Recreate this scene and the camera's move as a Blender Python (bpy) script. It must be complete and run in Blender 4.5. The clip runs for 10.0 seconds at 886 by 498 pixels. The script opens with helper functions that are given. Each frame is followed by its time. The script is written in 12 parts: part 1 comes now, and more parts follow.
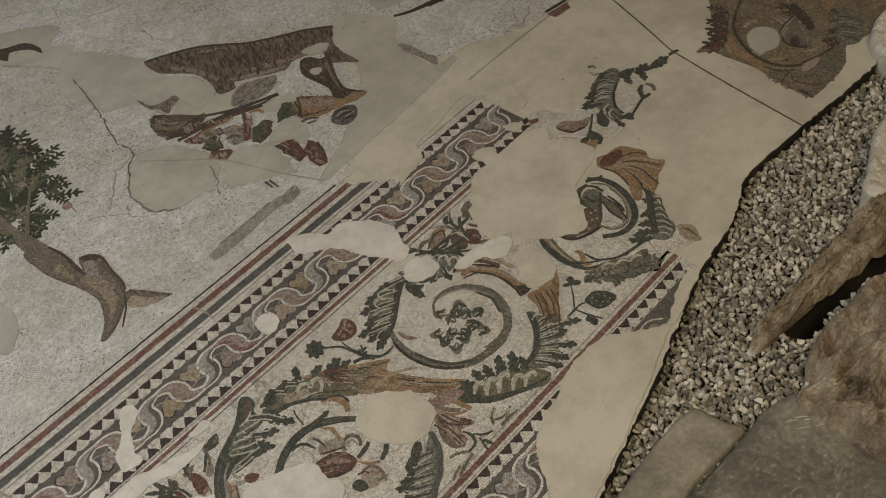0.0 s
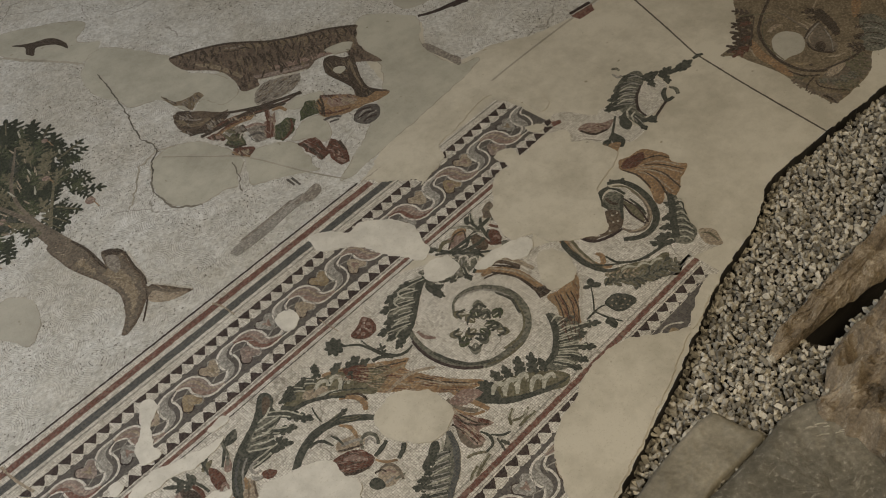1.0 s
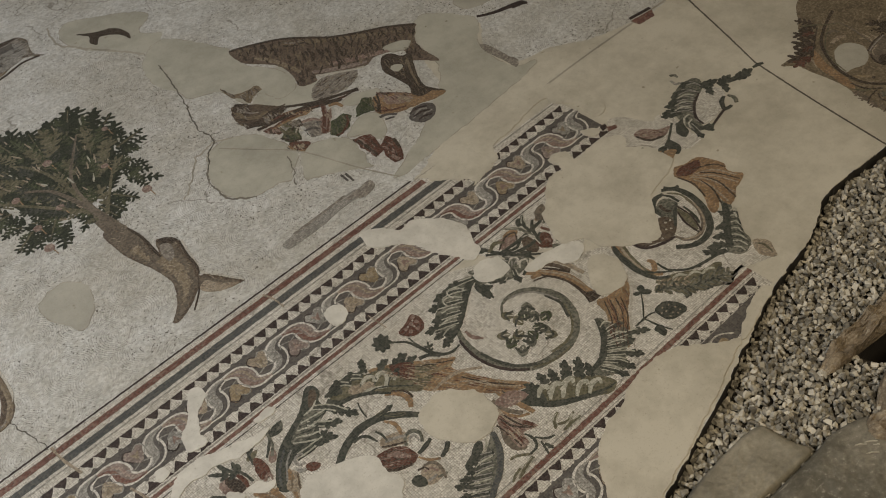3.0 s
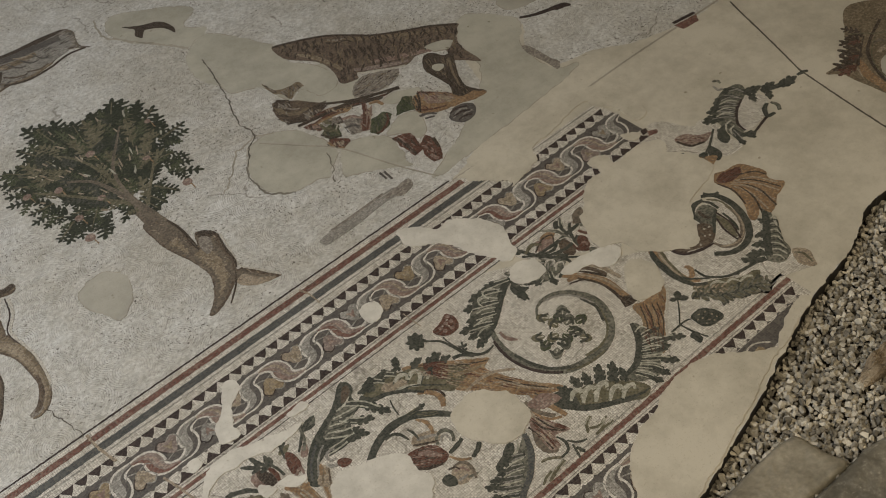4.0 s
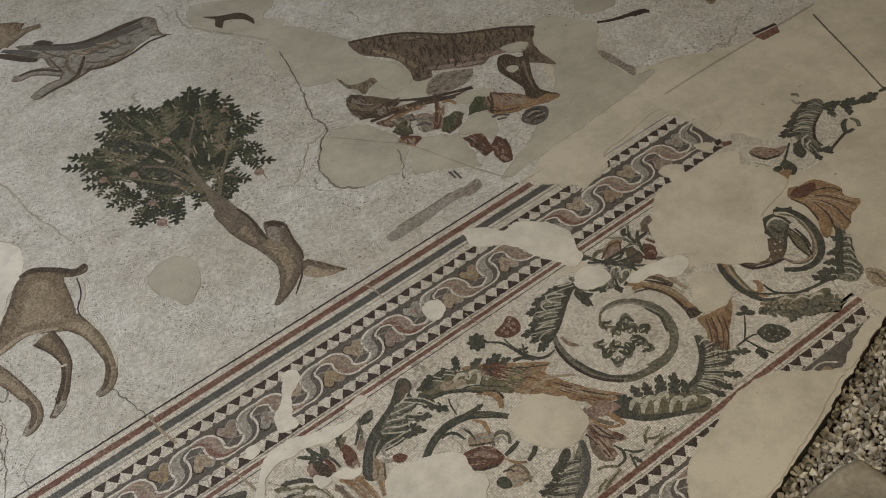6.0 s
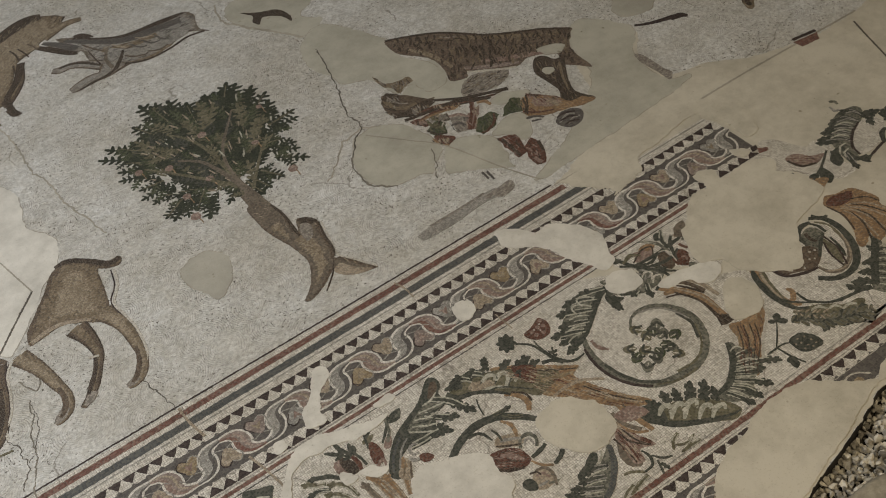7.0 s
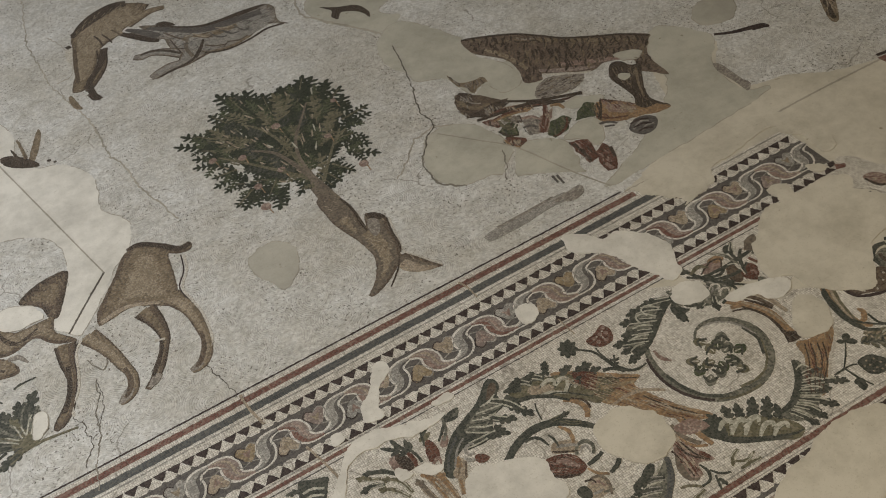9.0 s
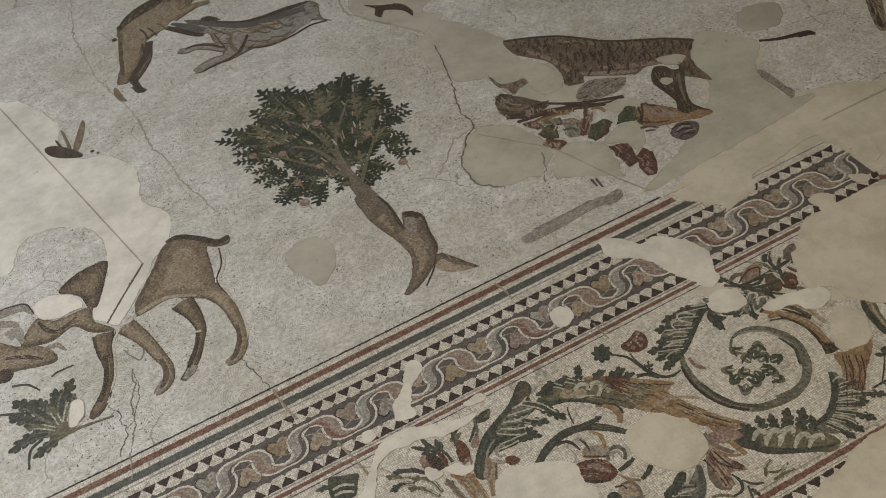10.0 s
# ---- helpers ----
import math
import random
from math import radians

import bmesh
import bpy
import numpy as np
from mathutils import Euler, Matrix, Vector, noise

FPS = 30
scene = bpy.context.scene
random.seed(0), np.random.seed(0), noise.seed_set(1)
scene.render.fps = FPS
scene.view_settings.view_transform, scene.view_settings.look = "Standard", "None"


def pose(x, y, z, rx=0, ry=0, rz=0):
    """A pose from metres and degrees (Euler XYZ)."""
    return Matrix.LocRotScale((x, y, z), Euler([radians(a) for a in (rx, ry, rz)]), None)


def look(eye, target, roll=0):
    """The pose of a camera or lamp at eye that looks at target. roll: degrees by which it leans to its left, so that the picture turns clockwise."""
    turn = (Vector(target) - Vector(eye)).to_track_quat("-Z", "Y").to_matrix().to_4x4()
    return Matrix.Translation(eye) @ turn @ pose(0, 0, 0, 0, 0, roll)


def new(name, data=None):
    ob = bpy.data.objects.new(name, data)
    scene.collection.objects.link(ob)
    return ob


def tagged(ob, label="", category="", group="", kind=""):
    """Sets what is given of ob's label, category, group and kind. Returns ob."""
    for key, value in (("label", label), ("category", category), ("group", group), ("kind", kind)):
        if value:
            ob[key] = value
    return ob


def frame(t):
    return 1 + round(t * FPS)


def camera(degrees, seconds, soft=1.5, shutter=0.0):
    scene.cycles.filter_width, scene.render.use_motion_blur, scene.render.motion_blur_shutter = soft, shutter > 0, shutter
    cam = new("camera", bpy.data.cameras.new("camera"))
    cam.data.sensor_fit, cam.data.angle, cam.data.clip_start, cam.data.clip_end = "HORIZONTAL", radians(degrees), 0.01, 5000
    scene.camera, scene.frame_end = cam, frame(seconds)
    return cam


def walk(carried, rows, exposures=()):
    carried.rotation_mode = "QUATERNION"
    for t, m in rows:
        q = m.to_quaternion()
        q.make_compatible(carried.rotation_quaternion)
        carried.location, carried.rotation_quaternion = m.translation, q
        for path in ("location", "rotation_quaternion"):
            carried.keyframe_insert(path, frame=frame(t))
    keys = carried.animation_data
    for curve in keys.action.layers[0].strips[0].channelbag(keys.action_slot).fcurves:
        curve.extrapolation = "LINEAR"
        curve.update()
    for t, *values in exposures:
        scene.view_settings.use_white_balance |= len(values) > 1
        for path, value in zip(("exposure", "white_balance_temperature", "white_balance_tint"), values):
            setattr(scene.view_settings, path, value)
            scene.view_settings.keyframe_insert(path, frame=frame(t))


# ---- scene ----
cam = camera(43.5, 10.0, 1.0)
# seconds; x, y, z in metres; turns about x, y, z in degrees
ROWS = [
    (0.0, -0.1415, -2.1795, 2.6060, 42.714, 7.241, -47.829),
    (0.5, -0.1452, -2.1787, 2.6062, 42.814, 7.291, -47.232),
    (1.0, -0.1485, -2.1779, 2.6064, 42.935, 7.311, -46.481),
    (1.5, -0.1516, -2.1771, 2.6066, 43.026, 7.360, -45.915),
    (2.0, -0.1545, -2.1765, 2.6069, 43.138, 7.411, -45.129),
    (2.5, -0.1570, -2.1758, 2.6071, 43.270, 7.500, -44.275),
    (4.0, -0.1631, -2.1742, 2.6079, 43.770, 7.852, -40.761),
    (4.5, -0.1646, -2.1738, 2.6082, 43.922, 7.964, -39.698),
    (5.0, -0.1658, -2.1734, 2.6085, 44.101, 8.066, -38.479),
    (5.5, -0.1667, -2.1730, 2.6088, 44.259, 8.142, -37.386),
    (7.0, -0.1679, -2.1723, 2.6098, 44.709, 8.449, -34.250),
    (7.5, -0.1677, -2.1721, 2.6102, 44.867, 8.535, -33.156),
    (8.0, -0.1673, -2.1720, 2.6105, 45.018, 8.649, -32.090),
    (8.5, -0.1666, -2.1720, 2.6109, 45.174, 8.744, -31.019),
    (9.0, -0.1656, -2.1720, 2.6113, 45.358, 8.859, -29.772),
    (9.5, -0.1644, -2.1720, 2.6117, 45.539, 8.950, -28.532),
    (10.0, -0.1628, -2.1721, 2.6121, 45.731, 9.061, -27.258),
]
EXPOSURES = [(0.0, 0.0), (10.0, 0.0)]
walk(cam, [(t, pose(*row)) for t, *row in ROWS], EXPOSURES)

# ---- light ----
world = bpy.data.worlds.new("hall_air")
scene.world = world
world.use_nodes = True
world.node_tree.nodes["Background"].inputs[0].default_value = (0.9, 0.95, 1.0, 1)
world.node_tree.nodes["Background"].inputs[1].default_value = 0.035


def added_lamp(name, x, y, z, sx, sy, watts, tint, aim):
    lamp = bpy.data.lights.new(name, "AREA")
    lamp.shape, lamp.size, lamp.size_y, lamp.energy, lamp.color = "RECTANGLE", sx, sy, watts, tint
    ob = new(name, lamp)
    ob.matrix_world = look((x, y, z), aim)
    return ob


# two added, unseen lamps: a cool one at left, a warm one brightening the rubble
added_lamp("unseen_area_lamp", -3.0, 1.3, 4.52, 3.0, 2.0, 214, (0.965, 0.985, 1.0), (-3.0, 1.3, 0))
added_lamp("unseen_area_lamp", 0.9, -3.3, 4.52, 2.6, 1.2, 94, (1.0, 0.83, 0.56), (0.9, -3.3, 0))


# ---- materials ----
def material(name):
    mat = bpy.data.materials.new(name)
    mat.use_nodes = True
    nt = mat.node_tree
    return mat, nt, nt.nodes["Principled BSDF"]


def node(nt, kind, **values):
    n = nt.nodes.new(kind)
    for key, value in values.items():
        n.inputs[key.replace("_", " ")].default_value = value
    return n


def ramp(nt, source, stops):
    r = nt.nodes.new("ShaderNodeValToRGB")
    el = r.color_ramp.elements
    while len(el) < len(stops):
        el.new(0.5)
    for e, (at, colour) in zip(el, stops):
        e.position, e.color = at, (*colour, 1) if len(colour) == 3 else colour
    nt.links.new(source, r.inputs[0])
    return r.outputs[0]


def mix(nt, fac, a, b, how="MIX"):
    m = nt.nodes.new("ShaderNodeMix")
    m.data_type, m.blend_type = "RGBA", how
    for socket, value in ((m.inputs[0], fac), (m.inputs[6], a), (m.inputs[7], b)):
        if hasattr(value, "is_output"):
            nt.links.new(value, socket)
        else:
            socket.default_value = value if isinstance(value, float) else (*value, 1)
    return m.outputs[2]


def places(nt):
    return nt.nodes.new("ShaderNodeNewGeometry").outputs["Position"]


def noise_tex(nt, vector, scale, detail=3.0, rough=0.55):
    n = node(nt, "ShaderNodeTexNoise", Scale=scale, Detail=detail, Roughness=rough)
    nt.links.new(vector, n.inputs["Vector"])
    return n.outputs[0]


def bump(nt, bsdf, height, depth, strength=0.6):
    b = node(nt, "ShaderNodeBump", Strength=strength, Distance=depth)
    nt.links.new(height, b.inputs["Height"])
    nt.links.new(b.outputs[0], bsdf.inputs["Normal"])


def calc(nt, how, a, b=0.0):
    m = nt.nodes.new("ShaderNodeMath")
    m.operation = how
    for socket, value in zip(m.inputs, (a, b)):
        if hasattr(value, "is_output"):
            nt.links.new(value, socket)
        else:
            socket.default_value = value
    return m.outputs[0]


def tesserae(name, tones, size=0.0068, swirl=0.0, stain=0.25, grout=(0.15, 0.135, 0.115), weight=0.8, streak=0.0, pits=0.0, order=0.45, blotch=0.7):
    """Little stone cubes in mortar; swirl lays them in fan-shaped courses."""
    mat, nt, bsdf = material(name)
    pos = places(nt)
    if swirl:
        # rings of cubes round scattered centres, cut off where two fans meet
        cells = node(nt, "ShaderNodeTexVoronoi", Scale=swirl, Randomness=0.9)
        cells.voronoi_dimensions = "2D"
        wob = node(nt, "ShaderNodeTexNoise", Scale=45.0, Detail=2.0)
        nt.links.new(pos, wob.inputs["Vector"])
        lean = nt.nodes.new("ShaderNodeVectorMath")
        lean.operation, lean.inputs["Scale"].default_value = "SCALE", 0.009
        nt.links.new(wob.outputs["Color"], lean.inputs[0])
        off = nt.nodes.new("ShaderNodeVectorMath")
        off.operation = "ADD"
        nt.links.new(pos, off.inputs[0])
        nt.links.new(lean.outputs[0], off.inputs[1])
        nt.links.new(off.outputs[0], cells.inputs["Vector"])
        away = nt.nodes.new("ShaderNodeVectorMath")
        away.operation = "SUBTRACT"
        nt.links.new(off.outputs[0], away.inputs[0])
        nt.links.new(cells.outputs["Position"], away.inputs[1])
        xyz = nt.nodes.new("ShaderNodeSeparateXYZ")
        nt.links.new(away.outputs[0], xyz.inputs[0])
        course = calc(nt, "DIVIDE", calc(nt, "POWER", calc(nt, "ADD", calc(nt, "MULTIPLY", xyz.outputs[0], xyz.outputs[0]), calc(nt, "MULTIPLY", xyz.outputs[1], xyz.outputs[1])), 0.5), size)
        ring = calc(nt, "FLOOR", course)
        turn = calc(nt, "MULTIPLY", calc(nt, "ARCTAN2", xyz.outputs[1], xyz.outputs[0]), calc(nt, "ADD", ring, 0.5))
        gap_r = calc(nt, "ABSOLUTE", calc(nt, "SUBTRACT", calc(nt, "FRACT", course), 0.5))
        gap_t = calc(nt, "ABSOLUTE", calc(nt, "SUBTRACT", calc(nt, "FRACT", turn), 0.5))
        gap = calc(nt, "MAXIMUM", ramp(nt, gap_r, [(0.27, (0, 0, 0)), (0.47, (1, 1, 1))]),
                   calc(nt, "MULTIPLY", ramp(nt, gap_t, [(0.33, (0, 0, 0)), (0.5, (1, 1, 1))]), 0.45))
        worn = ramp(nt, noise_tex(nt, pos, 11.0, 4.0, 0.6), [(0.36, (0.18, 0.18, 0.18)), (0.62, (1, 1, 1))])
        gap = calc(nt, "MULTIPLY", gap, worn)
    vor = node(nt, "ShaderNodeTexVoronoi", Scale=1 / size, Randomness=order)
    vor.distance = "CHEBYCHEV"
    nt.links.new(pos, vor.inputs["Vector"])
    if not swirl:
        gap = ramp(nt, vor.outputs["Distance"], [(0.35, (0, 0, 0)), (0.56, (1, 1, 1))])
    chance = nt.nodes.new("ShaderNodeSeparateColor")
    nt.links.new(vor.outputs["Color"], chance.inputs[0])
    pick = chance.outputs[0]
    broad = noise_tex(nt, pos, 14.0, 4.0)
    if streak:
        stretch = node(nt, "ShaderNodeMapping", Scale=(1, 1, 1))
        stretch.inputs["Rotation"].default_value = (0, 0, streak)
        stretch.inputs["Scale"].default_value = (30, 12, 1)
        nt.links.new(pos, stretch.inputs["Vector"])
        broad = noise_tex(nt, stretch.outputs[0], 1.0, 3.0)
    pick = calc(nt, "ADD", calc(nt, "MULTIPLY", pick, 0.45), calc(nt, "MULTIPLY", broad, 0.6))
    colour = ramp(nt, pick, [(0.22 + 0.6 * i / max(1, len(tones) - 1), c) for i, c in enumerate(tones)])
    dirt = ramp(nt, noise_tex(nt, pos, 2.3, 6.0, 0.62), [(0.38, (0.62, 0.565, 0.46)), (0.60, (1, 1, 1))])
    colour = mix(nt, stain, colour, mix(nt, 1.0, colour, dirt, "MULTIPLY"))
    colour = mix(nt, calc(nt, "MULTIPLY", gap, weight), colour, grout)
    if pits:
        holes = ramp(nt, noise_tex(nt, pos, 95.0, 2.5), [(0.36, (1, 1, 1)), (0.385, (0, 0, 0))])
        patchy = ramp(nt, noise_tex(nt, pos, 5.0, 3.0), [(0.40, (0.15, 0.15, 0.15)), (0.60, (1, 1, 1))])
        colour = mix(nt, calc(nt, "MULTIPLY", calc(nt, "MULTIPLY", holes, patchy), pits), colour, (0.10, 0.085, 0.07))
        bent = nt.nodes.new("ShaderNodeVectorMath")
        bent.operation = "ADD"
        shift = node(nt, "ShaderNodeTexNoise", Scale=6.0, Detail=6.0)
        nt.links.new(pos, shift.inputs["Vector"])
        nt.links.new(pos, bent.inputs[0])
        scaled = nt.nodes.new("ShaderNodeVectorMath")
        scaled.operation = "SCALE"
        scaled.inputs["Scale"].default_value = 0.16
        nt.links.new(shift.outputs["Color"], scaled.inputs[0])
        nt.links.new(scaled.outputs[0], bent.inputs[1])
        split = node(nt, "ShaderNodeTexVoronoi", Scale=3.2)
        split.feature = "DISTANCE_TO_EDGE"
        nt.links.new(bent.outputs[0], split.inputs["Vector"])
        hair = ramp(nt, split.outputs["Distance"], [(0.0, (1, 1, 1)), (0.012, (0, 0, 0))])
        some = ramp(nt, noise_tex(nt, pos, 2.1, 2.0), [(0.53, (0, 0, 0)), (0.60, (1, 1, 1))])
        colour = mix(nt, calc(nt, "MULTIPLY", calc(nt, "MULTIPLY", hair, some), 0.75), colour, (0.17, 0.15, 0.125))
        worn = ramp(nt, noise_tex(nt, pos, 34.0, 5.0, 0.7), [(0.42, (0.74, 0.71, 0.66)), (0.56, (1, 1, 1))])
        colour = mix(nt, blotch, colour, mix(nt, 1.0, colour, worn, "MULTIPLY"))
    nt.links.new(colour, bsdf.inputs["Base Color"])
    bsdf.inputs["Roughness"].default_value = 0.66
    bsdf.inputs["Specular IOR Level"].default_value = 0.28
    bump(nt, bsdf, calc(nt, "SUBTRACT", 1.0, gap), 0.0016 if swirl else 0.0008, 0.7 if swirl else 0.5)
    return mat


def plaster(name, light, dark, fine=60.0, rough=0.7):
    mat, nt, bsdf = material(name)
    pos = places(nt)
    cloud = noise_tex(nt, pos, 3.2, 6.0, 0.6)
    colour = ramp(nt, calc(nt, "ADD", calc(nt, "MULTIPLY", cloud, 0.62), calc(nt, "MULTIPLY", noise_tex(nt, pos, 17.0, 7.0, 0.7), 0.38)), [(0.40, dark), (0.58, light)])
    specks = ramp(nt, noise_tex(nt, pos, 190.0, 2.0), [(0.30, (0.62, 0.58, 0.5)), (0.40, (1, 1, 1))])
    colour = mix(nt, 0.35, colour, mix(nt, 1.0, colour, specks, "MULTIPLY"))
    spots = ramp(nt, noise_tex(nt, pos, 26.0, 2.0), [(0.24, (0.50, 0.47, 0.40)), (0.29, (1, 1, 1))])
    colour = mix(nt, 0.8, colour, mix(nt, 1.0, colour, spots, "MULTIPLY"))
    nt.links.new(colour, bsdf.inputs["Base Color"])
    bsdf.inputs["Roughness"].default_value = rough
    bump(nt, bsdf, noise_tex(nt, pos, fine, 5.0), 0.0015, 0.35)
    return mat


def stone(name, tones, scale=9.0, rough=0.85, depth=0.006, per_piece=False, veins=None):
    mat, nt, bsdf = material(name)
    pos = places(nt)
    grain = calc(nt, "ADD", calc(nt, "MULTIPLY", noise_tex(nt, pos, scale, 8.0, 0.65), 0.7),
                 calc(nt, "MULTIPLY", noise_tex(nt, pos, scale * 14, 4.0, 0.6), 0.3))
    if per_piece:
        island = nt.nodes.new("ShaderNodeNewGeometry").outputs["Random Per Island"]
        grain = calc(nt, "ADD", calc(nt, "MULTIPLY", grain, 0.62), calc(nt, "MULTIPLY", island, 0.38))
    colour = ramp(nt, grain, [(0.33 + 0.34 * i / (len(tones) - 1), c) for i, c in enumerate(tones)])
    if veins:
        # chalky scars: broken pale streaks and the pale grit of chipped spots
        long = node(nt, "ShaderNodeMapping")
        long.inputs["Rotation"].default_value, long.inputs["Scale"].default_value = (0.3, 0.2, 0.9), (5, 26, 9)
        nt.links.new(pos, long.inputs["Vector"])
        scar = ramp(nt, noise_tex(nt, long.outputs[0], 1.0, 6.0, 0.7), [(0.60, (0, 0, 0)), (0.66, (1, 1, 1))])
        grit = ramp(nt, noise_tex(nt, pos, 70.0, 4.0, 0.7), [(0.60, (0, 0, 0)), (0.68, (1, 1, 1))])
        colour = mix(nt, calc(nt, "MULTIPLY", calc(nt, "MAXIMUM", scar, calc(nt, "MULTIPLY", grit, 0.55)), 0.7), colour, veins)
    nt.links.new(colour, bsdf.inputs["Base Color"])
    bsdf.inputs["Roughness"].default_value = rough
    bump(nt, bsdf, noise_tex(nt, pos, scale * 6, 8.0, 0.7), depth, 0.8)
    return mat


WHITE = tesserae("white_tesserae", [(0.462, 0.460, 0.446), (0.60, 0.598, 0.584), (0.718, 0.716, 0.703)], 0.0080, 7.5, 0.45, grout=(0.20, 0.185, 0.16), weight=0.38, pits=0.95, blotch=0.45)
BORDER_WHITE = tesserae("border_white_tesserae", [(0.42, 0.40, 0.362), (0.63, 0.605, 0.557), (0.79, 0.763, 0.715)], 0.0068, grout=(0.14, 0.122, 0.096), weight=0.88, pits=0.5, order=0.15, blotch=0.25)
PALE = tesserae("pale_line_tesserae", [(0.42, 0.395, 0.35), (0.66, 0.63, 0.57)], 0.0062, weight=0.6)
CHALK = tesserae("chalk_white_tesserae", [(0.52, 0.50, 0.46), (0.76, 0.735, 0.69)], 0.0066, grout=(0.20, 0.18, 0.155), weight=0.6)
DARK = tesserae("dark_brown_tesserae", [(0.024, 0.018, 0.018), (0.048, 0.034, 0.032), (0.080, 0.060, 0.056)], grout=(0.085, 0.072, 0.066))
RED = tesserae("red_brown_tesserae", [(0.104, 0.044, 0.036), (0.176, 0.080, 0.064), (0.272, 0.176, 0.144)])
BLUE = tesserae("blue_grey_tesserae", [(0.052, 0.056, 0.058), (0.080, 0.086, 0.088), (0.128, 0.132, 0.128)])
SLATE = tesserae("slate_tesserae", [(0.068, 0.064, 0.062), (0.100, 0.092, 0.090), (0.152, 0.140, 0.132)])
PINK = tesserae("pink_tesserae", [(0.17, 0.11, 0.095), (0.28, 0.195, 0.17), (0.42, 0.34, 0.295)])
ROSE = tesserae("dull_rose_tesserae", [(0.17, 0.13, 0.12), (0.27, 0.215, 0.195), (0.40, 0.34, 0.305)])
WAVE_GREY = tesserae("wave_grey_tesserae", [(0.19, 0.186, 0.175), (0.32, 0.31, 0.29), (0.47, 0.455, 0.425)])
SILVER = tesserae("silver_grey_tesserae", [(0.20, 0.195, 0.185), (0.30, 0.29, 0.27), (0.42, 0.40, 0.37)])
OCHRE = tesserae("ochre_tesserae", [(0.18, 0.13, 0.075), (0.30, 0.235, 0.15), (0.40, 0.33, 0.23)])
TAN = tesserae("tan_tesserae", [(0.176, 0.107, 0.060), (0.292, 0.187, 0.105), (0.418, 0.289, 0.175)], streak=0.7)
LEAF = tesserae("leaf_green_tesserae", [(0.030, 0.034, 0.030), (0.056, 0.061, 0.052), (0.112, 0.114, 0.094)], grout=(0.105, 0.100, 0.085), streak=0.9)
LEAF_GREY = tesserae("grey_leaf_tesserae", [(0.055, 0.058, 0.048), (0.120, 0.122, 0.102), (0.250, 0.242, 0.200)], grout=(0.20, 0.185, 0.155), streak=0.9)
LEAF_PALE = tesserae("pale_leaf_tesserae", [(0.27, 0.268, 0.22), (0.42, 0.41, 0.35), (0.58, 0.56, 0.49)], grout=(0.20, 0.185, 0.155), weight=0.5)
TREE_LEAF = tesserae("dark_tree_leaf_tesserae", [(0.018, 0.022, 0.016), (0.034, 0.042, 0.030), (0.066, 0.070, 0.048)], grout=(0.072, 0.070, 0.060))
OLIVE = tesserae("olive_tesserae", [(0.075, 0.07, 0.042), (0.135, 0.125, 0.08), (0.23, 0.21, 0.15)])
GREEN = tesserae("green_tesserae", [(0.030, 0.040, 0.022), (0.058, 0.074, 0.038), (0.104, 0.120, 0.072)])
FUR = tesserae("brown_fur_tesserae", [(0.110, 0.083, 0.056), (0.196, 0.152, 0.103), (0.310, 0.252, 0.184)], streak=2.4)
FUR_LIGHT = tesserae("light_fur_tesserae", [(0.190, 0.150, 0.105), (0.290, 0.238, 0.172), (0.400, 0.338, 0.256)], streak=2.4)
FUR_MID = tesserae("umber_fur_tesserae", [(0.060, 0.044, 0.034), (0.112, 0.082, 0.060), (0.180, 0.138, 0.102)], streak=2.4)
FUR_DARK = tesserae("dark_fur_tesserae", [(0.028, 0.021, 0.017), (0.052, 0.038, 0.030), (0.096, 0.072, 0.056)], streak=2.4)
GREY_FUR = tesserae("grey_fur_tesserae", [(0.154, 0.138, 0.123), (0.259, 0.234, 0.209), (0.407, 0.374, 0.330)], streak=1.0)
STRIPE = tesserae("stripe_brown_tesserae", [(0.084, 0.061, 0.048), (0.148, 0.110, 0.086), (0.232, 0.180, 0.144)], streak=1.9)
BARK = tesserae("bark_tesserae", [(0.095, 0.078, 0.062), (0.160, 0.132, 0.105), (0.245, 0.205, 0.165)], streak=2.2)
RUST = tesserae("rust_red_tesserae", [(0.060, 0.024, 0.017), (0.112, 0.045, 0.032), (0.184, 0.092, 0.068)])
FAWN = tesserae("fawn_tesserae", [(0.24, 0.19, 0.14), (0.36, 0.30, 0.23), (0.46, 0.40, 0.32)])
# tan stones, with the light's falloff at the far end darkened into their tones
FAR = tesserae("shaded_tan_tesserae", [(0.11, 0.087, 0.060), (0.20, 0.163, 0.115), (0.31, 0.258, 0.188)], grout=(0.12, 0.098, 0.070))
MORTAR = plaster("cream_mortar", (0.575, 0.537, 0.455), (0.43, 0.398, 0.328))
MORTAR_GREY = plaster("grey_mortar", (0.468, 0.452, 0.388), (0.352, 0.338, 0.286))
MORTAR_DULL = plaster("dull_grey_mortar", (0.43, 0.41, 0.355), (0.34, 0.325, 0.28))
MORTAR_PALE = plaster("pale_mortar", (0.68, 0.655, 0.60), (0.50, 0.48, 0.435))
GROOVE = plaster("joint_dirt", (0.13, 0.115, 0.095), (0.075, 0.065, 0.055))
SEAM = plaster("filled_seam", (0.40, 0.37, 0.315), (0.26, 0.24, 0.20))
CRACK = plaster("crack_dirt", (0.24, 0.22, 0.185), (0.12, 0.108, 0.09))
# near-black: the shade along the slab's edge is put into this colour
EDGE_SHADE = plaster("slab_edge_shade", (0.030, 0.027, 0.024), (0.012, 0.011, 0.010))
GRAVEL = stone("grey_gravel", [(0.18, 0.165, 0.136), (0.43, 0.398, 0.335), (0.68, 0.635, 0.545)], 20, 0.75, 0.002, True)
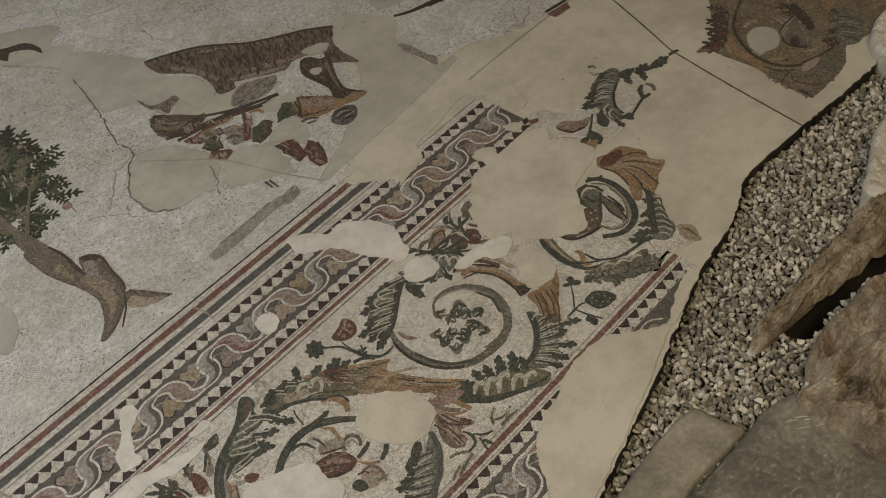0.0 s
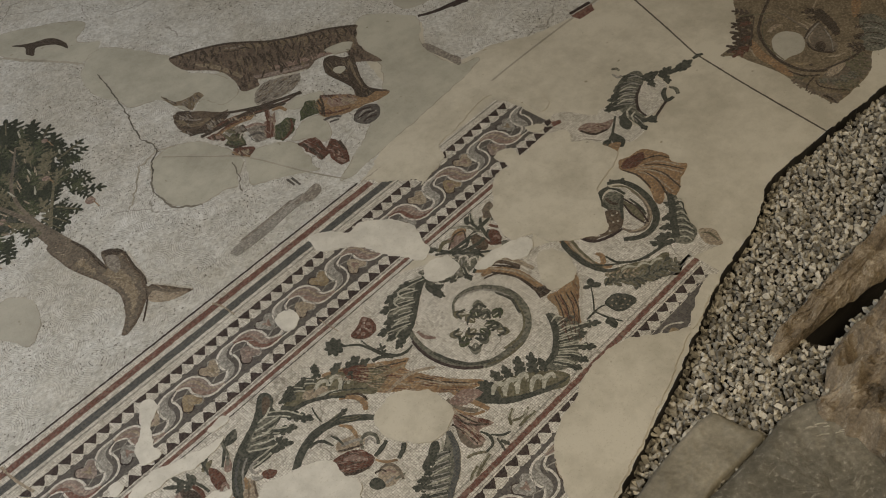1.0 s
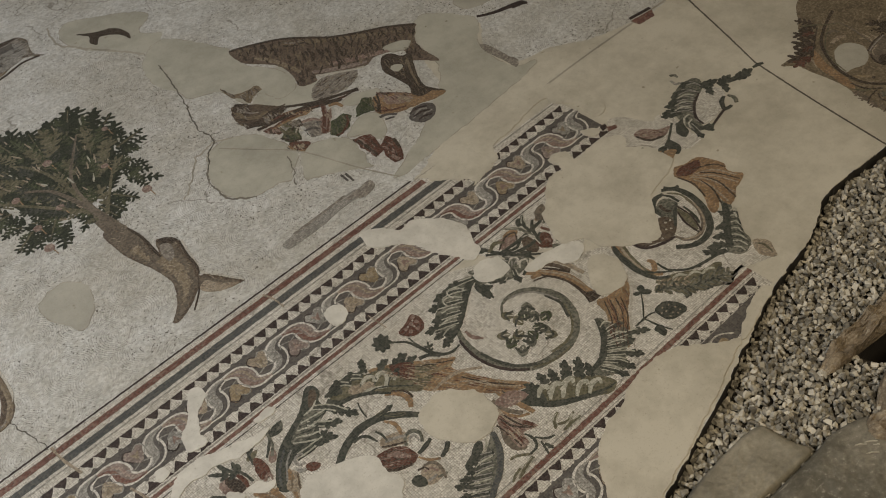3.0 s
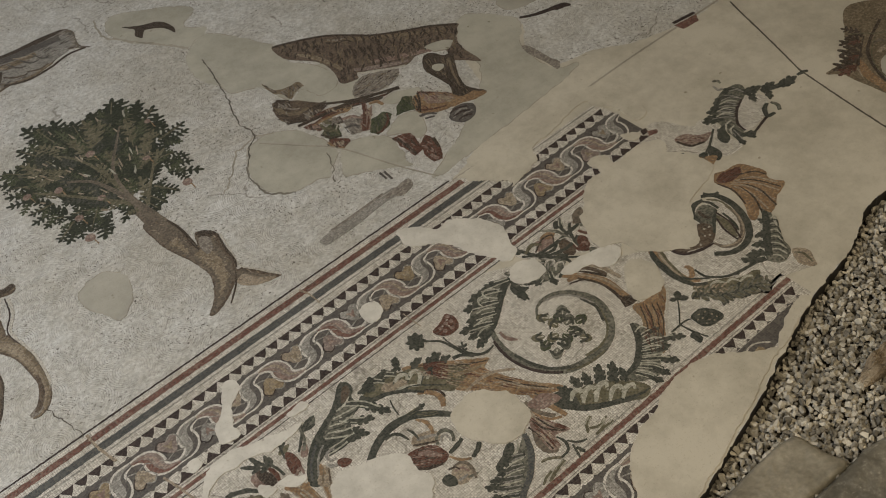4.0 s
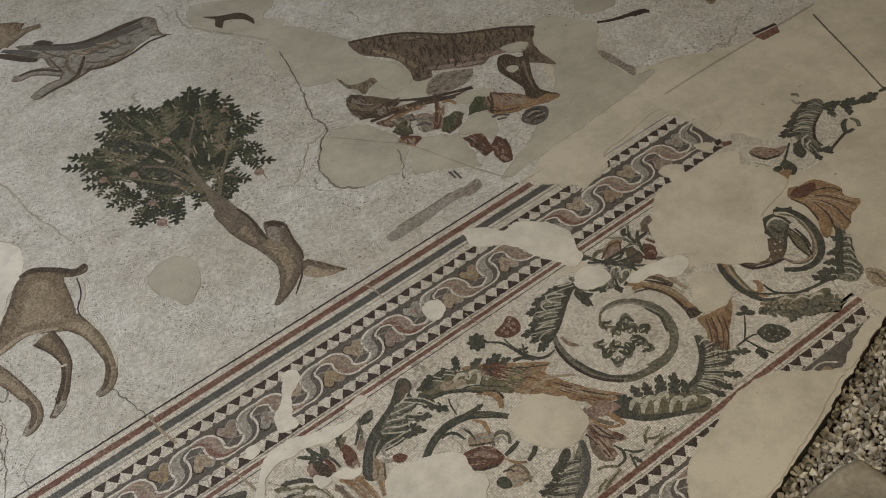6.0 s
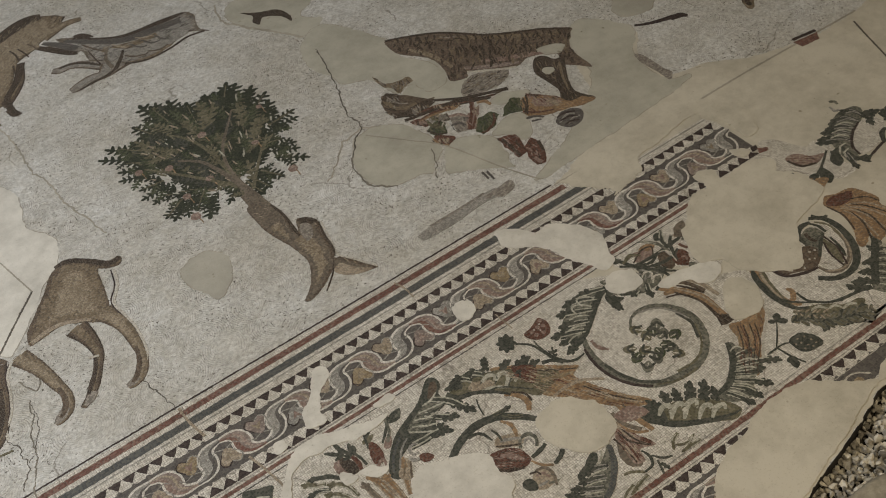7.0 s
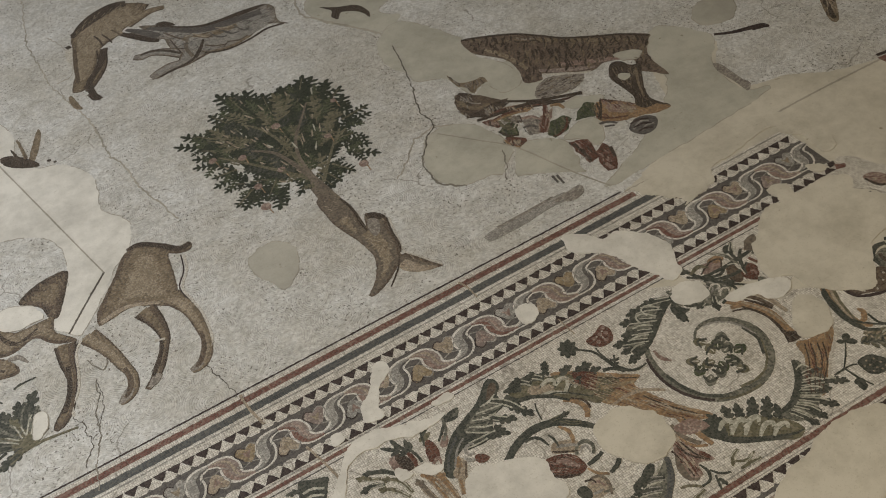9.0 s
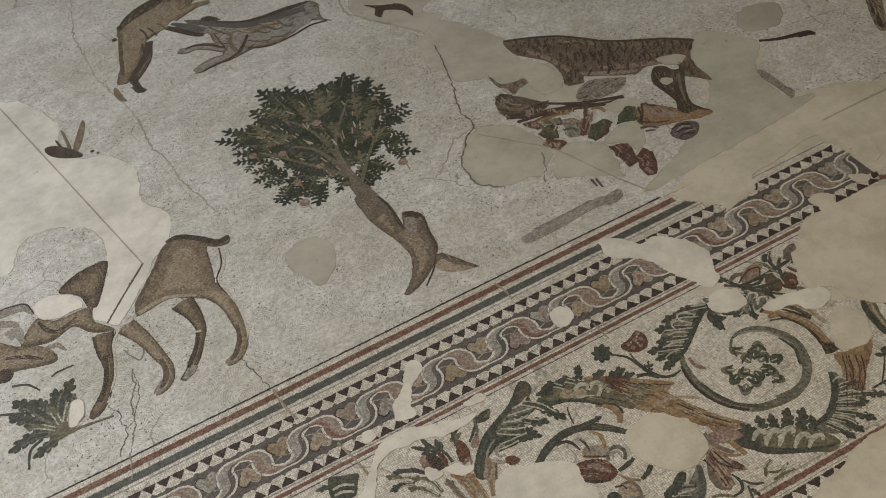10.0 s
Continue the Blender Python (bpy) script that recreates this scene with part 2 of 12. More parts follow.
# earth darkened to near-black so that its colour carries the gap's shade
SHADE_EARTH = stone("shade_dark_earth", [(0.020, 0.017, 0.014), (0.06, 0.05, 0.04)], 14)
ROCK = stone("brown_rubble_stone", [(0.06, 0.047, 0.033), (0.27, 0.212, 0.146), (0.46, 0.372, 0.268), (0.80, 0.71, 0.57)], 9, 0.62, 0.03, veins=(0.72, 0.66, 0.56))
PAVING = stone("grey_paving_stone", [(0.06, 0.055, 0.042), (0.145, 0.134, 0.108), (0.31, 0.285, 0.235)], 5, 0.5, 0.006, veins=(0.50, 0.48, 0.42))
PAVING_PALE = stone("pale_paving_stone", [(0.13, 0.118, 0.092), (0.24, 0.218, 0.172), (0.38, 0.345, 0.275)], 5, 0.6, 0.006)
MARBLE = stone("weathered_marble", [(0.38, 0.34, 0.27), (0.56, 0.53, 0.46), (0.68, 0.66, 0.60)], 6, 0.55, 0.004)
WALL = plaster("hall_plaster", (0.62, 0.58, 0.50), (0.54, 0.50, 0.43))
LIFT = 0.0004
laid = [0]


def height(level):
    """The top of a field at that level; no two neighbours lie in one plane."""
    laid[0] += 1
    if isinstance(level, tuple):
        return level[0]
    return level * LIFT + (laid[0] % 97) * 0.0000016


# ---- shaping ----
def curve_points(pts, closed, step=0.006):
    """A smooth line through the control points, in even small steps."""
    p = np.array(pts, float)
    n = len(p)
    out = []
    for i in range(n if closed else n - 1):
        a, b, c, d = (p[(i + k) % n] if closed else p[min(max(i + k, 0), n - 1)] for k in (-1, 0, 1, 2))
        m = max(2, int(np.linalg.norm((c - b)[:2]) / step))
        for k in range(m):
            u = k / m
            out.append(0.5 * (2 * b + (c - a) * u + (2 * a - 5 * b + 4 * c - d) * u * u + (3 * b - a - 3 * c + d) * u ** 3))
    if not closed:
        out.append(p[-1])
    return np.array(out)


def link_mesh(name, verts, faces, mat, parent=None, label=""):
    me = bpy.data.meshes.new(name)
    me.from_pydata([tuple(v) for v in verts], [], faces)
    me.materials.append(mat)
    me.update()
    ob = new(name, me)
    if parent is not None:
        ob.parent = parent
    if label:
        ob["label"] = label
    return ob


def thing(name, label, category, kind="", group=""):
    ob = new(name)
    ob.empty_display_size = 0.05
    return tagged(ob, label, category, group, kind)


def prism(outline, top, bottom):
    """Corners and faces of a slab with that outline."""
    n = len(outline)
    area = sum(outline[i][0] * outline[(i + 1) % n][1] - outline[(i + 1) % n][0] * outline[i][1] for i in range(n))
    if area < 0:
        outline = outline[::-1]
    verts = [(q[0], q[1], top) for q in outline] + [(q[0], q[1], bottom) for q in outline]
    faces = [tuple(range(n)), tuple(range(2 * n - 1, n - 1, -1))] + [(i, n + i, n + (i + 1) % n, (i + 1) % n) for i in range(n)]
    return verts, faces


def inlay(parent, name, pts, mat, level, jag=0.0013, smooth=True, label="", edge=None):
    """A field of stones set into the bed, with the stepped edge that cut cubes give."""
    line = curve_points(pts, True) if smooth else np.array([q for i in range(len(pts)) for q in
            np.linspace(pts[i], pts[(i + 1) % len(pts)], max(2, int(math.dist(pts[i], pts[(i + 1) % len(pts)]) / 0.006)), endpoint=False)])
    line = line + np.random.uniform(-jag, jag, line.shape)
    if name in ("mortar_patch", "mortar_field", "fragment"):
        line = line + np.array([[0.007 * noise.fractal((q[0] * 22, q[1] * 22, 3.0), 0.8, 2.2, 4), 0.007 * noise.fractal((q[0] * 22, q[1] * 22, 8.0), 0.8, 2.2, 4)] for q in line])
    verts, faces = prism([tuple(q) for q in line], height(level), -0.004)
    ob = link_mesh(name, verts, faces, mat, parent, label)
    if name == "mortar_patch" and edge:
        n = len(line)
        start, run = 0, 0
        while start < n - 8:
            run = random.randint(14, 40)
            run_pts = line[start:min(n, start + run):3]
            if len(run_pts) > 3:
                stroke(ob, "seam", [(q[0], q[1], random.uniform(0.0012, 0.0045)) for q in run_pts], edge, level + 0.4)
            start += run + random.randint(0, 14)
    return ob


def inside(line, x, y):
    hit, n = False, len(line)
    for i in range(n):
        (ax, ay), (bx, by) = line[i], line[i - 1]
        if (ay > y) != (by > y) and x < (bx - ax) * (y - ay) / (by - ay) + ax:
            hit = not hit
    return hit


def modelled(parent, name, pts, mats, level, depth, shift=(0.0, 0.0), size=0.0068):
    """Scattered cubes in lighter and lighter tones towards the middle of an outline, as fur and bark are modelled."""
    line = curve_points(pts, True, 0.008)
    loop = [tuple(q) for q in line]
    lo, hi = np.min(line, axis=0), np.max(line, axis=0)
    found = [([], []) for _ in mats]
    for i in range(int((hi[0] - lo[0]) / size) + 1):
        for j in range(int((hi[1] - lo[1]) / size) + 1):
            x, y = lo[0] + (i + 0.5 * (j % 2) + random.uniform(-0.02, 0.02)) * size, lo[1] + (j + random.uniform(-0.02, 0.02)) * size
            if not inside(loop, x, y):
                continue
            near = np.min(np.linalg.norm(line + np.array(shift) - (x, y), axis=1)) if shift != (0.0, 0.0) else 1.0
            near = min(near, np.min(np.linalg.norm(line - (x, y), axis=1)) * 1.6)
            tone = len(mats) * near / depth - 0.35 + 0.7 * noise.fractal((x * 22, y * 22, 4.0), 0.8, 2.1, 3) + random.uniform(-0.35, 0.35)
            if tone < 0 or near < 0.006:
                continue
            verts, faces = found[min(len(mats) - 1, int(tone))]
            z, h, n = height(level), size * random.uniform(0.485, 0.50), len(verts)
            for p, q in ((-h, -h), (h, -h), (h, h), (-h, h)):
                verts += [(x + p, y + q, z), (x + p, y + q, -0.003)]
            faces += [(n, n + 2, n + 4, n + 6), (n + 7, n + 5, n + 3, n + 1), (n, n + 1, n + 3, n + 2), (n + 2, n + 3, n + 5, n + 4), (n + 4, n + 5, n + 7, n + 6), (n + 6, n + 7, n + 1, n)]
    for (verts, faces), mat in zip(found, mats):
        if faces:
            tagged(link_mesh(name, verts, faces, mat, parent), kind="stuff")


def hatch(parent, pts, mats, level, count, angle, length, width=0.003, spread=0.35):
    """Short rows of cubes in other tones, that model fur and folds inside an outline."""
    line = [tuple(q) for q in curve_points(pts, True, 0.02)]
    lo, hi = np.min(line, axis=0), np.max(line, axis=0)
    for m, mat in enumerate(mats):
        verts, faces = [], []
        tries = 0
        while len(faces) < count * 10 and tries < count * 12:
            tries += 1
            x, y = random.uniform(lo[0], hi[0]), random.uniform(lo[1], hi[1])
            a, ln, w = angle + random.uniform(-spread, spread), length * random.uniform(0.5, 1.2) / 2, width * random.uniform(0.6, 1.3) / 2
            dx, dy = math.cos(a), math.sin(a)
            if not (inside(line, x, y) and inside(line, x + dx * ln, y + dy * ln) and inside(line, x - dx * ln, y - dy * ln)):
                continue
            bend = random.uniform(-0.25, 0.25) * ln
            z, at = height(level + 0.4 * m), len(verts)
            for u, v in ((-1, 0.4), (0, 1), (1, 0.3)):
                cx, cy = x + dx * ln * u - dy * bend * (1 - u * u), y + dy * ln * u + dx * bend * (1 - u * u)
                for q in (1, -1):
                    verts += [(cx - dy * w * v * q, cy + dx * w * v * q, z), (cx - dy * w * v * q, cy + dx * w * v * q, -0.003)]
            for k in (0, 4):
                a0, a1, b0, b1, c0, c1, d0, d1 = (at + k + i for i in range(8))
                faces += [(a0, b0, d0, c0), (b0, b1, d1, d0), (c0, c1, a1, a0)]
            faces += [(at, at + 1, at + 3, at + 2), (at + 8, at + 10, at + 11, at + 9)]
            faces += [(at + 1, at + 5, at + 7, at + 3), (at + 5, at + 9, at + 11, at + 7)]
        if faces:
            tagged(link_mesh("shading", verts, faces, mat, parent), kind="stuff")


def stroke(parent, name, pts, mat, level, jag=0.0009, label=""):
    """A line of stones along control points (x, y, width)."""
    c = curve_points(pts, False, 0.005)
    if name == "crack":
        for q in c:
            q[0] += 0.009 * noise.fractal((q[0] * 30, q[1] * 30, 2.0), 0.8, 2.2, 4)
            q[1] += 0.009 * noise.fractal((q[0] * 30, q[1] * 30, 7.0), 0.8, 2.2, 4)
            q[2] *= 0.98 + 0.75 * noise.noise((q[0] * 40, q[1] * 40, 5.0))
    d = np.gradient(c[:, :2], axis=0)
    d /= np.linalg.norm(d, axis=1)[:, None] + 1e-9
    nrm = np.c_[-d[:, 1], d[:, 0]]
    w = np.maximum(c[:, 2:3], 0.0012) / 2
    a = c[:, :2] + nrm * w + np.random.uniform(-jag, jag, nrm.shape)
    b = c[:, :2] - nrm * w + np.random.uniform(-jag, jag, nrm.shape)
    n, z = len(c), height(level)
    rise = np.linspace(0.0, 0.00016, n)
    verts = [(*q, z + r) for q, r in zip(a, rise)] + [(*q, z + r) for q, r in zip(b, rise)] + [(*q, -0.004) for q in a] + [(*q, -0.004) for q in b]
    faces = []
    for i in range(n - 1):
        faces += [(i, n + i, n + i + 1, i + 1), (2 * n + i, i, i + 1, 2 * n + i + 1), (n + i, 3 * n + i, 3 * n + i + 1, n + i + 1)]
    faces += [(0, 2 * n, 3 * n, n), (n - 1, 2 * n - 1, 4 * n - 1, 3 * n - 1)]
    return link_mesh(name, verts, faces, mat, parent, label)


def limb(parent, name, pts, mat, level, rim=None, core=None):
    """A leg: a dark contour, the coat's tone, and a lighter ridge along its middle."""
    ob = stroke(parent, name, pts, rim, level)
    stroke(ob, "coat", [(x, y, w * 0.78) for x, y, w in pts], mat, level + 0.3, jag=0.0018)
    stroke(ob, "ridge", [(x - w * 0.08, y + w * 0.05, w * 0.42) for x, y, w in (pts[:-1] if len(pts) > 2 else pts)], core, level + 0.6, jag=0.0024)
    return ob


def disc(parent, name, x, y, r, mat, level, squash=1.0, label=""):
    k = 10
    return inlay(parent, name, [(x + r * math.cos(a * 2 * math.pi / k), y + r * squash * math.sin(a * 2 * math.pi / k)) for a in range(k)], mat, level, label=label)


def leaf_points(x, y, angle, length, width, lobes=3):
    """The outline of one leaf, from its stalk: a plain drop, or one with rounded finger lobes."""
    if lobes < 2:
        pts = [(0, 0), (0.22 * length, 0.62 * width), (0.6 * length, width), (0.88 * length, 0.5 * width), (length, 0),
               (0.86 * length, -0.55 * width), (0.55 * length, -0.9 * width), (0.2 * length, -0.5 * width)]
    else:
        side = []
        for i in range(lobes):
            u = (i + 0.2) / (lobes + 0.9)
            w = width * (0.7 + 0.3 * math.sin(math.pi * (0.15 + 0.7 * i / lobes)))
            k = 0.60 / lobes
            side += [(length * u, width * 0.16), (length * (u + 0.42 * k), w * 0.70), (length * (u + 0.85 * k), w), (length * (u + 1.18 * k), w * 0.86), (length * (u + 0.92 * k), width * 0.24)]
        pts = [(0, 0.0)] + side + [(length * 0.9, width * 0.32), (length, 0.08 * width), (length * 0.97, -0.2 * width)] + [(p + 0.03 * length, -q) for p, q in reversed(side)]
    ca, sa = math.cos(angle), math.sin(angle)
    return [(x + p * ca - q * sa, y + p * sa + q * ca) for p, q in pts]


def leaf(parent, x, y, angle, length, width, mat, level, lobes=3, name="leaf"):
    return inlay(parent, name, leaf_points(x, y, angle, length, width, lobes), mat, level, jag=0.0008)


def acanthus(parent, pts, mat, level, lobes=7, vein=None, rib=None, side=0):
    """A long leaf along (x, y, width): a body, pointed lobes that lean forward on both sides, pale veins and a rib."""
    c = curve_points(pts, False, 0.004)
    d = np.gradient(c[:, :2], axis=0)
    d /= np.linalg.norm(d, axis=1)[:, None] + 1e-9
    nrm = np.c_[-d[:, 1], d[:, 0]]
    n = len(c)
    lobes = int(lobes * 1.5)
    z = height(level)
    ob = stroke(parent, "acanthus_leaf", [(*c[i, :2], c[i, 2] * 0.34) for i in range(0, n, max(1, n // 9))], mat, (z,))
    for k in range(lobes):
        for s in (1, -1):
            if side and s != side:
                continue
            z += 0.00006
            i = min(n - 1, int((k + (0.15 if s > 0 else 0.55)) / lobes * n))
            w = c[i, 2] * random.uniform(0.46, 0.62)
            fw = math.atan2(d[i, 1], d[i, 0]) + s * random.uniform(0.55, 0.90)
            x, y = c[i, :2] + nrm[i] * s * w * 0.05
            reach = w * random.uniform(1.1, 1.5)
            wide = max(0.006, min(0.23 * reach, 0.48 * n * 0.004 / lobes + 0.003))
            if rib is not None:
                inlay(ob, "lobe_edge", leaf_points(x, y, fw, reach * 1.04, wide * 1.2, 1), rib, (z - 0.00002,), jag=0.001)
            inlay(ob, "lobe", leaf_points(x, y, fw, reach, wide, 1), mat, (z,), jag=0.0012)
            if vein:
                ca, sa = math.cos(fw), math.sin(fw)
                for bend, thick in ((s * wide * 0.30, 1.15),):
                    stroke(ob, "vein", [(x + ca * reach * u - sa * bend * v, y + sa * reach * u + ca * bend * v, q * thick) for u, v, q in ((0.12, 0.2, 0.003), (0.5, 1.0, 0.0058), (0.86, 0.6, 0.003))], vein, (z + 0.00002,))
    if rib:
        stroke(ob, "rib", [(*c[i, :2], max(0.003, c[i, 2] * 0.08)) for i in range(0, n, max(1, n // 8))], rib, (z + 0.00006,))
    return ob


def finger(parent, pts, mat, level, light=None, knobs=2, name="lobe"):
    """One finger of an acanthus leaf: a bent, rounded lobe with scalloped end and a pale line along it."""
    c = curve_points(pts, False, 0.005)
    z = height(level)
    c[:, 2] *= 0.95
    ob = stroke(parent, name, [tuple(q) for q in c[::2]] + [tuple(c[-1])], mat, (z,))
    d = c[-1, :2] - c[max(0, len(c) - 4), :2]
    d /= np.linalg.norm(d) + 1e-9
    nrm = np.array((-d[1], d[0]))
    w = max(q[2] for q in pts)
    for k in range(2 * knobs + 1):
        m = 0 if k == 0 else (1 if k % 2 else -1)
        i = max(0, int(len(c) - 1 - k * w * 0.36 / 0.005))
        d = c[min(len(c) - 1, i + 2), :2] - c[max(0, i - 2), :2]
        d /= np.linalg.norm(d) + 1e-9
        side = np.array((-d[1], d[0]))
        r = max(w * 0.40, c[i, 2] * 0.42)
        p = c[i, :2] + side * m * c[i, 2] * 0.40
        turned = math.atan2(d[1], d[0]) + m * random.uniform(0.45, 0.7)
        inlay(ob, "tip", leaf_points(p[0] - math.cos(turned) * r, p[1] - math.sin(turned) * r, turned, r * 2.3, r * 0.78, 1), mat, (z + 0.00003 * (k + 1),), jag=0.0006)
    if light is not None and len(c) > 5:
        for m in (0.42, -0.30):
            run = c[1:int(len(c) * (0.82 if m > 0 else 0.6)):2]
            if len(run) > 2:
                stroke(ob, "vein", [(q[0] + nrm[0] * q[2] * m, q[1] + nrm[1] * q[2] * m, max(0.0028, w * 0.2)) for q in run], light, (z + 0.0002,))
    return ob


# ---- the hall ----
floor = thing("floor", "ancient mosaic floor of pale stone tesserae with mortar repairs", "floor", "structure")
EDGE = [(4.6, -1.02), (3.062, -0.971), (2.572, -0.927), (2.267, -0.905), (2.16, -0.94), (2.037, -0.981), (1.828, -1.014), (1.603, -1.076), (1.378, -1.145), (1.02, -1.236), (0.5, -1.40), (-0.6, -1.62)]
RIM = [tuple(q) for q in curve_points(EDGE, False, 0.02) + np.random.uniform(-0.002, 0.002, (len(curve_points(EDGE, False, 0.02)), 2))]
verts, faces = prism(RIM + [(-3.4, -1.7), (-3.4, 6.2), (4.6, 6.2)], 0.0, -0.079)
slab = link_mesh("mosaic_ground", verts, faces, WHITE, floor, "cream tesserae laid in fan-shaped courses")
slab.data.materials.append(EDGE_SHADE)
# side faces take the near-black that paints the edge's shadow line
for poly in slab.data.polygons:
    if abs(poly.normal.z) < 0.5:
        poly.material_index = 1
# the hollow between the stones is sunk deep to read as black shadow
verts, faces = [], []
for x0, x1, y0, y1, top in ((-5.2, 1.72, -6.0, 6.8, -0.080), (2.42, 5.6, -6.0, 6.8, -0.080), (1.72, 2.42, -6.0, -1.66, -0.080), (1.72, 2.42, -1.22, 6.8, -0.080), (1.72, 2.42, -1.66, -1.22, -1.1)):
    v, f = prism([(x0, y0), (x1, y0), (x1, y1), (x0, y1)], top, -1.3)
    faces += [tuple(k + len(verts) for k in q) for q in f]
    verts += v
tagged(link_mesh("ground", verts, faces, SHADE_EARTH), "bare earth coloured near-black as shade, with a deepened hollow between stones", "ground", kind="structure")


def box(name, a, b, mat, label, category):
    verts, faces = prism([(a[0], a[1]), (b[0], a[1]), (b[0], b[1]), (a[0], b[1])], b[2], a[2])
    return tagged(link_mesh(name, verts, faces, mat), label, category, kind="structure")


# walls and ceiling are unseen, added to close the hall round the lamps
box("wall_north", (-5.2, 6.8, -1.3), (5.6, 7.0, 4.5), WALL, "plain cream plastered wall of the hall", "wall")
box("wall_south", (-5.2, -6.2, -1.3), (5.6, -6.0, 4.5), WALL, "plain cream plastered wall of the hall", "wall")
box("wall_east", (5.6, -6.2, -1.3), (5.8, 7.0, 4.5), WALL, "plain cream plastered wall of the hall", "wall")
box("wall_west", (-5.4, -6.2, -1.3), (-5.2, 7.0, 4.5), WALL, "plain cream plastered wall of the hall", "wall")
# the two openings are invented, one for each added lamp
verts, faces = [], []
XS, YS = (-5.4, -4.5, -1.5, -0.4, 2.2, 5.8), (-6.2, -3.9, -2.7, 0.3, 2.3, 7.0)
for i in range(5):
    for j in range(5):
        if (i, j) in ((1, 3), (3, 1)):
            continue
        v, f = prism([(XS[i], YS[j]), (XS[i + 1], YS[j]), (XS[i + 1], YS[j + 1]), (XS[i], YS[j + 1])], 4.7, 4.5)
        faces += [tuple(k + len(verts) for k in q) for q in f]
        verts += v
tagged(link_mesh("ceiling", verts, faces, WALL), "unseen plain pale ceiling, added with two openings for the lamps", "ceiling", kind="structure")

# ---- mortar fields, repairs, joints and cracks of the floor ----
RIGHT_FIELD = [(1.450, 0.199), (1.550, 0.230), (1.686, 0.293), (1.781, 0.373), (1.880, 0.517), (1.935, 0.683), (2.038, 0.855), (2.124, 0.894), (2.220, 0.792), (2.243, 0.670), (2.141, 0.558), (2.141, 0.376), (2.292, 0.335), (2.425, 0.246), (2.586, 0.194), (2.713, 0.167), (2.911, 0.176), (3.392, 0.267), (4.58, 2.0)] + [q for q in RIM[1:] if q[0] > 0.75] + [(0.75, -0.205), (1.40, -0.205)]
inlay(floor, "mortar_field", RIGHT_FIELD, MORTAR, 0.5, smooth=False, label="smooth cream mortar filling lost mosaic")
inlay(floor, "mortar_patch", [(2.069, 0.884), (2.144, 0.908), (2.218, 0.807), (2.253, 0.712), (2.209, 0.650), (2.141, 0.578), (2.117, 0.470), (2.128, 0.363), (2.202, 0.329), (2.138, 0.299), (1.906, 0.277), (1.675, 0.262), (1.498, 0.248), (1.415, 0.263), (1.514, 0.311), (1.632, 0.362), (1.776, 0.451), (1.903, 0.547), (1.965, 0.650), (1.997, 0.786)], MORTAR_GREY, 1, edge=SEAM)
inlay(floor, "mortar_patch", [(-0.613, 2.563), (-0.479, 2.443), (-0.391, 2.371), (-0.294, 2.107), (-0.324, 1.927), (-0.264, 1.803), (-0.153, 1.725), (-0.091, 1.593), (-0.097, 1.483), (-0.111, 1.355), (-0.055, 1.234), (-0.078, 1.126), (-0.111, 1.062), (-0.175, 1.009), (-0.253, 0.901), (-0.302, 0.844), (-0.349, 0.792), (-0.376, 0.776), (-0.409, 0.819), (-0.441, 0.873), (-0.380, 0.973), (-0.346, 1.040), (-0.322, 1.117), (-0.309, 1.186), (-0.323, 1.297), (-0.388, 1.387), (-0.520, 1.444), (-0.599, 1.401), (-0.644, 1.295), (-0.692, 1.288), (-0.805, 1.370)], MORTAR_PALE, 1, edge=SEAM)
inlay(floor, "mortar_patch", [(0.241, 0.745), (0.305, 0.768), (0.367, 0.758), (0.401, 0.680), (0.359, 0.574), (0.292, 0.524), (0.261, 0.579), (0.232, 0.667)], MORTAR_DULL, 1, edge=SEAM)
inlay(floor, "mortar_patch", [(2.329, 0.922), (2.401, 0.935), (2.475, 0.886), (2.449, 0.801), (2.366, 0.751), (2.284, 0.786), (2.269, 0.852)], MORTAR_DULL, 1, edge=SEAM)
inlay(floor, "mortar_patch", [(1.182, 1.566), (1.270, 1.670), (1.361, 1.684), (1.432, 1.559), (1.490, 1.393), (1.470, 1.266), (1.522, 1.151), (1.547, 1.042), (1.505, 0.956), (1.426, 0.954), (1.404, 1.046), (1.324, 1.044), (1.302, 1.186), (1.205, 1.247), (1.197, 1.330), (1.162, 1.414)], MORTAR_GREY, 1, edge=SEAM)
inlay(floor, "mortar_patch", [(1.324, 1.004), (1.413, 1.058), (1.547, 1.123), (1.550, 1.031), (1.526, 0.954), (1.585, 0.916), (1.669, 0.900), (1.726, 0.853), (1.657, 0.793), (1.522, 0.817), (1.418, 0.890), (1.334, 0.923)], MORTAR_GREY, 1.01)
inlay(floor, "mortar_patch", [(1.044, 0.907), (1.097, 0.923), (1.155, 0.926), (1.240, 0.858), (1.259, 0.795), (1.278, 0.741), (1.277, 0.658), (1.254, 0.611), (1.199, 0.582), (1.173, 0.549), (1.119, 0.574), (1.047, 0.578), (0.979, 0.647), (0.968, 0.744), (0.998, 0.830)], MORTAR_GREY, 1, edge=SEAM)
inlay(floor, "mortar_patch", [(1.288, 0.640), (1.325, 0.647), (1.396, 0.619), (1.447, 0.561), (1.431, 0.455), (1.408, 0.403), (1.407, 0.369), (1.322, 0.435), (1.246, 0.484), (1.210, 0.512)], MORTAR_GREY, 1, edge=SEAM)
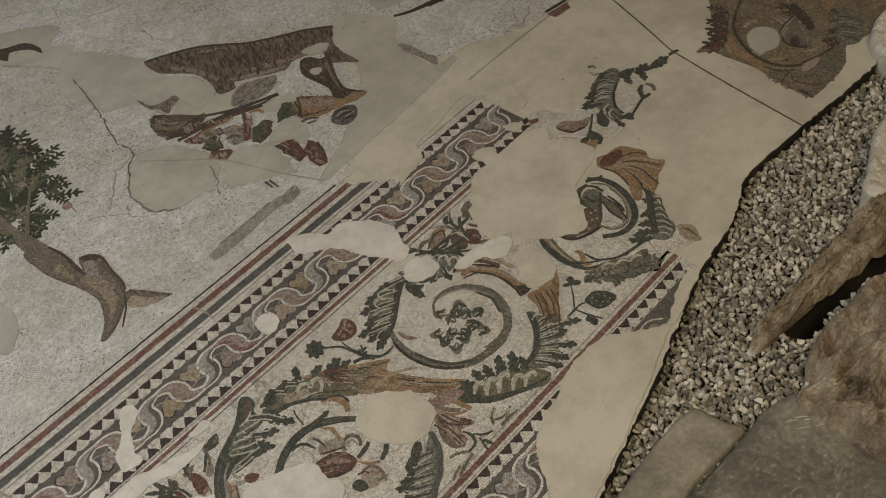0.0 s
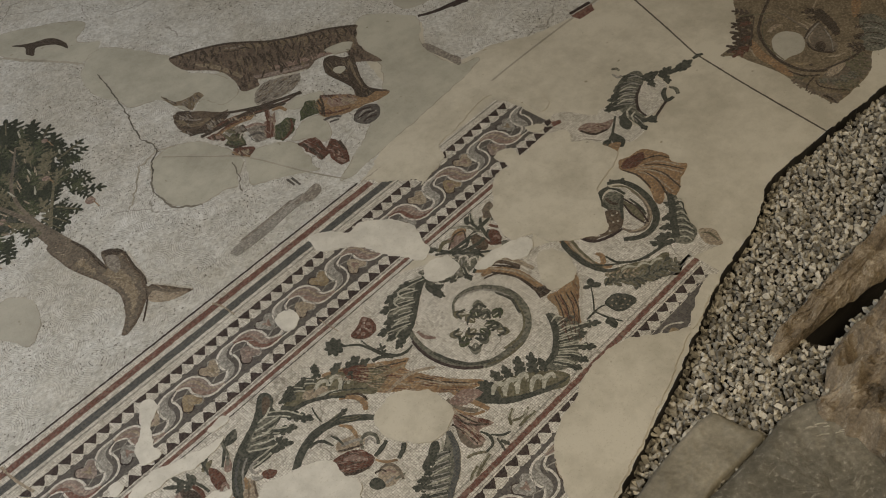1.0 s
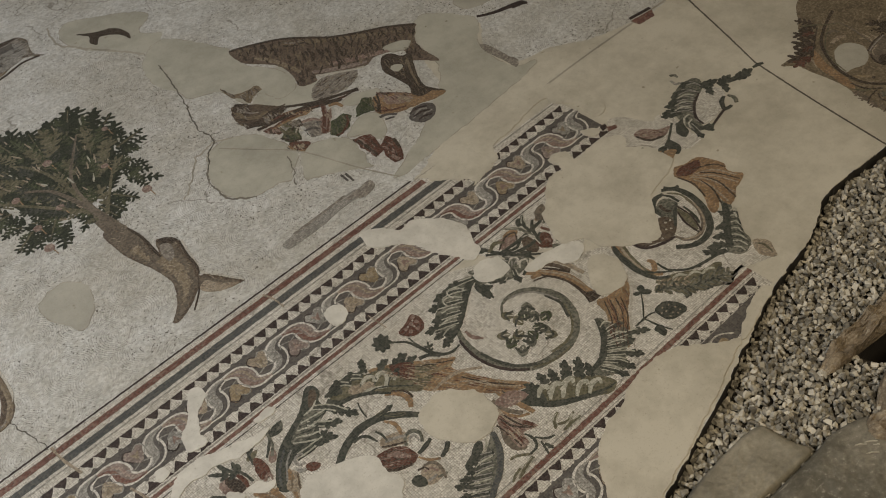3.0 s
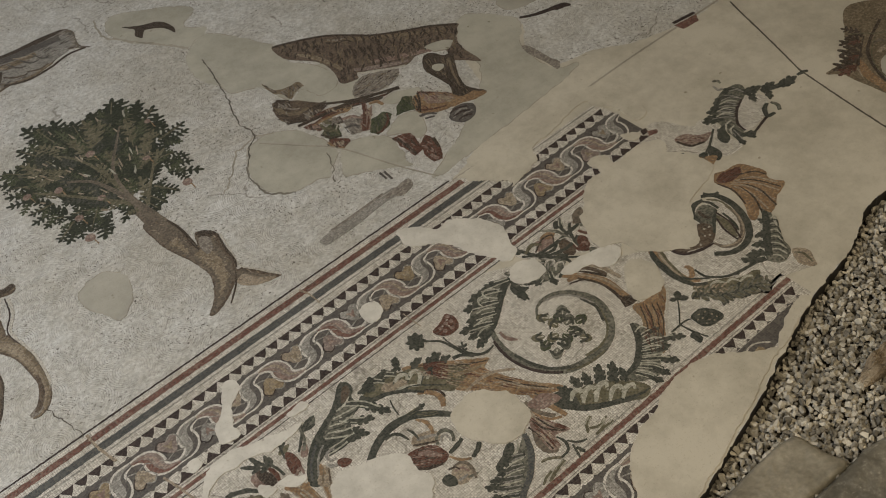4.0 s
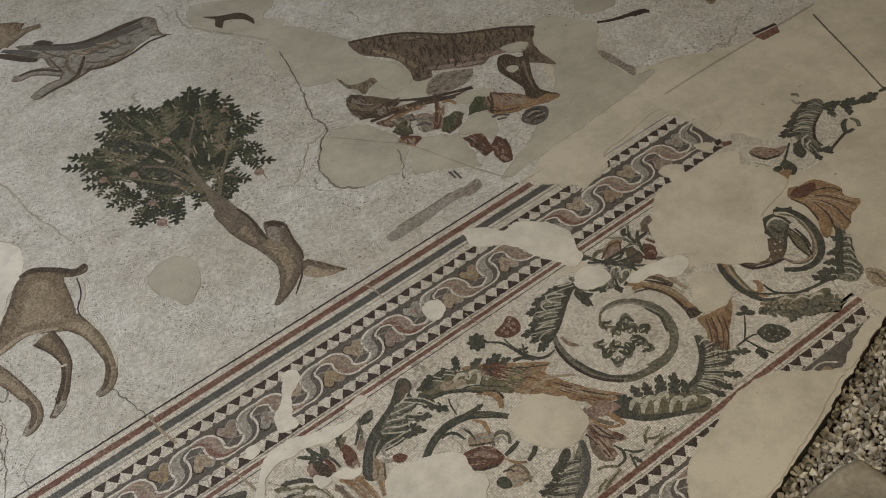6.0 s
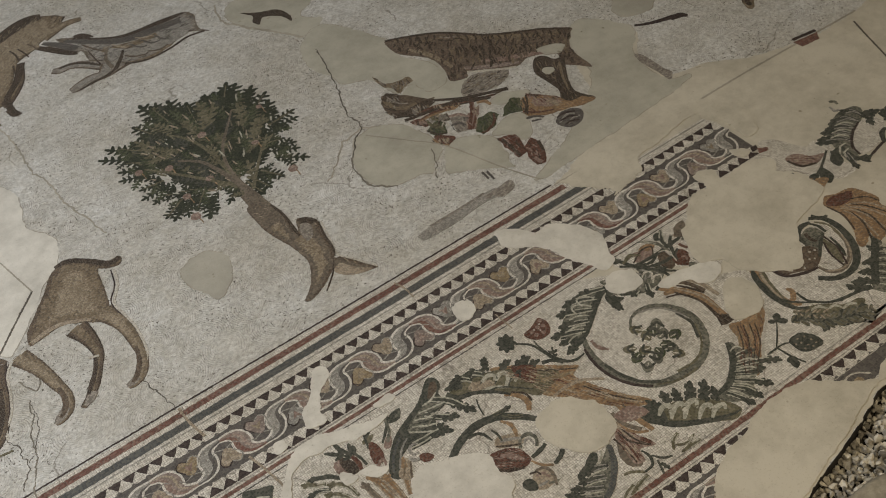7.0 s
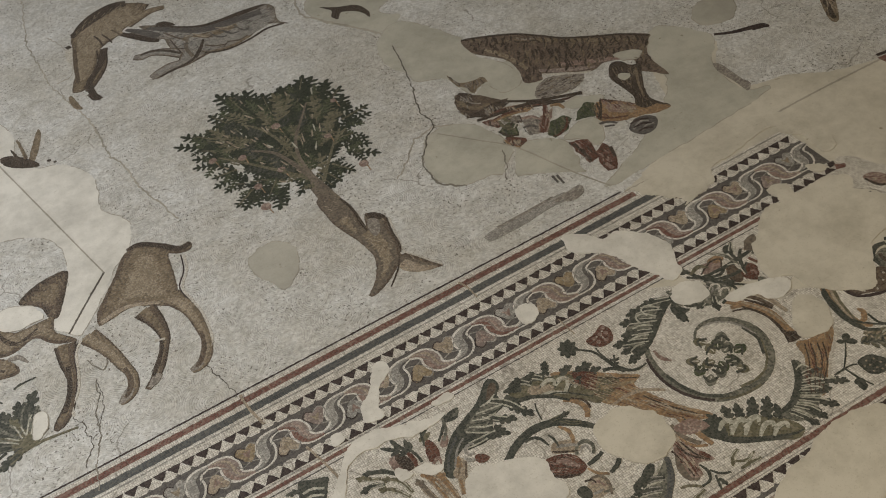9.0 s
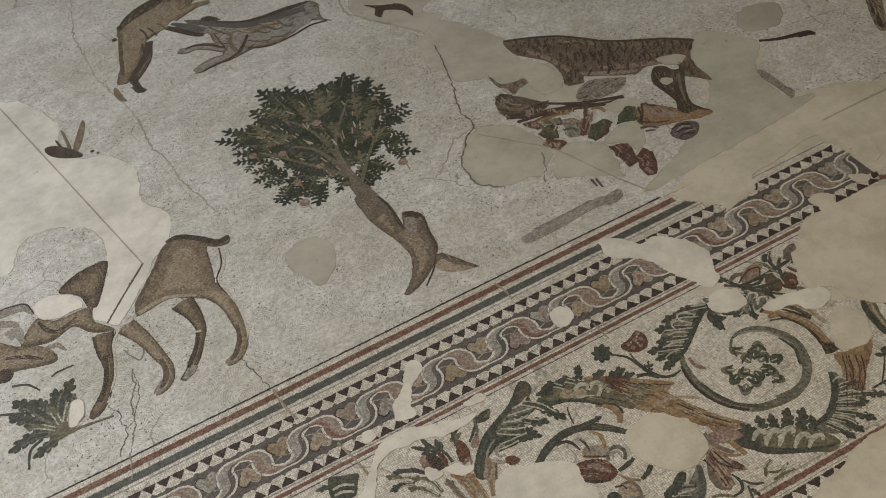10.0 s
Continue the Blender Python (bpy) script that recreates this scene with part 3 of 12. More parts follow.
inlay(floor, "mortar_patch", [(1.451, 0.567), (1.536, 0.612), (1.590, 0.607), (1.610, 0.572), (1.566, 0.475), (1.513, 0.462), (1.494, 0.532)], MORTAR_GREY, 2, edge=SEAM)
inlay(floor, "mortar_patch", [(1.558, 0.731), (1.614, 0.746), (1.705, 0.692), (1.671, 0.660), (1.594, 0.682)], MORTAR_GREY, 1, edge=SEAM)
inlay(floor, "mortar_patch", [(1.084, 2.107), (1.173, 2.154), (1.418, 1.935), (1.321, 1.818), (1.379, 1.727), (1.266, 1.672), (1.199, 1.761), (1.122, 1.874), (1.073, 1.975)], MORTAR_GREY, 1, edge=SEAM)
stroke(floor, "joint", [(1.448, 0.197, 0.0069), (1.905, 0.188, 0.0074), (2.293, 0.192, 0.0079), (2.645, 0.184, 0.0085), (2.911, 0.176, 0.0088)], SEAM, 2)
stroke(floor, "joint", [(2.854, 0.134, 0.0069), (2.816, 0.037, 0.0068), (2.754, -0.127, 0.0065), (2.673, -0.329, 0.0062)], GROOVE, 2)
stroke(floor, "joint", [(2.673, -0.329, 0.0067), (2.620, -0.610, 0.0064), (2.570, -0.925, 0.0060)], GROOVE, 2)
stroke(floor, "joint", [(-0.544, 2.668, 0.0073), (-0.377, 1.842, 0.0062), (-0.262, 1.263, 0.0056), (-0.213, 1.019, 0.0053)], SEAM, 3)
stroke(floor, "joint", [(-0.213, 1.019, 0.0071), (-0.308, 0.914, 0.0069), (-0.403, 0.805, 0.0066)], GROOVE, 3)
stroke(floor, "joint", [(1.102, 0.905, 0.0050), (1.206, 0.763, 0.0048), (1.290, 0.639, 0.0061), (1.369, 0.404, 0.0057), (1.429, 0.257, 0.0055)], SEAM, 3)
stroke(floor, "crack", [(1.246, 1.542, 0.0050), (1.214, 1.410, 0.0049), (1.178, 1.255, 0.0047), (1.120, 1.080, 0.0047), (1.116, 0.962, 0.0044), (1.062, 0.918, 0.0051), (1.011, 0.844, 0.0046)], GROOVE, 2)
stroke(floor, "crack", [(1.011, 0.844, 0.0062), (0.975, 0.790, 0.0056), (0.962, 0.706, 0.0064), (0.972, 0.638, 0.0080), (1.047, 0.575, 0.0082)], CRACK, 2)
stroke(floor, "crack", [(1.174, 0.916, 0.0071), (1.099, 0.946, 0.0070), (1.014, 0.927, 0.0060), (0.939, 0.845, 0.0053), (0.855, 0.775, 0.0054)], SEAM, 2)
stroke(floor, "crack", [(1.161, 0.514, 0.0042), (1.209, 0.581, 0.0041), (1.245, 0.661, 0.0042)], CRACK, 2)
stroke(floor, "crack", [(0.018, 3.187, 0.0063), (-0.042, 2.886, 0.0059), (-0.067, 2.741, 0.0052), (-0.060, 2.499, 0.0052), (-0.061, 2.351, 0.0056), (-0.026, 2.144, 0.0060), (0.007, 1.981, 0.0059)], SEAM, 2)
stroke(floor, "crack", [(0.007, 1.981, 0.0066), (0.012, 1.815, 0.0063), (0.009, 1.662, 0.0066), (0.040, 1.548, 0.0066), (0.044, 1.402, 0.0065), (0.084, 1.234, 0.0066), (0.105, 1.112, 0.0063)], SEAM, 2)
stroke(floor, "crack", [(1.076, 2.198, 0.0071), (1.045, 2.060, 0.0094), (1.094, 1.937, 0.0116), (1.188, 1.777, 0.0114), (1.247, 1.670, 0.0111)], SEAM, 2)
stroke(floor, "crack", [(0.035, 2.735, 0.0050), (0.071, 2.583, 0.0038), (0.051, 2.368, 0.0045), (-0.032, 2.326, 0.0063)], SEAM, 2)
stroke(floor, "crack", [(-0.494, 0.448, 0.0030), (-0.473, 0.391, 0.0028), (-0.474, 0.348, 0.0027), (-0.464, 0.313, 0.0030), (-0.492, 0.263, 0.0034), (-0.516, 0.218, 0.0033)], GROOVE, 2)
stroke(floor, "crack", [(-0.382, 0.553, 0.0041), (-0.395, 0.470, 0.0043), (-0.425, 0.416, 0.0042), (-0.436, 0.322, 0.0041), (-0.472, 0.236, 0.0041), (-0.501, 0.123, 0.0039)], CRACK, 2)
stroke(floor, "crack", [(-0.387, 0.652, 0.0034), (-0.353, 0.580, 0.0041), (-0.324, 0.608, 0.0041)], CRACK, 2)
stroke(floor, "crack", [(-0.052, 0.394, 0.0029), (-0.054, 0.342, 0.0030), (-0.034, 0.282, 0.0030), (-0.022, 0.199, 0.0029)], GROOVE, 2)
stroke(floor, "crack", [(-0.461, 0.311, 0.0023), (-0.422, 0.371, 0.0023), (-0.384, 0.462, 0.0021), (-0.382, 0.553, 0.0019)], GROOVE, 2)

# ---- a bare-limbed tree with a leafy crown ----

tree = thing("mosaic_tree", "dark green leafy mosaic tree with a leaning grey-brown trunk", "mosaic tree")
inlay(tree, "trunk", [(0.564, 0.860), (0.559, 0.781), (0.562, 0.712), (0.576, 0.641), (0.593, 0.577), (0.602, 0.513), (0.602, 0.464), (0.583, 0.412), (0.549, 0.360), (0.507, 0.317), (0.530, 0.308), (0.587, 0.333), (0.639, 0.371), (0.654, 0.377), (0.690, 0.317), (0.769, 0.285), (0.750, 0.324), (0.704, 0.409), (0.684, 0.424), (0.702, 0.482), (0.710, 0.567), (0.729, 0.618), (0.718, 0.655), (0.685, 0.684), (0.668, 0.674), (0.649, 0.622), (0.645, 0.638), (0.651, 0.745), (0.642, 0.821), (0.626, 0.863)], FUR_MID, 3, label="grey-brown forked trunk of small stones")
modelled(tree, "coat", [(0.564, 0.860), (0.559, 0.781), (0.562, 0.712), (0.576, 0.641), (0.593, 0.577), (0.602, 0.513), (0.602, 0.464), (0.583, 0.412), (0.549, 0.360), (0.507, 0.317), (0.530, 0.308), (0.587, 0.333), (0.639, 0.371), (0.654, 0.377), (0.690, 0.317), (0.769, 0.285), (0.750, 0.324), (0.704, 0.409), (0.684, 0.424), (0.702, 0.482), (0.710, 0.567), (0.729, 0.618), (0.718, 0.655), (0.685, 0.684), (0.668, 0.674), (0.649, 0.622), (0.645, 0.638), (0.651, 0.745), (0.642, 0.821), (0.626, 0.863)], [BARK, BARK, FUR_LIGHT], 3.4, 0.035, (-0.006, 0.0))
hatch(tree, [(0.564, 0.860), (0.559, 0.781), (0.562, 0.712), (0.576, 0.641), (0.593, 0.577), (0.602, 0.513), (0.602, 0.464), (0.583, 0.412), (0.549, 0.360), (0.507, 0.317), (0.530, 0.308), (0.587, 0.333), (0.639, 0.371), (0.654, 0.377), (0.690, 0.317), (0.769, 0.285), (0.750, 0.324), (0.704, 0.409), (0.684, 0.424), (0.702, 0.482), (0.710, 0.567), (0.729, 0.618), (0.718, 0.655), (0.685, 0.684), (0.668, 0.674), (0.649, 0.622), (0.645, 0.638), (0.651, 0.745), (0.642, 0.821), (0.626, 0.863)], [FUR, FAWN], 4.6, 22, -1.37, 0.024, 0.0032, 0.35)
inlay(tree, "root", [(0.649, 0.363), (0.688, 0.312), (0.755, 0.291), (0.712, 0.338), (0.682, 0.388)], FAWN, 4)
inlay(tree, "stump", [(0.676, 0.678), (0.707, 0.669), (0.729, 0.628), (0.704, 0.626), (0.674, 0.654)], FUR_DARK, 4)
stroke(tree, "trunk_shade", [(0.640, 0.816, 0.0089), (0.650, 0.742, 0.0106), (0.645, 0.644, 0.0121), (0.641, 0.600, 0.0054)], FUR_DARK, 4)
inlay(tree, "stump_face", [(0.673, 0.651), (0.699, 0.628), (0.680, 0.571), (0.651, 0.560), (0.651, 0.607)], GREY_FUR, 4.2)
stroke(tree, "root_line", [(0.676, 0.421, 0.0042), (0.643, 0.368, 0.0055), (0.586, 0.309, 0.0045)], FUR_DARK, 4)
stroke(tree, "trunk_shade", [(0.729, 0.618, 0.0052), (0.711, 0.548, 0.0094), (0.702, 0.473, 0.0092), (0.687, 0.431, 0.0050)], FUR_DARK, 4)
stroke(tree, "trunk_outline", [(0.736, 0.613, 0.0053), (0.712, 0.496, 0.0052), (0.700, 0.427, 0.0060), (0.736, 0.361, 0.0066), (0.772, 0.291, 0.0064)], PALE, 3)
CROWN = [(0.562, 1.592), (0.637, 1.490), (0.703, 1.514), (0.785, 1.517), (0.819, 1.401), (0.833, 1.274), (0.825, 1.197), (0.761, 1.137), (0.748, 1.084), (0.667, 1.065), (0.608, 1.064), (0.546, 1.065), (0.485, 1.080), (0.433, 1.187), (0.410, 1.302), (0.397, 1.372), (0.416, 1.441), (0.513, 1.460)]
inlay(tree, "crown", CROWN, TREE_LEAF, 1.7)
inlay(tree, "crown", [(0.453, 1.337), (0.490, 1.356), (0.496, 1.389), (0.524, 1.383), (0.538, 1.428), (0.568, 1.448), (0.580, 1.409), (0.595, 1.383), (0.618, 1.364), (0.661, 1.354), (0.701, 1.377), (0.729, 1.381), (0.746, 1.355), (0.749, 1.309), (0.765, 1.261), (0.777, 1.237), (0.770, 1.210), (0.734, 1.190), (0.725, 1.136), (0.678, 1.115), (0.656, 1.097), (0.623, 1.049), (0.612, 1.006), (0.590, 1.049), (0.561, 1.048), (0.530, 1.061), (0.509, 1.099), (0.497, 1.121), (0.500, 1.156), (0.468, 1.161), (0.446, 1.178), (0.443, 1.226), (0.452, 1.265), (0.432, 1.295)], TREE_LEAF, 2, label="dense dark green crown")
hatch(tree, [(0.453, 1.337), (0.490, 1.356), (0.496, 1.389), (0.524, 1.383), (0.538, 1.428), (0.568, 1.448), (0.580, 1.409), (0.595, 1.383), (0.618, 1.364), (0.661, 1.354), (0.701, 1.377), (0.729, 1.381), (0.746, 1.355), (0.749, 1.309), (0.765, 1.261), (0.777, 1.237), (0.770, 1.210), (0.734, 1.190), (0.725, 1.136), (0.678, 1.115), (0.656, 1.097), (0.623, 1.049), (0.612, 1.006), (0.590, 1.049), (0.561, 1.048), (0.530, 1.061), (0.509, 1.099), (0.497, 1.121), (0.500, 1.156), (0.468, 1.161), (0.446, 1.178), (0.443, 1.226), (0.452, 1.265), (0.432, 1.295)], [OLIVE, GREEN, TREE_LEAF], 2.6, 90, 1.74, 0.058, 0.0073, 1.20)
leaf(tree, 0.362, 1.421, 2.40, 0.167, 0.026, TREE_LEAF, 3, 5, "leaf")
leaf(tree, 0.339, 1.442, -2.95, 0.064, 0.014, TREE_LEAF, 3.4, 4, "leaf")
leaf(tree, 0.345, 1.437, 1.75, 0.107, 0.024, GREEN, 3.4, 4, "leaf")
leaf(tree, 0.394, 1.450, 2.27, 0.168, 0.028, TREE_LEAF, 3, 5, "leaf")
leaf(tree, 0.379, 1.469, -3.05, 0.068, 0.015, GREEN, 3.4, 4, "leaf")
leaf(tree, 0.389, 1.456, 1.62, 0.093, 0.020, GREEN, 3.4, 4, "leaf")
leaf(tree, 0.424, 1.425, 2.24, 0.155, 0.028, TREE_LEAF, 3, 5, "leaf")
stroke(tree, "twig", [(0.424, 1.425, 0.0092), (0.376, 1.486, 0.0075), (0.338, 1.534, 0.0038)], OLIVE, 4.5)
leaf(tree, 0.396, 1.460, -2.91, 0.057, 0.013, TREE_LEAF, 3.4, 4, "leaf")
leaf(tree, 0.399, 1.457, 1.73, 0.082, 0.018, TREE_LEAF, 3.4, 4, "leaf")
leaf(tree, 0.465, 1.421, 2.13, 0.150, 0.029, TREE_LEAF, 3, 5, "leaf")
leaf(tree, 0.455, 1.437, 2.99, 0.066, 0.014, GREEN, 3.4, 4, "leaf")
leaf(tree, 0.443, 1.456, 1.55, 0.102, 0.022, TREE_LEAF, 3.4, 4, "leaf")
leaf(tree, 0.487, 1.490, 1.95, 0.156, 0.033, TREE_LEAF, 3, 5, "leaf")
stroke(tree, "twig", [(0.487, 1.490, 0.0085), (0.459, 1.562, 0.0069), (0.437, 1.616, 0.0035)], OLIVE, 4.5)
leaf(tree, 0.480, 1.509, 2.59, 0.073, 0.016, GREEN, 3.4, 4, "leaf")
leaf(tree, 0.473, 1.526, 1.43, 0.106, 0.023, GREEN, 3.4, 4, "leaf")
leaf(tree, 0.540, 1.555, 1.74, 0.200, 0.038, TREE_LEAF, 3, 5, "leaf")
leaf(tree, 0.533, 1.594, 2.41, 0.077, 0.017, TREE_LEAF, 3.4, 4, "leaf")
leaf(tree, 0.533, 1.594, 1.29, 0.128, 0.028, TREE_LEAF, 3.4, 4, "leaf")
leaf(tree, 0.562, 1.516, 1.69, 0.198, 0.039, TREE_LEAF, 3, 5, "leaf")
stroke(tree, "twig", [(0.562, 1.516, 0.0073), (0.550, 1.613, 0.0060), (0.541, 1.689, 0.0030)], OLIVE, 4.5)
leaf(tree, 0.562, 1.522, 2.31, 0.073, 0.016, GREEN, 3.4, 4, "leaf")
leaf(tree, 0.558, 1.549, 1.37, 0.122, 0.027, TREE_LEAF, 3.4, 4, "leaf")
leaf(tree, 0.608, 1.525, 1.55, 0.167, 0.041, TREE_LEAF, 3, 5, "leaf")
leaf(tree, 0.608, 1.542, 2.09, 0.079, 0.017, TREE_LEAF, 3.4, 4, "leaf")
leaf(tree, 0.608, 1.539, 1.20, 0.096, 0.021, TREE_LEAF, 3.4, 4, "leaf")
leaf(tree, 0.639, 1.456, 1.42, 0.168, 0.042, TREE_LEAF, 3, 5, "leaf")
stroke(tree, "twig", [(0.639, 1.456, 0.0060), (0.651, 1.538, 0.0049), (0.660, 1.597, 0.0025)], OLIVE, 4.5)
leaf(tree, 0.644, 1.491, 1.88, 0.076, 0.017, TREE_LEAF, 3.4, 4, "leaf")
leaf(tree, 0.641, 1.469, 1.03, 0.112, 0.025, TREE_LEAF, 3.4, 4, "leaf")
leaf(tree, 0.662, 1.401, 1.27, 0.164, 0.041, TREE_LEAF, 3, 5, "leaf")
stroke(tree, "twig", [(0.662, 1.401, 0.0059), (0.687, 1.478, 0.0048), (0.704, 1.533, 0.0024)], OLIVE, 4.5)
leaf(tree, 0.663, 1.402, 1.55, 0.105, 0.023, TREE_LEAF, 3.4, 4, "leaf")
leaf(tree, 0.666, 1.413, 0.70, 0.076, 0.017, GREEN, 3.4, 4, "leaf")
leaf(tree, 0.716, 1.453, 1.14, 0.163, 0.041, TREE_LEAF, 3, 5, "leaf")
leaf(tree, 0.734, 1.492, 1.47, 0.123, 0.027, TREE_LEAF, 3.4, 4, "leaf")
leaf(tree, 0.724, 1.470, 0.70, 0.093, 0.021, GREEN, 3.4, 4, "leaf")
leaf(tree, 0.757, 1.461, 1.03, 0.189, 0.039, TREE_LEAF, 3, 5, "leaf")
stroke(tree, "twig", [(0.757, 1.461, 0.0071), (0.805, 1.541, 0.0058), (0.842, 1.602, 0.0029)], OLIVE, 4.5)
leaf(tree, 0.765, 1.474, 1.50, 0.116, 0.026, GREEN, 3.4, 4, "leaf")
leaf(tree, 0.765, 1.475, 0.37, 0.066, 0.014, TREE_LEAF, 3.4, 4, "leaf")
leaf(tree, 0.776, 1.445, 0.94, 0.177, 0.038, TREE_LEAF, 3, 5, "leaf")
leaf(tree, 0.794, 1.469, 1.23, 0.106, 0.023, TREE_LEAF, 3.4, 4, "leaf")
leaf(tree, 0.780, 1.450, 0.37, 0.073, 0.016, GREEN, 3.4, 4, "leaf")
leaf(tree, 0.803, 1.402, 0.78, 0.172, 0.034, TREE_LEAF, 3, 5, "leaf")
leaf(tree, 0.829, 1.427, 1.24, 0.104, 0.023, GREEN, 3.4, 4, "leaf")
leaf(tree, 0.838, 1.436, 0.02, 0.066, 0.014, TREE_LEAF, 3.4, 4, "leaf")
leaf(tree, 0.809, 1.345, 0.60, 0.169, 0.031, TREE_LEAF, 3, 5, "leaf")
stroke(tree, "twig", [(0.809, 1.345, 0.0089), (0.878, 1.391, 0.0072), (0.933, 1.429, 0.0037)], OLIVE, 4.5)
leaf(tree, 0.822, 1.354, 1.08, 0.105, 0.023, TREE_LEAF, 3.4, 4, "leaf")
leaf(tree, 0.844, 1.368, -0.11, 0.067, 0.015, TREE_LEAF, 3.4, 4, "leaf")
leaf(tree, 0.817, 1.276, 0.33, 0.120, 0.027, TREE_LEAF, 3, 5, "leaf")
leaf(tree, 0.836, 1.283, 1.00, 0.083, 0.018, GREEN, 3.4, 4, "leaf")
leaf(tree, 0.839, 1.284, -0.45, 0.061, 0.013, TREE_LEAF, 3.4, 4, "leaf")
leaf(tree, 0.851, 1.235, 0.13, 0.129, 0.025, TREE_LEAF, 3, 5, "leaf")
stroke(tree, "twig", [(0.851, 1.235, 0.0095), (0.915, 1.243, 0.0077), (0.964, 1.249, 0.0039)], OLIVE, 4.5)
leaf(tree, 0.855, 1.235, 0.81, 0.093, 0.020, TREE_LEAF, 3.4, 4, "leaf")
leaf(tree, 0.859, 1.236, -1.06, 0.076, 0.017, TREE_LEAF, 3.4, 4, "leaf")
leaf(tree, 0.848, 1.201, -0.01, 0.119, 0.024, TREE_LEAF, 3, 5, "leaf")
leaf(tree, 0.858, 1.201, 0.66, 0.082, 0.018, TREE_LEAF, 3.4, 4, "leaf")
leaf(tree, 0.859, 1.201, -0.75, 0.073, 0.016, GREEN, 3.4, 4, "leaf")
leaf(tree, 0.777, 1.147, -0.31, 0.091, 0.023, TREE_LEAF, 3, 5, "leaf")
stroke(tree, "twig", [(0.777, 1.147, 0.0094), (0.820, 1.133, 0.0075), (0.850, 1.123, 0.0037)], OLIVE, 4.5)
leaf(tree, 0.798, 1.140, 0.68, 0.083, 0.018, TREE_LEAF, 3.4, 4, "leaf")
leaf(tree, 0.790, 1.143, -1.20, 0.074, 0.016, TREE_LEAF, 3.4, 4, "leaf")
leaf(tree, 0.788, 1.113, -0.45, 0.111, 0.023, TREE_LEAF, 3, 5, "leaf")
leaf(tree, 0.789, 1.113, 0.39, 0.070, 0.015, TREE_LEAF, 3.4, 4, "leaf")
leaf(tree, 0.817, 1.099, -1.13, 0.061, 0.013, GREEN, 3.4, 4, "leaf")
leaf(tree, 0.774, 1.046, -0.74, 0.145, 0.024, TREE_LEAF, 3, 5, "leaf")
leaf(tree, 0.781, 1.039, 0.43, 0.078, 0.017, GREEN, 3.4, 4, "leaf")
leaf(tree, 0.798, 1.024, -1.40, 0.087, 0.019, TREE_LEAF, 3.4, 4, "leaf")
leaf(tree, 0.782, 1.086, -0.57, 0.117, 0.023, TREE_LEAF, 3, 5, "leaf")
leaf(tree, 0.810, 1.067, 0.52, 0.080, 0.018, TREE_LEAF, 3.4, 4, "leaf")
leaf(tree, 0.808, 1.069, -1.42, 0.071, 0.016, GREEN, 3.4, 4, "leaf")
leaf(tree, 0.702, 1.016, -1.07, 0.112, 0.027, TREE_LEAF, 3, 5, "leaf")
stroke(tree, "twig", [(0.702, 1.016, 0.0081), (0.729, 0.967, 0.0064), (0.748, 0.932, 0.0032)], OLIVE, 4.5)
leaf(tree, 0.703, 1.015, 0.02, 0.058, 0.013, TREE_LEAF, 3.4, 4, "leaf")
leaf(tree, 0.707, 1.008, -1.66, 0.080, 0.018, GREEN, 3.4, 4, "leaf")
leaf(tree, 0.679, 1.032, -1.14, 0.110, 0.027, TREE_LEAF, 3, 5, "leaf")
leaf(tree, 0.680, 1.028, -0.54, 0.066, 0.015, TREE_LEAF, 3.4, 4, "leaf")
leaf(tree, 0.685, 1.017, -1.59, 0.097, 0.021, TREE_LEAF, 3.4, 4, "leaf")
leaf(tree, 0.657, 1.009, -1.29, 0.117, 0.029, TREE_LEAF, 3, 5, "leaf")
stroke(tree, "twig", [(0.657, 1.009, 0.0073), (0.673, 0.952, 0.0058), (0.684, 0.913, 0.0029)], OLIVE, 4.5)
leaf(tree, 0.658, 1.003, -0.52, 0.064, 0.014, TREE_LEAF, 3.4, 4, "leaf")
leaf(tree, 0.665, 0.981, -1.84, 0.098, 0.022, TREE_LEAF, 3.4, 4, "leaf")
leaf(tree, 0.391, 1.192, -3.09, 0.112, 0.023, TREE_LEAF, 3, 5, "leaf")
leaf(tree, 0.383, 1.192, -2.34, 0.082, 0.018, GREEN, 3.4, 4, "leaf")
leaf(tree, 0.375, 1.192, 2.24, 0.067, 0.015, TREE_LEAF, 3.4, 4, "leaf")
leaf(tree, 0.413, 1.158, -2.91, 0.114, 0.023, TREE_LEAF, 3, 5, "leaf")
leaf(tree, 0.397, 1.154, -2.35, 0.065, 0.014, TREE_LEAF, 3.4, 4, "leaf")
leaf(tree, 0.396, 1.154, 2.25, 0.059, 0.013, TREE_LEAF, 3.4, 4, "leaf")
leaf(tree, 0.401, 1.081, -2.59, 0.108, 0.025, TREE_LEAF, 3, 5, "leaf")
stroke(tree, "twig", [(0.401, 1.081, 0.0082), (0.355, 1.052, 0.0065), (0.322, 1.032, 0.0032)], OLIVE, 4.5)
leaf(tree, 0.393, 1.075, -2.06, 0.082, 0.018, TREE_LEAF, 3.4, 4, "leaf")
leaf(tree, 0.398, 1.078, 2.95, 0.054, 0.012, GREEN, 3.4, 4, "leaf")
leaf(tree, 0.410, 1.056, -2.48, 0.106, 0.027, TREE_LEAF, 3, 5, "leaf")
leaf(tree, 0.409, 1.055, -1.90, 0.090, 0.020, TREE_LEAF, 3.4, 4, "leaf")
leaf(tree, 0.400, 1.048, 2.87, 0.062, 0.014, TREE_LEAF, 3.4, 4, "leaf")
leaf(tree, 0.465, 1.083, -2.42, 0.111, 0.028, TREE_LEAF, 3, 5, "leaf")
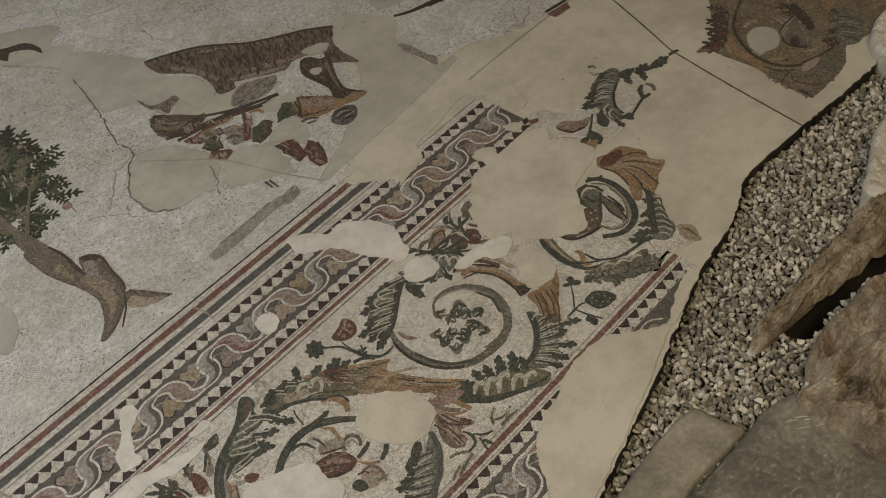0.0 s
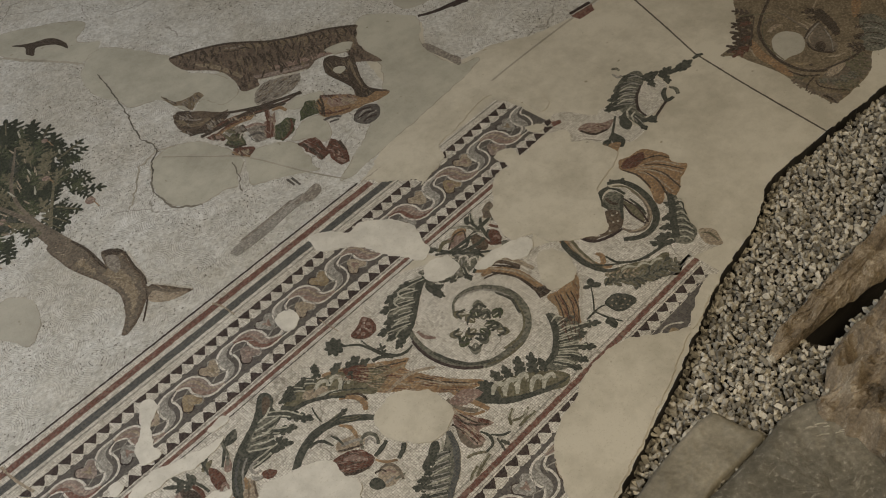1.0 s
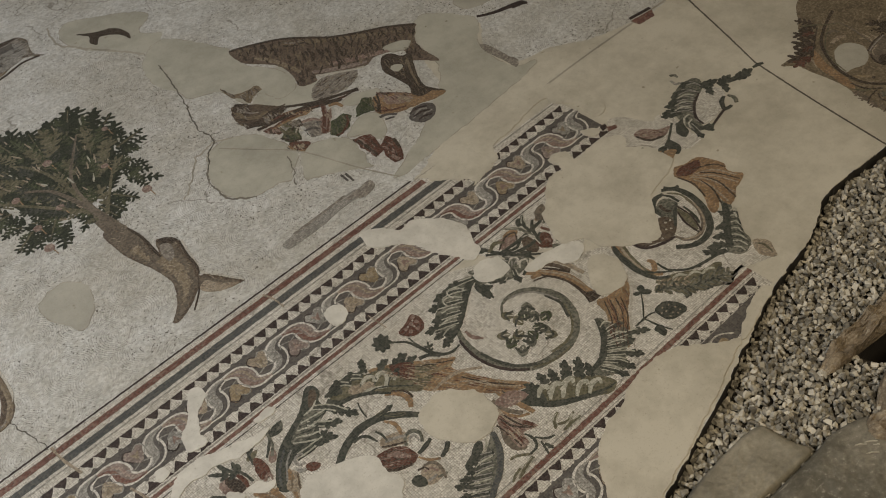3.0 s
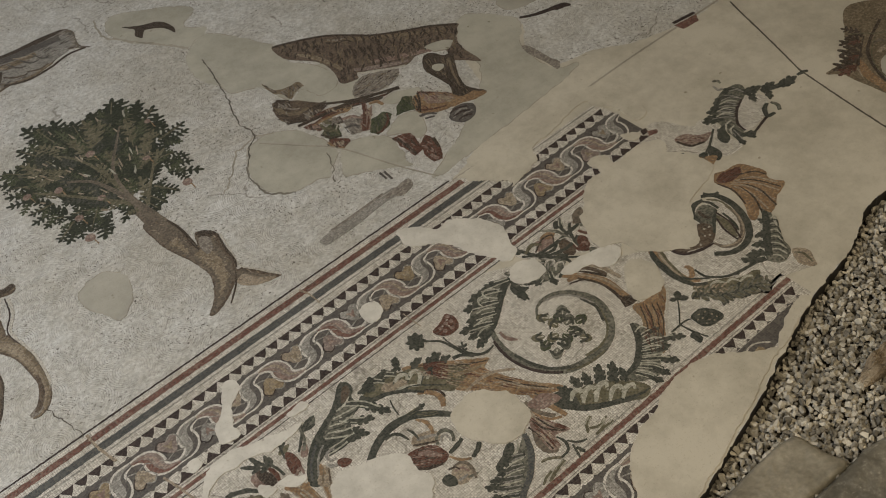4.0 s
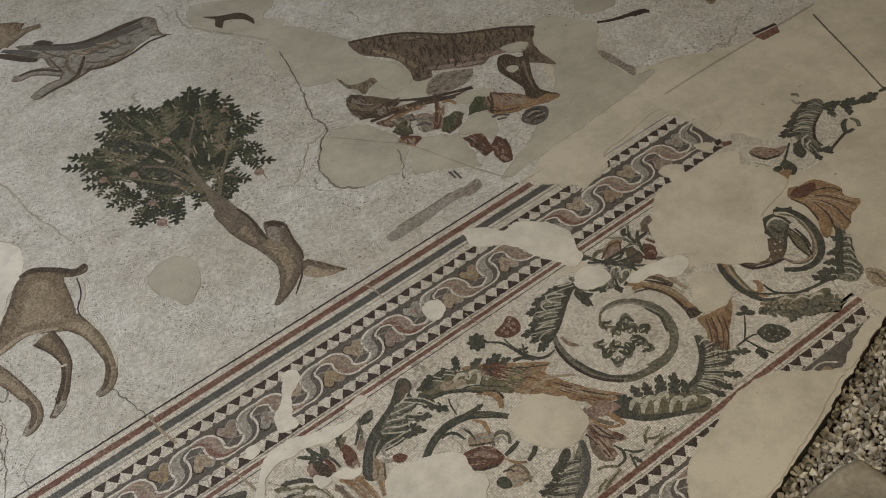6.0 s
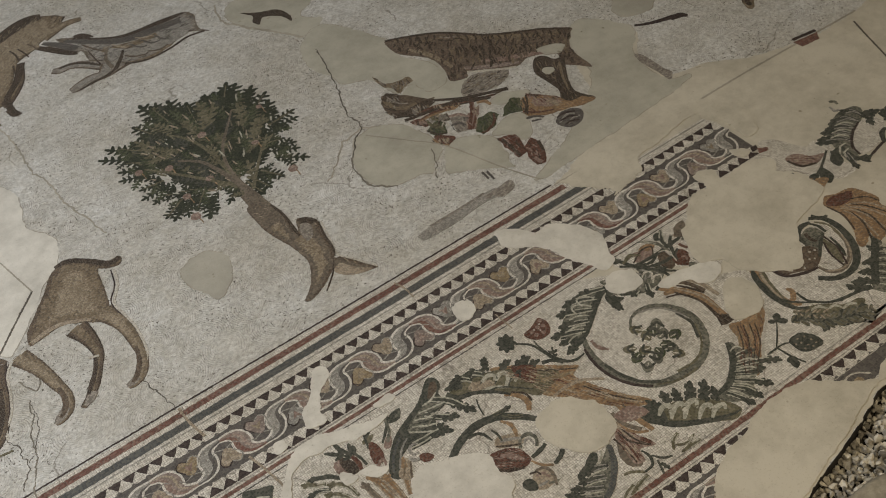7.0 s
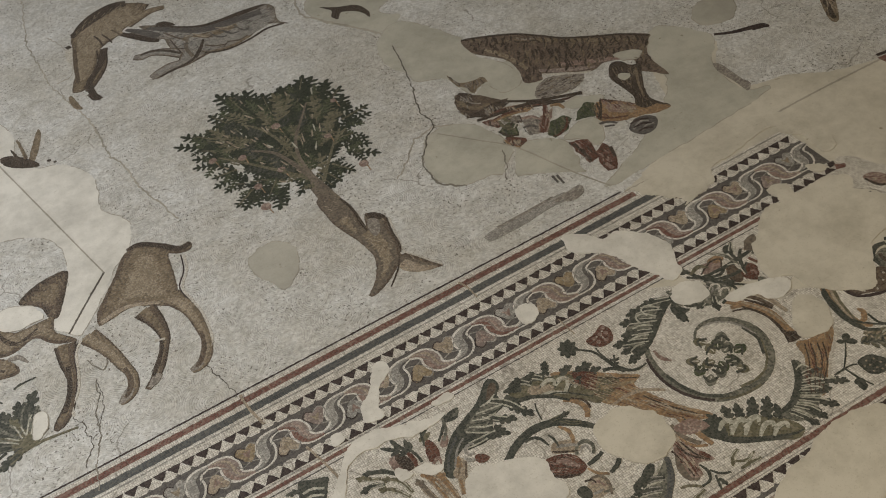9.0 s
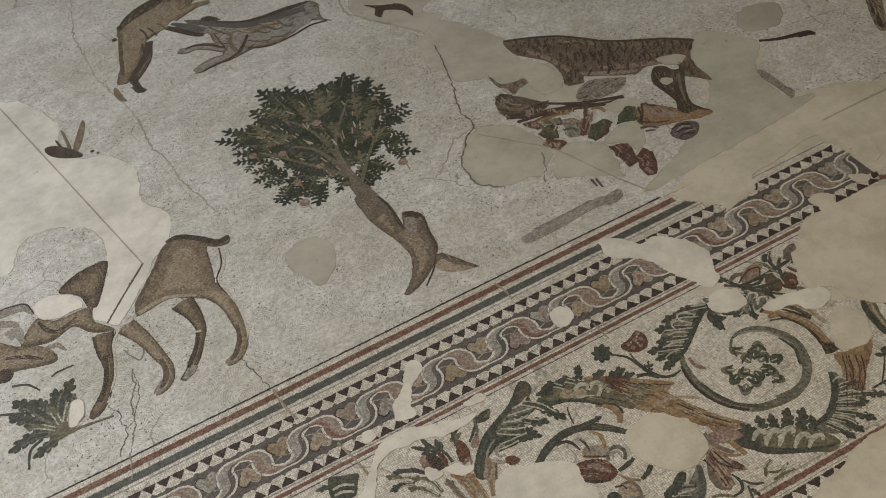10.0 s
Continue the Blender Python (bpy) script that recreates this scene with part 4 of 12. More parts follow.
leaf(tree, 0.447, 1.067, -1.96, 0.088, 0.019, TREE_LEAF, 3.4, 4, "leaf")
leaf(tree, 0.464, 1.083, 2.78, 0.056, 0.012, TREE_LEAF, 3.4, 4, "leaf")
leaf(tree, 0.498, 1.020, -2.08, 0.129, 0.032, TREE_LEAF, 3, 5, "leaf")
leaf(tree, 0.490, 1.006, -1.77, 0.087, 0.019, TREE_LEAF, 3.4, 4, "leaf")
leaf(tree, 0.481, 0.990, -2.85, 0.058, 0.013, TREE_LEAF, 3.4, 4, "leaf")
leaf(tree, 0.366, 1.304, 2.73, 0.123, 0.023, TREE_LEAF, 3, 5, "leaf")
leaf(tree, 0.337, 1.316, -2.41, 0.080, 0.018, GREEN, 3.4, 4, "leaf")
leaf(tree, 0.341, 1.315, 1.87, 0.090, 0.020, GREEN, 3.4, 4, "leaf")
leaf(tree, 0.389, 1.333, 2.59, 0.139, 0.024, TREE_LEAF, 3, 5, "leaf")
leaf(tree, 0.381, 1.338, -2.61, 0.068, 0.015, TREE_LEAF, 3.4, 4, "leaf")
leaf(tree, 0.386, 1.335, 2.02, 0.069, 0.015, TREE_LEAF, 3.4, 4, "leaf")
leaf(tree, 0.394, 1.230, 3.01, 0.101, 0.022, TREE_LEAF, 3, 5, "leaf")
stroke(tree, "twig", [(0.394, 1.230, 0.0093), (0.344, 1.237, 0.0074), (0.307, 1.242, 0.0037)], OLIVE, 4.5)
leaf(tree, 0.369, 1.234, -2.30, 0.069, 0.015, GREEN, 3.4, 4, "leaf")
leaf(tree, 0.386, 1.232, 2.13, 0.078, 0.017, TREE_LEAF, 3.4, 4, "leaf")
leaf(tree, 0.420, 1.352, 2.45, 0.144, 0.025, TREE_LEAF, 3, 5, "leaf")
stroke(tree, "twig", [(0.420, 1.352, 0.0094), (0.365, 1.397, 0.0076), (0.321, 1.434, 0.0038)], OLIVE, 4.5)
leaf(tree, 0.397, 1.371, -2.70, 0.067, 0.015, TREE_LEAF, 3.4, 4, "leaf")
leaf(tree, 0.402, 1.367, 1.78, 0.080, 0.018, GREEN, 3.4, 4, "leaf")
leaf(tree, 0.543, 1.464, 1.79, 0.146, 0.036, TREE_LEAF, 3, 5, "leaf")
leaf(tree, 0.541, 1.472, 2.64, 0.058, 0.013, TREE_LEAF, 3.4, 4, "leaf")
leaf(tree, 0.534, 1.504, 1.40, 0.115, 0.025, TREE_LEAF, 3.4, 4, "leaf")
leaf(tree, 0.635, 1.371, 1.37, 0.163, 0.041, TREE_LEAF, 3, 5, "leaf")
leaf(tree, 0.635, 1.375, 1.74, 0.090, 0.020, GREEN, 3.4, 4, "leaf")
leaf(tree, 0.643, 1.410, 1.04, 0.112, 0.025, TREE_LEAF, 3.4, 4, "leaf")
leaf(tree, 0.779, 1.390, 0.81, 0.146, 0.034, TREE_LEAF, 3, 5, "leaf")
leaf(tree, 0.800, 1.412, 1.25, 0.122, 0.027, TREE_LEAF, 3.4, 4, "leaf")
leaf(tree, 0.784, 1.395, -0.02, 0.071, 0.016, TREE_LEAF, 3.4, 4, "leaf")
leaf(tree, 0.800, 1.185, -0.09, 0.110, 0.023, TREE_LEAF, 3, 5, "leaf")
leaf(tree, 0.819, 1.183, 0.77, 0.096, 0.021, TREE_LEAF, 3.4, 4, "leaf")
leaf(tree, 0.805, 1.185, -0.87, 0.071, 0.016, GREEN, 3.4, 4, "leaf")
leaf(tree, 0.438, 1.392, 2.28, 0.132, 0.027, TREE_LEAF, 3, 5, "leaf")
stroke(tree, "twig", [(0.438, 1.392, 0.0092), (0.395, 1.441, 0.0074), (0.363, 1.479, 0.0038)], OLIVE, 4.5)
leaf(tree, 0.431, 1.400, -2.91, 0.072, 0.016, GREEN, 3.4, 4, "leaf")
leaf(tree, 0.423, 1.409, 1.62, 0.102, 0.023, TREE_LEAF, 3.4, 4, "leaf")
leaf(tree, 0.495, 1.074, -2.26, 0.121, 0.030, TREE_LEAF, 3, 5, "leaf")
stroke(tree, "twig", [(0.495, 1.074, 0.0071), (0.456, 1.028, 0.0056), (0.429, 0.995, 0.0028)], OLIVE, 4.5)
leaf(tree, 0.490, 1.069, -1.88, 0.099, 0.022, GREEN, 3.4, 4, "leaf")
leaf(tree, 0.476, 1.053, -2.90, 0.057, 0.013, TREE_LEAF, 3.4, 4, "leaf")
leaf(tree, 0.736, 1.450, 1.07, 0.160, 0.040, TREE_LEAF, 3, 5, "leaf")
leaf(tree, 0.749, 1.474, 1.48, 0.097, 0.021, GREEN, 3.4, 4, "leaf")
leaf(tree, 0.752, 1.480, 0.52, 0.076, 0.017, TREE_LEAF, 3.4, 4, "leaf")
leaf(tree, 0.614, 1.456, 1.52, 0.162, 0.041, TREE_LEAF, 3, 5, "leaf")
leaf(tree, 0.616, 1.498, 1.84, 0.102, 0.022, GREEN, 3.4, 4, "leaf")
leaf(tree, 0.616, 1.501, 1.10, 0.109, 0.024, TREE_LEAF, 3.4, 4, "leaf")
leaf(tree, 0.633, 1.005, -1.41, 0.124, 0.031, TREE_LEAF, 3, 5, "leaf")
stroke(tree, "twig", [(0.633, 1.005, 0.0068), (0.643, 0.944, 0.0054), (0.650, 0.901, 0.0027)], OLIVE, 4.5)
leaf(tree, 0.637, 0.979, -0.87, 0.057, 0.013, TREE_LEAF, 3.4, 4, "leaf")
leaf(tree, 0.638, 0.973, -1.92, 0.082, 0.018, TREE_LEAF, 3.4, 4, "leaf")
stroke(tree, "trunk", [(0.598, 1.019, 0.0403), (0.603, 0.921, 0.0568), (0.610, 0.815, 0.0693), (0.612, 0.716, 0.0810)], BARK, 3.4)
stroke(tree, "branch", [(0.615, 0.841, 0.0358), (0.612, 0.955, 0.0307), (0.592, 1.077, 0.0199), (0.552, 1.219, 0.0148), (0.482, 1.296, 0.0108)], BARK, 5)
stroke(tree, "branch", [(0.615, 0.933, 0.0191), (0.615, 1.102, 0.0139), (0.647, 1.234, 0.0121), (0.719, 1.341, 0.0101), (0.785, 1.434, 0.0075)], BARK, 5)
stroke(tree, "branch", [(0.606, 1.024, 0.0148), (0.602, 1.247, 0.0136), (0.570, 1.389, 0.0116), (0.516, 1.480, 0.0091)], OLIVE, 5)
stroke(tree, "branch", [(0.601, 0.985, 0.0191), (0.529, 1.104, 0.0164), (0.436, 1.243, 0.0120), (0.362, 1.345, 0.0088)], OLIVE, 5)
stroke(tree, "branch", [(0.631, 0.941, 0.0155), (0.699, 1.037, 0.0120), (0.762, 1.120, 0.0106), (0.838, 1.174, 0.0083)], OLIVE, 5)
leaf(tree, 0.581, 1.096, 1.42, 0.105, 0.020, TREE_LEAF, 4, 4, "leaf")
leaf(tree, 0.680, 1.064, 0.62, 0.091, 0.017, TREE_LEAF, 4, 4, "leaf")
leaf(tree, 0.510, 1.147, 3.08, 0.082, 0.016, TREE_LEAF, 4, 4, "leaf")
leaf(tree, 0.610, 1.028, 1.04, 0.096, 0.018, OLIVE, 5, 3, "leaf")
leaf(tree, 0.450, 1.261, 2.56, 0.083, 0.016, OLIVE, 5, 4, "leaf")
leaf(tree, 0.644, 1.320, 1.31, 0.147, 0.028, TREE_LEAF, 4, 3, "leaf")
leaf(tree, 0.694, 1.451, 1.25, 0.146, 0.028, TREE_LEAF, 4, 4, "leaf")
leaf(tree, 0.566, 1.239, 2.04, 0.111, 0.021, GREEN, 5, 3, "leaf")
leaf(tree, 0.616, 0.945, 2.89, 0.063, 0.012, GREEN, 5, 4, "leaf")
leaf(tree, 0.566, 1.457, 1.75, 0.115, 0.022, GREEN, 5, 4, "leaf")
leaf(tree, 0.399, 1.322, 1.82, 0.097, 0.019, GREEN, 5, 4, "leaf")
leaf(tree, 0.511, 1.152, 2.28, 0.103, 0.020, TREE_LEAF, 4, 4, "leaf")
leaf(tree, 0.488, 1.274, 1.62, 0.119, 0.023, OLIVE, 5, 4, "leaf")
leaf(tree, 0.413, 1.307, 3.05, 0.078, 0.015, TREE_LEAF, 4, 3, "leaf")
leaf(tree, 0.586, 1.136, 2.48, 0.093, 0.018, TREE_LEAF, 4, 3, "leaf")
leaf(tree, 0.612, 1.423, 1.41, 0.135, 0.026, GREEN, 5, 3, "leaf")
leaf(tree, 0.775, 1.287, 1.07, 0.113, 0.021, GREEN, 5, 3, "leaf")
leaf(tree, 0.723, 1.220, 1.39, 0.154, 0.029, TREE_LEAF, 4, 4, "leaf")
leaf(tree, 0.711, 1.141, 1.02, 0.127, 0.024, TREE_LEAF, 4, 4, "leaf")
leaf(tree, 0.788, 1.211, 1.44, 0.114, 0.022, TREE_LEAF, 4, 3, "leaf")
leaf(tree, 0.699, 1.384, 1.38, 0.143, 0.027, TREE_LEAF, 4, 3, "leaf")
leaf(tree, 0.610, 1.017, 3.07, 0.077, 0.015, TREE_LEAF, 4, 3, "leaf")
leaf(tree, 0.432, 1.457, 1.50, 0.117, 0.022, TREE_LEAF, 4, 3, "leaf")
leaf(tree, 0.708, 1.042, 0.73, 0.104, 0.020, TREE_LEAF, 4, 4, "leaf")
leaf(tree, 0.435, 1.060, 2.19, 0.076, 0.014, TREE_LEAF, 4, 3, "leaf")
leaf(tree, 0.626, 1.338, 1.23, 0.163, 0.031, TREE_LEAF, 4, 4, "leaf")
leaf(tree, 0.624, 1.328, 1.75, 0.136, 0.026, OLIVE, 5, 3, "leaf")
leaf(tree, 0.761, 1.290, 1.26, 0.136, 0.026, TREE_LEAF, 4, 4, "leaf")
leaf(tree, 0.595, 1.035, -3.11, 0.076, 0.014, OLIVE, 5, 4, "leaf")
leaf(tree, 0.616, 0.939, 2.78, 0.071, 0.014, OLIVE, 5, 4, "leaf")
leaf(tree, 0.465, 1.391, 2.35, 0.071, 0.013, TREE_LEAF, 4, 4, "leaf")
leaf(tree, 0.649, 1.275, 1.50, 0.115, 0.022, TREE_LEAF, 4, 3, "leaf")
leaf(tree, 0.617, 1.016, 2.21, 0.070, 0.013, TREE_LEAF, 4, 3, "leaf")
leaf(tree, 0.489, 1.211, 1.59, 0.121, 0.023, OLIVE, 5, 4, "leaf")
leaf(tree, 0.585, 1.121, 1.74, 0.135, 0.026, TREE_LEAF, 4, 3, "leaf")
leaf(tree, 0.654, 0.982, 1.28, 0.130, 0.025, OLIVE, 5, 3, "leaf")
leaf(tree, 0.513, 1.463, 2.06, 0.128, 0.024, TREE_LEAF, 4, 4, "leaf")
leaf(tree, 0.457, 1.349, 2.91, 0.074, 0.014, OLIVE, 5, 4, "leaf")
leaf(tree, 0.763, 1.103, 1.34, 0.103, 0.020, TREE_LEAF, 4, 3, "leaf")
leaf(tree, 0.623, 1.143, 2.23, 0.096, 0.018, OLIVE, 5, 3, "leaf")
leaf(tree, 0.782, 1.203, 1.15, 0.131, 0.025, OLIVE, 5, 3, "leaf")
leaf(tree, 0.413, 1.155, 2.11, 0.092, 0.017, TREE_LEAF, 4, 3, "leaf")
leaf(tree, 0.664, 1.224, 1.50, 0.121, 0.023, OLIVE, 5, 3, "leaf")
leaf(tree, 0.771, 1.302, 1.26, 0.166, 0.031, OLIVE, 5, 3, "leaf")
leaf(tree, 0.488, 1.164, 2.73, 0.088, 0.017, TREE_LEAF, 4, 4, "leaf")
leaf(tree, 0.544, 1.082, 1.70, 0.121, 0.023, OLIVE, 5, 4, "leaf")
leaf(tree, 0.634, 1.084, 1.06, 0.139, 0.026, TREE_LEAF, 4, 3, "leaf")
leaf(tree, 0.459, 1.073, 1.93, 0.083, 0.016, TREE_LEAF, 4, 4, "leaf")
leaf(tree, 0.393, 1.285, 1.93, 0.134, 0.025, TREE_LEAF, 4, 3, "leaf")
leaf(tree, 0.584, 0.934, 2.00, 0.088, 0.017, TREE_LEAF, 4, 3, "leaf")
leaf(tree, 0.412, 1.297, 2.71, 0.087, 0.016, GREEN, 5, 3, "leaf")
leaf(tree, 0.604, 1.217, 1.99, 0.124, 0.024, TREE_LEAF, 4, 4, "leaf")
leaf(tree, 0.420, 1.379, 2.31, 0.107, 0.020, TREE_LEAF, 4, 4, "leaf")
leaf(tree, 0.581, 1.102, 1.38, 0.106, 0.020, TREE_LEAF, 4, 3, "leaf")
leaf(tree, 0.594, 0.989, -2.46, 0.094, 0.018, TREE_LEAF, 4, 3, "leaf")
leaf(tree, 0.535, 1.471, 1.36, 0.134, 0.025, TREE_LEAF, 4, 3, "leaf")
leaf(tree, 0.471, 1.027, 2.83, 0.072, 0.014, TREE_LEAF, 4, 3, "leaf")
leaf(tree, 0.424, 1.327, 2.94, 0.073, 0.014, TREE_LEAF, 4, 3, "leaf")
leaf(tree, 0.766, 1.157, 1.08, 0.144, 0.027, TREE_LEAF, 4, 3, "leaf")
leaf(tree, 0.527, 1.022, -2.63, 0.078, 0.015, TREE_LEAF, 4, 3, "leaf")
leaf(tree, 0.540, 1.046, 1.79, 0.095, 0.018, TREE_LEAF, 4, 4, "leaf")
leaf(tree, 0.740, 1.145, 1.08, 0.152, 0.029, OLIVE, 5, 4, "leaf")
leaf(tree, 0.803, 1.223, 0.99, 0.131, 0.025, TREE_LEAF, 4, 4, "leaf")
leaf(tree, 0.607, 1.183, 1.19, 0.102, 0.019, GREEN, 5, 4, "leaf")
leaf(tree, 0.551, 1.239, 1.82, 0.099, 0.019, TREE_LEAF, 4, 4, "leaf")
leaf(tree, 0.561, 1.225, 1.80, 0.099, 0.019, TREE_LEAF, 4, 3, "leaf")
leaf(tree, 0.639, 1.031, 1.36, 0.102, 0.019, GREEN, 5, 4, "leaf")
leaf(tree, 0.665, 1.405, 0.98, 0.155, 0.029, OLIVE, 5, 3, "leaf")
leaf(tree, 0.391, 1.242, 2.28, 0.111, 0.021, TREE_LEAF, 4, 4, "leaf")
leaf(tree, 0.721, 1.135, 1.54, 0.118, 0.022, OLIVE, 5, 4, "leaf")
leaf(tree, 0.695, 1.467, 1.39, 0.114, 0.022, GREEN, 5, 3, "leaf")
leaf(tree, 0.619, 1.120, 1.99, 0.112, 0.021, TREE_LEAF, 4, 4, "leaf")
leaf(tree, 0.766, 1.127, -0.10, 0.063, 0.012, GREEN, 5, 3, "leaf")
leaf(tree, 0.706, 1.072, 1.10, 0.099, 0.019, TREE_LEAF, 4, 4, "leaf")
leaf(tree, 0.509, 1.096, 1.72, 0.111, 0.021, TREE_LEAF, 4, 4, "leaf")
leaf(tree, 0.669, 1.046, 0.80, 0.115, 0.022, TREE_LEAF, 4, 3, "leaf")
leaf(tree, 0.689, 1.436, 1.50, 0.155, 0.030, OLIVE, 5, 3, "leaf")
leaf(tree, 0.571, 1.136, 2.87, 0.082, 0.016, TREE_LEAF, 4, 4, "leaf")
leaf(tree, 0.416, 1.348, 1.59, 0.159, 0.030, OLIVE, 5, 4, "leaf")
leaf(tree, 0.540, 1.291, 2.31, 0.097, 0.019, TREE_LEAF, 4, 4, "leaf")
leaf(tree, 0.694, 1.353, 1.59, 0.117, 0.022, TREE_LEAF, 4, 3, "leaf")
leaf(tree, 0.572, 1.321, 2.43, 0.086, 0.016, TREE_LEAF, 4, 4, "leaf")
leaf(tree, 0.775, 1.144, 1.38, 0.135, 0.026, TREE_LEAF, 4, 4, "leaf")
leaf(tree, 0.654, 1.332, 1.52, 0.109, 0.021, TREE_LEAF, 4, 4, "leaf")
leaf(tree, 0.802, 1.237, 0.80, 0.099, 0.019, OLIVE, 5, 3, "leaf")
leaf(tree, 0.571, 1.522, 1.75, 0.102, 0.019, TREE_LEAF, 4, 3, "leaf")
leaf(tree, 0.711, 1.150, 1.22, 0.118, 0.022, GREEN, 5, 4, "leaf")
leaf(tree, 0.518, 1.007, -2.55, 0.080, 0.015, TREE_LEAF, 4, 3, "leaf")
leaf(tree, 0.601, 1.296, 1.47, 0.112, 0.021, TREE_LEAF, 4, 4, "leaf")
leaf(tree, 0.744, 1.085, 0.88, 0.139, 0.026, TREE_LEAF, 4, 4, "leaf")
leaf(tree, 0.512, 1.080, 3.11, 0.076, 0.015, GREEN, 5, 3, "leaf")
leaf(tree, 0.616, 1.418, 1.67, 0.101, 0.019, OLIVE, 5, 3, "leaf")
leaf(tree, 0.619, 0.972, 2.48, 0.085, 0.016, GREEN, 5, 3, "leaf")
leaf(tree, 0.507, 1.362, 2.51, 0.081, 0.015, TREE_LEAF, 4, 4, "leaf")
leaf(tree, 0.634, 1.086, 1.68, 0.110, 0.021, TREE_LEAF, 4, 3, "leaf")
leaf(tree, 0.707, 1.070, 1.33, 0.127, 0.024, TREE_LEAF, 4, 4, "leaf")
leaf(tree, 0.461, 1.454, 2.58, 0.097, 0.019, TREE_LEAF, 4, 3, "leaf")
leaf(tree, 0.642, 1.397, 1.17, 0.134, 0.025, OLIVE, 5, 4, "leaf")
leaf(tree, 0.520, 1.343, 2.39, 0.087, 0.016, OLIVE, 5, 3, "leaf")
leaf(tree, 0.638, 1.320, 1.25, 0.152, 0.029, TREE_LEAF, 4, 3, "leaf")
leaf(tree, 0.463, 1.093, -2.93, 0.083, 0.016, TREE_LEAF, 4, 4, "leaf")
leaf(tree, 0.558, 1.322, 1.64, 0.109, 0.021, TREE_LEAF, 4, 4, "leaf")
leaf(tree, 0.734, 1.074, 0.73, 0.118, 0.022, TREE_LEAF, 4, 4, "leaf")
leaf(tree, 0.503, 1.372, 2.43, 0.091, 0.017, OLIVE, 5, 4, "leaf")
leaf(tree, 0.487, 1.320, 2.19, 0.090, 0.017, OLIVE, 5, 4, "leaf")
leaf(tree, 0.473, 1.031, -3.03, 0.065, 0.012, TREE_LEAF, 4, 4, "leaf")
leaf(tree, 0.636, 1.335, 1.57, 0.118, 0.022, GREEN, 5, 4, "leaf")
leaf(tree, 0.453, 1.116, -3.10, 0.081, 0.015, TREE_LEAF, 4, 3, "leaf")
leaf(tree, 0.645, 1.042, 0.55, 0.105, 0.020, TREE_LEAF, 4, 3, "leaf")
leaf(tree, 0.697, 1.277, 0.77, 0.105, 0.020, TREE_LEAF, 4, 3, "leaf")
leaf(tree, 0.450, 1.425, 2.00, 0.126, 0.024, OLIVE, 5, 3, "leaf")
leaf(tree, 0.502, 1.079, 2.54, 0.076, 0.014, TREE_LEAF, 4, 4, "leaf")
leaf(tree, 0.620, 1.036, 1.70, 0.119, 0.023, GREEN, 5, 3, "leaf")
leaf(tree, 0.586, 1.032, 2.68, 0.062, 0.012, OLIVE, 5, 4, "leaf")
leaf(tree, 0.653, 1.441, 1.17, 0.165, 0.031, TREE_LEAF, 4, 4, "leaf")
stroke(tree, "gap", [(0.579, 1.357, 0.0051), (0.575, 1.408, 0.0042)], FAWN, 6)
stroke(tree, "gap", [(0.606, 1.079, 0.0070), (0.604, 1.118, 0.0038)], OLIVE, 6)
stroke(tree, "gap", [(0.532, 1.344, 0.0062), (0.527, 1.368, 0.0045)], FAWN, 6)
stroke(tree, "gap", [(0.365, 1.379, 0.0072), (0.350, 1.407, 0.0052)], OLIVE, 6)
stroke(tree, "gap", [(0.451, 1.347, 0.0063), (0.436, 1.381, 0.0049)], FAWN, 6)
stroke(tree, "gap", [(0.470, 1.088, 0.0055), (0.447, 1.109, 0.0052)], OLIVE, 6)
stroke(tree, "gap", [(0.760, 1.276, 0.0049), (0.775, 1.310, 0.0037)], OLIVE, 6)
stroke(tree, "gap", [(0.750, 1.223, 0.0050), (0.763, 1.249, 0.0038)], FAWN, 6)
stroke(tree, "gap", [(0.412, 1.250, 0.0084), (0.390, 1.282, 0.0051)], OLIVE, 6)
stroke(tree, "gap", [(0.662, 1.197, 0.0052), (0.671, 1.239, 0.0035)], FAWN, 6)
stroke(tree, "gap", [(0.519, 1.336, 0.0083), (0.512, 1.365, 0.0046)], FAWN, 6)
stroke(tree, "gap", [(0.715, 1.219, 0.0059), (0.728, 1.254, 0.0036)], FAWN, 6)
stroke(tree, "gap", [(0.487, 1.331, 0.0054), (0.477, 1.359, 0.0048)], FAWN, 6)
stroke(tree, "gap", [(0.438, 1.390, 0.0091), (0.426, 1.419, 0.0050)], FAWN, 6)
stroke(tree, "gap", [(0.617, 1.356, 0.0072), (0.618, 1.385, 0.0039)], FAWN, 6)
stroke(tree, "gap", [(0.529, 1.429, 0.0081), (0.520, 1.478, 0.0045)], OLIVE, 6)
stroke(tree, "gap", [(0.674, 1.208, 0.0063), (0.687, 1.261, 0.0035)], FAWN, 6)
stroke(tree, "gap", [(0.436, 1.107, 0.0072), (0.418, 1.122, 0.0052)], OLIVE, 6)
stroke(tree, "gap", [(0.760, 1.321, 0.0050), (0.771, 1.348, 0.0037)], FAWN, 6)
stroke(tree, "gap", [(0.543, 1.096, 0.0080), (0.531, 1.121, 0.0048)], OLIVE, 6)
stroke(tree, "gap", [(0.496, 1.185, 0.0057), (0.484, 1.208, 0.0049)], FAWN, 6)
stroke(tree, "gap", [(0.586, 1.048, 0.0059), (0.578, 1.073, 0.0044)], FAWN, 6)
stroke(tree, "gap", [(0.518, 1.037, 0.0079), (0.498, 1.055, 0.0051)], FAWN, 6)
stroke(tree, "gap", [(0.490, 1.443, 0.0050), (0.481, 1.478, 0.0047)], OLIVE, 6)
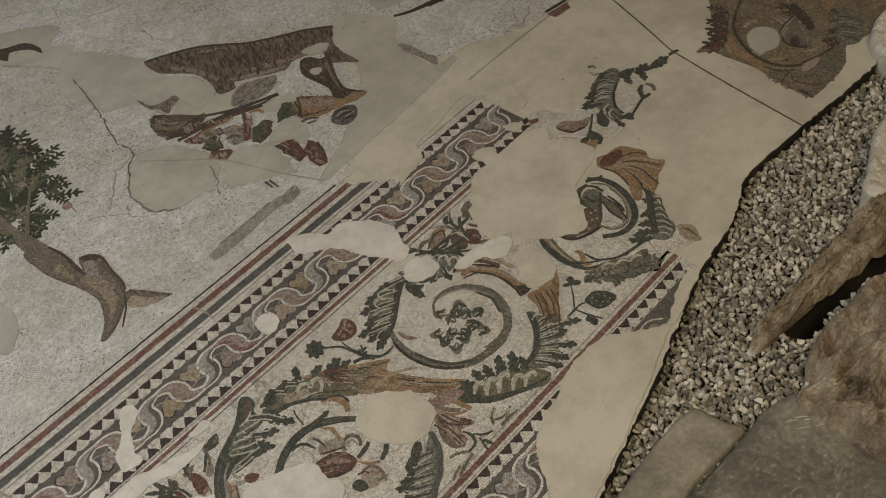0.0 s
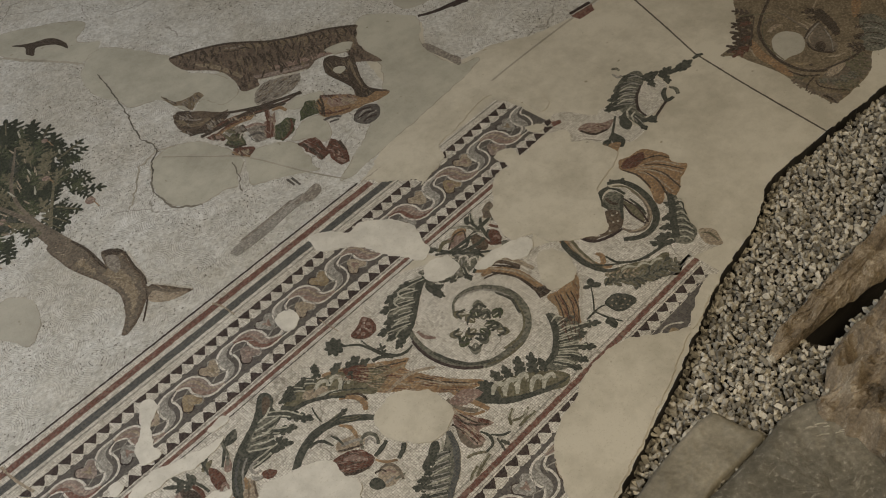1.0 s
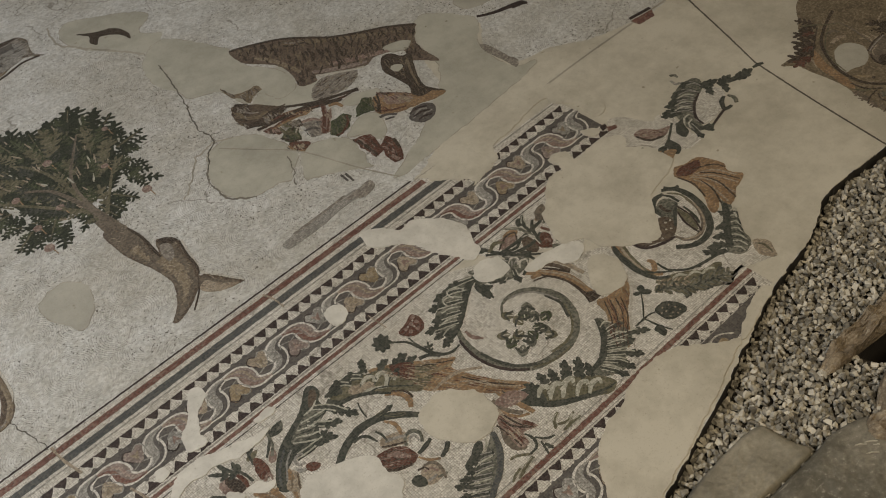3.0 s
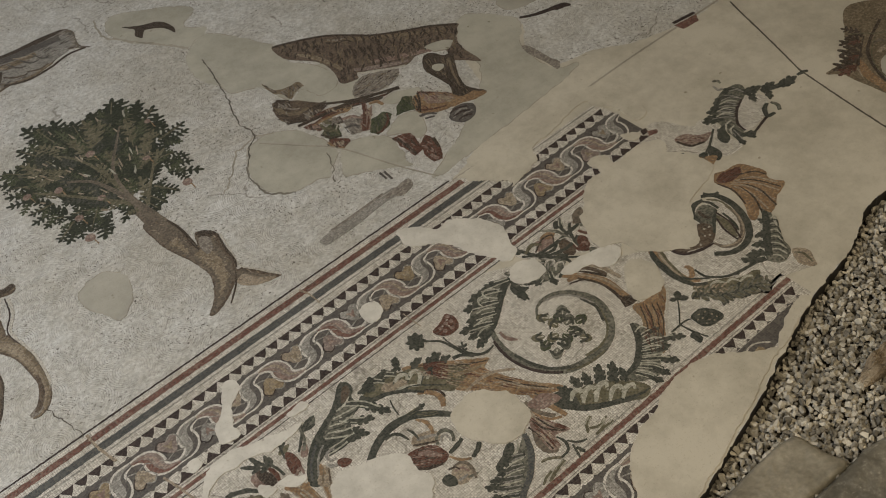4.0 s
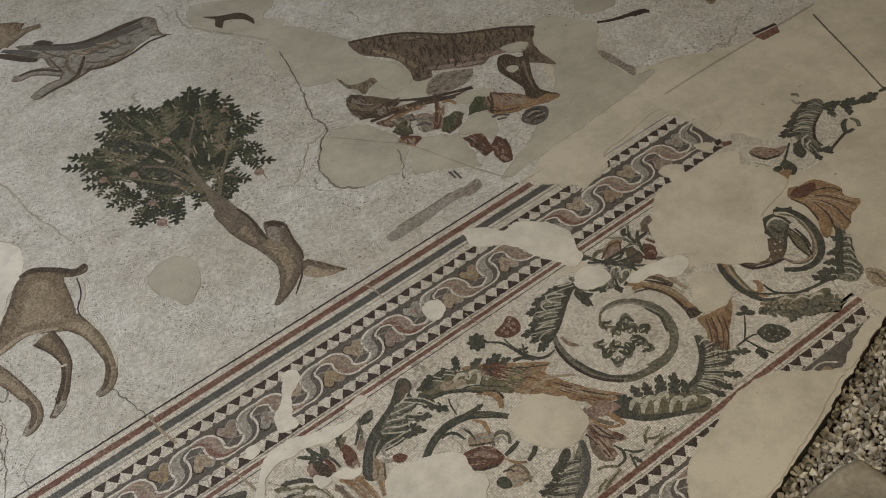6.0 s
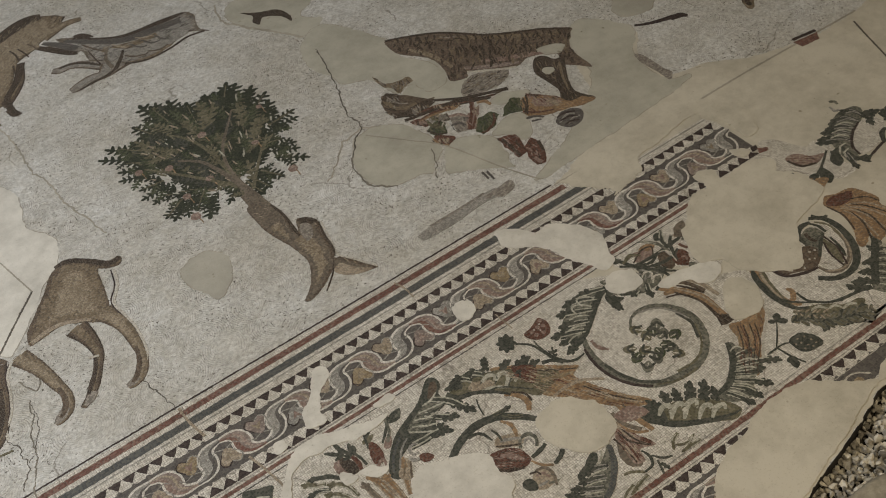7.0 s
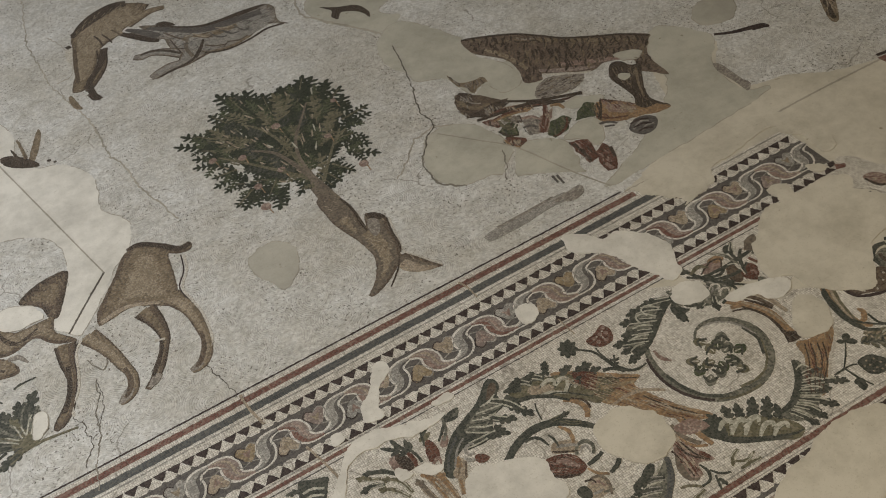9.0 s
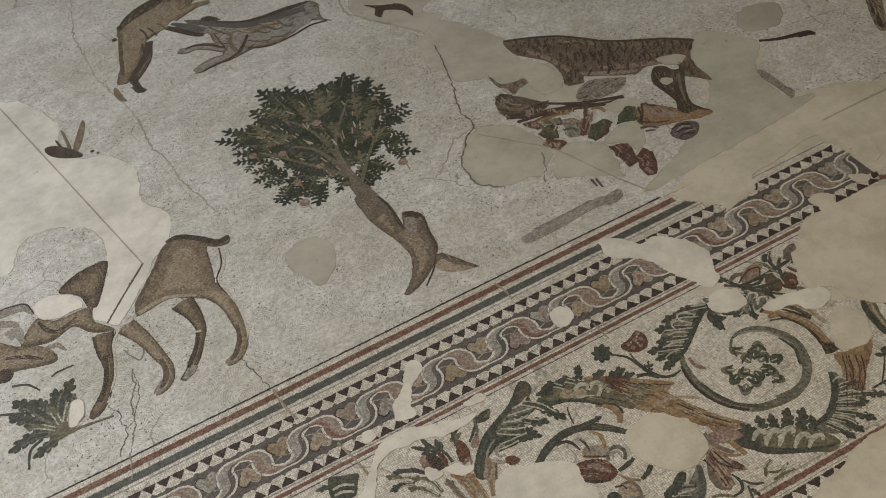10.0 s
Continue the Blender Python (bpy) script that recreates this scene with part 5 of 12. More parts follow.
stroke(tree, "gap", [(0.460, 1.372, 0.0061), (0.452, 1.393, 0.0049)], OLIVE, 6)
stroke(tree, "gap", [(0.756, 1.243, 0.0075), (0.771, 1.273, 0.0038)], FAWN, 6)
stroke(tree, "gap", [(0.385, 1.131, 0.0058), (0.364, 1.147, 0.0053)], OLIVE, 6)
stroke(tree, "gap", [(0.371, 1.255, 0.0058), (0.357, 1.272, 0.0052)], FAWN, 6)
stroke(tree, "gap", [(0.407, 1.418, 0.0058), (0.393, 1.449, 0.0051)], FAWN, 6)
stroke(tree, "gap", [(0.712, 1.215, 0.0064), (0.722, 1.241, 0.0035)], FAWN, 6)
stroke(tree, "gap", [(0.562, 1.122, 0.0071), (0.551, 1.161, 0.0045)], FAWN, 6)
stroke(tree, "gap", [(0.473, 1.444, 0.0094), (0.465, 1.474, 0.0048)], FAWN, 6)
stroke(tree, "gap", [(0.739, 1.338, 0.0050), (0.751, 1.373, 0.0036)], OLIVE, 6)
stroke(tree, "gap", [(0.442, 1.438, 0.0076), (0.430, 1.470, 0.0049)], FAWN, 6)
disc(tree, "fruit", 0.623, 1.375, 0.0187, PINK, 6, label="pinkish round fruit")
stroke(tree, "fruit_stalk", [(0.630, 1.369, 0.0052), (0.630, 1.317, 0.0038)], TAN, 5)
disc(tree, "fruit", 0.799, 0.937, 0.0183, PINK, 6, label="pinkish round fruit")
stroke(tree, "fruit_stalk", [(0.806, 0.932, 0.0049), (0.804, 0.887, 0.0036)], TAN, 5)
disc(tree, "fruit", 0.402, 0.957, 0.0195, PINK, 6, label="pinkish round fruit")
stroke(tree, "fruit_stalk", [(0.409, 0.952, 0.0046), (0.410, 0.907, 0.0034)], TAN, 5)
disc(tree, "fruit", 0.422, 1.081, 0.0164, PINK, 6, label="pinkish round fruit")
stroke(tree, "fruit_stalk", [(0.429, 1.076, 0.0047), (0.430, 1.029, 0.0035)], TAN, 5)
disc(tree, "fruit", 0.533, 1.113, 0.0154, PINK, 6, label="pinkish round fruit")
stroke(tree, "fruit_stalk", [(0.540, 1.107, 0.0049), (0.540, 1.060, 0.0036)], TAN, 5)
disc(tree, "fruit", 0.336, 1.343, 0.0161, PINK, 6, label="pinkish round fruit")
stroke(tree, "fruit_stalk", [(0.344, 1.337, 0.0049), (0.346, 1.287, 0.0037)], TAN, 5)
disc(tree, "fruit", 0.438, 1.281, 0.0171, PINK, 6, label="pinkish round fruit")
stroke(tree, "fruit_stalk", [(0.446, 1.275, 0.0049), (0.447, 1.225, 0.0037)], TAN, 5)
disc(tree, "fruit", 0.877, 1.371, 0.0125, PINK, 6, label="pinkish round fruit")
stroke(tree, "fruit_stalk", [(0.885, 1.365, 0.0054), (0.882, 1.313, 0.0040)], TAN, 5)
disc(tree, "fruit", 0.762, 1.177, 0.0144, PINK, 6, label="pinkish round fruit")
stroke(tree, "fruit_stalk", [(0.770, 1.171, 0.0051), (0.768, 1.122, 0.0038)], TAN, 5)

# sprays in several greens over the dark of the crown, fanned out from the fork
pick = random.Random(11)
wide = [(q[0] * 1.12 - 0.12 * 0.619, q[1] * 1.12 - 0.12 * 1.291) for q in CROWN]
done = 0
while done < 85:
    x, y = pick.uniform(0.25, 0.92), pick.uniform(0.86, 1.62)
    if not inside(wide, x, y):
        continue
    done += 1
    turned = math.atan2(y - 0.86, x - 0.60) + pick.uniform(-0.5, 0.5)
    long = pick.uniform(0.075, 0.125)
    at = 3.6 + 0.02 * done
    leaf(tree, x + 0.006, y - 0.005, turned, long * 1.05, long * 0.25, TREE_LEAF, at, 4, "leaf")
    leaf(tree, x, y, turned, long, long * 0.19, pick.choice((LEAF, GREEN, GREEN, OLIVE, TREE_LEAF, LEAF)), at + 0.01, 4, "leaf")
    if done % 4 == 0:
        stroke(tree, "chink", [(x + 0.02, y, 0.005), (x + 0.02 + 0.02 * math.cos(turned), y + 0.02 * math.sin(turned), 0.008), (x + 0.02 + 0.05 * math.cos(turned), y + 0.05 * math.sin(turned), 0.003)], LEAF_PALE if done % 8 else FAWN, at + 0.02)

# ---- a grazing antlered animal and the bush before it ----

deer = thing("mosaic_deer", "brown mosaic deer with broken shoulder and grey curved horns", "mosaic animal")
inlay(deer, "hindquarters", [(-0.109, 1.069), (-0.080, 1.087), (-0.038, 1.066), (0.006, 1.017), (0.051, 0.970), (0.093, 0.972), (0.104, 0.956), (0.084, 0.926), (0.040, 0.939), (0.012, 0.954), (-0.003, 0.846), (-0.023, 0.751), (-0.051, 0.701), (-0.107, 0.737), (-0.172, 0.784), (-0.217, 0.785), (-0.265, 0.775), (-0.304, 0.777), (-0.292, 0.838), (-0.239, 0.907), (-0.183, 0.979), (-0.141, 1.043)], FUR_MID, 3)
modelled(deer, "coat", [(-0.109, 1.069), (-0.080, 1.087), (-0.038, 1.066), (0.006, 1.017), (0.051, 0.970), (0.093, 0.972), (0.104, 0.956), (0.084, 0.926), (0.040, 0.939), (0.012, 0.954), (-0.003, 0.846), (-0.023, 0.751), (-0.051, 0.701), (-0.107, 0.737), (-0.172, 0.784), (-0.217, 0.785), (-0.265, 0.775), (-0.304, 0.777), (-0.292, 0.838), (-0.239, 0.907), (-0.183, 0.979), (-0.141, 1.043)], [FUR, FUR, FUR_LIGHT], 3.4, 0.07, (0.0, -0.012))
stroke(deer, "back_line", [(-0.108, 1.074, 0.0142), (-0.060, 1.074, 0.0244), (0.006, 1.017, 0.0227), (0.053, 0.959, 0.0267), (0.097, 0.958, 0.0242)], FUR_DARK, 4)
stroke(deer, "belly_line", [(-0.297, 0.781, 0.0189), (-0.225, 0.798, 0.0192), (-0.171, 0.790, 0.0157), (-0.094, 0.745, 0.0123)], FAWN, 4)
limb(deer, "hind_leg", [(-0.051, 0.749, 0.0756), (-0.017, 0.650, 0.0554), (-0.013, 0.532, 0.0402), (-0.023, 0.454, 0.0327), (-0.052, 0.405, 0.0386), (-0.081, 0.384, 0.0319), (-0.106, 0.382, 0.0191)], FUR, 3, FUR_MID, FUR_LIGHT)
limb(deer, "hind_leg", [(-0.149, 0.742, 0.0841), (-0.132, 0.666, 0.0573), (-0.130, 0.584, 0.0359), (-0.152, 0.527, 0.0286), (-0.185, 0.474, 0.0368), (-0.219, 0.429, 0.0298), (-0.252, 0.401, 0.0210)], FUR_MID, 4, FUR_DARK, FUR)
limb(deer, "fore_leg", [(-0.351, 0.753, 0.0736), (-0.313, 0.658, 0.0540), (-0.286, 0.544, 0.0415), (-0.275, 0.479, 0.0322), (-0.293, 0.430, 0.0380), (-0.323, 0.406, 0.0335), (-0.345, 0.399, 0.0187)], FUR, 3, FUR_MID, FUR_LIGHT)
limb(deer, "fore_leg", [(-0.429, 0.764, 0.0779), (-0.443, 0.689, 0.0560), (-0.448, 0.605, 0.0372), (-0.471, 0.535, 0.0321), (-0.495, 0.485, 0.0421), (-0.530, 0.444, 0.0415), (-0.554, 0.423, 0.0185)], FUR_MID, 3, FUR_DARK, FUR)
stroke(deer, "leg_shade", [(-0.019, 0.527, 0.0111), (-0.036, 0.457, 0.0175), (-0.065, 0.408, 0.0193), (-0.087, 0.389, 0.0128)], FUR_MID, 4.2)
stroke(deer, "leg_shade", [(-0.289, 0.535, 0.0131), (-0.287, 0.476, 0.0193), (-0.304, 0.432, 0.0190), (-0.325, 0.413, 0.0126)], FUR_MID, 4.2)
stroke(deer, "leg_shade", [(-0.143, 0.581, 0.0134), (-0.162, 0.528, 0.0154), (-0.192, 0.479, 0.0173), (-0.220, 0.441, 0.0128)], FUR_DARK, 4.8)
stroke(deer, "leg_shade", [(-0.447, 0.662, 0.0156), (-0.459, 0.595, 0.0174), (-0.480, 0.530, 0.0192), (-0.511, 0.474, 0.0189)], FUR_DARK, 4.2)
stroke(deer, "hoof", [(-0.065, 0.403, 0.0242), (-0.089, 0.390, 0.0273), (-0.108, 0.388, 0.0138)], GREY_FUR, 4)
stroke(deer, "leg_band", [(-0.165, 0.586, 0.0087), (-0.133, 0.572, 0.0087)], PALE, 5)
stroke(deer, "hoof", [(-0.200, 0.442, 0.0281), (-0.222, 0.419, 0.0285), (-0.244, 0.404, 0.0132)], GREY_FUR, 5)
stroke(deer, "hoof", [(-0.296, 0.440, 0.0259), (-0.321, 0.416, 0.0342), (-0.347, 0.401, 0.0133)], GREY_FUR, 4)
stroke(deer, "leg_outline", [(-0.377, 0.752, 0.0120), (-0.409, 0.700, 0.0106), (-0.425, 0.614, 0.0098), (-0.448, 0.537, 0.0106), (-0.483, 0.485, 0.0103), (-0.487, 0.443, 0.0088)], PALE, 3)
stroke(deer, "leg_outline", [(-0.383, 0.751, 0.0054), (-0.414, 0.703, 0.0047), (-0.430, 0.618, 0.0043), (-0.453, 0.540, 0.0047), (-0.488, 0.488, 0.0050)], DARK, 3)
stroke(deer, "leg_outline", [(0.059, 0.916, 0.0100), (0.040, 0.834, 0.0107), (-0.001, 0.762, 0.0097), (0.007, 0.673, 0.0096), (0.014, 0.602, 0.0092), (0.004, 0.491, 0.0092), (-0.020, 0.443, 0.0104), (-0.051, 0.393, 0.0104)], PALE, 3)
stroke(deer, "leg_outline", [(0.049, 0.923, 0.0045), (0.031, 0.841, 0.0048), (-0.010, 0.769, 0.0043), (-0.002, 0.672, 0.0042), (0.003, 0.603, 0.0041), (-0.007, 0.496, 0.0041), (-0.026, 0.455, 0.0045)], DARK, 3)
inlay(deer, "shoulder", [(-0.517, 1.072), (-0.450, 1.116), (-0.377, 1.129), (-0.324, 1.116), (-0.347, 1.041), (-0.385, 0.958), (-0.415, 0.908), (-0.443, 0.928), (-0.454, 0.993), (-0.492, 1.032)], FUR_DARK, 3)
modelled(deer, "coat", [(-0.517, 1.072), (-0.450, 1.116), (-0.377, 1.129), (-0.324, 1.116), (-0.347, 1.041), (-0.385, 0.958), (-0.415, 0.908), (-0.443, 0.928), (-0.454, 0.993), (-0.492, 1.032)], [FUR_MID, FUR], 3.4, 0.05, (0, -0.01))
hatch(deer, [(-0.517, 1.072), (-0.450, 1.116), (-0.377, 1.129), (-0.324, 1.116), (-0.347, 1.041), (-0.385, 0.958), (-0.415, 0.908), (-0.443, 0.928), (-0.454, 0.993), (-0.492, 1.032)], [FUR, FUR], 4.6, 20, -1.37, 0.033, 0.0036, 0.35)
inlay(deer, "neck", [(-0.605, 0.982), (-0.560, 0.932), (-0.466, 0.927), (-0.429, 0.918), (-0.441, 0.848), (-0.397, 0.783), (-0.392, 0.758), (-0.460, 0.795), (-0.509, 0.862), (-0.568, 0.845), (-0.612, 0.842), (-0.682, 0.871), (-0.688, 0.895), (-0.649, 0.953)], FUR_MID, 3)
modelled(deer, "coat", [(-0.605, 0.982), (-0.560, 0.932), (-0.466, 0.927), (-0.429, 0.918), (-0.441, 0.848), (-0.397, 0.783), (-0.392, 0.758), (-0.460, 0.795), (-0.509, 0.862), (-0.568, 0.845), (-0.612, 0.842), (-0.682, 0.871), (-0.688, 0.895), (-0.649, 0.953)], [FUR, FUR_LIGHT], 3.4, 0.035, (0, 0.008))
hatch(deer, [(-0.605, 0.982), (-0.560, 0.932), (-0.466, 0.927), (-0.429, 0.918), (-0.441, 0.848), (-0.397, 0.783), (-0.392, 0.758), (-0.460, 0.795), (-0.509, 0.862), (-0.568, 0.845), (-0.612, 0.842), (-0.682, 0.871), (-0.688, 0.895), (-0.649, 0.953)], [FUR, FUR_LIGHT], 4.6, 20, -0.17, 0.031, 0.0046, 0.35)
stroke(deer, "neck_shade", [(-0.614, 0.962, 0.0108), (-0.598, 0.908, 0.0177), (-0.562, 0.874, 0.0161), (-0.489, 0.900, 0.0130)], FUR_DARK, 4)
inlay(deer, "head", [(-0.776, 0.948), (-0.701, 0.887), (-0.625, 0.834), (-0.591, 0.769), (-0.597, 0.741), (-0.634, 0.743), (-0.703, 0.767), (-0.743, 0.779), (-0.807, 0.776)], FUR_MID, 3)
modelled(deer, "coat", [(-0.776, 0.948), (-0.701, 0.887), (-0.625, 0.834), (-0.591, 0.769), (-0.597, 0.741), (-0.634, 0.743), (-0.703, 0.767), (-0.743, 0.779), (-0.807, 0.776)], [FUR, FUR_LIGHT], 3.4, 0.035, (0, 0.008))
hatch(deer, [(-0.776, 0.948), (-0.701, 0.887), (-0.625, 0.834), (-0.591, 0.769), (-0.597, 0.741), (-0.634, 0.743), (-0.703, 0.767), (-0.743, 0.779), (-0.807, 0.776)], [FUR, FUR_LIGHT], 4.6, 20, -0.75, 0.036, 0.0046, 0.35)
inlay(deer, "muzzle", [(-0.802, 0.804), (-0.759, 0.809), (-0.739, 0.772), (-0.765, 0.747), (-0.808, 0.769)], FUR_DARK, 4)
stroke(deer, "cheek", [(-0.750, 0.856, 0.0120), (-0.692, 0.824, 0.0175), (-0.637, 0.777, 0.0112)], FUR_DARK, 4)
stroke(deer, "horn", [(-0.751, 1.086, 0.0412), (-0.685, 1.080, 0.0427), (-0.644, 1.063, 0.0298), (-0.623, 1.012, 0.0095)], GREY_FUR, 4)
stroke(deer, "horn", [(-0.758, 1.047, 0.0317), (-0.699, 1.009, 0.0271), (-0.681, 0.978, 0.0077)], GREY_FUR, 4)
stroke(deer, "horn", [(-0.726, 0.955, 0.0496), (-0.692, 0.962, 0.0392), (-0.684, 0.892, 0.0138)], SILVER, 4)
stroke(deer, "horn_line", [(-0.748, 1.106, 0.0069), (-0.682, 1.099, 0.0068), (-0.636, 1.077, 0.0057), (-0.620, 1.015, 0.0043)], DARK, 5)
stroke(deer, "ear", [(-0.617, 0.821, 0.0187), (-0.581, 0.812, 0.0198), (-0.558, 0.768, 0.0070)], GREY_FUR, 4)
inlay(floor, "mortar_patch", [(-0.613, 1.050), (-0.564, 1.069), (-0.483, 1.025), (-0.456, 0.946), (-0.492, 0.937), (-0.558, 0.940), (-0.606, 0.977)], MORTAR_PALE, 6, edge=SEAM)
inlay(floor, "mortar_patch", [(-0.625, 0.436), (-0.600, 0.520), (-0.567, 0.528), (-0.558, 0.492), (-0.577, 0.446), (-0.603, 0.421)], MORTAR_PALE, 6, edge=SEAM)

bush = thing("mosaic_bush", "low dark green lobed mosaic plant with thin stalks", "mosaic plant")
inlay(bush, "leaf_core", [(-0.670, 0.486), (-0.639, 0.491), (-0.623, 0.464), (-0.613, 0.426), (-0.598, 0.426), (-0.640, 0.403), (-0.676, 0.407), (-0.693, 0.449)], OLIVE, 3.6)
finger(bush, [(-0.656, 0.450, 0.0287), (-0.712, 0.514, 0.0374), (-0.777, 0.579, 0.0210)], LEAF, 3.2, LEAF_GREY, 3)
finger(bush, [(-0.655, 0.470, 0.0289), (-0.699, 0.559, 0.0379), (-0.755, 0.635, 0.0214)], LEAF, 3.2, LEAF_GREY, 3)
finger(bush, [(-0.645, 0.479, 0.0248), (-0.670, 0.555, 0.0296), (-0.704, 0.606, 0.0192)], LEAF, 3.3, None, 3)
finger(bush, [(-0.639, 0.475, 0.0290), (-0.617, 0.552, 0.0382), (-0.577, 0.613, 0.0217)], LEAF, 3.2, LEAF_GREY, 3)
finger(bush, [(-0.647, 0.486, 0.0249), (-0.640, 0.551, 0.0296), (-0.632, 0.606, 0.0194)], LEAF, 3.3, None, 3)
finger(bush, [(-0.669, 0.438, 0.0286), (-0.738, 0.463, 0.0368), (-0.802, 0.450, 0.0202)], LEAF, 3.2, LEAF_GREY, 3)
finger(bush, [(-0.663, 0.418, 0.0264), (-0.696, 0.399, 0.0302), (-0.740, 0.383, 0.0179)], LEAF, 3.3, OLIVE, 3)
finger(bush, [(-0.631, 0.459, 0.0206), (-0.608, 0.513, 0.0252), (-0.583, 0.551, 0.0149)], LEAF_GREY, 3.4, LEAF_PALE, 2)
finger(bush, [(-0.663, 0.449, 0.0184), (-0.700, 0.485, 0.0227), (-0.740, 0.506, 0.0124)], OLIVE, 3.7, LEAF_PALE, 1)
finger(bush, [(-0.646, 0.459, 0.0185), (-0.653, 0.511, 0.0230), (-0.666, 0.553, 0.0127)], OLIVE, 3.7, LEAF_PALE, 1)
stroke(bush, "stalk", [(-0.675, 0.413, 0.0189), (-0.635, 0.412, 0.0135), (-0.585, 0.409, 0.0108), (-0.488, 0.393, 0.0067)], OLIVE, 4)
stroke(bush, "stalk", [(-0.774, 0.342, 0.0064), (-0.755, 0.411, 0.0086), (-0.710, 0.436, 0.0108)], LEAF, 4)
stroke(bush, "stalk", [(-0.834, 0.627, 0.0082), (-0.760, 0.587, 0.0095), (-0.677, 0.540, 0.0080)], LEAF, 4)
stroke(bush, "stalk", [(-0.755, 0.717, 0.0072), (-0.708, 0.693, 0.0079), (-0.676, 0.644, 0.0057)], LEAF, 4)
stroke(bush, "stalk", [(-0.629, 0.679, 0.0075), (-0.604, 0.687, 0.0075), (-0.551, 0.686, 0.0045)], LEAF, 4)

ear_fragment = thing("mosaic_hare_fragment", "remains of a small brown mosaic hare, ears only", "mosaic animal")
inlay(ear_fragment, "ear", [(-0.278, 1.863), (-0.243, 1.954), (-0.195, 2.051), (-0.189, 2.014), (-0.226, 1.909), (-0.265, 1.841)], FUR, 3)
inlay(ear_fragment, "back", [(-0.377, 1.960), (-0.328, 1.943), (-0.260, 1.849), (-0.253, 1.801), (-0.319, 1.838), (-0.371, 1.899)], FUR_DARK, 3)
stroke(ear_fragment, "ear", [(-0.284, 1.886, 0.0152), (-0.286, 2.020, 0.0109), (-0.290, 2.039, 0.0055)], FUR, 3)
stroke(ear_fragment, "ear", [(-0.313, 1.900, 0.0130), (-0.322, 1.970, 0.0100), (-0.326, 1.989, 0.0054)], FUR_DARK, 3)
disc(ear_fragment, "spot", -0.208, 1.808, 0.0087, FUR_DARK, 3)
disc(ear_fragment, "spot", -0.190, 1.782, 0.0069, FUR_DARK, 3)

# ---- the wolf and the beast that it bites ----

beast = thing("mosaic_beast", "brown rearing mosaic beast with a dark back", "mosaic animal")
inlay(beast, "body", [(0.123, 2.649), (0.186, 2.717), (0.268, 2.770), (0.343, 2.794), (0.416, 2.768), (0.497, 2.696), (0.483, 2.632), (0.436, 2.573), (0.385, 2.555), (0.347, 2.540), (0.304, 2.505), (0.247, 2.483), (0.222, 2.470), (0.198, 2.444), (0.154, 2.345), (0.121, 2.284), (0.071, 2.218), (0.053, 2.191), (0.023, 2.195), (0.008, 2.218), (0.034, 2.292), (0.056, 2.339), (0.079, 2.453), (0.102, 2.549)], FUR_MID, 3)
modelled(beast, "coat", [(0.123, 2.649), (0.186, 2.717), (0.268, 2.770), (0.343, 2.794), (0.416, 2.768), (0.497, 2.696), (0.483, 2.632), (0.436, 2.573), (0.385, 2.555), (0.347, 2.540), (0.304, 2.505), (0.247, 2.483), (0.222, 2.470), (0.198, 2.444), (0.154, 2.345), (0.121, 2.284), (0.071, 2.218), (0.053, 2.191), (0.023, 2.195), (0.008, 2.218), (0.034, 2.292), (0.056, 2.339), (0.079, 2.453), (0.102, 2.549)], [FUR, FUR_LIGHT], 3.4, 0.05, (0.0, -0.01))
hatch(beast, [(0.123, 2.649), (0.186, 2.717), (0.268, 2.770), (0.343, 2.794), (0.416, 2.768), (0.497, 2.696), (0.483, 2.632), (0.436, 2.573), (0.385, 2.555), (0.347, 2.540), (0.304, 2.505), (0.247, 2.483), (0.222, 2.470), (0.198, 2.444), (0.154, 2.345), (0.121, 2.284), (0.071, 2.218), (0.053, 2.191), (0.023, 2.195), (0.008, 2.218), (0.034, 2.292), (0.056, 2.339), (0.079, 2.453), (0.102, 2.549)], [FUR, FUR_LIGHT], 5, 90, -2.27, 0.045, 0.0046, 0.35)
stroke(beast, "back_shade", [(0.129, 2.649, 0.0227), (0.197, 2.719, 0.0484), (0.277, 2.762, 0.0646), (0.362, 2.778, 0.0665), (0.425, 2.760, 0.0443)], FUR_DARK, 4)
inlay(beast, "belly", [(0.139, 2.587), (0.211, 2.646), (0.282, 2.621), (0.335, 2.574), (0.289, 2.530), (0.234, 2.530), (0.194, 2.470), (0.150, 2.370), (0.104, 2.299), (0.077, 2.299), (0.102, 2.411)], FUR_LIGHT, 4, jag=0.003)
stroke(beast, "thigh_shade", [(0.125, 2.553, 0.0159), (0.092, 2.420, 0.0186), (0.053, 2.298, 0.0167)], FUR, 5)
limb(beast, "hind_leg", [(0.212, 2.455, 0.0490), (0.185, 2.341, 0.0435), (0.142, 2.267, 0.0468), (0.088, 2.204, 0.0469), (0.068, 2.169, 0.0255)], FUR_MID, 4, FUR_DARK, FUR)
stroke(beast, "paw", [(0.067, 2.148, 0.0277), (0.079, 2.097, 0.0337), (0.101, 2.085, 0.0248)], FUR_DARK, 4)
inlay(beast, "paw", [(-0.018, 2.187), (-0.003, 2.183), (0.006, 2.094), (0.009, 2.059), (-0.016, 2.079), (-0.025, 2.131)], FUR, 3)
limb(beast, "fore_leg", [(0.368, 2.571, 0.0826), (0.442, 2.592, 0.0628), (0.502, 2.602, 0.0470), (0.564, 2.585, 0.0342)], FUR, 4, FUR_MID, FUR_LIGHT)
limb(beast, "fore_leg", [(0.469, 2.644, 0.0376), (0.503, 2.678, 0.0380)], FUR_MID, 5, FUR_DARK, FUR)
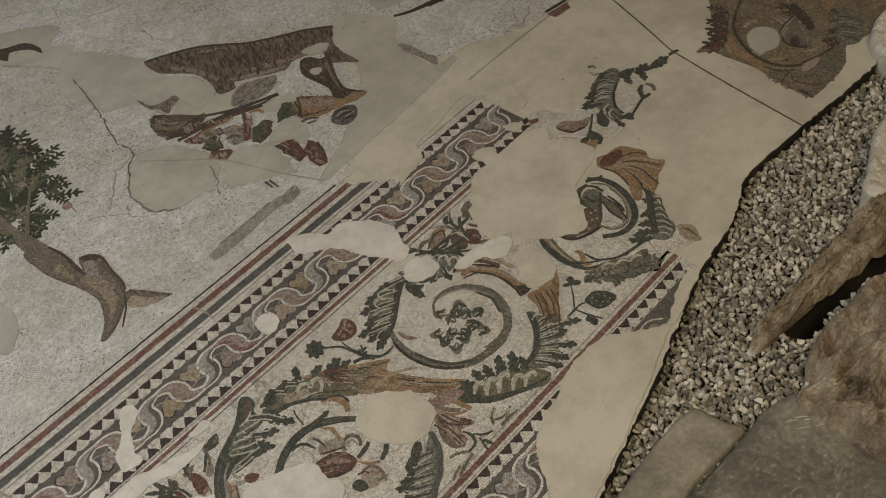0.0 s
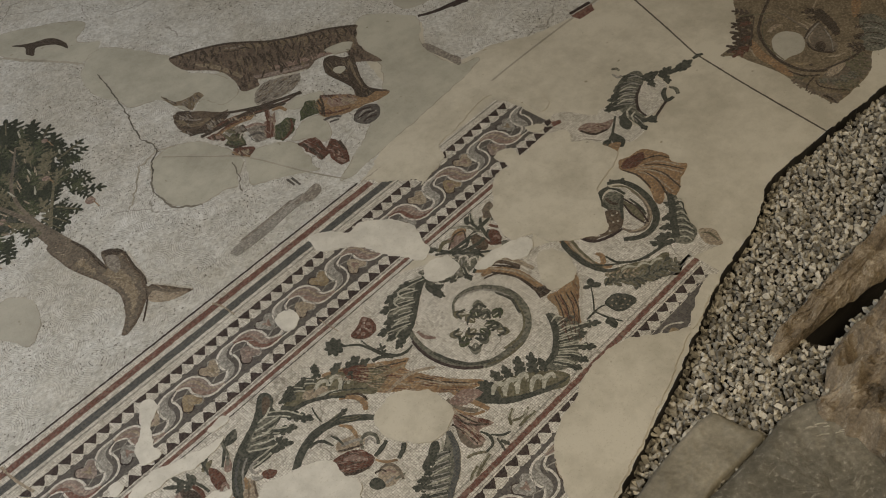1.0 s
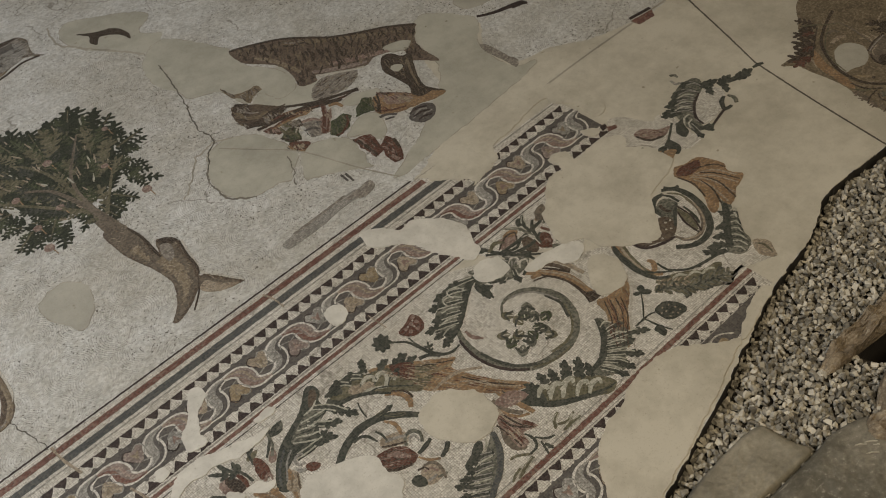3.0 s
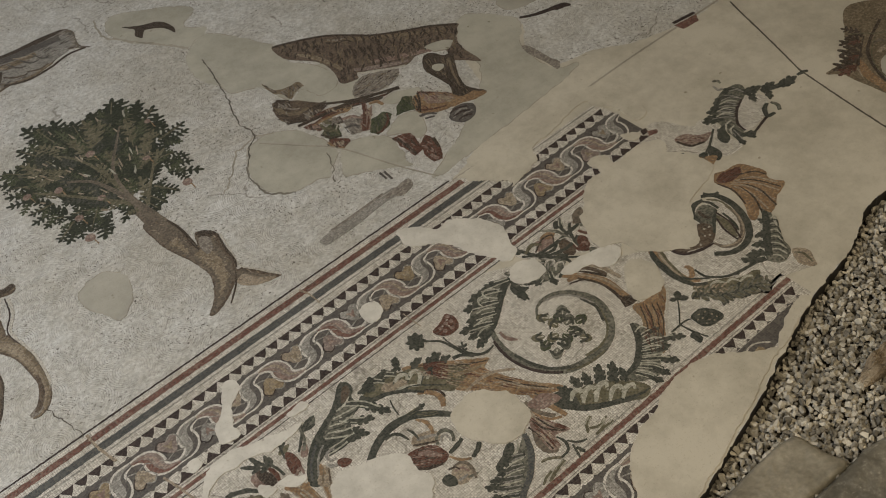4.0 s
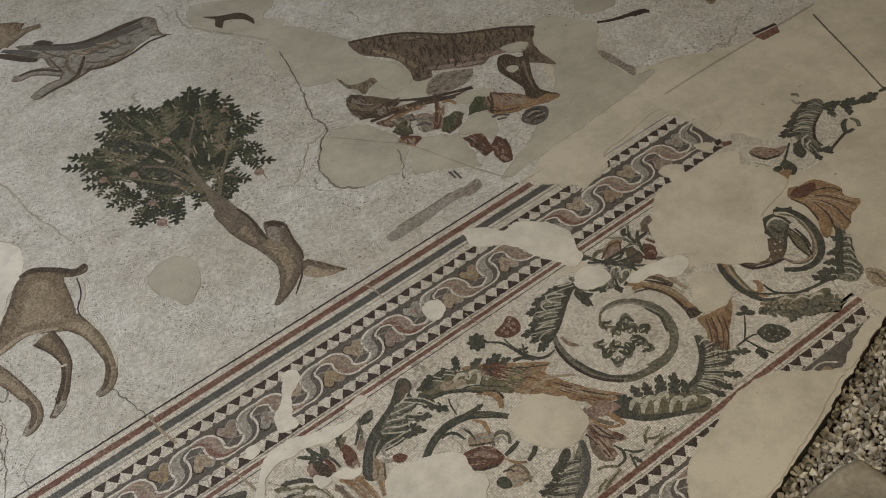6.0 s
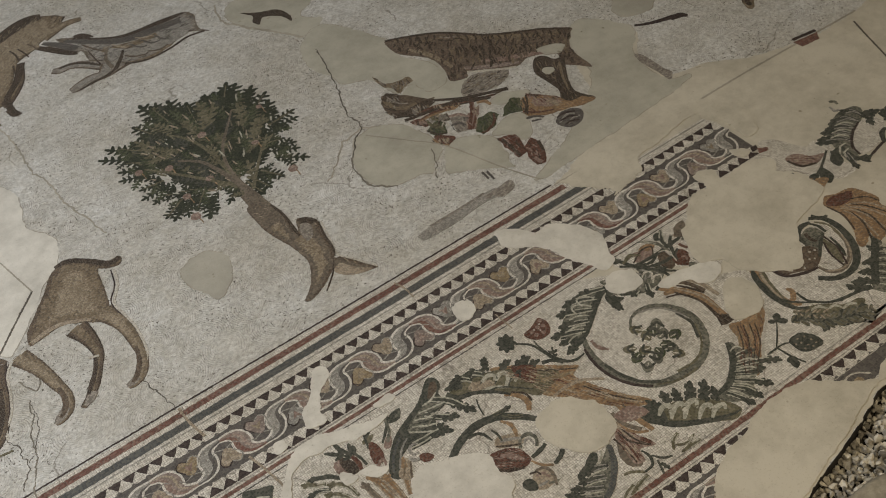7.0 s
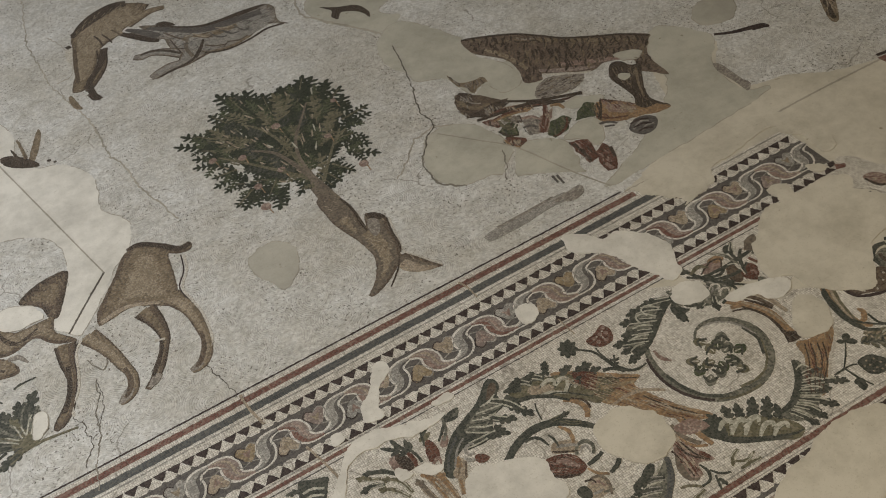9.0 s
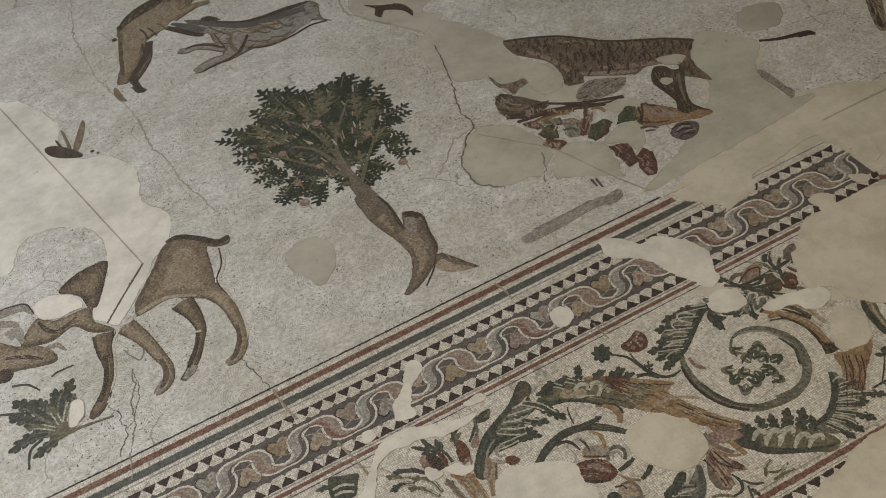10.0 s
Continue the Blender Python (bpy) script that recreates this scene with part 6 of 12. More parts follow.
inlay(beast, "tail", [(0.075, 2.572), (0.098, 2.588), (0.100, 2.539), (0.077, 2.451), (0.057, 2.458), (0.056, 2.519)], PALE, 3)
stroke(beast, "tail_tip", [(0.080, 2.579, 0.0288), (0.101, 2.583, 0.0289)], FUR_DARK, 4)

stroke(beast, "back_shade", [(0.132, 2.665, 0.0296), (0.225, 2.718, 0.0451), (0.338, 2.755, 0.0458), (0.424, 2.754, 0.0384)], FUR_DARK, 5)
stroke(beast, "flank", [(0.180, 2.561, 0.0508), (0.257, 2.541, 0.0655), (0.338, 2.530, 0.0438)], FUR_LIGHT, 5)
stroke(beast, "flank", [(0.304, 2.659, 0.0299), (0.368, 2.626, 0.0373), (0.452, 2.588, 0.0223)], FUR_LIGHT, 5.2)
stroke(beast, "thigh", [(0.128, 2.512, 0.0645), (0.103, 2.385, 0.0558), (0.066, 2.273, 0.0272)], FUR_LIGHT, 5)
stroke(beast, "thigh_edge", [(0.111, 2.551, 0.0180), (0.077, 2.407, 0.0210), (0.049, 2.266, 0.0169)], FUR_MID, 5.3)
stroke(beast, "hind_leg", [(0.225, 2.450, 0.0356), (0.167, 2.329, 0.0346), (0.091, 2.230, 0.0303), (0.079, 2.134, 0.0297), (0.098, 2.076, 0.0196)], FUR_DARK, 5.3)
stroke(beast, "hair", [(0.216, 2.589, 0.0073), (0.227, 2.532, 0.0091), (0.226, 2.473, 0.0072)], FUR_DARK, 5.5)
stroke(beast, "hair", [(0.250, 2.571, 0.0073), (0.263, 2.523, 0.0091), (0.269, 2.470, 0.0072)], FUR_DARK, 5.5)
stroke(beast, "hair", [(0.297, 2.578, 0.0073), (0.313, 2.540, 0.0091), (0.321, 2.495, 0.0072)], FUR_MID, 5.5)
stroke(beast, "hair", [(0.175, 2.639, 0.0074), (0.210, 2.644, 0.0092), (0.225, 2.619, 0.0074)], FAWN, 5.5)

wolf = thing("mosaic_wolf", "grey mosaic dog leaping with stretched forelegs", "mosaic animal")
inlay(wolf, "body", [(0.324, 2.500), (0.371, 2.436), (0.428, 2.339), (0.472, 2.324), (0.470, 2.234), (0.497, 2.155), (0.553, 2.100), (0.604, 2.063), (0.682, 2.041), (0.785, 2.055), (0.889, 2.092), (0.968, 2.030), (0.944, 2.079), (0.954, 2.142), (0.972, 2.199), (0.954, 2.252), (0.905, 2.271), (0.816, 2.276), (0.708, 2.286), (0.629, 2.314), (0.578, 2.358), (0.543, 2.386), (0.487, 2.454), (0.416, 2.511), (0.414, 2.469)], BARK, 3)
modelled(wolf, "coat", [(0.324, 2.500), (0.371, 2.436), (0.428, 2.339), (0.472, 2.324), (0.470, 2.234), (0.497, 2.155), (0.553, 2.100), (0.604, 2.063), (0.682, 2.041), (0.785, 2.055), (0.889, 2.092), (0.968, 2.030), (0.944, 2.079), (0.954, 2.142), (0.972, 2.199), (0.954, 2.252), (0.905, 2.271), (0.816, 2.276), (0.708, 2.286), (0.629, 2.314), (0.578, 2.358), (0.543, 2.386), (0.487, 2.454), (0.416, 2.511), (0.414, 2.469)], [GREY_FUR, SILVER], 3.4, 0.05, (0.0, -0.01))
hatch(wolf, [(0.324, 2.500), (0.371, 2.436), (0.428, 2.339), (0.472, 2.324), (0.470, 2.234), (0.497, 2.155), (0.553, 2.100), (0.604, 2.063), (0.682, 2.041), (0.785, 2.055), (0.889, 2.092), (0.968, 2.030), (0.944, 2.079), (0.954, 2.142), (0.972, 2.199), (0.954, 2.252), (0.905, 2.271), (0.816, 2.276), (0.708, 2.286), (0.629, 2.314), (0.578, 2.358), (0.543, 2.386), (0.487, 2.454), (0.416, 2.511), (0.414, 2.469)], [FUR_DARK, SILVER, SLATE], 4.4, 90, -0.13, 0.030, 0.0045, 0.35)
stroke(wolf, "back_shade", [(0.476, 2.454, 0.0194), (0.573, 2.346, 0.0269), (0.643, 2.290, 0.0394), (0.725, 2.271, 0.0397), (0.835, 2.266, 0.0359), (0.921, 2.256, 0.0241)], FUR_DARK, 4)
stroke(wolf, "side_shade", [(0.545, 2.262, 0.0383), (0.615, 2.213, 0.0501), (0.695, 2.191, 0.0426), (0.781, 2.186, 0.0311)], FUR, 4)
inlay(wolf, "ear", [(0.482, 2.471), (0.523, 2.462), (0.558, 2.397), (0.520, 2.418)], FUR_DARK, 4)
stroke(wolf, "muzzle", [(0.327, 2.509, 0.0260), (0.372, 2.439, 0.0364), (0.422, 2.356, 0.0288), (0.449, 2.321, 0.0110)], FUR_DARK, 4)
limb(wolf, "fore_leg", [(0.501, 2.151, 0.0715), (0.442, 2.217, 0.0553), (0.389, 2.253, 0.0460), (0.342, 2.257, 0.0499), (0.313, 2.278, 0.0339)], GREY_FUR, 4, FUR_MID, SILVER)
stroke(wolf, "leg_shade", [(0.496, 2.153, 0.0139), (0.445, 2.226, 0.0164), (0.393, 2.264, 0.0154), (0.341, 2.271, 0.0116)], FUR_DARK, 5)
limb(wolf, "fore_leg", [(0.557, 2.126, 0.1577), (0.481, 2.079, 0.0723), (0.420, 2.087, 0.0624), (0.362, 2.072, 0.0614), (0.324, 2.067, 0.0362)], GREY_FUR, 4, FUR_MID, SILVER)
stroke(wolf, "leg_shade", [(0.553, 2.085, 0.0143), (0.496, 2.060, 0.0145), (0.420, 2.055, 0.0127), (0.359, 2.046, 0.0108)], FUR_DARK, 5)
stroke(wolf, "shoulder_line", [(0.494, 2.306, 0.0058), (0.495, 2.213, 0.0070), (0.499, 2.155, 0.0060)], FUR_DARK, 5)
stroke(wolf, "belly_shade", [(0.507, 2.153, 0.0110), (0.606, 2.069, 0.0147), (0.695, 2.046, 0.0148), (0.798, 2.060, 0.0111)], FUR, 4)

stroke(wolf, "back_shade", [(0.439, 2.463, 0.0218), (0.543, 2.357, 0.0429), (0.649, 2.262, 0.0495), (0.777, 2.231, 0.0497), (0.909, 2.209, 0.0428)], SLATE, 5)
stroke(wolf, "back_line", [(0.528, 2.395, 0.0108), (0.659, 2.289, 0.0142), (0.791, 2.267, 0.0143), (0.942, 2.254, 0.0144)], FUR_DARK, 5.4)
stroke(wolf, "flank", [(0.557, 2.238, 0.0420), (0.654, 2.128, 0.0482), (0.776, 2.089, 0.0414), (0.893, 2.102, 0.0314)], SILVER, 5.1)
stroke(wolf, "belly_line", [(0.581, 2.079, 0.0102), (0.672, 2.033, 0.0101), (0.783, 2.037, 0.0102), (0.875, 2.059, 0.0104), (0.952, 2.043, 0.0104)], FUR_DARK, 5.4)
stroke(wolf, "shoulder", [(0.570, 2.261, 0.0141), (0.530, 2.180, 0.0172), (0.530, 2.090, 0.0203)], BARK, 5.2)
stroke(wolf, "mane", [(0.615, 2.186, 0.0104), (0.584, 2.133, 0.0171), (0.535, 2.074, 0.0202)], FUR_DARK, 5.5)
stroke(wolf, "head", [(0.354, 2.527, 0.0183), (0.408, 2.454, 0.0361), (0.460, 2.359, 0.0427)], SLATE, 5.2)
stroke(wolf, "jaw", [(0.316, 2.513, 0.0145), (0.372, 2.426, 0.0179), (0.451, 2.332, 0.0141)], FUR_DARK, 5.5)
stroke(wolf, "hair", [(0.491, 2.368, 0.0071), (0.521, 2.293, 0.0088), (0.548, 2.246, 0.0070)], FUR_MID, 5.5)
stroke(wolf, "hair", [(0.656, 2.208, 0.0070), (0.679, 2.152, 0.0087), (0.711, 2.135, 0.0069)], SLATE, 5.6)
stroke(wolf, "hair", [(0.708, 2.197, 0.0070), (0.735, 2.138, 0.0087), (0.770, 2.130, 0.0069)], SLATE, 5.6)
stroke(wolf, "hair", [(0.767, 2.192, 0.0070), (0.786, 2.127, 0.0087), (0.817, 2.123, 0.0070)], SLATE, 5.6)
stroke(wolf, "hair", [(0.593, 2.264, 0.0070), (0.616, 2.220, 0.0087), (0.638, 2.189, 0.0070)], FAWN, 5.6)
stroke(wolf, "hair", [(0.694, 2.234, 0.0071), (0.727, 2.204, 0.0088), (0.763, 2.196, 0.0070)], FAWN, 5.6)
stroke(wolf, "hair", [(0.603, 2.139, 0.0069), (0.641, 2.094, 0.0085), (0.688, 2.075, 0.0068)], FUR_MID, 5.6)
stroke(wolf, "hair", [(0.695, 2.092, 0.0069), (0.739, 2.064, 0.0085), (0.785, 2.070, 0.0069)], FUR_MID, 5.6)

# ---- the striped beast and the coloured remains under it ----

tiger = thing("mosaic_tiger", "dark brown striped mosaic tiger with a lost head", "mosaic animal")
inlay(tiger, "body", [(1.483, 1.376), (1.565, 1.337), (1.672, 1.269), (1.745, 1.187), (1.806, 1.111), (1.902, 1.033), (1.995, 0.972), (2.078, 0.890), (2.062, 0.869), (2.024, 0.833), (1.985, 0.755), (1.975, 0.630), (1.938, 0.676), (1.904, 0.726), (1.930, 0.779), (1.922, 0.852), (1.868, 0.843), (1.828, 0.854), (1.769, 0.838), (1.721, 0.872), (1.642, 0.933), (1.607, 0.951), (1.589, 0.923), (1.539, 0.937), (1.527, 0.964), (1.550, 1.031), (1.552, 1.131), (1.497, 1.222), (1.470, 1.280)], STRIPE, 3)
hatch(tiger, [(1.483, 1.376), (1.565, 1.337), (1.672, 1.269), (1.745, 1.187), (1.806, 1.111), (1.902, 1.033), (1.995, 0.972), (2.078, 0.890), (2.062, 0.869), (2.024, 0.833), (1.985, 0.755), (1.975, 0.630), (1.938, 0.676), (1.904, 0.726), (1.930, 0.779), (1.922, 0.852), (1.868, 0.843), (1.828, 0.854), (1.769, 0.838), (1.721, 0.872), (1.642, 0.933), (1.607, 0.951), (1.589, 0.923), (1.539, 0.937), (1.527, 0.964), (1.550, 1.031), (1.552, 1.131), (1.497, 1.222), (1.470, 1.280)], [FUR_DARK, FUR, FUR_DARK], 3.5, 34, -2.26, 0.060, 0.0115, 0.30)
hatch(tiger, [(1.483, 1.376), (1.565, 1.337), (1.672, 1.269), (1.745, 1.187), (1.806, 1.111), (1.902, 1.033), (1.995, 0.972), (2.078, 0.890), (2.062, 0.869), (2.024, 0.833), (1.985, 0.755), (1.975, 0.630), (1.938, 0.676), (1.904, 0.726), (1.930, 0.779), (1.922, 0.852), (1.868, 0.843), (1.828, 0.854), (1.769, 0.838), (1.721, 0.872), (1.642, 0.933), (1.607, 0.951), (1.589, 0.923), (1.539, 0.937), (1.527, 0.964), (1.550, 1.031), (1.552, 1.131), (1.497, 1.222), (1.470, 1.280)], [FUR_DARK, STRIPE], 4, 70, -1.92, 0.044, 0.0101, 0.35)
stroke(tiger, "stripe", [(1.516, 1.366, 0.0078), (1.511, 1.328, 0.0095), (1.485, 1.301, 0.0054)], FUR, 4)
stroke(tiger, "stripe", [(1.539, 1.342, 0.0074), (1.533, 1.309, 0.0097), (1.510, 1.291, 0.0058)], FUR, 4)
stroke(tiger, "stripe", [(1.571, 1.321, 0.0064), (1.557, 1.288, 0.0096), (1.534, 1.257, 0.0046)], FUR_DARK, 4)
stroke(tiger, "stripe", [(1.596, 1.299, 0.0072), (1.587, 1.263, 0.0102), (1.555, 1.243, 0.0061)], FUR_DARK, 4)
stroke(tiger, "stripe", [(1.620, 1.275, 0.0064), (1.608, 1.245, 0.0098), (1.582, 1.219, 0.0051)], FUR_DARK, 4)
stroke(tiger, "stripe", [(1.650, 1.252, 0.0064), (1.637, 1.220, 0.0096), (1.611, 1.191, 0.0048)], FUR_DARK, 4)
stroke(tiger, "stripe", [(1.669, 1.235, 0.0073), (1.661, 1.200, 0.0094), (1.633, 1.174, 0.0052)], FUR, 4)
stroke(tiger, "stripe", [(1.689, 1.209, 0.0081), (1.686, 1.179, 0.0094), (1.661, 1.148, 0.0045)], FUR_DARK, 4)
stroke(tiger, "stripe", [(1.722, 1.189, 0.0070), (1.713, 1.156, 0.0094), (1.693, 1.125, 0.0042)], FUR_DARK, 4)
stroke(tiger, "stripe", [(1.748, 1.169, 0.0070), (1.738, 1.134, 0.0094), (1.717, 1.101, 0.0041)], FUR_DARK, 4)
stroke(tiger, "stripe", [(1.770, 1.141, 0.0075), (1.764, 1.112, 0.0092), (1.741, 1.086, 0.0047)], FUR_DARK, 4)
stroke(tiger, "stripe", [(1.797, 1.125, 0.0067), (1.785, 1.094, 0.0093), (1.765, 1.061, 0.0041)], FUR_DARK, 4)
stroke(tiger, "stripe", [(1.812, 1.107, 0.0067), (1.802, 1.080, 0.0092), (1.783, 1.052, 0.0042)], FUR_DARK, 4)
stroke(tiger, "stripe", [(1.844, 1.078, 0.0071), (1.836, 1.050, 0.0100), (1.806, 1.033, 0.0058)], FUR, 4)
stroke(tiger, "stripe", [(1.870, 1.063, 0.0064), (1.856, 1.033, 0.0094), (1.842, 1.005, 0.0041)], FUR_DARK, 4)
stroke(tiger, "stripe", [(1.891, 1.044, 0.0064), (1.878, 1.015, 0.0093), (1.856, 0.996, 0.0049)], FUR, 4)
stroke(tiger, "stripe", [(1.918, 1.023, 0.0073), (1.909, 0.988, 0.0092), (1.884, 0.959, 0.0042)], FUR_DARK, 4)
stroke(tiger, "stripe", [(1.932, 1.004, 0.0074), (1.925, 0.975, 0.0091), (1.902, 0.951, 0.0045)], FUR_DARK, 4)
stroke(tiger, "stripe", [(1.965, 0.981, 0.0075), (1.956, 0.948, 0.0097), (1.920, 0.931, 0.0059)], FUR_DARK, 4)
stroke(tiger, "stripe", [(1.990, 0.963, 0.0066), (1.977, 0.930, 0.0090), (1.958, 0.909, 0.0042)], FUR_DARK, 4)
stroke(tiger, "stripe", [(2.006, 0.938, 0.0072), (1.998, 0.912, 0.0091), (1.977, 0.886, 0.0041)], FUR_DARK, 4)
stroke(tiger, "stripe", [(2.033, 0.917, 0.0072), (2.025, 0.889, 0.0092), (1.992, 0.865, 0.0050)], FUR_DARK, 4)
stroke(tiger, "stripe", [(1.590, 1.174, 0.0068), (1.582, 1.146, 0.0102), (1.549, 1.121, 0.0056)], FUR, 4)
stroke(tiger, "stripe", [(1.618, 1.153, 0.0072), (1.611, 1.121, 0.0092), (1.592, 1.103, 0.0050)], FUR_DARK, 4)
stroke(tiger, "stripe", [(1.645, 1.134, 0.0072), (1.637, 1.100, 0.0092), (1.615, 1.080, 0.0051)], FUR, 4)
stroke(tiger, "stripe", [(1.666, 1.112, 0.0064), (1.655, 1.084, 0.0093), (1.640, 1.055, 0.0041)], FUR_DARK, 4)
stroke(tiger, "stripe", [(1.694, 1.087, 0.0067), (1.685, 1.059, 0.0092), (1.661, 1.032, 0.0046)], FUR_DARK, 4)
stroke(tiger, "stripe", [(1.720, 1.071, 0.0069), (1.710, 1.037, 0.0092), (1.683, 1.013, 0.0049)], FUR_DARK, 4)
stroke(tiger, "stripe", [(1.749, 1.048, 0.0062), (1.734, 1.018, 0.0091), (1.712, 0.986, 0.0041)], FUR_DARK, 4)
stroke(tiger, "stripe", [(1.764, 1.023, 0.0063), (1.754, 1.000, 0.0090), (1.734, 0.971, 0.0041)], FUR_DARK, 4)
stroke(tiger, "stripe", [(1.788, 1.004, 0.0080), (1.785, 0.974, 0.0093), (1.755, 0.958, 0.0057)], FUR_DARK, 4)
stroke(tiger, "stripe", [(1.816, 0.991, 0.0077), (1.810, 0.954, 0.0093), (1.773, 0.935, 0.0057)], FUR, 4)
stroke(tiger, "stripe", [(1.839, 0.962, 0.0078), (1.834, 0.933, 0.0095), (1.800, 0.914, 0.0056)], FUR, 4)
stroke(tiger, "stripe", [(1.866, 0.942, 0.0081), (1.862, 0.909, 0.0096), (1.823, 0.893, 0.0059)], FUR_DARK, 4)
stroke(tiger, "stripe", [(1.888, 0.925, 0.0075), (1.881, 0.893, 0.0089), (1.854, 0.872, 0.0049)], FUR_DARK, 4)
stroke(tiger, "stripe", [(1.906, 0.902, 0.0070), (1.899, 0.878, 0.0089), (1.876, 0.858, 0.0046)], FUR, 4)
stroke(tiger, "stripe", [(1.937, 0.885, 0.0067), (1.926, 0.856, 0.0089), (1.906, 0.835, 0.0043)], FUR, 4)
stroke(tiger, "stripe", [(1.959, 0.860, 0.0078), (1.954, 0.832, 0.0088), (1.929, 0.814, 0.0049)], FUR_DARK, 4)
stroke(tiger, "stripe", [(1.984, 0.841, 0.0066), (1.973, 0.815, 0.0091), (1.943, 0.792, 0.0048)], FUR_DARK, 4)
stroke(tiger, "back_line", [(1.482, 1.374, 0.0132), (1.563, 1.334, 0.0131), (1.669, 1.264, 0.0130), (1.749, 1.174, 0.0126), (1.803, 1.105, 0.0126), (1.899, 1.029, 0.0126), (1.991, 0.966, 0.0125), (2.073, 0.883, 0.0123)], FUR_DARK, 5)
inlay(tiger, "belly", [(1.560, 0.905), (1.630, 0.913), (1.725, 0.851), (1.712, 0.819), (1.660, 0.795), (1.590, 0.798), (1.525, 0.823), (1.509, 0.852)], GREY_FUR, 3, jag=0.003)
hatch(tiger, [(1.560, 0.905), (1.630, 0.913), (1.725, 0.851), (1.712, 0.819), (1.660, 0.795), (1.590, 0.798), (1.525, 0.823), (1.509, 0.852)], [FUR, FUR_DARK], 3.5, 26, -0.01, 0.027, 0.0049, 0.30)
stroke(tiger, "belly_line", [(1.606, 0.950, 0.0101), (1.670, 0.901, 0.0100), (1.717, 0.866, 0.0100), (1.764, 0.840, 0.0100)], PALE, 4)
stroke(tiger, "under_line", [(1.396, 0.911, 0.0097), (1.486, 0.834, 0.0160), (1.573, 0.790, 0.0160), (1.658, 0.751, 0.0192)], FUR_DARK, 4)
inlay(tiger, "hind_leg", [(1.846, 0.828), (1.885, 0.817), (1.901, 0.771), (1.935, 0.753), (1.900, 0.697), (1.851, 0.613), (1.833, 0.548), (1.860, 0.477), (1.813, 0.505), (1.758, 0.540), (1.791, 0.602), (1.791, 0.683), (1.795, 0.763)], FUR_DARK, 3)
hatch(tiger, [(1.846, 0.828), (1.885, 0.817), (1.901, 0.771), (1.935, 0.753), (1.900, 0.697), (1.851, 0.613), (1.833, 0.548), (1.860, 0.477), (1.813, 0.505), (1.758, 0.540), (1.791, 0.602), (1.791, 0.683), (1.795, 0.763)], [FUR], 4, 30, -1.86, 0.040, 0.0038, 0.35)
stroke(tiger, "leg_light", [(1.901, 0.739, 0.0097), (1.852, 0.654, 0.0098), (1.820, 0.578, 0.0081)], FUR, 4)
inlay(tiger, "paw", [(1.771, 0.558), (1.826, 0.524), (1.861, 0.470), (1.809, 0.470), (1.745, 0.521)], BARK, 3)
inlay(tiger, "paw", [(1.675, 0.472), (1.719, 0.494), (1.767, 0.474), (1.775, 0.439), (1.733, 0.398), (1.681, 0.403), (1.662, 0.446)], SLATE, 3)
stroke(tiger, "claw", [(1.673, 0.446, 0.0071), (1.717, 0.467, 0.0083), (1.746, 0.453, 0.0088)], SILVER, 4)
stroke(tiger, "claw", [(1.694, 0.420, 0.0069), (1.722, 0.435, 0.0080), (1.751, 0.430, 0.0086)], SILVER, 4)
stroke(tiger, "claw", [(1.598, 0.553, 0.0118), (1.631, 0.545, 0.0149), (1.651, 0.516, 0.0087)], SLATE, 3)
stroke(tiger, "claw", [(1.604, 0.529, 0.0089), (1.637, 0.512, 0.0074)], SLATE, 3)
inlay(floor, "mortar_patch", [(1.887, 0.870), (1.949, 0.856), (1.989, 0.818), (1.944, 0.790), (1.898, 0.817)], MORTAR_GREY, 5, edge=SEAM)
disc(floor, "mortar_patch", 1.839, 0.726, 0.0231, MORTAR_GREY, 5)

stroke(tiger, "belly_light", [(1.612, 0.981, 0.0175), (1.664, 0.936, 0.0239), (1.744, 0.882, 0.0238), (1.791, 0.854, 0.0151)], ROSE, 3.6)
stroke(tiger, "belly_light", [(1.520, 1.250, 0.0138), (1.556, 1.174, 0.0226), (1.578, 1.079, 0.0200), (1.582, 1.011, 0.0131)], FUR_LIGHT, 3.6)
stroke(tiger, "belly_light", [(1.688, 0.969, 0.0219), (1.756, 0.921, 0.0306), (1.851, 0.865, 0.0261), (1.908, 0.828, 0.0174)], PINK, 3.5)
stroke(tiger, "back_light", [(1.565, 1.266, 0.0185), (1.666, 1.211, 0.0277), (1.771, 1.112, 0.0274), (1.898, 0.997, 0.0225), (2.025, 0.888, 0.0178)], FUR, 3.6)
stroke(tiger, "neck_fold", [(1.633, 1.238, 0.0092), (1.668, 1.189, 0.0138), (1.707, 1.170, 0.0115), (1.720, 1.137, 0.0091)], FUR_DARK, 4)
stroke(tiger, "neck_fold", [(1.662, 1.230, 0.0069), (1.686, 1.199, 0.0092), (1.717, 1.184, 0.0069)], GREY_FUR, 4.2)

remains = thing("mosaic_fragments", "broken red, green and brown mosaic remains beneath the tiger", "mosaic fragment")
inlay(remains, "fragment", [(1.309, 1.210), (1.318, 1.180), (1.326, 1.130), (1.370, 1.104), (1.424, 1.096), (1.421, 1.062), (1.360, 1.047), (1.338, 1.029), (1.334, 1.063), (1.309, 1.122)], FUR, 3, smooth=False)
hatch(remains, [(1.309, 1.210), (1.318, 1.180), (1.326, 1.130), (1.370, 1.104), (1.424, 1.096), (1.421, 1.062), (1.360, 1.047), (1.338, 1.029), (1.334, 1.063), (1.309, 1.122)], [FUR_DARK, GREY_FUR], 4, 9, -1.78, 0.036, 0.0062, 0.35)
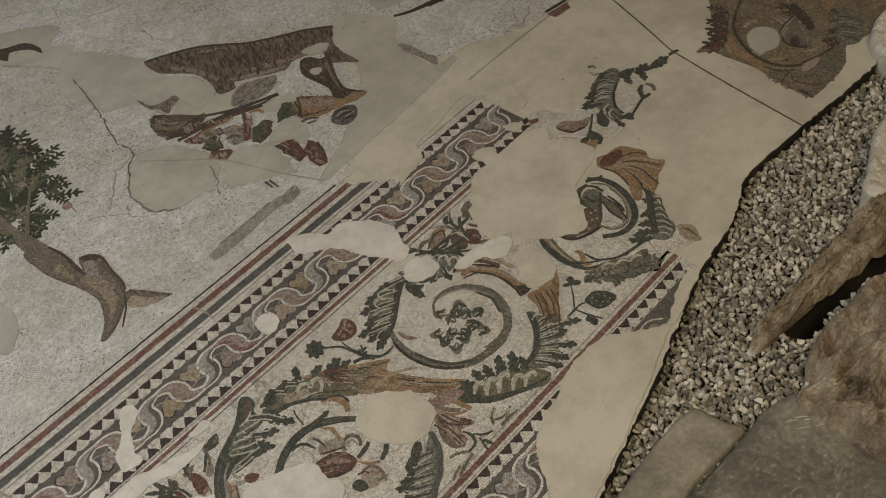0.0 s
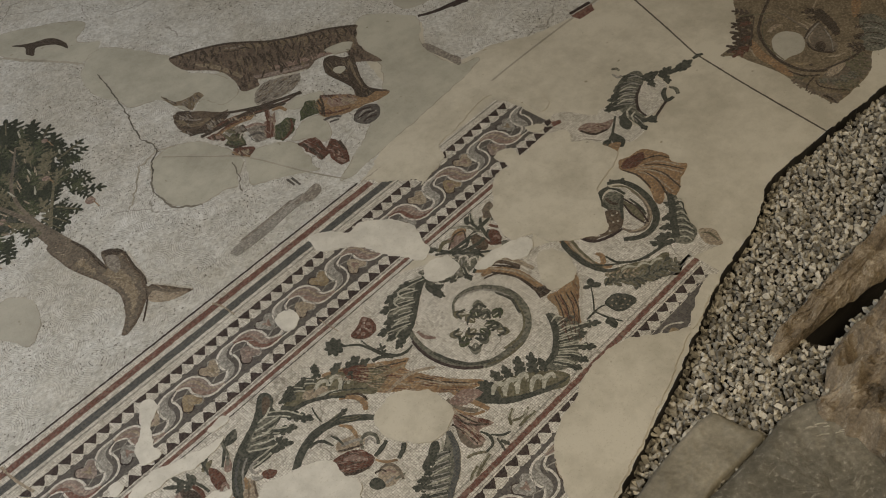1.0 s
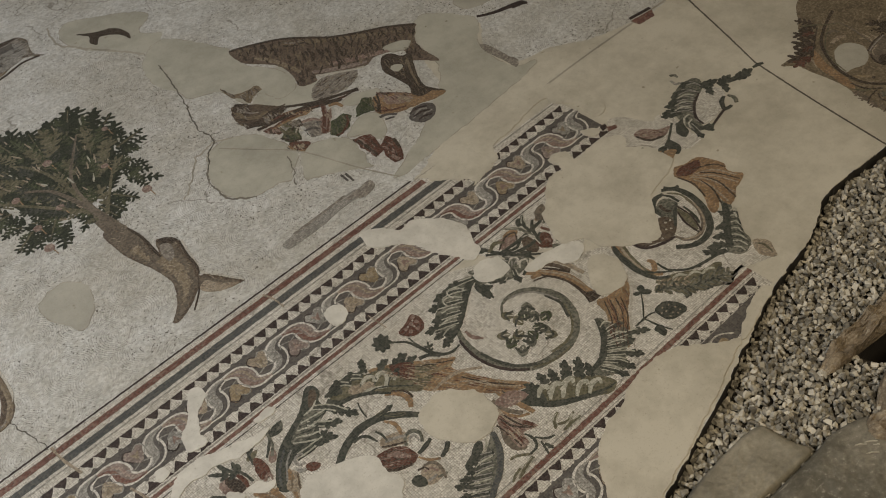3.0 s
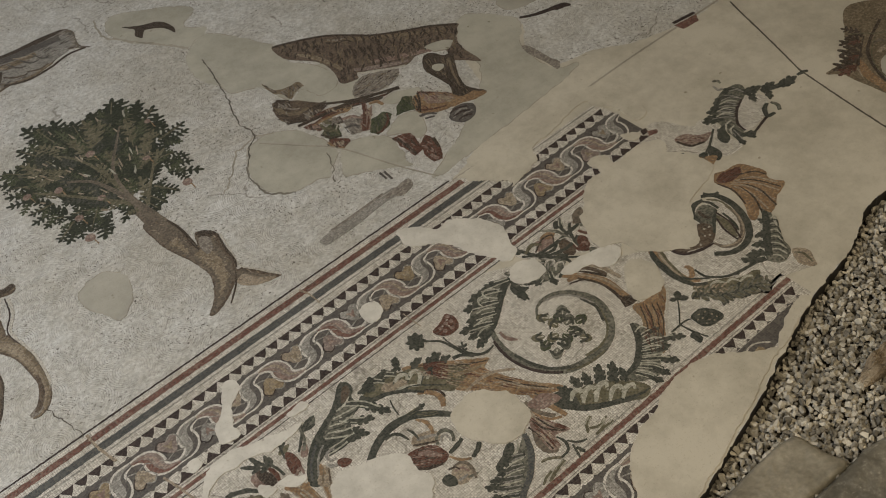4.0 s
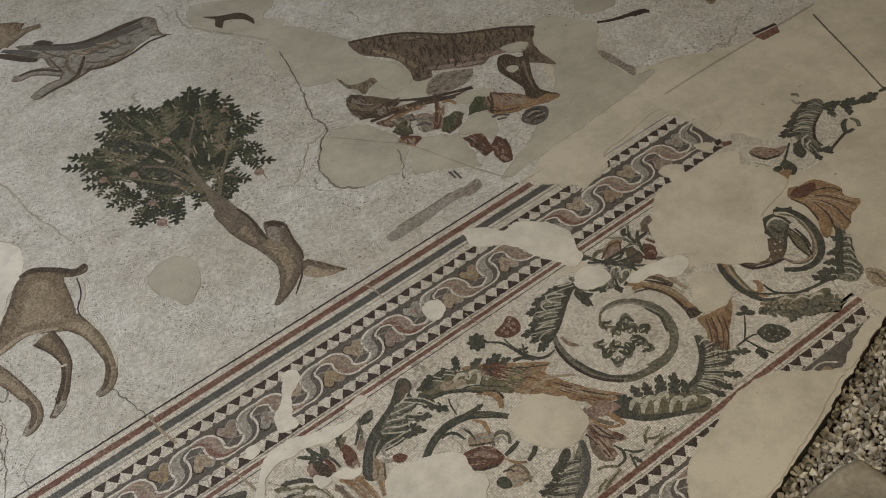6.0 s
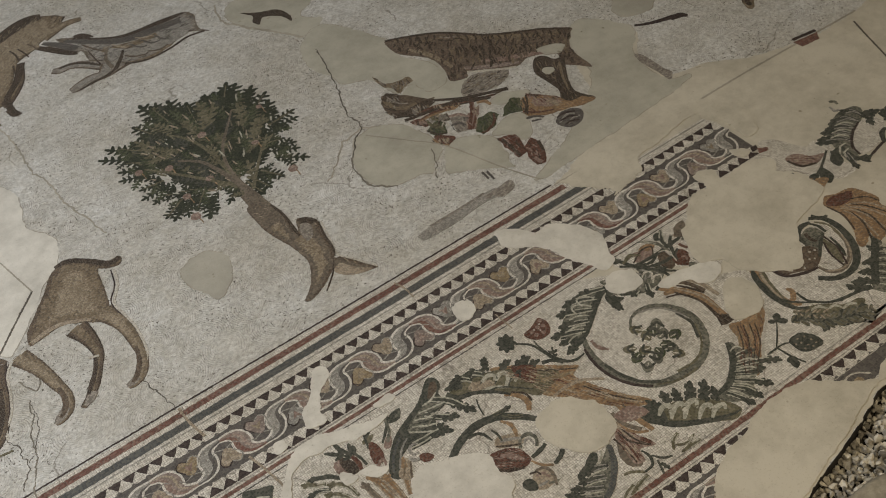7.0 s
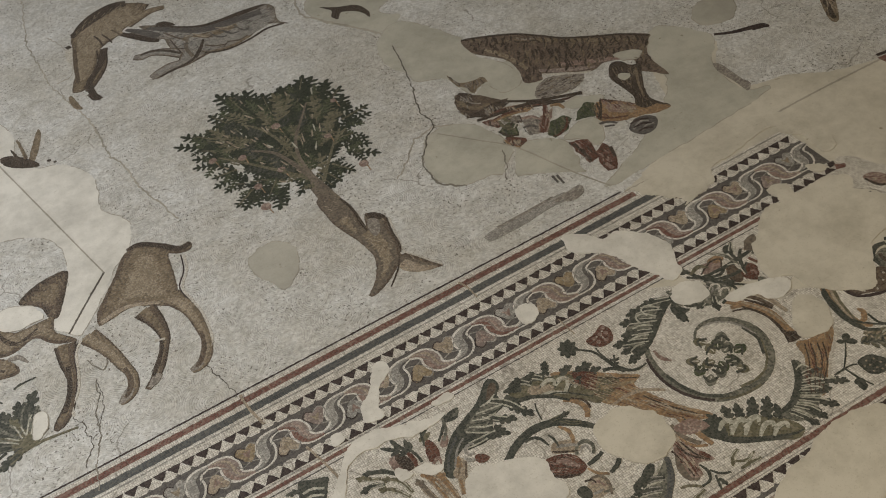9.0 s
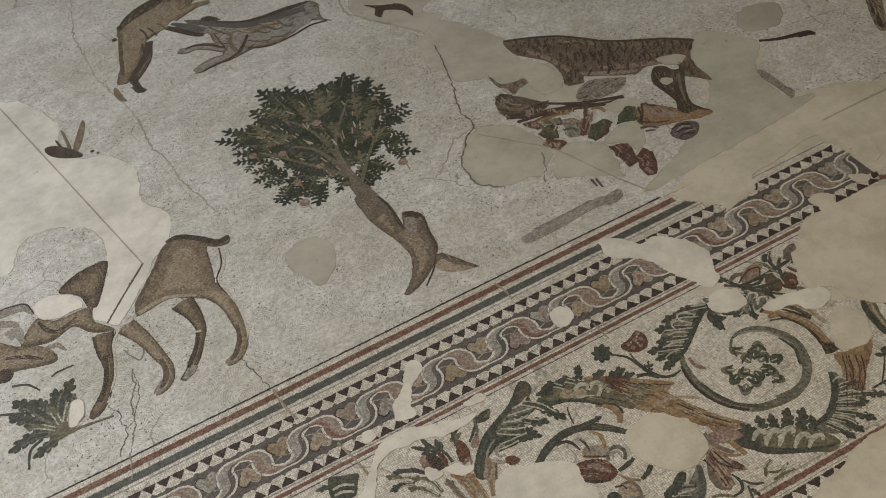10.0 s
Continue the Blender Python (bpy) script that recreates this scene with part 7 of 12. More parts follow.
inlay(remains, "fragment", [(1.265, 1.052), (1.301, 1.065), (1.328, 1.032), (1.303, 0.979), (1.268, 0.946), (1.248, 0.972), (1.244, 1.006)], FUR_DARK, 3, smooth=False)
hatch(remains, [(1.265, 1.052), (1.301, 1.065), (1.328, 1.032), (1.303, 0.979), (1.268, 0.946), (1.248, 0.972), (1.244, 1.006)], [FUR, GREY_FUR], 4, 9, -1.78, 0.034, 0.0061, 0.35)
inlay(remains, "fragment", [(1.233, 0.974), (1.261, 0.935), (1.287, 0.920), (1.346, 0.923), (1.401, 0.920), (1.416, 0.887), (1.341, 0.857), (1.283, 0.874), (1.239, 0.915)], FUR_DARK, 3, smooth=False)
hatch(remains, [(1.233, 0.974), (1.261, 0.935), (1.287, 0.920), (1.346, 0.923), (1.401, 0.920), (1.416, 0.887), (1.341, 0.857), (1.283, 0.874), (1.239, 0.915)], [FUR, GREY_FUR], 4, 9, -1.78, 0.033, 0.0060, 0.35)
inlay(remains, "fragment", [(1.293, 0.767), (1.343, 0.786), (1.359, 0.757), (1.338, 0.693), (1.302, 0.699), (1.287, 0.730)], GREEN, 3, smooth=False)
hatch(remains, [(1.293, 0.767), (1.343, 0.786), (1.359, 0.757), (1.338, 0.693), (1.302, 0.699), (1.287, 0.730)], [LEAF, OLIVE], 4, 9, -1.78, 0.032, 0.0058, 0.35)
inlay(remains, "fragment", [(1.267, 0.851), (1.315, 0.832), (1.322, 0.783), (1.297, 0.784), (1.277, 0.815)], RUST, 3, smooth=False)
hatch(remains, [(1.267, 0.851), (1.315, 0.832), (1.322, 0.783), (1.297, 0.784), (1.277, 0.815)], [FUR_DARK, PINK], 4, 9, -1.78, 0.032, 0.0059, 0.35)
inlay(remains, "fragment", [(1.272, 0.708), (1.340, 0.654), (1.299, 0.631), (1.273, 0.670)], TAN, 3, smooth=False)
hatch(remains, [(1.272, 0.708), (1.340, 0.654), (1.299, 0.631), (1.273, 0.670)], [FUR_DARK, FAWN], 4, 9, -1.78, 0.031, 0.0057, 0.35)
inlay(remains, "fragment", [(1.395, 0.760), (1.450, 0.739), (1.416, 0.650), (1.362, 0.671)], GREY_FUR, 3, smooth=False)
hatch(remains, [(1.395, 0.760), (1.450, 0.739), (1.416, 0.650), (1.362, 0.671)], [SLATE, GREY_FUR], 4, 9, -1.78, 0.032, 0.0057, 0.35)
inlay(remains, "fragment", [(1.456, 0.734), (1.525, 0.748), (1.489, 0.708), (1.431, 0.639), (1.400, 0.660)], PINK, 3, smooth=False)
hatch(remains, [(1.456, 0.734), (1.525, 0.748), (1.489, 0.708), (1.431, 0.639), (1.400, 0.660)], [RUST, FAWN], 4, 9, -1.78, 0.032, 0.0057, 0.35)
inlay(remains, "fragment", [(1.471, 0.683), (1.526, 0.682), (1.540, 0.648), (1.494, 0.607), (1.435, 0.594), (1.419, 0.629)], GREEN, 3, smooth=False)
hatch(remains, [(1.471, 0.683), (1.526, 0.682), (1.540, 0.648), (1.494, 0.607), (1.435, 0.594), (1.419, 0.629)], [LEAF, OLIVE], 4, 9, -1.78, 0.031, 0.0057, 0.35)
inlay(remains, "fragment", [(1.570, 0.662), (1.628, 0.695), (1.658, 0.674), (1.625, 0.598), (1.575, 0.619), (1.543, 0.622)], GREEN, 3, smooth=False)
hatch(remains, [(1.570, 0.662), (1.628, 0.695), (1.658, 0.674), (1.625, 0.598), (1.575, 0.619), (1.543, 0.622)], [LEAF, OLIVE], 4, 9, -1.78, 0.031, 0.0057, 0.35)
inlay(remains, "fragment", [(1.384, 0.872), (1.446, 0.842), (1.495, 0.802), (1.434, 0.787), (1.378, 0.843)], TAN, 3, smooth=False)
hatch(remains, [(1.384, 0.872), (1.446, 0.842), (1.495, 0.802), (1.434, 0.787), (1.378, 0.843)], [FUR_DARK, FAWN], 4, 9, -1.78, 0.033, 0.0059, 0.35)
inlay(remains, "fragment", [(1.685, 0.672), (1.726, 0.623), (1.768, 0.561), (1.745, 0.521), (1.691, 0.526), (1.626, 0.562), (1.636, 0.609)], PINK, 3, smooth=False)
hatch(remains, [(1.685, 0.672), (1.726, 0.623), (1.768, 0.561), (1.745, 0.521), (1.691, 0.526), (1.626, 0.562), (1.636, 0.609)], [RUST, FAWN], 4, 9, -1.78, 0.031, 0.0056, 0.35)
inlay(remains, "fragment", [(1.688, 0.677), (1.729, 0.628), (1.770, 0.565), (1.742, 0.566), (1.708, 0.614), (1.677, 0.635)], RUST, 3, smooth=False)
hatch(remains, [(1.688, 0.677), (1.729, 0.628), (1.770, 0.565), (1.742, 0.566), (1.708, 0.614), (1.677, 0.635)], [FUR_DARK, PINK], 4, 9, -1.78, 0.032, 0.0056, 0.35)
inlay(remains, "fragment", [(1.333, 0.843), (1.369, 0.828), (1.385, 0.762), (1.354, 0.738), (1.351, 0.780), (1.332, 0.804)], OLIVE, 3, smooth=False)
hatch(remains, [(1.333, 0.843), (1.369, 0.828), (1.385, 0.762), (1.354, 0.738), (1.351, 0.780), (1.332, 0.804)], [FUR_DARK, GREY_FUR], 4, 9, -1.78, 0.032, 0.0058, 0.35)
inlay(remains, "fragment", [(1.450, 0.540), (1.490, 0.526), (1.518, 0.510), (1.506, 0.468), (1.501, 0.436), (1.485, 0.404), (1.447, 0.397), (1.446, 0.461)], RUST, 3, smooth=False)
hatch(remains, [(1.450, 0.540), (1.490, 0.526), (1.518, 0.510), (1.506, 0.468), (1.501, 0.436), (1.485, 0.404), (1.447, 0.397), (1.446, 0.461)], [FUR_DARK, PINK], 4, 9, -1.78, 0.029, 0.0055, 0.35)
inlay(remains, "fragment", [(1.499, 0.434), (1.543, 0.457), (1.551, 0.414), (1.528, 0.344), (1.502, 0.312), (1.470, 0.320), (1.476, 0.384)], RUST, 3, smooth=False)
hatch(remains, [(1.499, 0.434), (1.543, 0.457), (1.551, 0.414), (1.528, 0.344), (1.502, 0.312), (1.470, 0.320), (1.476, 0.384)], [FUR_DARK, PINK], 4, 9, -1.78, 0.028, 0.0054, 0.35)
inlay(remains, "fragment", [(1.359, 0.812), (1.404, 0.792), (1.388, 0.749), (1.367, 0.770)], FAWN, 3, smooth=False)
hatch(remains, [(1.359, 0.812), (1.404, 0.792), (1.388, 0.749), (1.367, 0.770)], [FUR_DARK, GREY_FUR], 4, 9, -1.78, 0.032, 0.0058, 0.35)
inlay(remains, "fragment", [(1.274, 0.897), (1.334, 0.903), (1.385, 0.892), (1.368, 0.875), (1.304, 0.872)], SILVER, 3, smooth=False)
hatch(remains, [(1.274, 0.897), (1.334, 0.903), (1.385, 0.892), (1.368, 0.875), (1.304, 0.872)], [FUR_DARK, GREY_FUR], 4, 9, -1.78, 0.033, 0.0059, 0.35)
stroke(remains, "strap", [(1.259, 0.872, 0.0141), (1.360, 0.851, 0.0173), (1.461, 0.830, 0.0175), (1.559, 0.767, 0.0222), (1.577, 0.760, 0.0190)], FUR_DARK, 4)
stroke(remains, "fold", [(1.683, 0.670, 0.0066), (1.652, 0.616, 0.0075), (1.616, 0.571, 0.0057)], FUR_DARK, 4)
stroke(remains, "fold", [(1.464, 0.520, 0.0140), (1.461, 0.450, 0.0157), (1.454, 0.399, 0.0086)], FUR_DARK, 4)
stroke(remains, "fold", [(1.486, 0.359, 0.0146), (1.491, 0.321, 0.0169)], PINK, 4)
stroke(remains, "fold", [(1.335, 0.753, 0.0066), (1.378, 0.797, 0.0090), (1.381, 0.755, 0.0064)], FUR_DARK, 4)
stroke(remains, "fold", [(1.490, 0.766, 0.0098), (1.459, 0.692, 0.0114), (1.420, 0.648, 0.0082)], RUST, 4)
stroke(remains, "fold", [(1.334, 0.734, 0.0048), (1.366, 0.758, 0.0061), (1.365, 0.729, 0.0048)], PALE, 4)
stroke(remains, "fold", [(1.552, 0.423, 0.0140), (1.534, 0.366, 0.0118)], FUR_DARK, 4)

inlay(remains, "fragment", [(1.659, 0.667), (1.700, 0.644), (1.748, 0.598), (1.776, 0.530), (1.826, 0.510), (1.856, 0.469), (1.793, 0.468), (1.746, 0.491), (1.693, 0.507), (1.645, 0.537), (1.609, 0.583)], TAN, 3.4)
inlay(remains, "fragment", [(1.690, 0.630), (1.733, 0.589), (1.756, 0.538), (1.709, 0.549), (1.668, 0.588)], PINK, 3.8)
stroke(remains, "fold", [(1.613, 0.596, 0.0080), (1.649, 0.555, 0.0099), (1.706, 0.523, 0.0060)], RUST, 4.2)
stroke(remains, "fold", [(1.662, 0.663, 0.0061), (1.644, 0.617, 0.0081), (1.613, 0.579, 0.0060)], FUR_DARK, 4.4)
stroke(remains, "fold", [(1.723, 0.587, 0.0202), (1.733, 0.554, 0.0241), (1.730, 0.529, 0.0120)], FAWN, 4.4)
stroke(remains, "strap", [(1.286, 0.858, 0.0082), (1.348, 0.868, 0.0124), (1.408, 0.850, 0.0124), (1.467, 0.817, 0.0083)], RUST, 4)
stroke(remains, "strap", [(1.299, 0.834, 0.0061), (1.365, 0.834, 0.0103), (1.433, 0.815, 0.0083)], RUST, 4.2)
stroke(remains, "strap", [(1.280, 0.824, 0.0081), (1.344, 0.825, 0.0123), (1.414, 0.810, 0.0103)], TAN, 4)
stroke(remains, "strap", [(1.519, 0.808, 0.0125), (1.483, 0.743, 0.0163), (1.437, 0.686, 0.0140), (1.406, 0.654, 0.0099)], RUST, 4)
stroke(remains, "strap", [(1.522, 0.794, 0.0052), (1.484, 0.731, 0.0061), (1.440, 0.677, 0.0060)], PINK, 4.4)
stroke(remains, "strap", [(1.455, 0.823, 0.0104), (1.503, 0.800, 0.0145), (1.552, 0.776, 0.0124), (1.603, 0.756, 0.0104)], RUST, 4)
stroke(remains, "strap", [(1.434, 0.826, 0.0062), (1.496, 0.789, 0.0062), (1.574, 0.761, 0.0062), (1.652, 0.756, 0.0083)], FUR_DARK, 4.4)
stroke(remains, "strap", [(1.521, 0.765, 0.0124), (1.549, 0.749, 0.0165), (1.552, 0.717, 0.0102)], TAN, 4)
stroke(remains, "fold", [(1.528, 0.666, 0.0060), (1.501, 0.624, 0.0099), (1.456, 0.601, 0.0098), (1.430, 0.604, 0.0059)], RUST, 4.4)
stroke(remains, "fold", [(1.320, 0.814, 0.0102), (1.319, 0.764, 0.0161), (1.344, 0.730, 0.0120)], OLIVE, 4.4)
stroke(remains, "fold", [(1.333, 0.813, 0.0082), (1.331, 0.792, 0.0102), (1.343, 0.786, 0.0061)], SILVER, 4.6)
stroke(remains, "fold", [(1.286, 0.762, 0.0060), (1.304, 0.717, 0.0080), (1.335, 0.694, 0.0060)], FUR_DARK, 4.5)
inlay(remains, "fragment", [(1.286, 0.713), (1.319, 0.693), (1.341, 0.656), (1.317, 0.640), (1.289, 0.661)], RUST, 3.6)
stroke(remains, "fold", [(1.394, 0.772, 0.0122), (1.430, 0.754, 0.0163), (1.446, 0.722, 0.0101)], PINK, 4.4)
stroke(remains, "fold", [(1.370, 0.722, 0.0080), (1.400, 0.710, 0.0100), (1.414, 0.685, 0.0060)], SLATE, 4.4)
inlay(remains, "fragment", [(1.270, 1.062), (1.297, 1.054), (1.337, 1.015), (1.395, 0.928), (1.422, 0.914), (1.393, 0.900), (1.335, 0.910), (1.270, 0.908), (1.248, 0.934), (1.241, 1.000)], FUR_MID, 3)
stroke(remains, "fold", [(1.266, 1.024, 0.0128), (1.271, 0.971, 0.0168), (1.303, 0.935, 0.0167), (1.349, 0.931, 0.0126)], FUR, 4.2)
stroke(remains, "fold", [(1.287, 1.027, 0.0064), (1.299, 0.980, 0.0084), (1.325, 0.954, 0.0063)], GREY_FUR, 4.4)
stroke(remains, "claw", [(1.683, 0.478, 0.0059), (1.723, 0.479, 0.0098), (1.754, 0.460, 0.0079)], DARK, 4.8)
stroke(remains, "claw", [(1.680, 0.453, 0.0058), (1.715, 0.453, 0.0098), (1.746, 0.434, 0.0078)], DARK, 4.8)
stroke(remains, "claw", [(1.681, 0.425, 0.0058), (1.710, 0.425, 0.0097), (1.735, 0.412, 0.0078)], DARK, 4.8)

# ---- lone pieces in the field ----

sword = thing("mosaic_spear", "faded grey mosaic spear lying along the border", "mosaic spear")
stroke(sword, "shaft", [(0.951, 0.296, 0.0284), (0.980, 0.299, 0.0434), (1.086, 0.301, 0.0474), (1.215, 0.311, 0.0410), (1.288, 0.304, 0.0457)], SILVER, 3)
stroke(sword, "shaft_edge", [(1.009, 0.324, 0.0092), (1.116, 0.325, 0.0111), (1.243, 0.331, 0.0094)], GREY_FUR, 4)
inlay(sword, "tip", [(1.267, 0.308), (1.317, 0.324), (1.351, 0.323), (1.348, 0.295), (1.324, 0.276), (1.277, 0.276)], GREY_FUR, 4)
stroke(sword, "tip", [(1.236, 0.307, 0.0185), (1.293, 0.312, 0.0186)], GREY_FUR, 4)
stroke(sword, "mark", [(1.303, 0.425, 0.0095), (1.300, 0.382, 0.0079)], SLATE, 3)
stroke(sword, "mark", [(1.318, 0.418, 0.0095), (1.313, 0.366, 0.0078)], SLATE, 3)

arrow = thing("mosaic_dart", "thin dark mosaic dart", "mosaic dart")
stroke(arrow, "shaft", [(2.263, 0.715, 0.0128), (2.325, 0.678, 0.0179), (2.397, 0.654, 0.0254)], DARK, 3)
stroke(arrow, "tip", [(2.394, 0.650, 0.0329), (2.437, 0.636, 0.0309), (2.452, 0.614, 0.0127)], DARK, 4)

scrap = thing("mosaic_scrap", "worn grey-brown scrap of mosaic in a mortar field", "mosaic fragment")
inlay(scrap, "scrap", [(2.138, 0.569), (2.157, 0.538), (2.157, 0.430), (2.161, 0.382), (2.124, 0.358), (2.126, 0.434), (2.121, 0.515)], GREY_FUR, 2)

limb = thing("mosaic_animal_limb", "brown hind limb of a mosaic animal", "mosaic animal")
inlay(limb, "limb", [(2.800, 0.736), (2.824, 0.678), (2.701, 0.500), (2.656, 0.464), (2.653, 0.501), (2.699, 0.589)], FUR, 3)
hatch(limb, [(2.800, 0.736), (2.824, 0.678), (2.701, 0.500), (2.656, 0.464), (2.653, 0.501), (2.699, 0.589)], [FUR_DARK, FAWN], 4, 20, -1.92, 0.050, 0.0056, 0.35)
stroke(limb, "limb_shade", [(2.792, 0.706, 0.0169), (2.722, 0.587, 0.0202), (2.668, 0.488, 0.0168)], FUR_DARK, 4)

tail_piece = thing("mosaic_tail_fragment", "small dark brown curved mosaic tail", "mosaic fragment")
inlay(tail_piece, "tail", [(1.133, 2.044), (1.194, 1.990), (1.268, 1.944), (1.288, 1.866), (1.271, 1.814), (1.254, 1.884), (1.193, 1.938), (1.156, 1.899), (1.141, 1.936), (1.162, 1.982)], FUR_DARK, 3)

stripe_scrap = thing("mosaic_stripe_scrap", "scrap of red and dark border stripes", "mosaic fragment")
inlay(stripe_scrap, "stripe", [(2.602, 0.198), (2.708, 0.182), (2.685, 0.148), (2.606, 0.156)], RED, 3, smooth=False)
stroke(stripe_scrap, "stripe", [(2.611, 0.211, 0.0140), (2.713, 0.195, 0.0142)], DARK, 4)

# ---- white ground of the scroll border ----

scroll_field = thing("scroll_ground", "white tesserae ground of the acanthus border", "mosaic border", "structure")
inlay(scroll_field, "white_ground", [(-0.450, -0.203), (-0.100, -0.203), (0.200, -0.204), (0.500, -0.203), (0.800, -0.203), (1.050, -0.203), (1.220, -0.203), (1.357, -0.279), (1.389, -0.385), (1.501, -0.479), (1.591, -0.543), (1.616, -0.660), (1.708, -0.808), (1.777, -0.896), (1.801, -0.984), (1.615, -1.058), (1.494, -0.964), (1.438, -0.924), (1.298, -0.907), (1.206, -0.949), (1.142, -0.959), (1.070, -0.987), (0.991, -1.060), (0.944, -1.145), (0.863, -1.246), (0.255, -0.827)], BORDER_WHITE, 0.6, smooth=False)
inlay(scroll_field, "white_ground", [(1.489, -0.442), (1.559, -0.477), (1.629, -0.512), (1.702, -0.593), (1.768, -0.623), (1.879, -0.513), (1.965, -0.530), (1.989, -0.694), (2.015, -0.731), (1.934, -0.836), (1.936, -0.944), (1.827, -0.893), (1.754, -0.912), (1.570, -0.696)], BORDER_WHITE, 0.7, smooth=False)
inlay(scroll_field, "white_ground", [(1.370, -0.191), (1.602, -0.195), (1.815, -0.167), (1.822, -0.207), (1.716, -0.208), (1.681, -0.252), (1.615, -0.259), (1.591, -0.329), (1.610, -0.399), (1.555, -0.408), (1.444, -0.336), (1.361, -0.263)], BORDER_WHITE, 0.7)
inlay(scroll_field, "white_ground", [(2.093, -0.123), (2.145, -0.145), (2.178, -0.222), (2.222, -0.288), (2.224, -0.373), (2.228, -0.431), (2.159, -0.433), (2.104, -0.378), (2.072, -0.304), (2.016, -0.249), (2.056, -0.191)], BORDER_WHITE, 0.7)
# the far end's dimness is painted: its ground has the darkened tan
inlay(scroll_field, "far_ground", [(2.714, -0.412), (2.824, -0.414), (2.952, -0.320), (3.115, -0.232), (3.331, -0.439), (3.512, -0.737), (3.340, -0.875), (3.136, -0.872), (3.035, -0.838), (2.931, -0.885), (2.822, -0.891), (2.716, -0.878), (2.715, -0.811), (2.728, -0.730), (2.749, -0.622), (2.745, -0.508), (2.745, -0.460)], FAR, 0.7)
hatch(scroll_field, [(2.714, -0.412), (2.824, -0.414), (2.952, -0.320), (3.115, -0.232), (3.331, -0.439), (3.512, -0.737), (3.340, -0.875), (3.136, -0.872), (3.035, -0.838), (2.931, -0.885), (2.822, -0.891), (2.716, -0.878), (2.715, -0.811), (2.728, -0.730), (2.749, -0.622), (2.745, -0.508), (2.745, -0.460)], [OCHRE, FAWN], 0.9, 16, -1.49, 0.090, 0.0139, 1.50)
inlay(scroll_field, "white_ground", [(1.656, -0.537), (1.549, -0.485), (1.621, -0.437), (1.517, -0.418), (1.482, -0.494), (1.607, -0.667)], BORDER_WHITE, 0.7)

# ---- the near scroll with its flower ----

scroll_a = thing("mosaic_acanthus_scroll", "grey-green acanthus scroll coiled round a small green flower", "mosaic scroll")
# left leaf of the coil
inlay(scroll_a, "leaf_body", [(1.276, -0.284), (1.229, -0.270), (1.171, -0.271), (1.108, -0.294), (1.061, -0.328), (1.043, -0.370), (1.049, -0.413), (1.072, -0.415), (1.114, -0.383), (1.163, -0.350), (1.213, -0.311), (1.247, -0.293)], LEAF_GREY, 4)
stroke(scroll_a, "spine", [(1.287, -0.299, 0.0166), (1.248, -0.294, 0.0248), (1.203, -0.320, 0.0244), (1.152, -0.358, 0.0220), (1.108, -0.389, 0.0197), (1.070, -0.412, 0.0136)], LEAF, 4.5)
finger(scroll_a, [(1.267, -0.288, 0.0166), (1.223, -0.270, 0.0228), (1.181, -0.261, 0.0165)], LEAF, 4.4, LEAF_PALE, 2)
finger(scroll_a, [(1.220, -0.304, 0.0164), (1.174, -0.274, 0.0246), (1.127, -0.266, 0.0183)], LEAF, 4.4, LEAF_PALE, 2)
finger(scroll_a, [(1.183, -0.332, 0.0162), (1.131, -0.302, 0.0242), (1.089, -0.284, 0.0181)], LEAF, 4.4, LEAF_PALE, 2)
finger(scroll_a, [(1.147, -0.360, 0.0160), (1.101, -0.337, 0.0219), (1.064, -0.325, 0.0178)], LEAF, 4.4, LEAF_PALE, 2)
finger(scroll_a, [(1.114, -0.383, 0.0158), (1.066, -0.357, 0.0236), (1.022, -0.342, 0.0176)], LEAF, 4.4, LEAF_PALE, 2)
finger(scroll_a, [(1.090, -0.402, 0.0157), (1.052, -0.410, 0.0213), (1.020, -0.418, 0.0173)], LEAF, 4.4, None, 2)
finger(scroll_a, [(1.080, -0.403, 0.0137), (1.047, -0.382, 0.0175), (1.022, -0.377, 0.0136)], LEAF, 4.4, None, 2)
stroke(scroll_a, "vein", [(1.212, -0.302, 0.0041), (1.196, -0.272, 0.0062), (1.166, -0.272, 0.0061), (1.166, -0.302, 0.0041)], LEAF_PALE, 5)
stroke(scroll_a, "vein", [(1.187, -0.322, 0.0041), (1.165, -0.293, 0.0061), (1.136, -0.286, 0.0061), (1.131, -0.317, 0.0040)], LEAF_PALE, 5)
stroke(scroll_a, "vein", [(1.157, -0.346, 0.0040), (1.132, -0.325, 0.0060), (1.099, -0.319, 0.0060)], LEAF_PALE, 5)
stroke(scroll_a, "vein", [(1.125, -0.368, 0.0040), (1.096, -0.352, 0.0059), (1.057, -0.352, 0.0039)], LEAF_PALE, 5)
stroke(scroll_a, "vein", [(1.095, -0.387, 0.0039), (1.068, -0.380, 0.0059), (1.041, -0.388, 0.0039)], LEAF_PALE, 5)
inlay(scroll_a, "leaf_side", [(1.272, -0.303), (1.270, -0.340), (1.286, -0.360), (1.262, -0.367), (1.251, -0.398), (1.240, -0.369), (1.234, -0.345), (1.242, -0.318)], LEAF, 4.2)
finger(scroll_a, [(1.264, -0.316, 0.0186), (1.252, -0.347, 0.0225), (1.243, -0.381, 0.0162)], LEAF, 4.3, None, 2)
finger(scroll_a, [(1.277, -0.294, 0.0187), (1.299, -0.347, 0.0227), (1.341, -0.362, 0.0166)], LEAF, 4.3, None, 1)
inlay(scroll_a, "leaf_body", [(1.346, -0.338), (1.391, -0.310), (1.426, -0.323), (1.443, -0.362), (1.406, -0.385), (1.352, -0.386), (1.322, -0.369)], LEAF_GREY, 4)
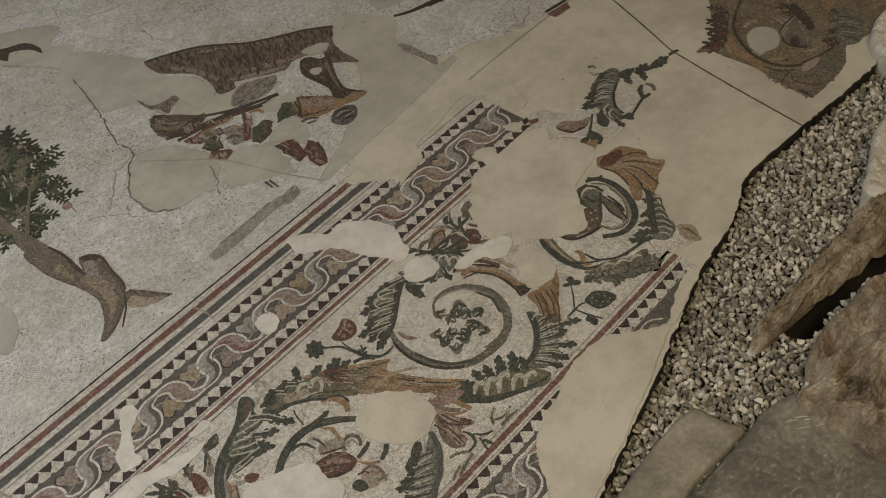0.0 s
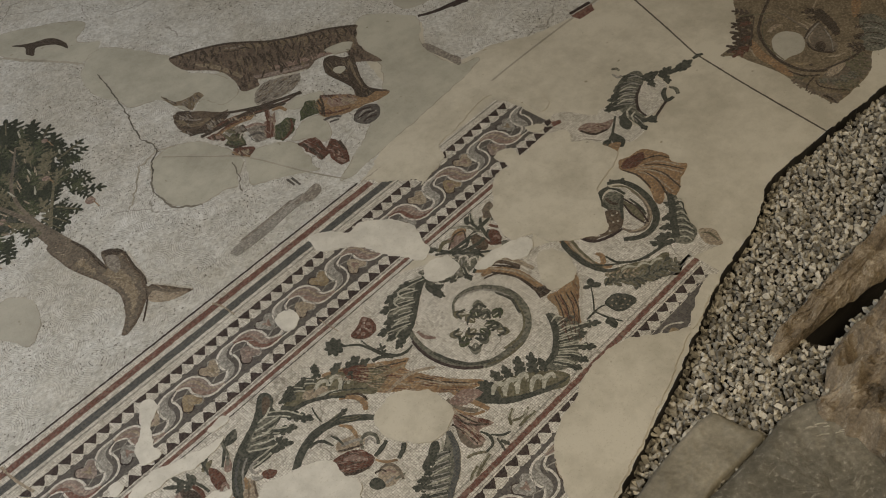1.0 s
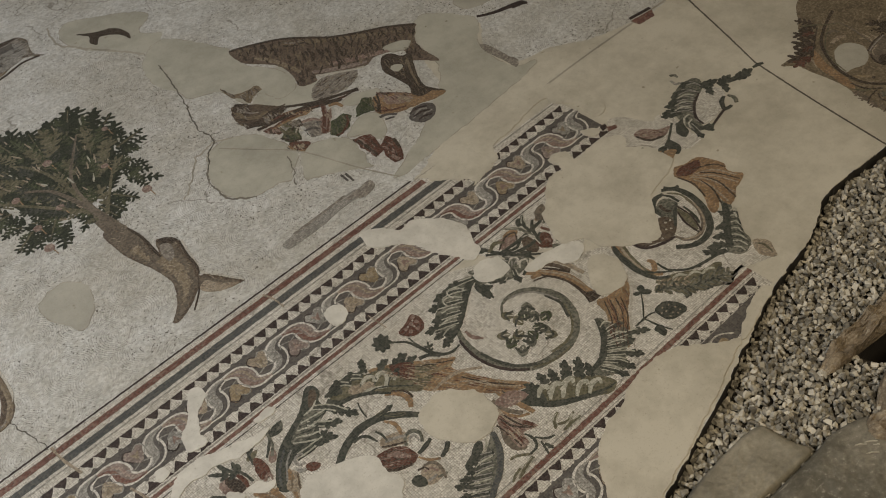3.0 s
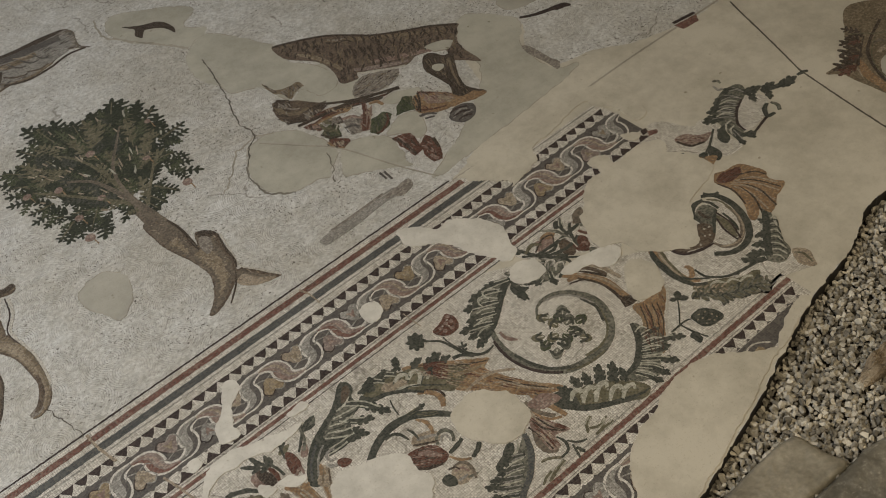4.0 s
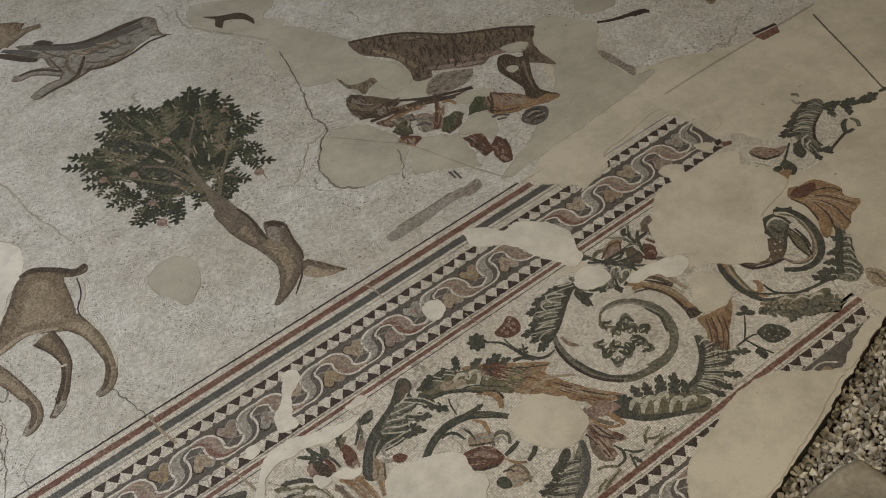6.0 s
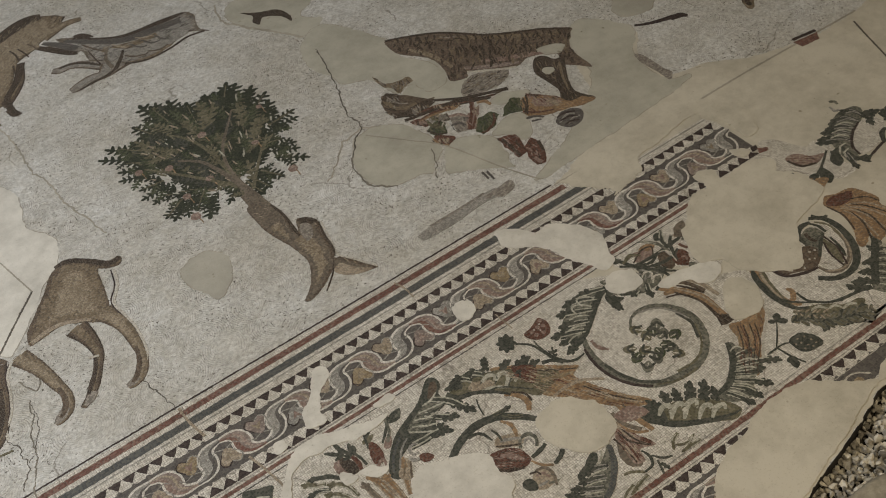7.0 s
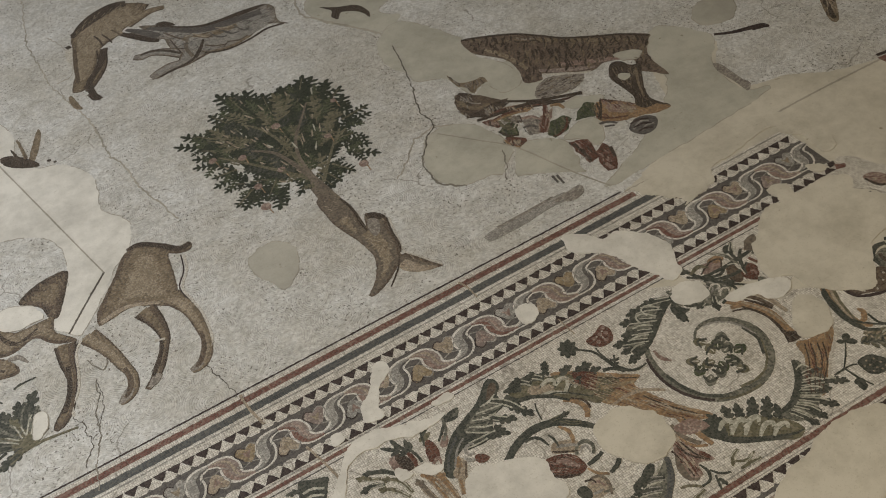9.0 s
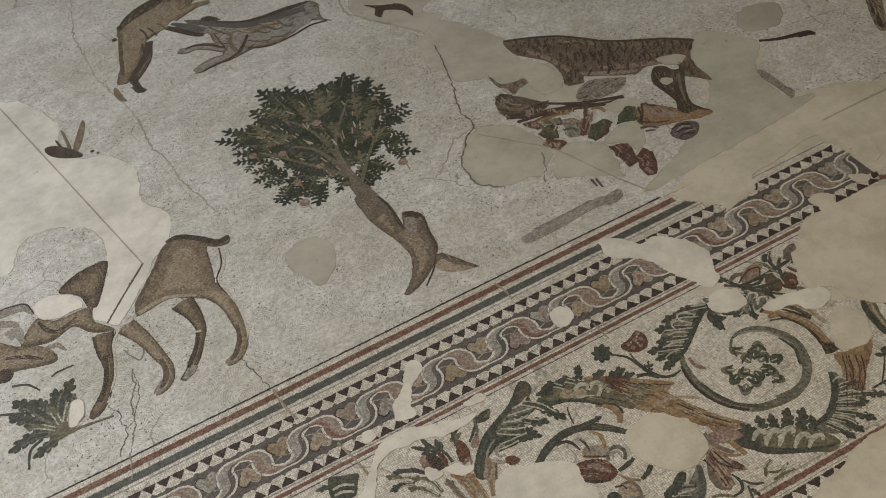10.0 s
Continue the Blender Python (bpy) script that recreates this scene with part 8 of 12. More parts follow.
finger(scroll_a, [(1.357, -0.352, 0.0146), (1.335, -0.363, 0.0186), (1.311, -0.370, 0.0144)], LEAF, 4.4, LEAF_PALE, 2)
finger(scroll_a, [(1.375, -0.360, 0.0146), (1.360, -0.388, 0.0186), (1.353, -0.410, 0.0144)], LEAF, 4.4, LEAF_PALE, 1)
stroke(scroll_a, "curl", [(1.373, -0.342, 0.0052), (1.400, -0.322, 0.0074), (1.417, -0.336, 0.0074), (1.398, -0.359, 0.0052)], PALE, 4.8)
stroke(scroll_a, "curl", [(1.391, -0.374, 0.0052), (1.413, -0.354, 0.0074), (1.431, -0.362, 0.0063), (1.421, -0.381, 0.0042)], PALE, 4.8)
stroke(scroll_a, "outline", [(1.364, -0.330, 0.0105), (1.413, -0.314, 0.0127), (1.446, -0.358, 0.0106), (1.448, -0.386, 0.0084)], LEAF, 4.6)
stroke(scroll_a, "outline", [(1.377, -0.402, 0.0083), (1.412, -0.394, 0.0125), (1.429, -0.408, 0.0104)], LEAF, 4.6)
# dark outer edge lines of the coil
stroke(scroll_a, "coil_edge", [(1.063, -0.438, 0.0077), (1.051, -0.498, 0.0095), (1.057, -0.567, 0.0093), (1.084, -0.629, 0.0092), (1.124, -0.673, 0.0074)], DARK, 5)
stroke(scroll_a, "coil_light", [(1.137, -0.676, 0.0055), (1.181, -0.699, 0.0074), (1.228, -0.706, 0.0075), (1.265, -0.705, 0.0056)], OLIVE, 5)
# right leaf under its sheath
inlay(scroll_a, "leaf_body", [(1.395, -0.697), (1.403, -0.730), (1.413, -0.757), (1.423, -0.791), (1.401, -0.826), (1.353, -0.839), (1.319, -0.875), (1.280, -0.873), (1.245, -0.847), (1.232, -0.811), (1.281, -0.800), (1.334, -0.774)], LEAF_GREY, 4)
stroke(scroll_a, "spine", [(1.391, -0.692, 0.0116), (1.368, -0.741, 0.0228), (1.330, -0.782, 0.0262), (1.285, -0.806, 0.0203), (1.237, -0.811, 0.0109)], LEAF, 4.5)
finger(scroll_a, [(1.372, -0.746, 0.0133), (1.403, -0.751, 0.0172), (1.428, -0.762, 0.0115)], LEAF, 4.6, LEAF_PALE, 1)
finger(scroll_a, [(1.348, -0.771, 0.0151), (1.396, -0.792, 0.0208), (1.436, -0.815, 0.0170), (1.456, -0.834, 0.0114)], LEAF, 4.6, LEAF_PALE, 2)
finger(scroll_a, [(1.328, -0.787, 0.0149), (1.365, -0.813, 0.0187), (1.401, -0.826, 0.0150)], LEAF, 4.6, LEAF_PALE, 1)
finger(scroll_a, [(1.309, -0.803, 0.0148), (1.348, -0.839, 0.0203), (1.378, -0.878, 0.0147)], LEAF, 4.6, LEAF_PALE, 2)
finger(scroll_a, [(1.286, -0.813, 0.0147), (1.314, -0.850, 0.0202), (1.325, -0.891, 0.0145)], LEAF, 4.6, LEAF_PALE, 2)
finger(scroll_a, [(1.261, -0.821, 0.0146), (1.279, -0.857, 0.0182), (1.293, -0.896, 0.0144)], LEAF, 4.6, LEAF_PALE, 1)
stroke(scroll_a, "vein", [(1.363, -0.763, 0.0038), (1.393, -0.773, 0.0057), (1.409, -0.794, 0.0038)], LEAF_PALE, 5.2)
stroke(scroll_a, "vein", [(1.340, -0.781, 0.0037), (1.372, -0.794, 0.0066), (1.388, -0.815, 0.0038)], LEAF_PALE, 5.2)
stroke(scroll_a, "vein", [(1.321, -0.797, 0.0037), (1.345, -0.816, 0.0065), (1.370, -0.834, 0.0037)], LEAF_PALE, 5.2)
stroke(scroll_a, "vein", [(1.299, -0.811, 0.0037), (1.321, -0.831, 0.0065), (1.336, -0.857, 0.0037)], LEAF_PALE, 5.2)
stroke(scroll_a, "vein", [(1.276, -0.821, 0.0037), (1.291, -0.847, 0.0064), (1.298, -0.875, 0.0036)], LEAF_PALE, 5.2)
stroke(scroll_a, "vein", [(1.375, -0.722, 0.0038), (1.400, -0.719, 0.0058), (1.409, -0.738, 0.0038)], LEAF_PALE, 5.2)
# olive puffs along the foot of the coil
inlay(scroll_a, "leaf_body", [(1.257, -0.888), (1.241, -0.842), (1.208, -0.806), (1.171, -0.773), (1.123, -0.750), (1.071, -0.735), (1.043, -0.725), (1.040, -0.754), (1.069, -0.802), (1.118, -0.840), (1.169, -0.872), (1.218, -0.903)], OLIVE, 4)
inlay(scroll_a, "leaf_body", [(1.053, -0.707), (1.079, -0.727), (1.086, -0.761), (1.070, -0.792), (1.045, -0.772), (1.034, -0.733)], LEAF, 4.1)
stroke(scroll_a, "outline", [(1.037, -0.743, 0.0107), (1.069, -0.802, 0.0141), (1.127, -0.845, 0.0106), (1.210, -0.893, 0.0053)], LEAF, 4.8)
finger(scroll_a, [(1.119, -0.745, 0.0181), (1.123, -0.724, 0.0200), (1.126, -0.708, 0.0183)], LEAF, 4.3, None, 2)
finger(scroll_a, [(1.144, -0.757, 0.0181), (1.153, -0.736, 0.0201), (1.158, -0.723, 0.0165)], LEAF, 4.3, None, 2)
finger(scroll_a, [(1.170, -0.778, 0.0218), (1.191, -0.752, 0.0238), (1.207, -0.733, 0.0203)], LEAF, 4.3, None, 3)
finger(scroll_a, [(1.199, -0.801, 0.0218), (1.221, -0.777, 0.0238), (1.241, -0.756, 0.0203)], LEAF, 4.3, None, 3)
finger(scroll_a, [(1.223, -0.819, 0.0181), (1.238, -0.806, 0.0201), (1.245, -0.788, 0.0165)], LEAF, 4.3, None, 2)
finger(scroll_a, [(1.090, -0.740, 0.0162), (1.083, -0.719, 0.0181), (1.076, -0.704, 0.0145)], LEAF, 4.3, None, 2)
stroke(scroll_a, "puff", [(1.066, -0.761, 0.0089), (1.094, -0.745, 0.0162), (1.112, -0.755, 0.0144), (1.096, -0.774, 0.0072)], LEAF_PALE, 4.6)
stroke(scroll_a, "puff", [(1.085, -0.792, 0.0089), (1.120, -0.766, 0.0180), (1.144, -0.770, 0.0145), (1.130, -0.791, 0.0072)], LEAF_PALE, 4.6)
stroke(scroll_a, "puff", [(1.113, -0.814, 0.0089), (1.154, -0.783, 0.0180), (1.181, -0.786, 0.0145), (1.164, -0.809, 0.0072)], LEAF_PALE, 4.6)
stroke(scroll_a, "puff", [(1.143, -0.840, 0.0089), (1.180, -0.817, 0.0162), (1.201, -0.824, 0.0126), (1.188, -0.840, 0.0072)], LEAF_PALE, 4.6)
stroke(scroll_a, "puff", [(1.174, -0.860, 0.0089), (1.205, -0.842, 0.0162), (1.230, -0.847, 0.0126), (1.221, -0.862, 0.0072)], LEAF_PALE, 4.6)
stroke(scroll_a, "vein", [(1.081, -0.774, 0.0036), (1.098, -0.763, 0.0054), (1.110, -0.766, 0.0036)], OLIVE, 4.9)
stroke(scroll_a, "vein", [(1.108, -0.802, 0.0036), (1.129, -0.784, 0.0054), (1.144, -0.783, 0.0036)], OLIVE, 4.9)
stroke(scroll_a, "vein", [(1.134, -0.822, 0.0036), (1.160, -0.804, 0.0054), (1.175, -0.804, 0.0036)], OLIVE, 4.9)
stroke(scroll_a, "vein", [(1.164, -0.847, 0.0036), (1.186, -0.837, 0.0054), (1.196, -0.837, 0.0036)], OLIVE, 4.9)
# leaf between the coil and the farther ring
stroke(scroll_a, "sheath", [(1.385, -0.429, 0.0123), (1.433, -0.453, 0.0206), (1.461, -0.513, 0.0204), (1.463, -0.586, 0.0161), (1.448, -0.635, 0.0119)], TAN, 4)
stroke(scroll_a, "sheath_line", [(1.379, -0.444, 0.0051), (1.426, -0.468, 0.0062), (1.449, -0.529, 0.0061), (1.447, -0.603, 0.0050)], FUR_DARK, 4.4)
stroke(scroll_a, "sheath", [(1.439, -0.414, 0.0083), (1.469, -0.445, 0.0146), (1.487, -0.501, 0.0124)], FUR_MID, 4)
stroke(scroll_a, "sheath_line", [(1.436, -0.426, 0.0062), (1.461, -0.466, 0.0083), (1.479, -0.507, 0.0062)], FUR_DARK, 4.4)
stroke(scroll_a, "sheath", [(1.472, -0.418, 0.0084), (1.498, -0.476, 0.0145), (1.505, -0.541, 0.0123)], FAWN, 4)
inlay(scroll_a, "leaf_tip", [(1.447, -0.603), (1.475, -0.617), (1.475, -0.639), (1.449, -0.643), (1.429, -0.632)], FUR_DARK, 4.6)

stroke(scroll_a, "stem", [(1.221, -0.462, 0.0078), (1.247, -0.437, 0.0095), (1.287, -0.429, 0.0125), (1.333, -0.447, 0.0155), (1.372, -0.496, 0.0198), (1.387, -0.557, 0.0222), (1.367, -0.626, 0.0202), (1.322, -0.676, 0.0198), (1.264, -0.698, 0.0234), (1.209, -0.695, 0.0252), (1.148, -0.680, 0.0251), (1.104, -0.643, 0.0243), (1.075, -0.585, 0.0240), (1.063, -0.531, 0.0222), (1.065, -0.471, 0.0194), (1.077, -0.425, 0.0164), (1.099, -0.384, 0.0141), (1.143, -0.342, 0.0136), (1.208, -0.322, 0.0127)], LEAF_GREY, 4)
stroke(scroll_a, "stem_light", [(1.373, -0.575, 0.0065), (1.350, -0.628, 0.0068), (1.311, -0.668, 0.0067), (1.266, -0.683, 0.0077), (1.212, -0.678, 0.0080)], OLIVE, 5)
stroke(scroll_a, "stem_light", [(1.276, -0.436, 0.0047), (1.327, -0.455, 0.0059), (1.359, -0.498, 0.0058), (1.373, -0.547, 0.0056)], SILVER, 5)
stroke(scroll_a, "stem_dark", [(1.360, -0.510, 0.0089), (1.369, -0.566, 0.0102), (1.344, -0.624, 0.0091)], LEAF, 5)
stroke(scroll_a, "stem_dark", [(1.153, -0.674, 0.0106), (1.109, -0.637, 0.0106), (1.081, -0.578, 0.0105), (1.070, -0.522, 0.0093)], LEAF, 5)
stroke(scroll_a, "stem_light", [(1.098, -0.426, 0.0062), (1.099, -0.461, 0.0130), (1.117, -0.487, 0.0056)], PINK, 5)
leaf(scroll_a, 1.237, -0.498, 2.14, 0.042, 0.017, OLIVE, 4, 1, "petal")
stroke(scroll_a, "petal_edge", [(1.250, -0.482, 0.0079), (1.223, -0.475, 0.0083), (1.216, -0.500, 0.0048)], LEAF, 5)
stroke(scroll_a, "petal_light", [(1.237, -0.494, 0.0046), (1.225, -0.480, 0.0035)], PALE, 5)
leaf(scroll_a, 1.273, -0.523, 0.90, 0.047, 0.019, LEAF_GREY, 4, 1, "petal")
stroke(scroll_a, "petal_edge", [(1.297, -0.529, 0.0076), (1.291, -0.500, 0.0104), (1.260, -0.503, 0.0052)], LEAF, 5)
stroke(scroll_a, "petal_light", [(1.278, -0.516, 0.0034), (1.287, -0.505, 0.0026)], PALE, 5)
leaf(scroll_a, 1.279, -0.572, 0.11, 0.045, 0.019, GREEN, 4, 1, "petal")
stroke(scroll_a, "petal_edge", [(1.291, -0.590, 0.0059), (1.308, -0.569, 0.0097), (1.285, -0.553, 0.0057)], LEAF, 5)
stroke(scroll_a, "petal_light", [(1.285, -0.569, 0.0042), (1.302, -0.571, 0.0032)], PALE, 5)
leaf(scroll_a, 1.249, -0.615, -1.00, 0.039, 0.017, OLIVE, 4, 1, "petal")
stroke(scroll_a, "petal_edge", [(1.237, -0.630, 0.0074), (1.263, -0.636, 0.0078), (1.270, -0.613, 0.0047)], LEAF, 5)
stroke(scroll_a, "petal_light", [(1.249, -0.619, 0.0044), (1.261, -0.632, 0.0033)], PALE, 5)
leaf(scroll_a, 1.213, -0.583, -2.08, 0.045, 0.018, LEAF_GREY, 4, 1, "petal")
stroke(scroll_a, "petal_edge", [(1.189, -0.581, 0.0075), (1.199, -0.608, 0.0098), (1.228, -0.600, 0.0048)], LEAF, 5)
stroke(scroll_a, "petal_light", [(1.208, -0.590, 0.0035), (1.202, -0.602, 0.0027)], PALE, 5)
leaf(scroll_a, 1.179, -0.554, -2.70, 0.045, 0.019, GREEN, 4, 1, "petal")
stroke(scroll_a, "petal_edge", [(1.160, -0.540, 0.0065), (1.152, -0.566, 0.0098), (1.180, -0.575, 0.0054)], LEAF, 5)
stroke(scroll_a, "petal_light", [(1.172, -0.559, 0.0039), (1.158, -0.563, 0.0029)], PALE, 5)
leaf(scroll_a, 1.181, -0.538, 2.54, 0.042, 0.017, OLIVE, 4, 1, "petal")
stroke(scroll_a, "petal_edge", [(1.185, -0.519, 0.0071), (1.158, -0.522, 0.0077), (1.163, -0.547, 0.0053)], LEAF, 5)
stroke(scroll_a, "petal_light", [(1.178, -0.536, 0.0045), (1.162, -0.525, 0.0034)], PALE, 5)
leaf(scroll_a, 1.176, -0.594, -2.39, 0.045, 0.018, LEAF_GREY, 4, 1, "petal")
stroke(scroll_a, "petal_edge", [(1.154, -0.585, 0.0071), (1.155, -0.613, 0.0098), (1.185, -0.614, 0.0051)], LEAF, 5)
stroke(scroll_a, "petal_light", [(1.170, -0.600, 0.0034), (1.160, -0.609, 0.0025)], PALE, 5)
leaf(scroll_a, 1.240, -0.572, -0.61, 0.041, 0.017, GREEN, 4, 1, "petal")
stroke(scroll_a, "petal_edge", [(1.235, -0.590, 0.0069), (1.262, -0.587, 0.0075), (1.258, -0.563, 0.0053)], LEAF, 5)
stroke(scroll_a, "petal_light", [(1.242, -0.574, 0.0045), (1.257, -0.584, 0.0034)], PALE, 5)
leaf(scroll_a, 1.231, -0.541, 1.39, 0.043, 0.018, OLIVE, 4, 1, "petal")
stroke(scroll_a, "petal_edge", [(1.254, -0.537, 0.0080), (1.236, -0.514, 0.0099), (1.211, -0.529, 0.0044)], LEAF, 5)
stroke(scroll_a, "petal_light", [(1.235, -0.534, 0.0042), (1.234, -0.520, 0.0031)], PALE, 5)
leaf(scroll_a, 1.254, -0.554, 0.43, 0.046, 0.019, LEAF_GREY, 4, 1, "petal")
stroke(scroll_a, "petal_edge", [(1.272, -0.568, 0.0065), (1.281, -0.542, 0.0102), (1.252, -0.532, 0.0056)], LEAF, 5)
stroke(scroll_a, "petal_light", [(1.260, -0.549, 0.0039), (1.275, -0.545, 0.0029)], PALE, 5)
leaf(scroll_a, 1.225, -0.570, -1.75, 0.043, 0.018, GREEN, 4, 1, "petal")
stroke(scroll_a, "petal_edge", [(1.203, -0.575, 0.0078), (1.220, -0.597, 0.0095), (1.245, -0.582, 0.0043)], LEAF, 5)
stroke(scroll_a, "petal_light", [(1.222, -0.577, 0.0041), (1.222, -0.591, 0.0031)], PALE, 5)
leaf(scroll_a, 1.216, -0.559, 3.09, 0.043, 0.018, OLIVE, 4, 1, "petal")
stroke(scroll_a, "petal_edge", [(1.207, -0.540, 0.0060), (1.188, -0.557, 0.0091), (1.206, -0.577, 0.0056)], LEAF, 5)
stroke(scroll_a, "petal_light", [(1.211, -0.561, 0.0043), (1.193, -0.557, 0.0032)], PALE, 5)
leaf(scroll_a, 1.247, -0.585, -0.80, 0.041, 0.017, LEAF_GREY, 4, 1, "petal")
stroke(scroll_a, "petal_edge", [(1.239, -0.602, 0.0072), (1.266, -0.604, 0.0075), (1.267, -0.579, 0.0051)], LEAF, 5)
stroke(scroll_a, "petal_light", [(1.249, -0.588, 0.0045), (1.263, -0.600, 0.0033)], PALE, 5)
leaf(scroll_a, 1.248, -0.534, 0.90, 0.046, 0.019, GREEN, 4, 1, "petal")
stroke(scroll_a, "petal_edge", [(1.272, -0.539, 0.0076), (1.267, -0.511, 0.0104), (1.236, -0.514, 0.0052)], LEAF, 5)
stroke(scroll_a, "petal_light", [(1.254, -0.527, 0.0034), (1.262, -0.516, 0.0026)], PALE, 5)
disc(scroll_a, "heart", 1.233, -0.553, 0.0101, PALE, 6)
inlay(scroll_a, "sheath", [(0.803, -0.312), (0.865, -0.347), (0.912, -0.387), (0.978, -0.445), (1.010, -0.474), (0.977, -0.491), (0.985, -0.524), (1.008, -0.578), (1.044, -0.641), (1.085, -0.694), (1.079, -0.714), (1.029, -0.687), (0.988, -0.647), (0.941, -0.584), (0.898, -0.529), (0.869, -0.497), (0.860, -0.465), (0.857, -0.423), (0.819, -0.370)], TAN, 4)
hatch(scroll_a, [(0.803, -0.312), (0.865, -0.347), (0.912, -0.387), (0.978, -0.445), (1.010, -0.474), (0.977, -0.491), (0.985, -0.524), (1.008, -0.578), (1.044, -0.641), (1.085, -0.694), (1.079, -0.714), (1.029, -0.687), (0.988, -0.647), (0.941, -0.584), (0.898, -0.529), (0.869, -0.497), (0.860, -0.465), (0.857, -0.423), (0.819, -0.370)], [RUST, OCHRE, FAWN], 4.5, 34, -1.06, 0.052, 0.0034, 0.20)
inlay(scroll_a, "sheath_shade", [(0.858, -0.350), (0.909, -0.391), (0.876, -0.438), (0.859, -0.422), (0.844, -0.387)], RUST, 5, jag=0.003)
stroke(scroll_a, "sheath_light", [(0.881, -0.517, 0.0080), (0.930, -0.512, 0.0114), (0.985, -0.524, 0.0108), (1.036, -0.561, 0.0075)], FAWN, 5)
stroke(scroll_a, "sheath_line", [(0.972, -0.541, 0.0042), (1.006, -0.609, 0.0052), (1.055, -0.680, 0.0041)], FUR_DARK, 5)
stroke(scroll_a, "sheath_line", [(0.985, -0.581, 0.0052), (1.021, -0.644, 0.0052), (1.064, -0.694, 0.0041)], FAWN, 5)
stroke(scroll_a, "sheath_line", [(0.907, -0.410, 0.0045), (0.948, -0.442, 0.0044), (0.998, -0.477, 0.0044)], FUR_DARK, 5)
stroke(scroll_a, "sheath_line", [(0.892, -0.447, 0.0131), (0.941, -0.467, 0.0152), (0.983, -0.483, 0.0087)], OCHRE, 5)
inlay(scroll_a, "sheath", [(1.443, -0.649), (1.485, -0.660), (1.567, -0.655), (1.552, -0.686), (1.478, -0.744), (1.432, -0.790), (1.377, -0.835), (1.351, -0.811), (1.377, -0.752), (1.423, -0.706)], TAN, 4)
hatch(scroll_a, [(1.443, -0.649), (1.485, -0.660), (1.567, -0.655), (1.552, -0.686), (1.478, -0.744), (1.432, -0.790), (1.377, -0.835), (1.351, -0.811), (1.377, -0.752), (1.423, -0.706)], [OCHRE, RUST], 4.5, 26, -2.09, 0.054, 0.0032, 0.15)
stroke(scroll_a, "sheath_line", [(1.460, -0.664, 0.0035), (1.426, -0.721, 0.0042), (1.376, -0.778, 0.0032), (1.351, -0.811, 0.0024)], FUR_DARK, 5)
stroke(scroll_a, "sheath_line", [(1.475, -0.674, 0.0035), (1.441, -0.731, 0.0041), (1.388, -0.786, 0.0032), (1.360, -0.817, 0.0024)], FUR_DARK, 5)
stroke(scroll_a, "sheath_line", [(1.490, -0.684, 0.0035), (1.456, -0.741, 0.0041), (1.399, -0.793, 0.0031), (1.369, -0.823, 0.0023)], FUR_DARK, 5)
stroke(scroll_a, "sheath_line", [(1.502, -0.693, 0.0035), (1.468, -0.749, 0.0041), (1.409, -0.800, 0.0031), (1.376, -0.828, 0.0023)], FUR_DARK, 5)
stroke(scroll_a, "sheath_light", [(1.569, -0.663, 0.0063), (1.548, -0.698, 0.0057), (1.476, -0.755, 0.0048), (1.427, -0.800, 0.0039)], PALE, 4)
stroke(scroll_a, "sheath", [(1.386, -0.396, 0.0171), (1.434, -0.460, 0.0265), (1.461, -0.523, 0.0295), (1.457, -0.592, 0.0280), (1.462, -0.640, 0.0195)], TAN, 4)
stroke(scroll_a, "sheath_line", [(1.413, -0.445, 0.0060), (1.445, -0.515, 0.0068), (1.443, -0.589, 0.0062), (1.430, -0.636, 0.0097)], FUR_DARK, 5)
stroke(scroll_a, "sheath_light", [(1.424, -0.432, 0.0060), (1.463, -0.507, 0.0070), (1.468, -0.579, 0.0066)], FAWN, 5)
stroke(scroll_a, "stem", [(1.013, -0.667, 0.0077), (1.017, -0.716, 0.0138), (1.042, -0.762, 0.0180), (1.085, -0.810, 0.0179), (1.144, -0.849, 0.0137), (1.216, -0.884, 0.0096), (1.251, -0.890, 0.0047)], LEAF, 4)
inlay(scroll_a, "far_leaf", [(1.032, -0.683), (1.054, -0.734), (0.985, -0.718), (0.973, -0.680)], PINK, 5, jag=0.002)
stroke(scroll_a, "husk", [(1.004, -0.639, 0.0134), (1.006, -0.690, 0.0154), (1.015, -0.732, 0.0173), (1.024, -0.785, 0.0132)], TAN, 4)
stroke(scroll_a, "husk", [(0.973, -0.667, 0.0114), (0.975, -0.718, 0.0136), (1.000, -0.764, 0.0137)], BARK, 4)
inlay(scroll_a, "husk", [(0.952, -0.702), (0.974, -0.759), (0.998, -0.824), (0.955, -0.810), (0.941, -0.846), (0.913, -0.841), (0.916, -0.796), (0.924, -0.749)], PINK, 4)
hatch(scroll_a, [(0.952, -0.702), (0.974, -0.759), (0.998, -0.824), (0.955, -0.810), (0.941, -0.846), (0.913, -0.841), (0.916, -0.796), (0.924, -0.749)], [RUST, FAWN], 4.5, 25, -1.49, 0.025, 0.0032, 0.30)
stroke(scroll_a, "husk_line", [(0.957, -0.729, 0.0047), (0.966, -0.782, 0.0057), (0.987, -0.819, 0.0038)], FUR_DARK, 5)
stroke(scroll_a, "husk_line", [(0.938, -0.740, 0.0054), (0.935, -0.797, 0.0062), (0.928, -0.838, 0.0043)], RUST, 5)

# ---- small vines and the pomegranate beside the coil ----

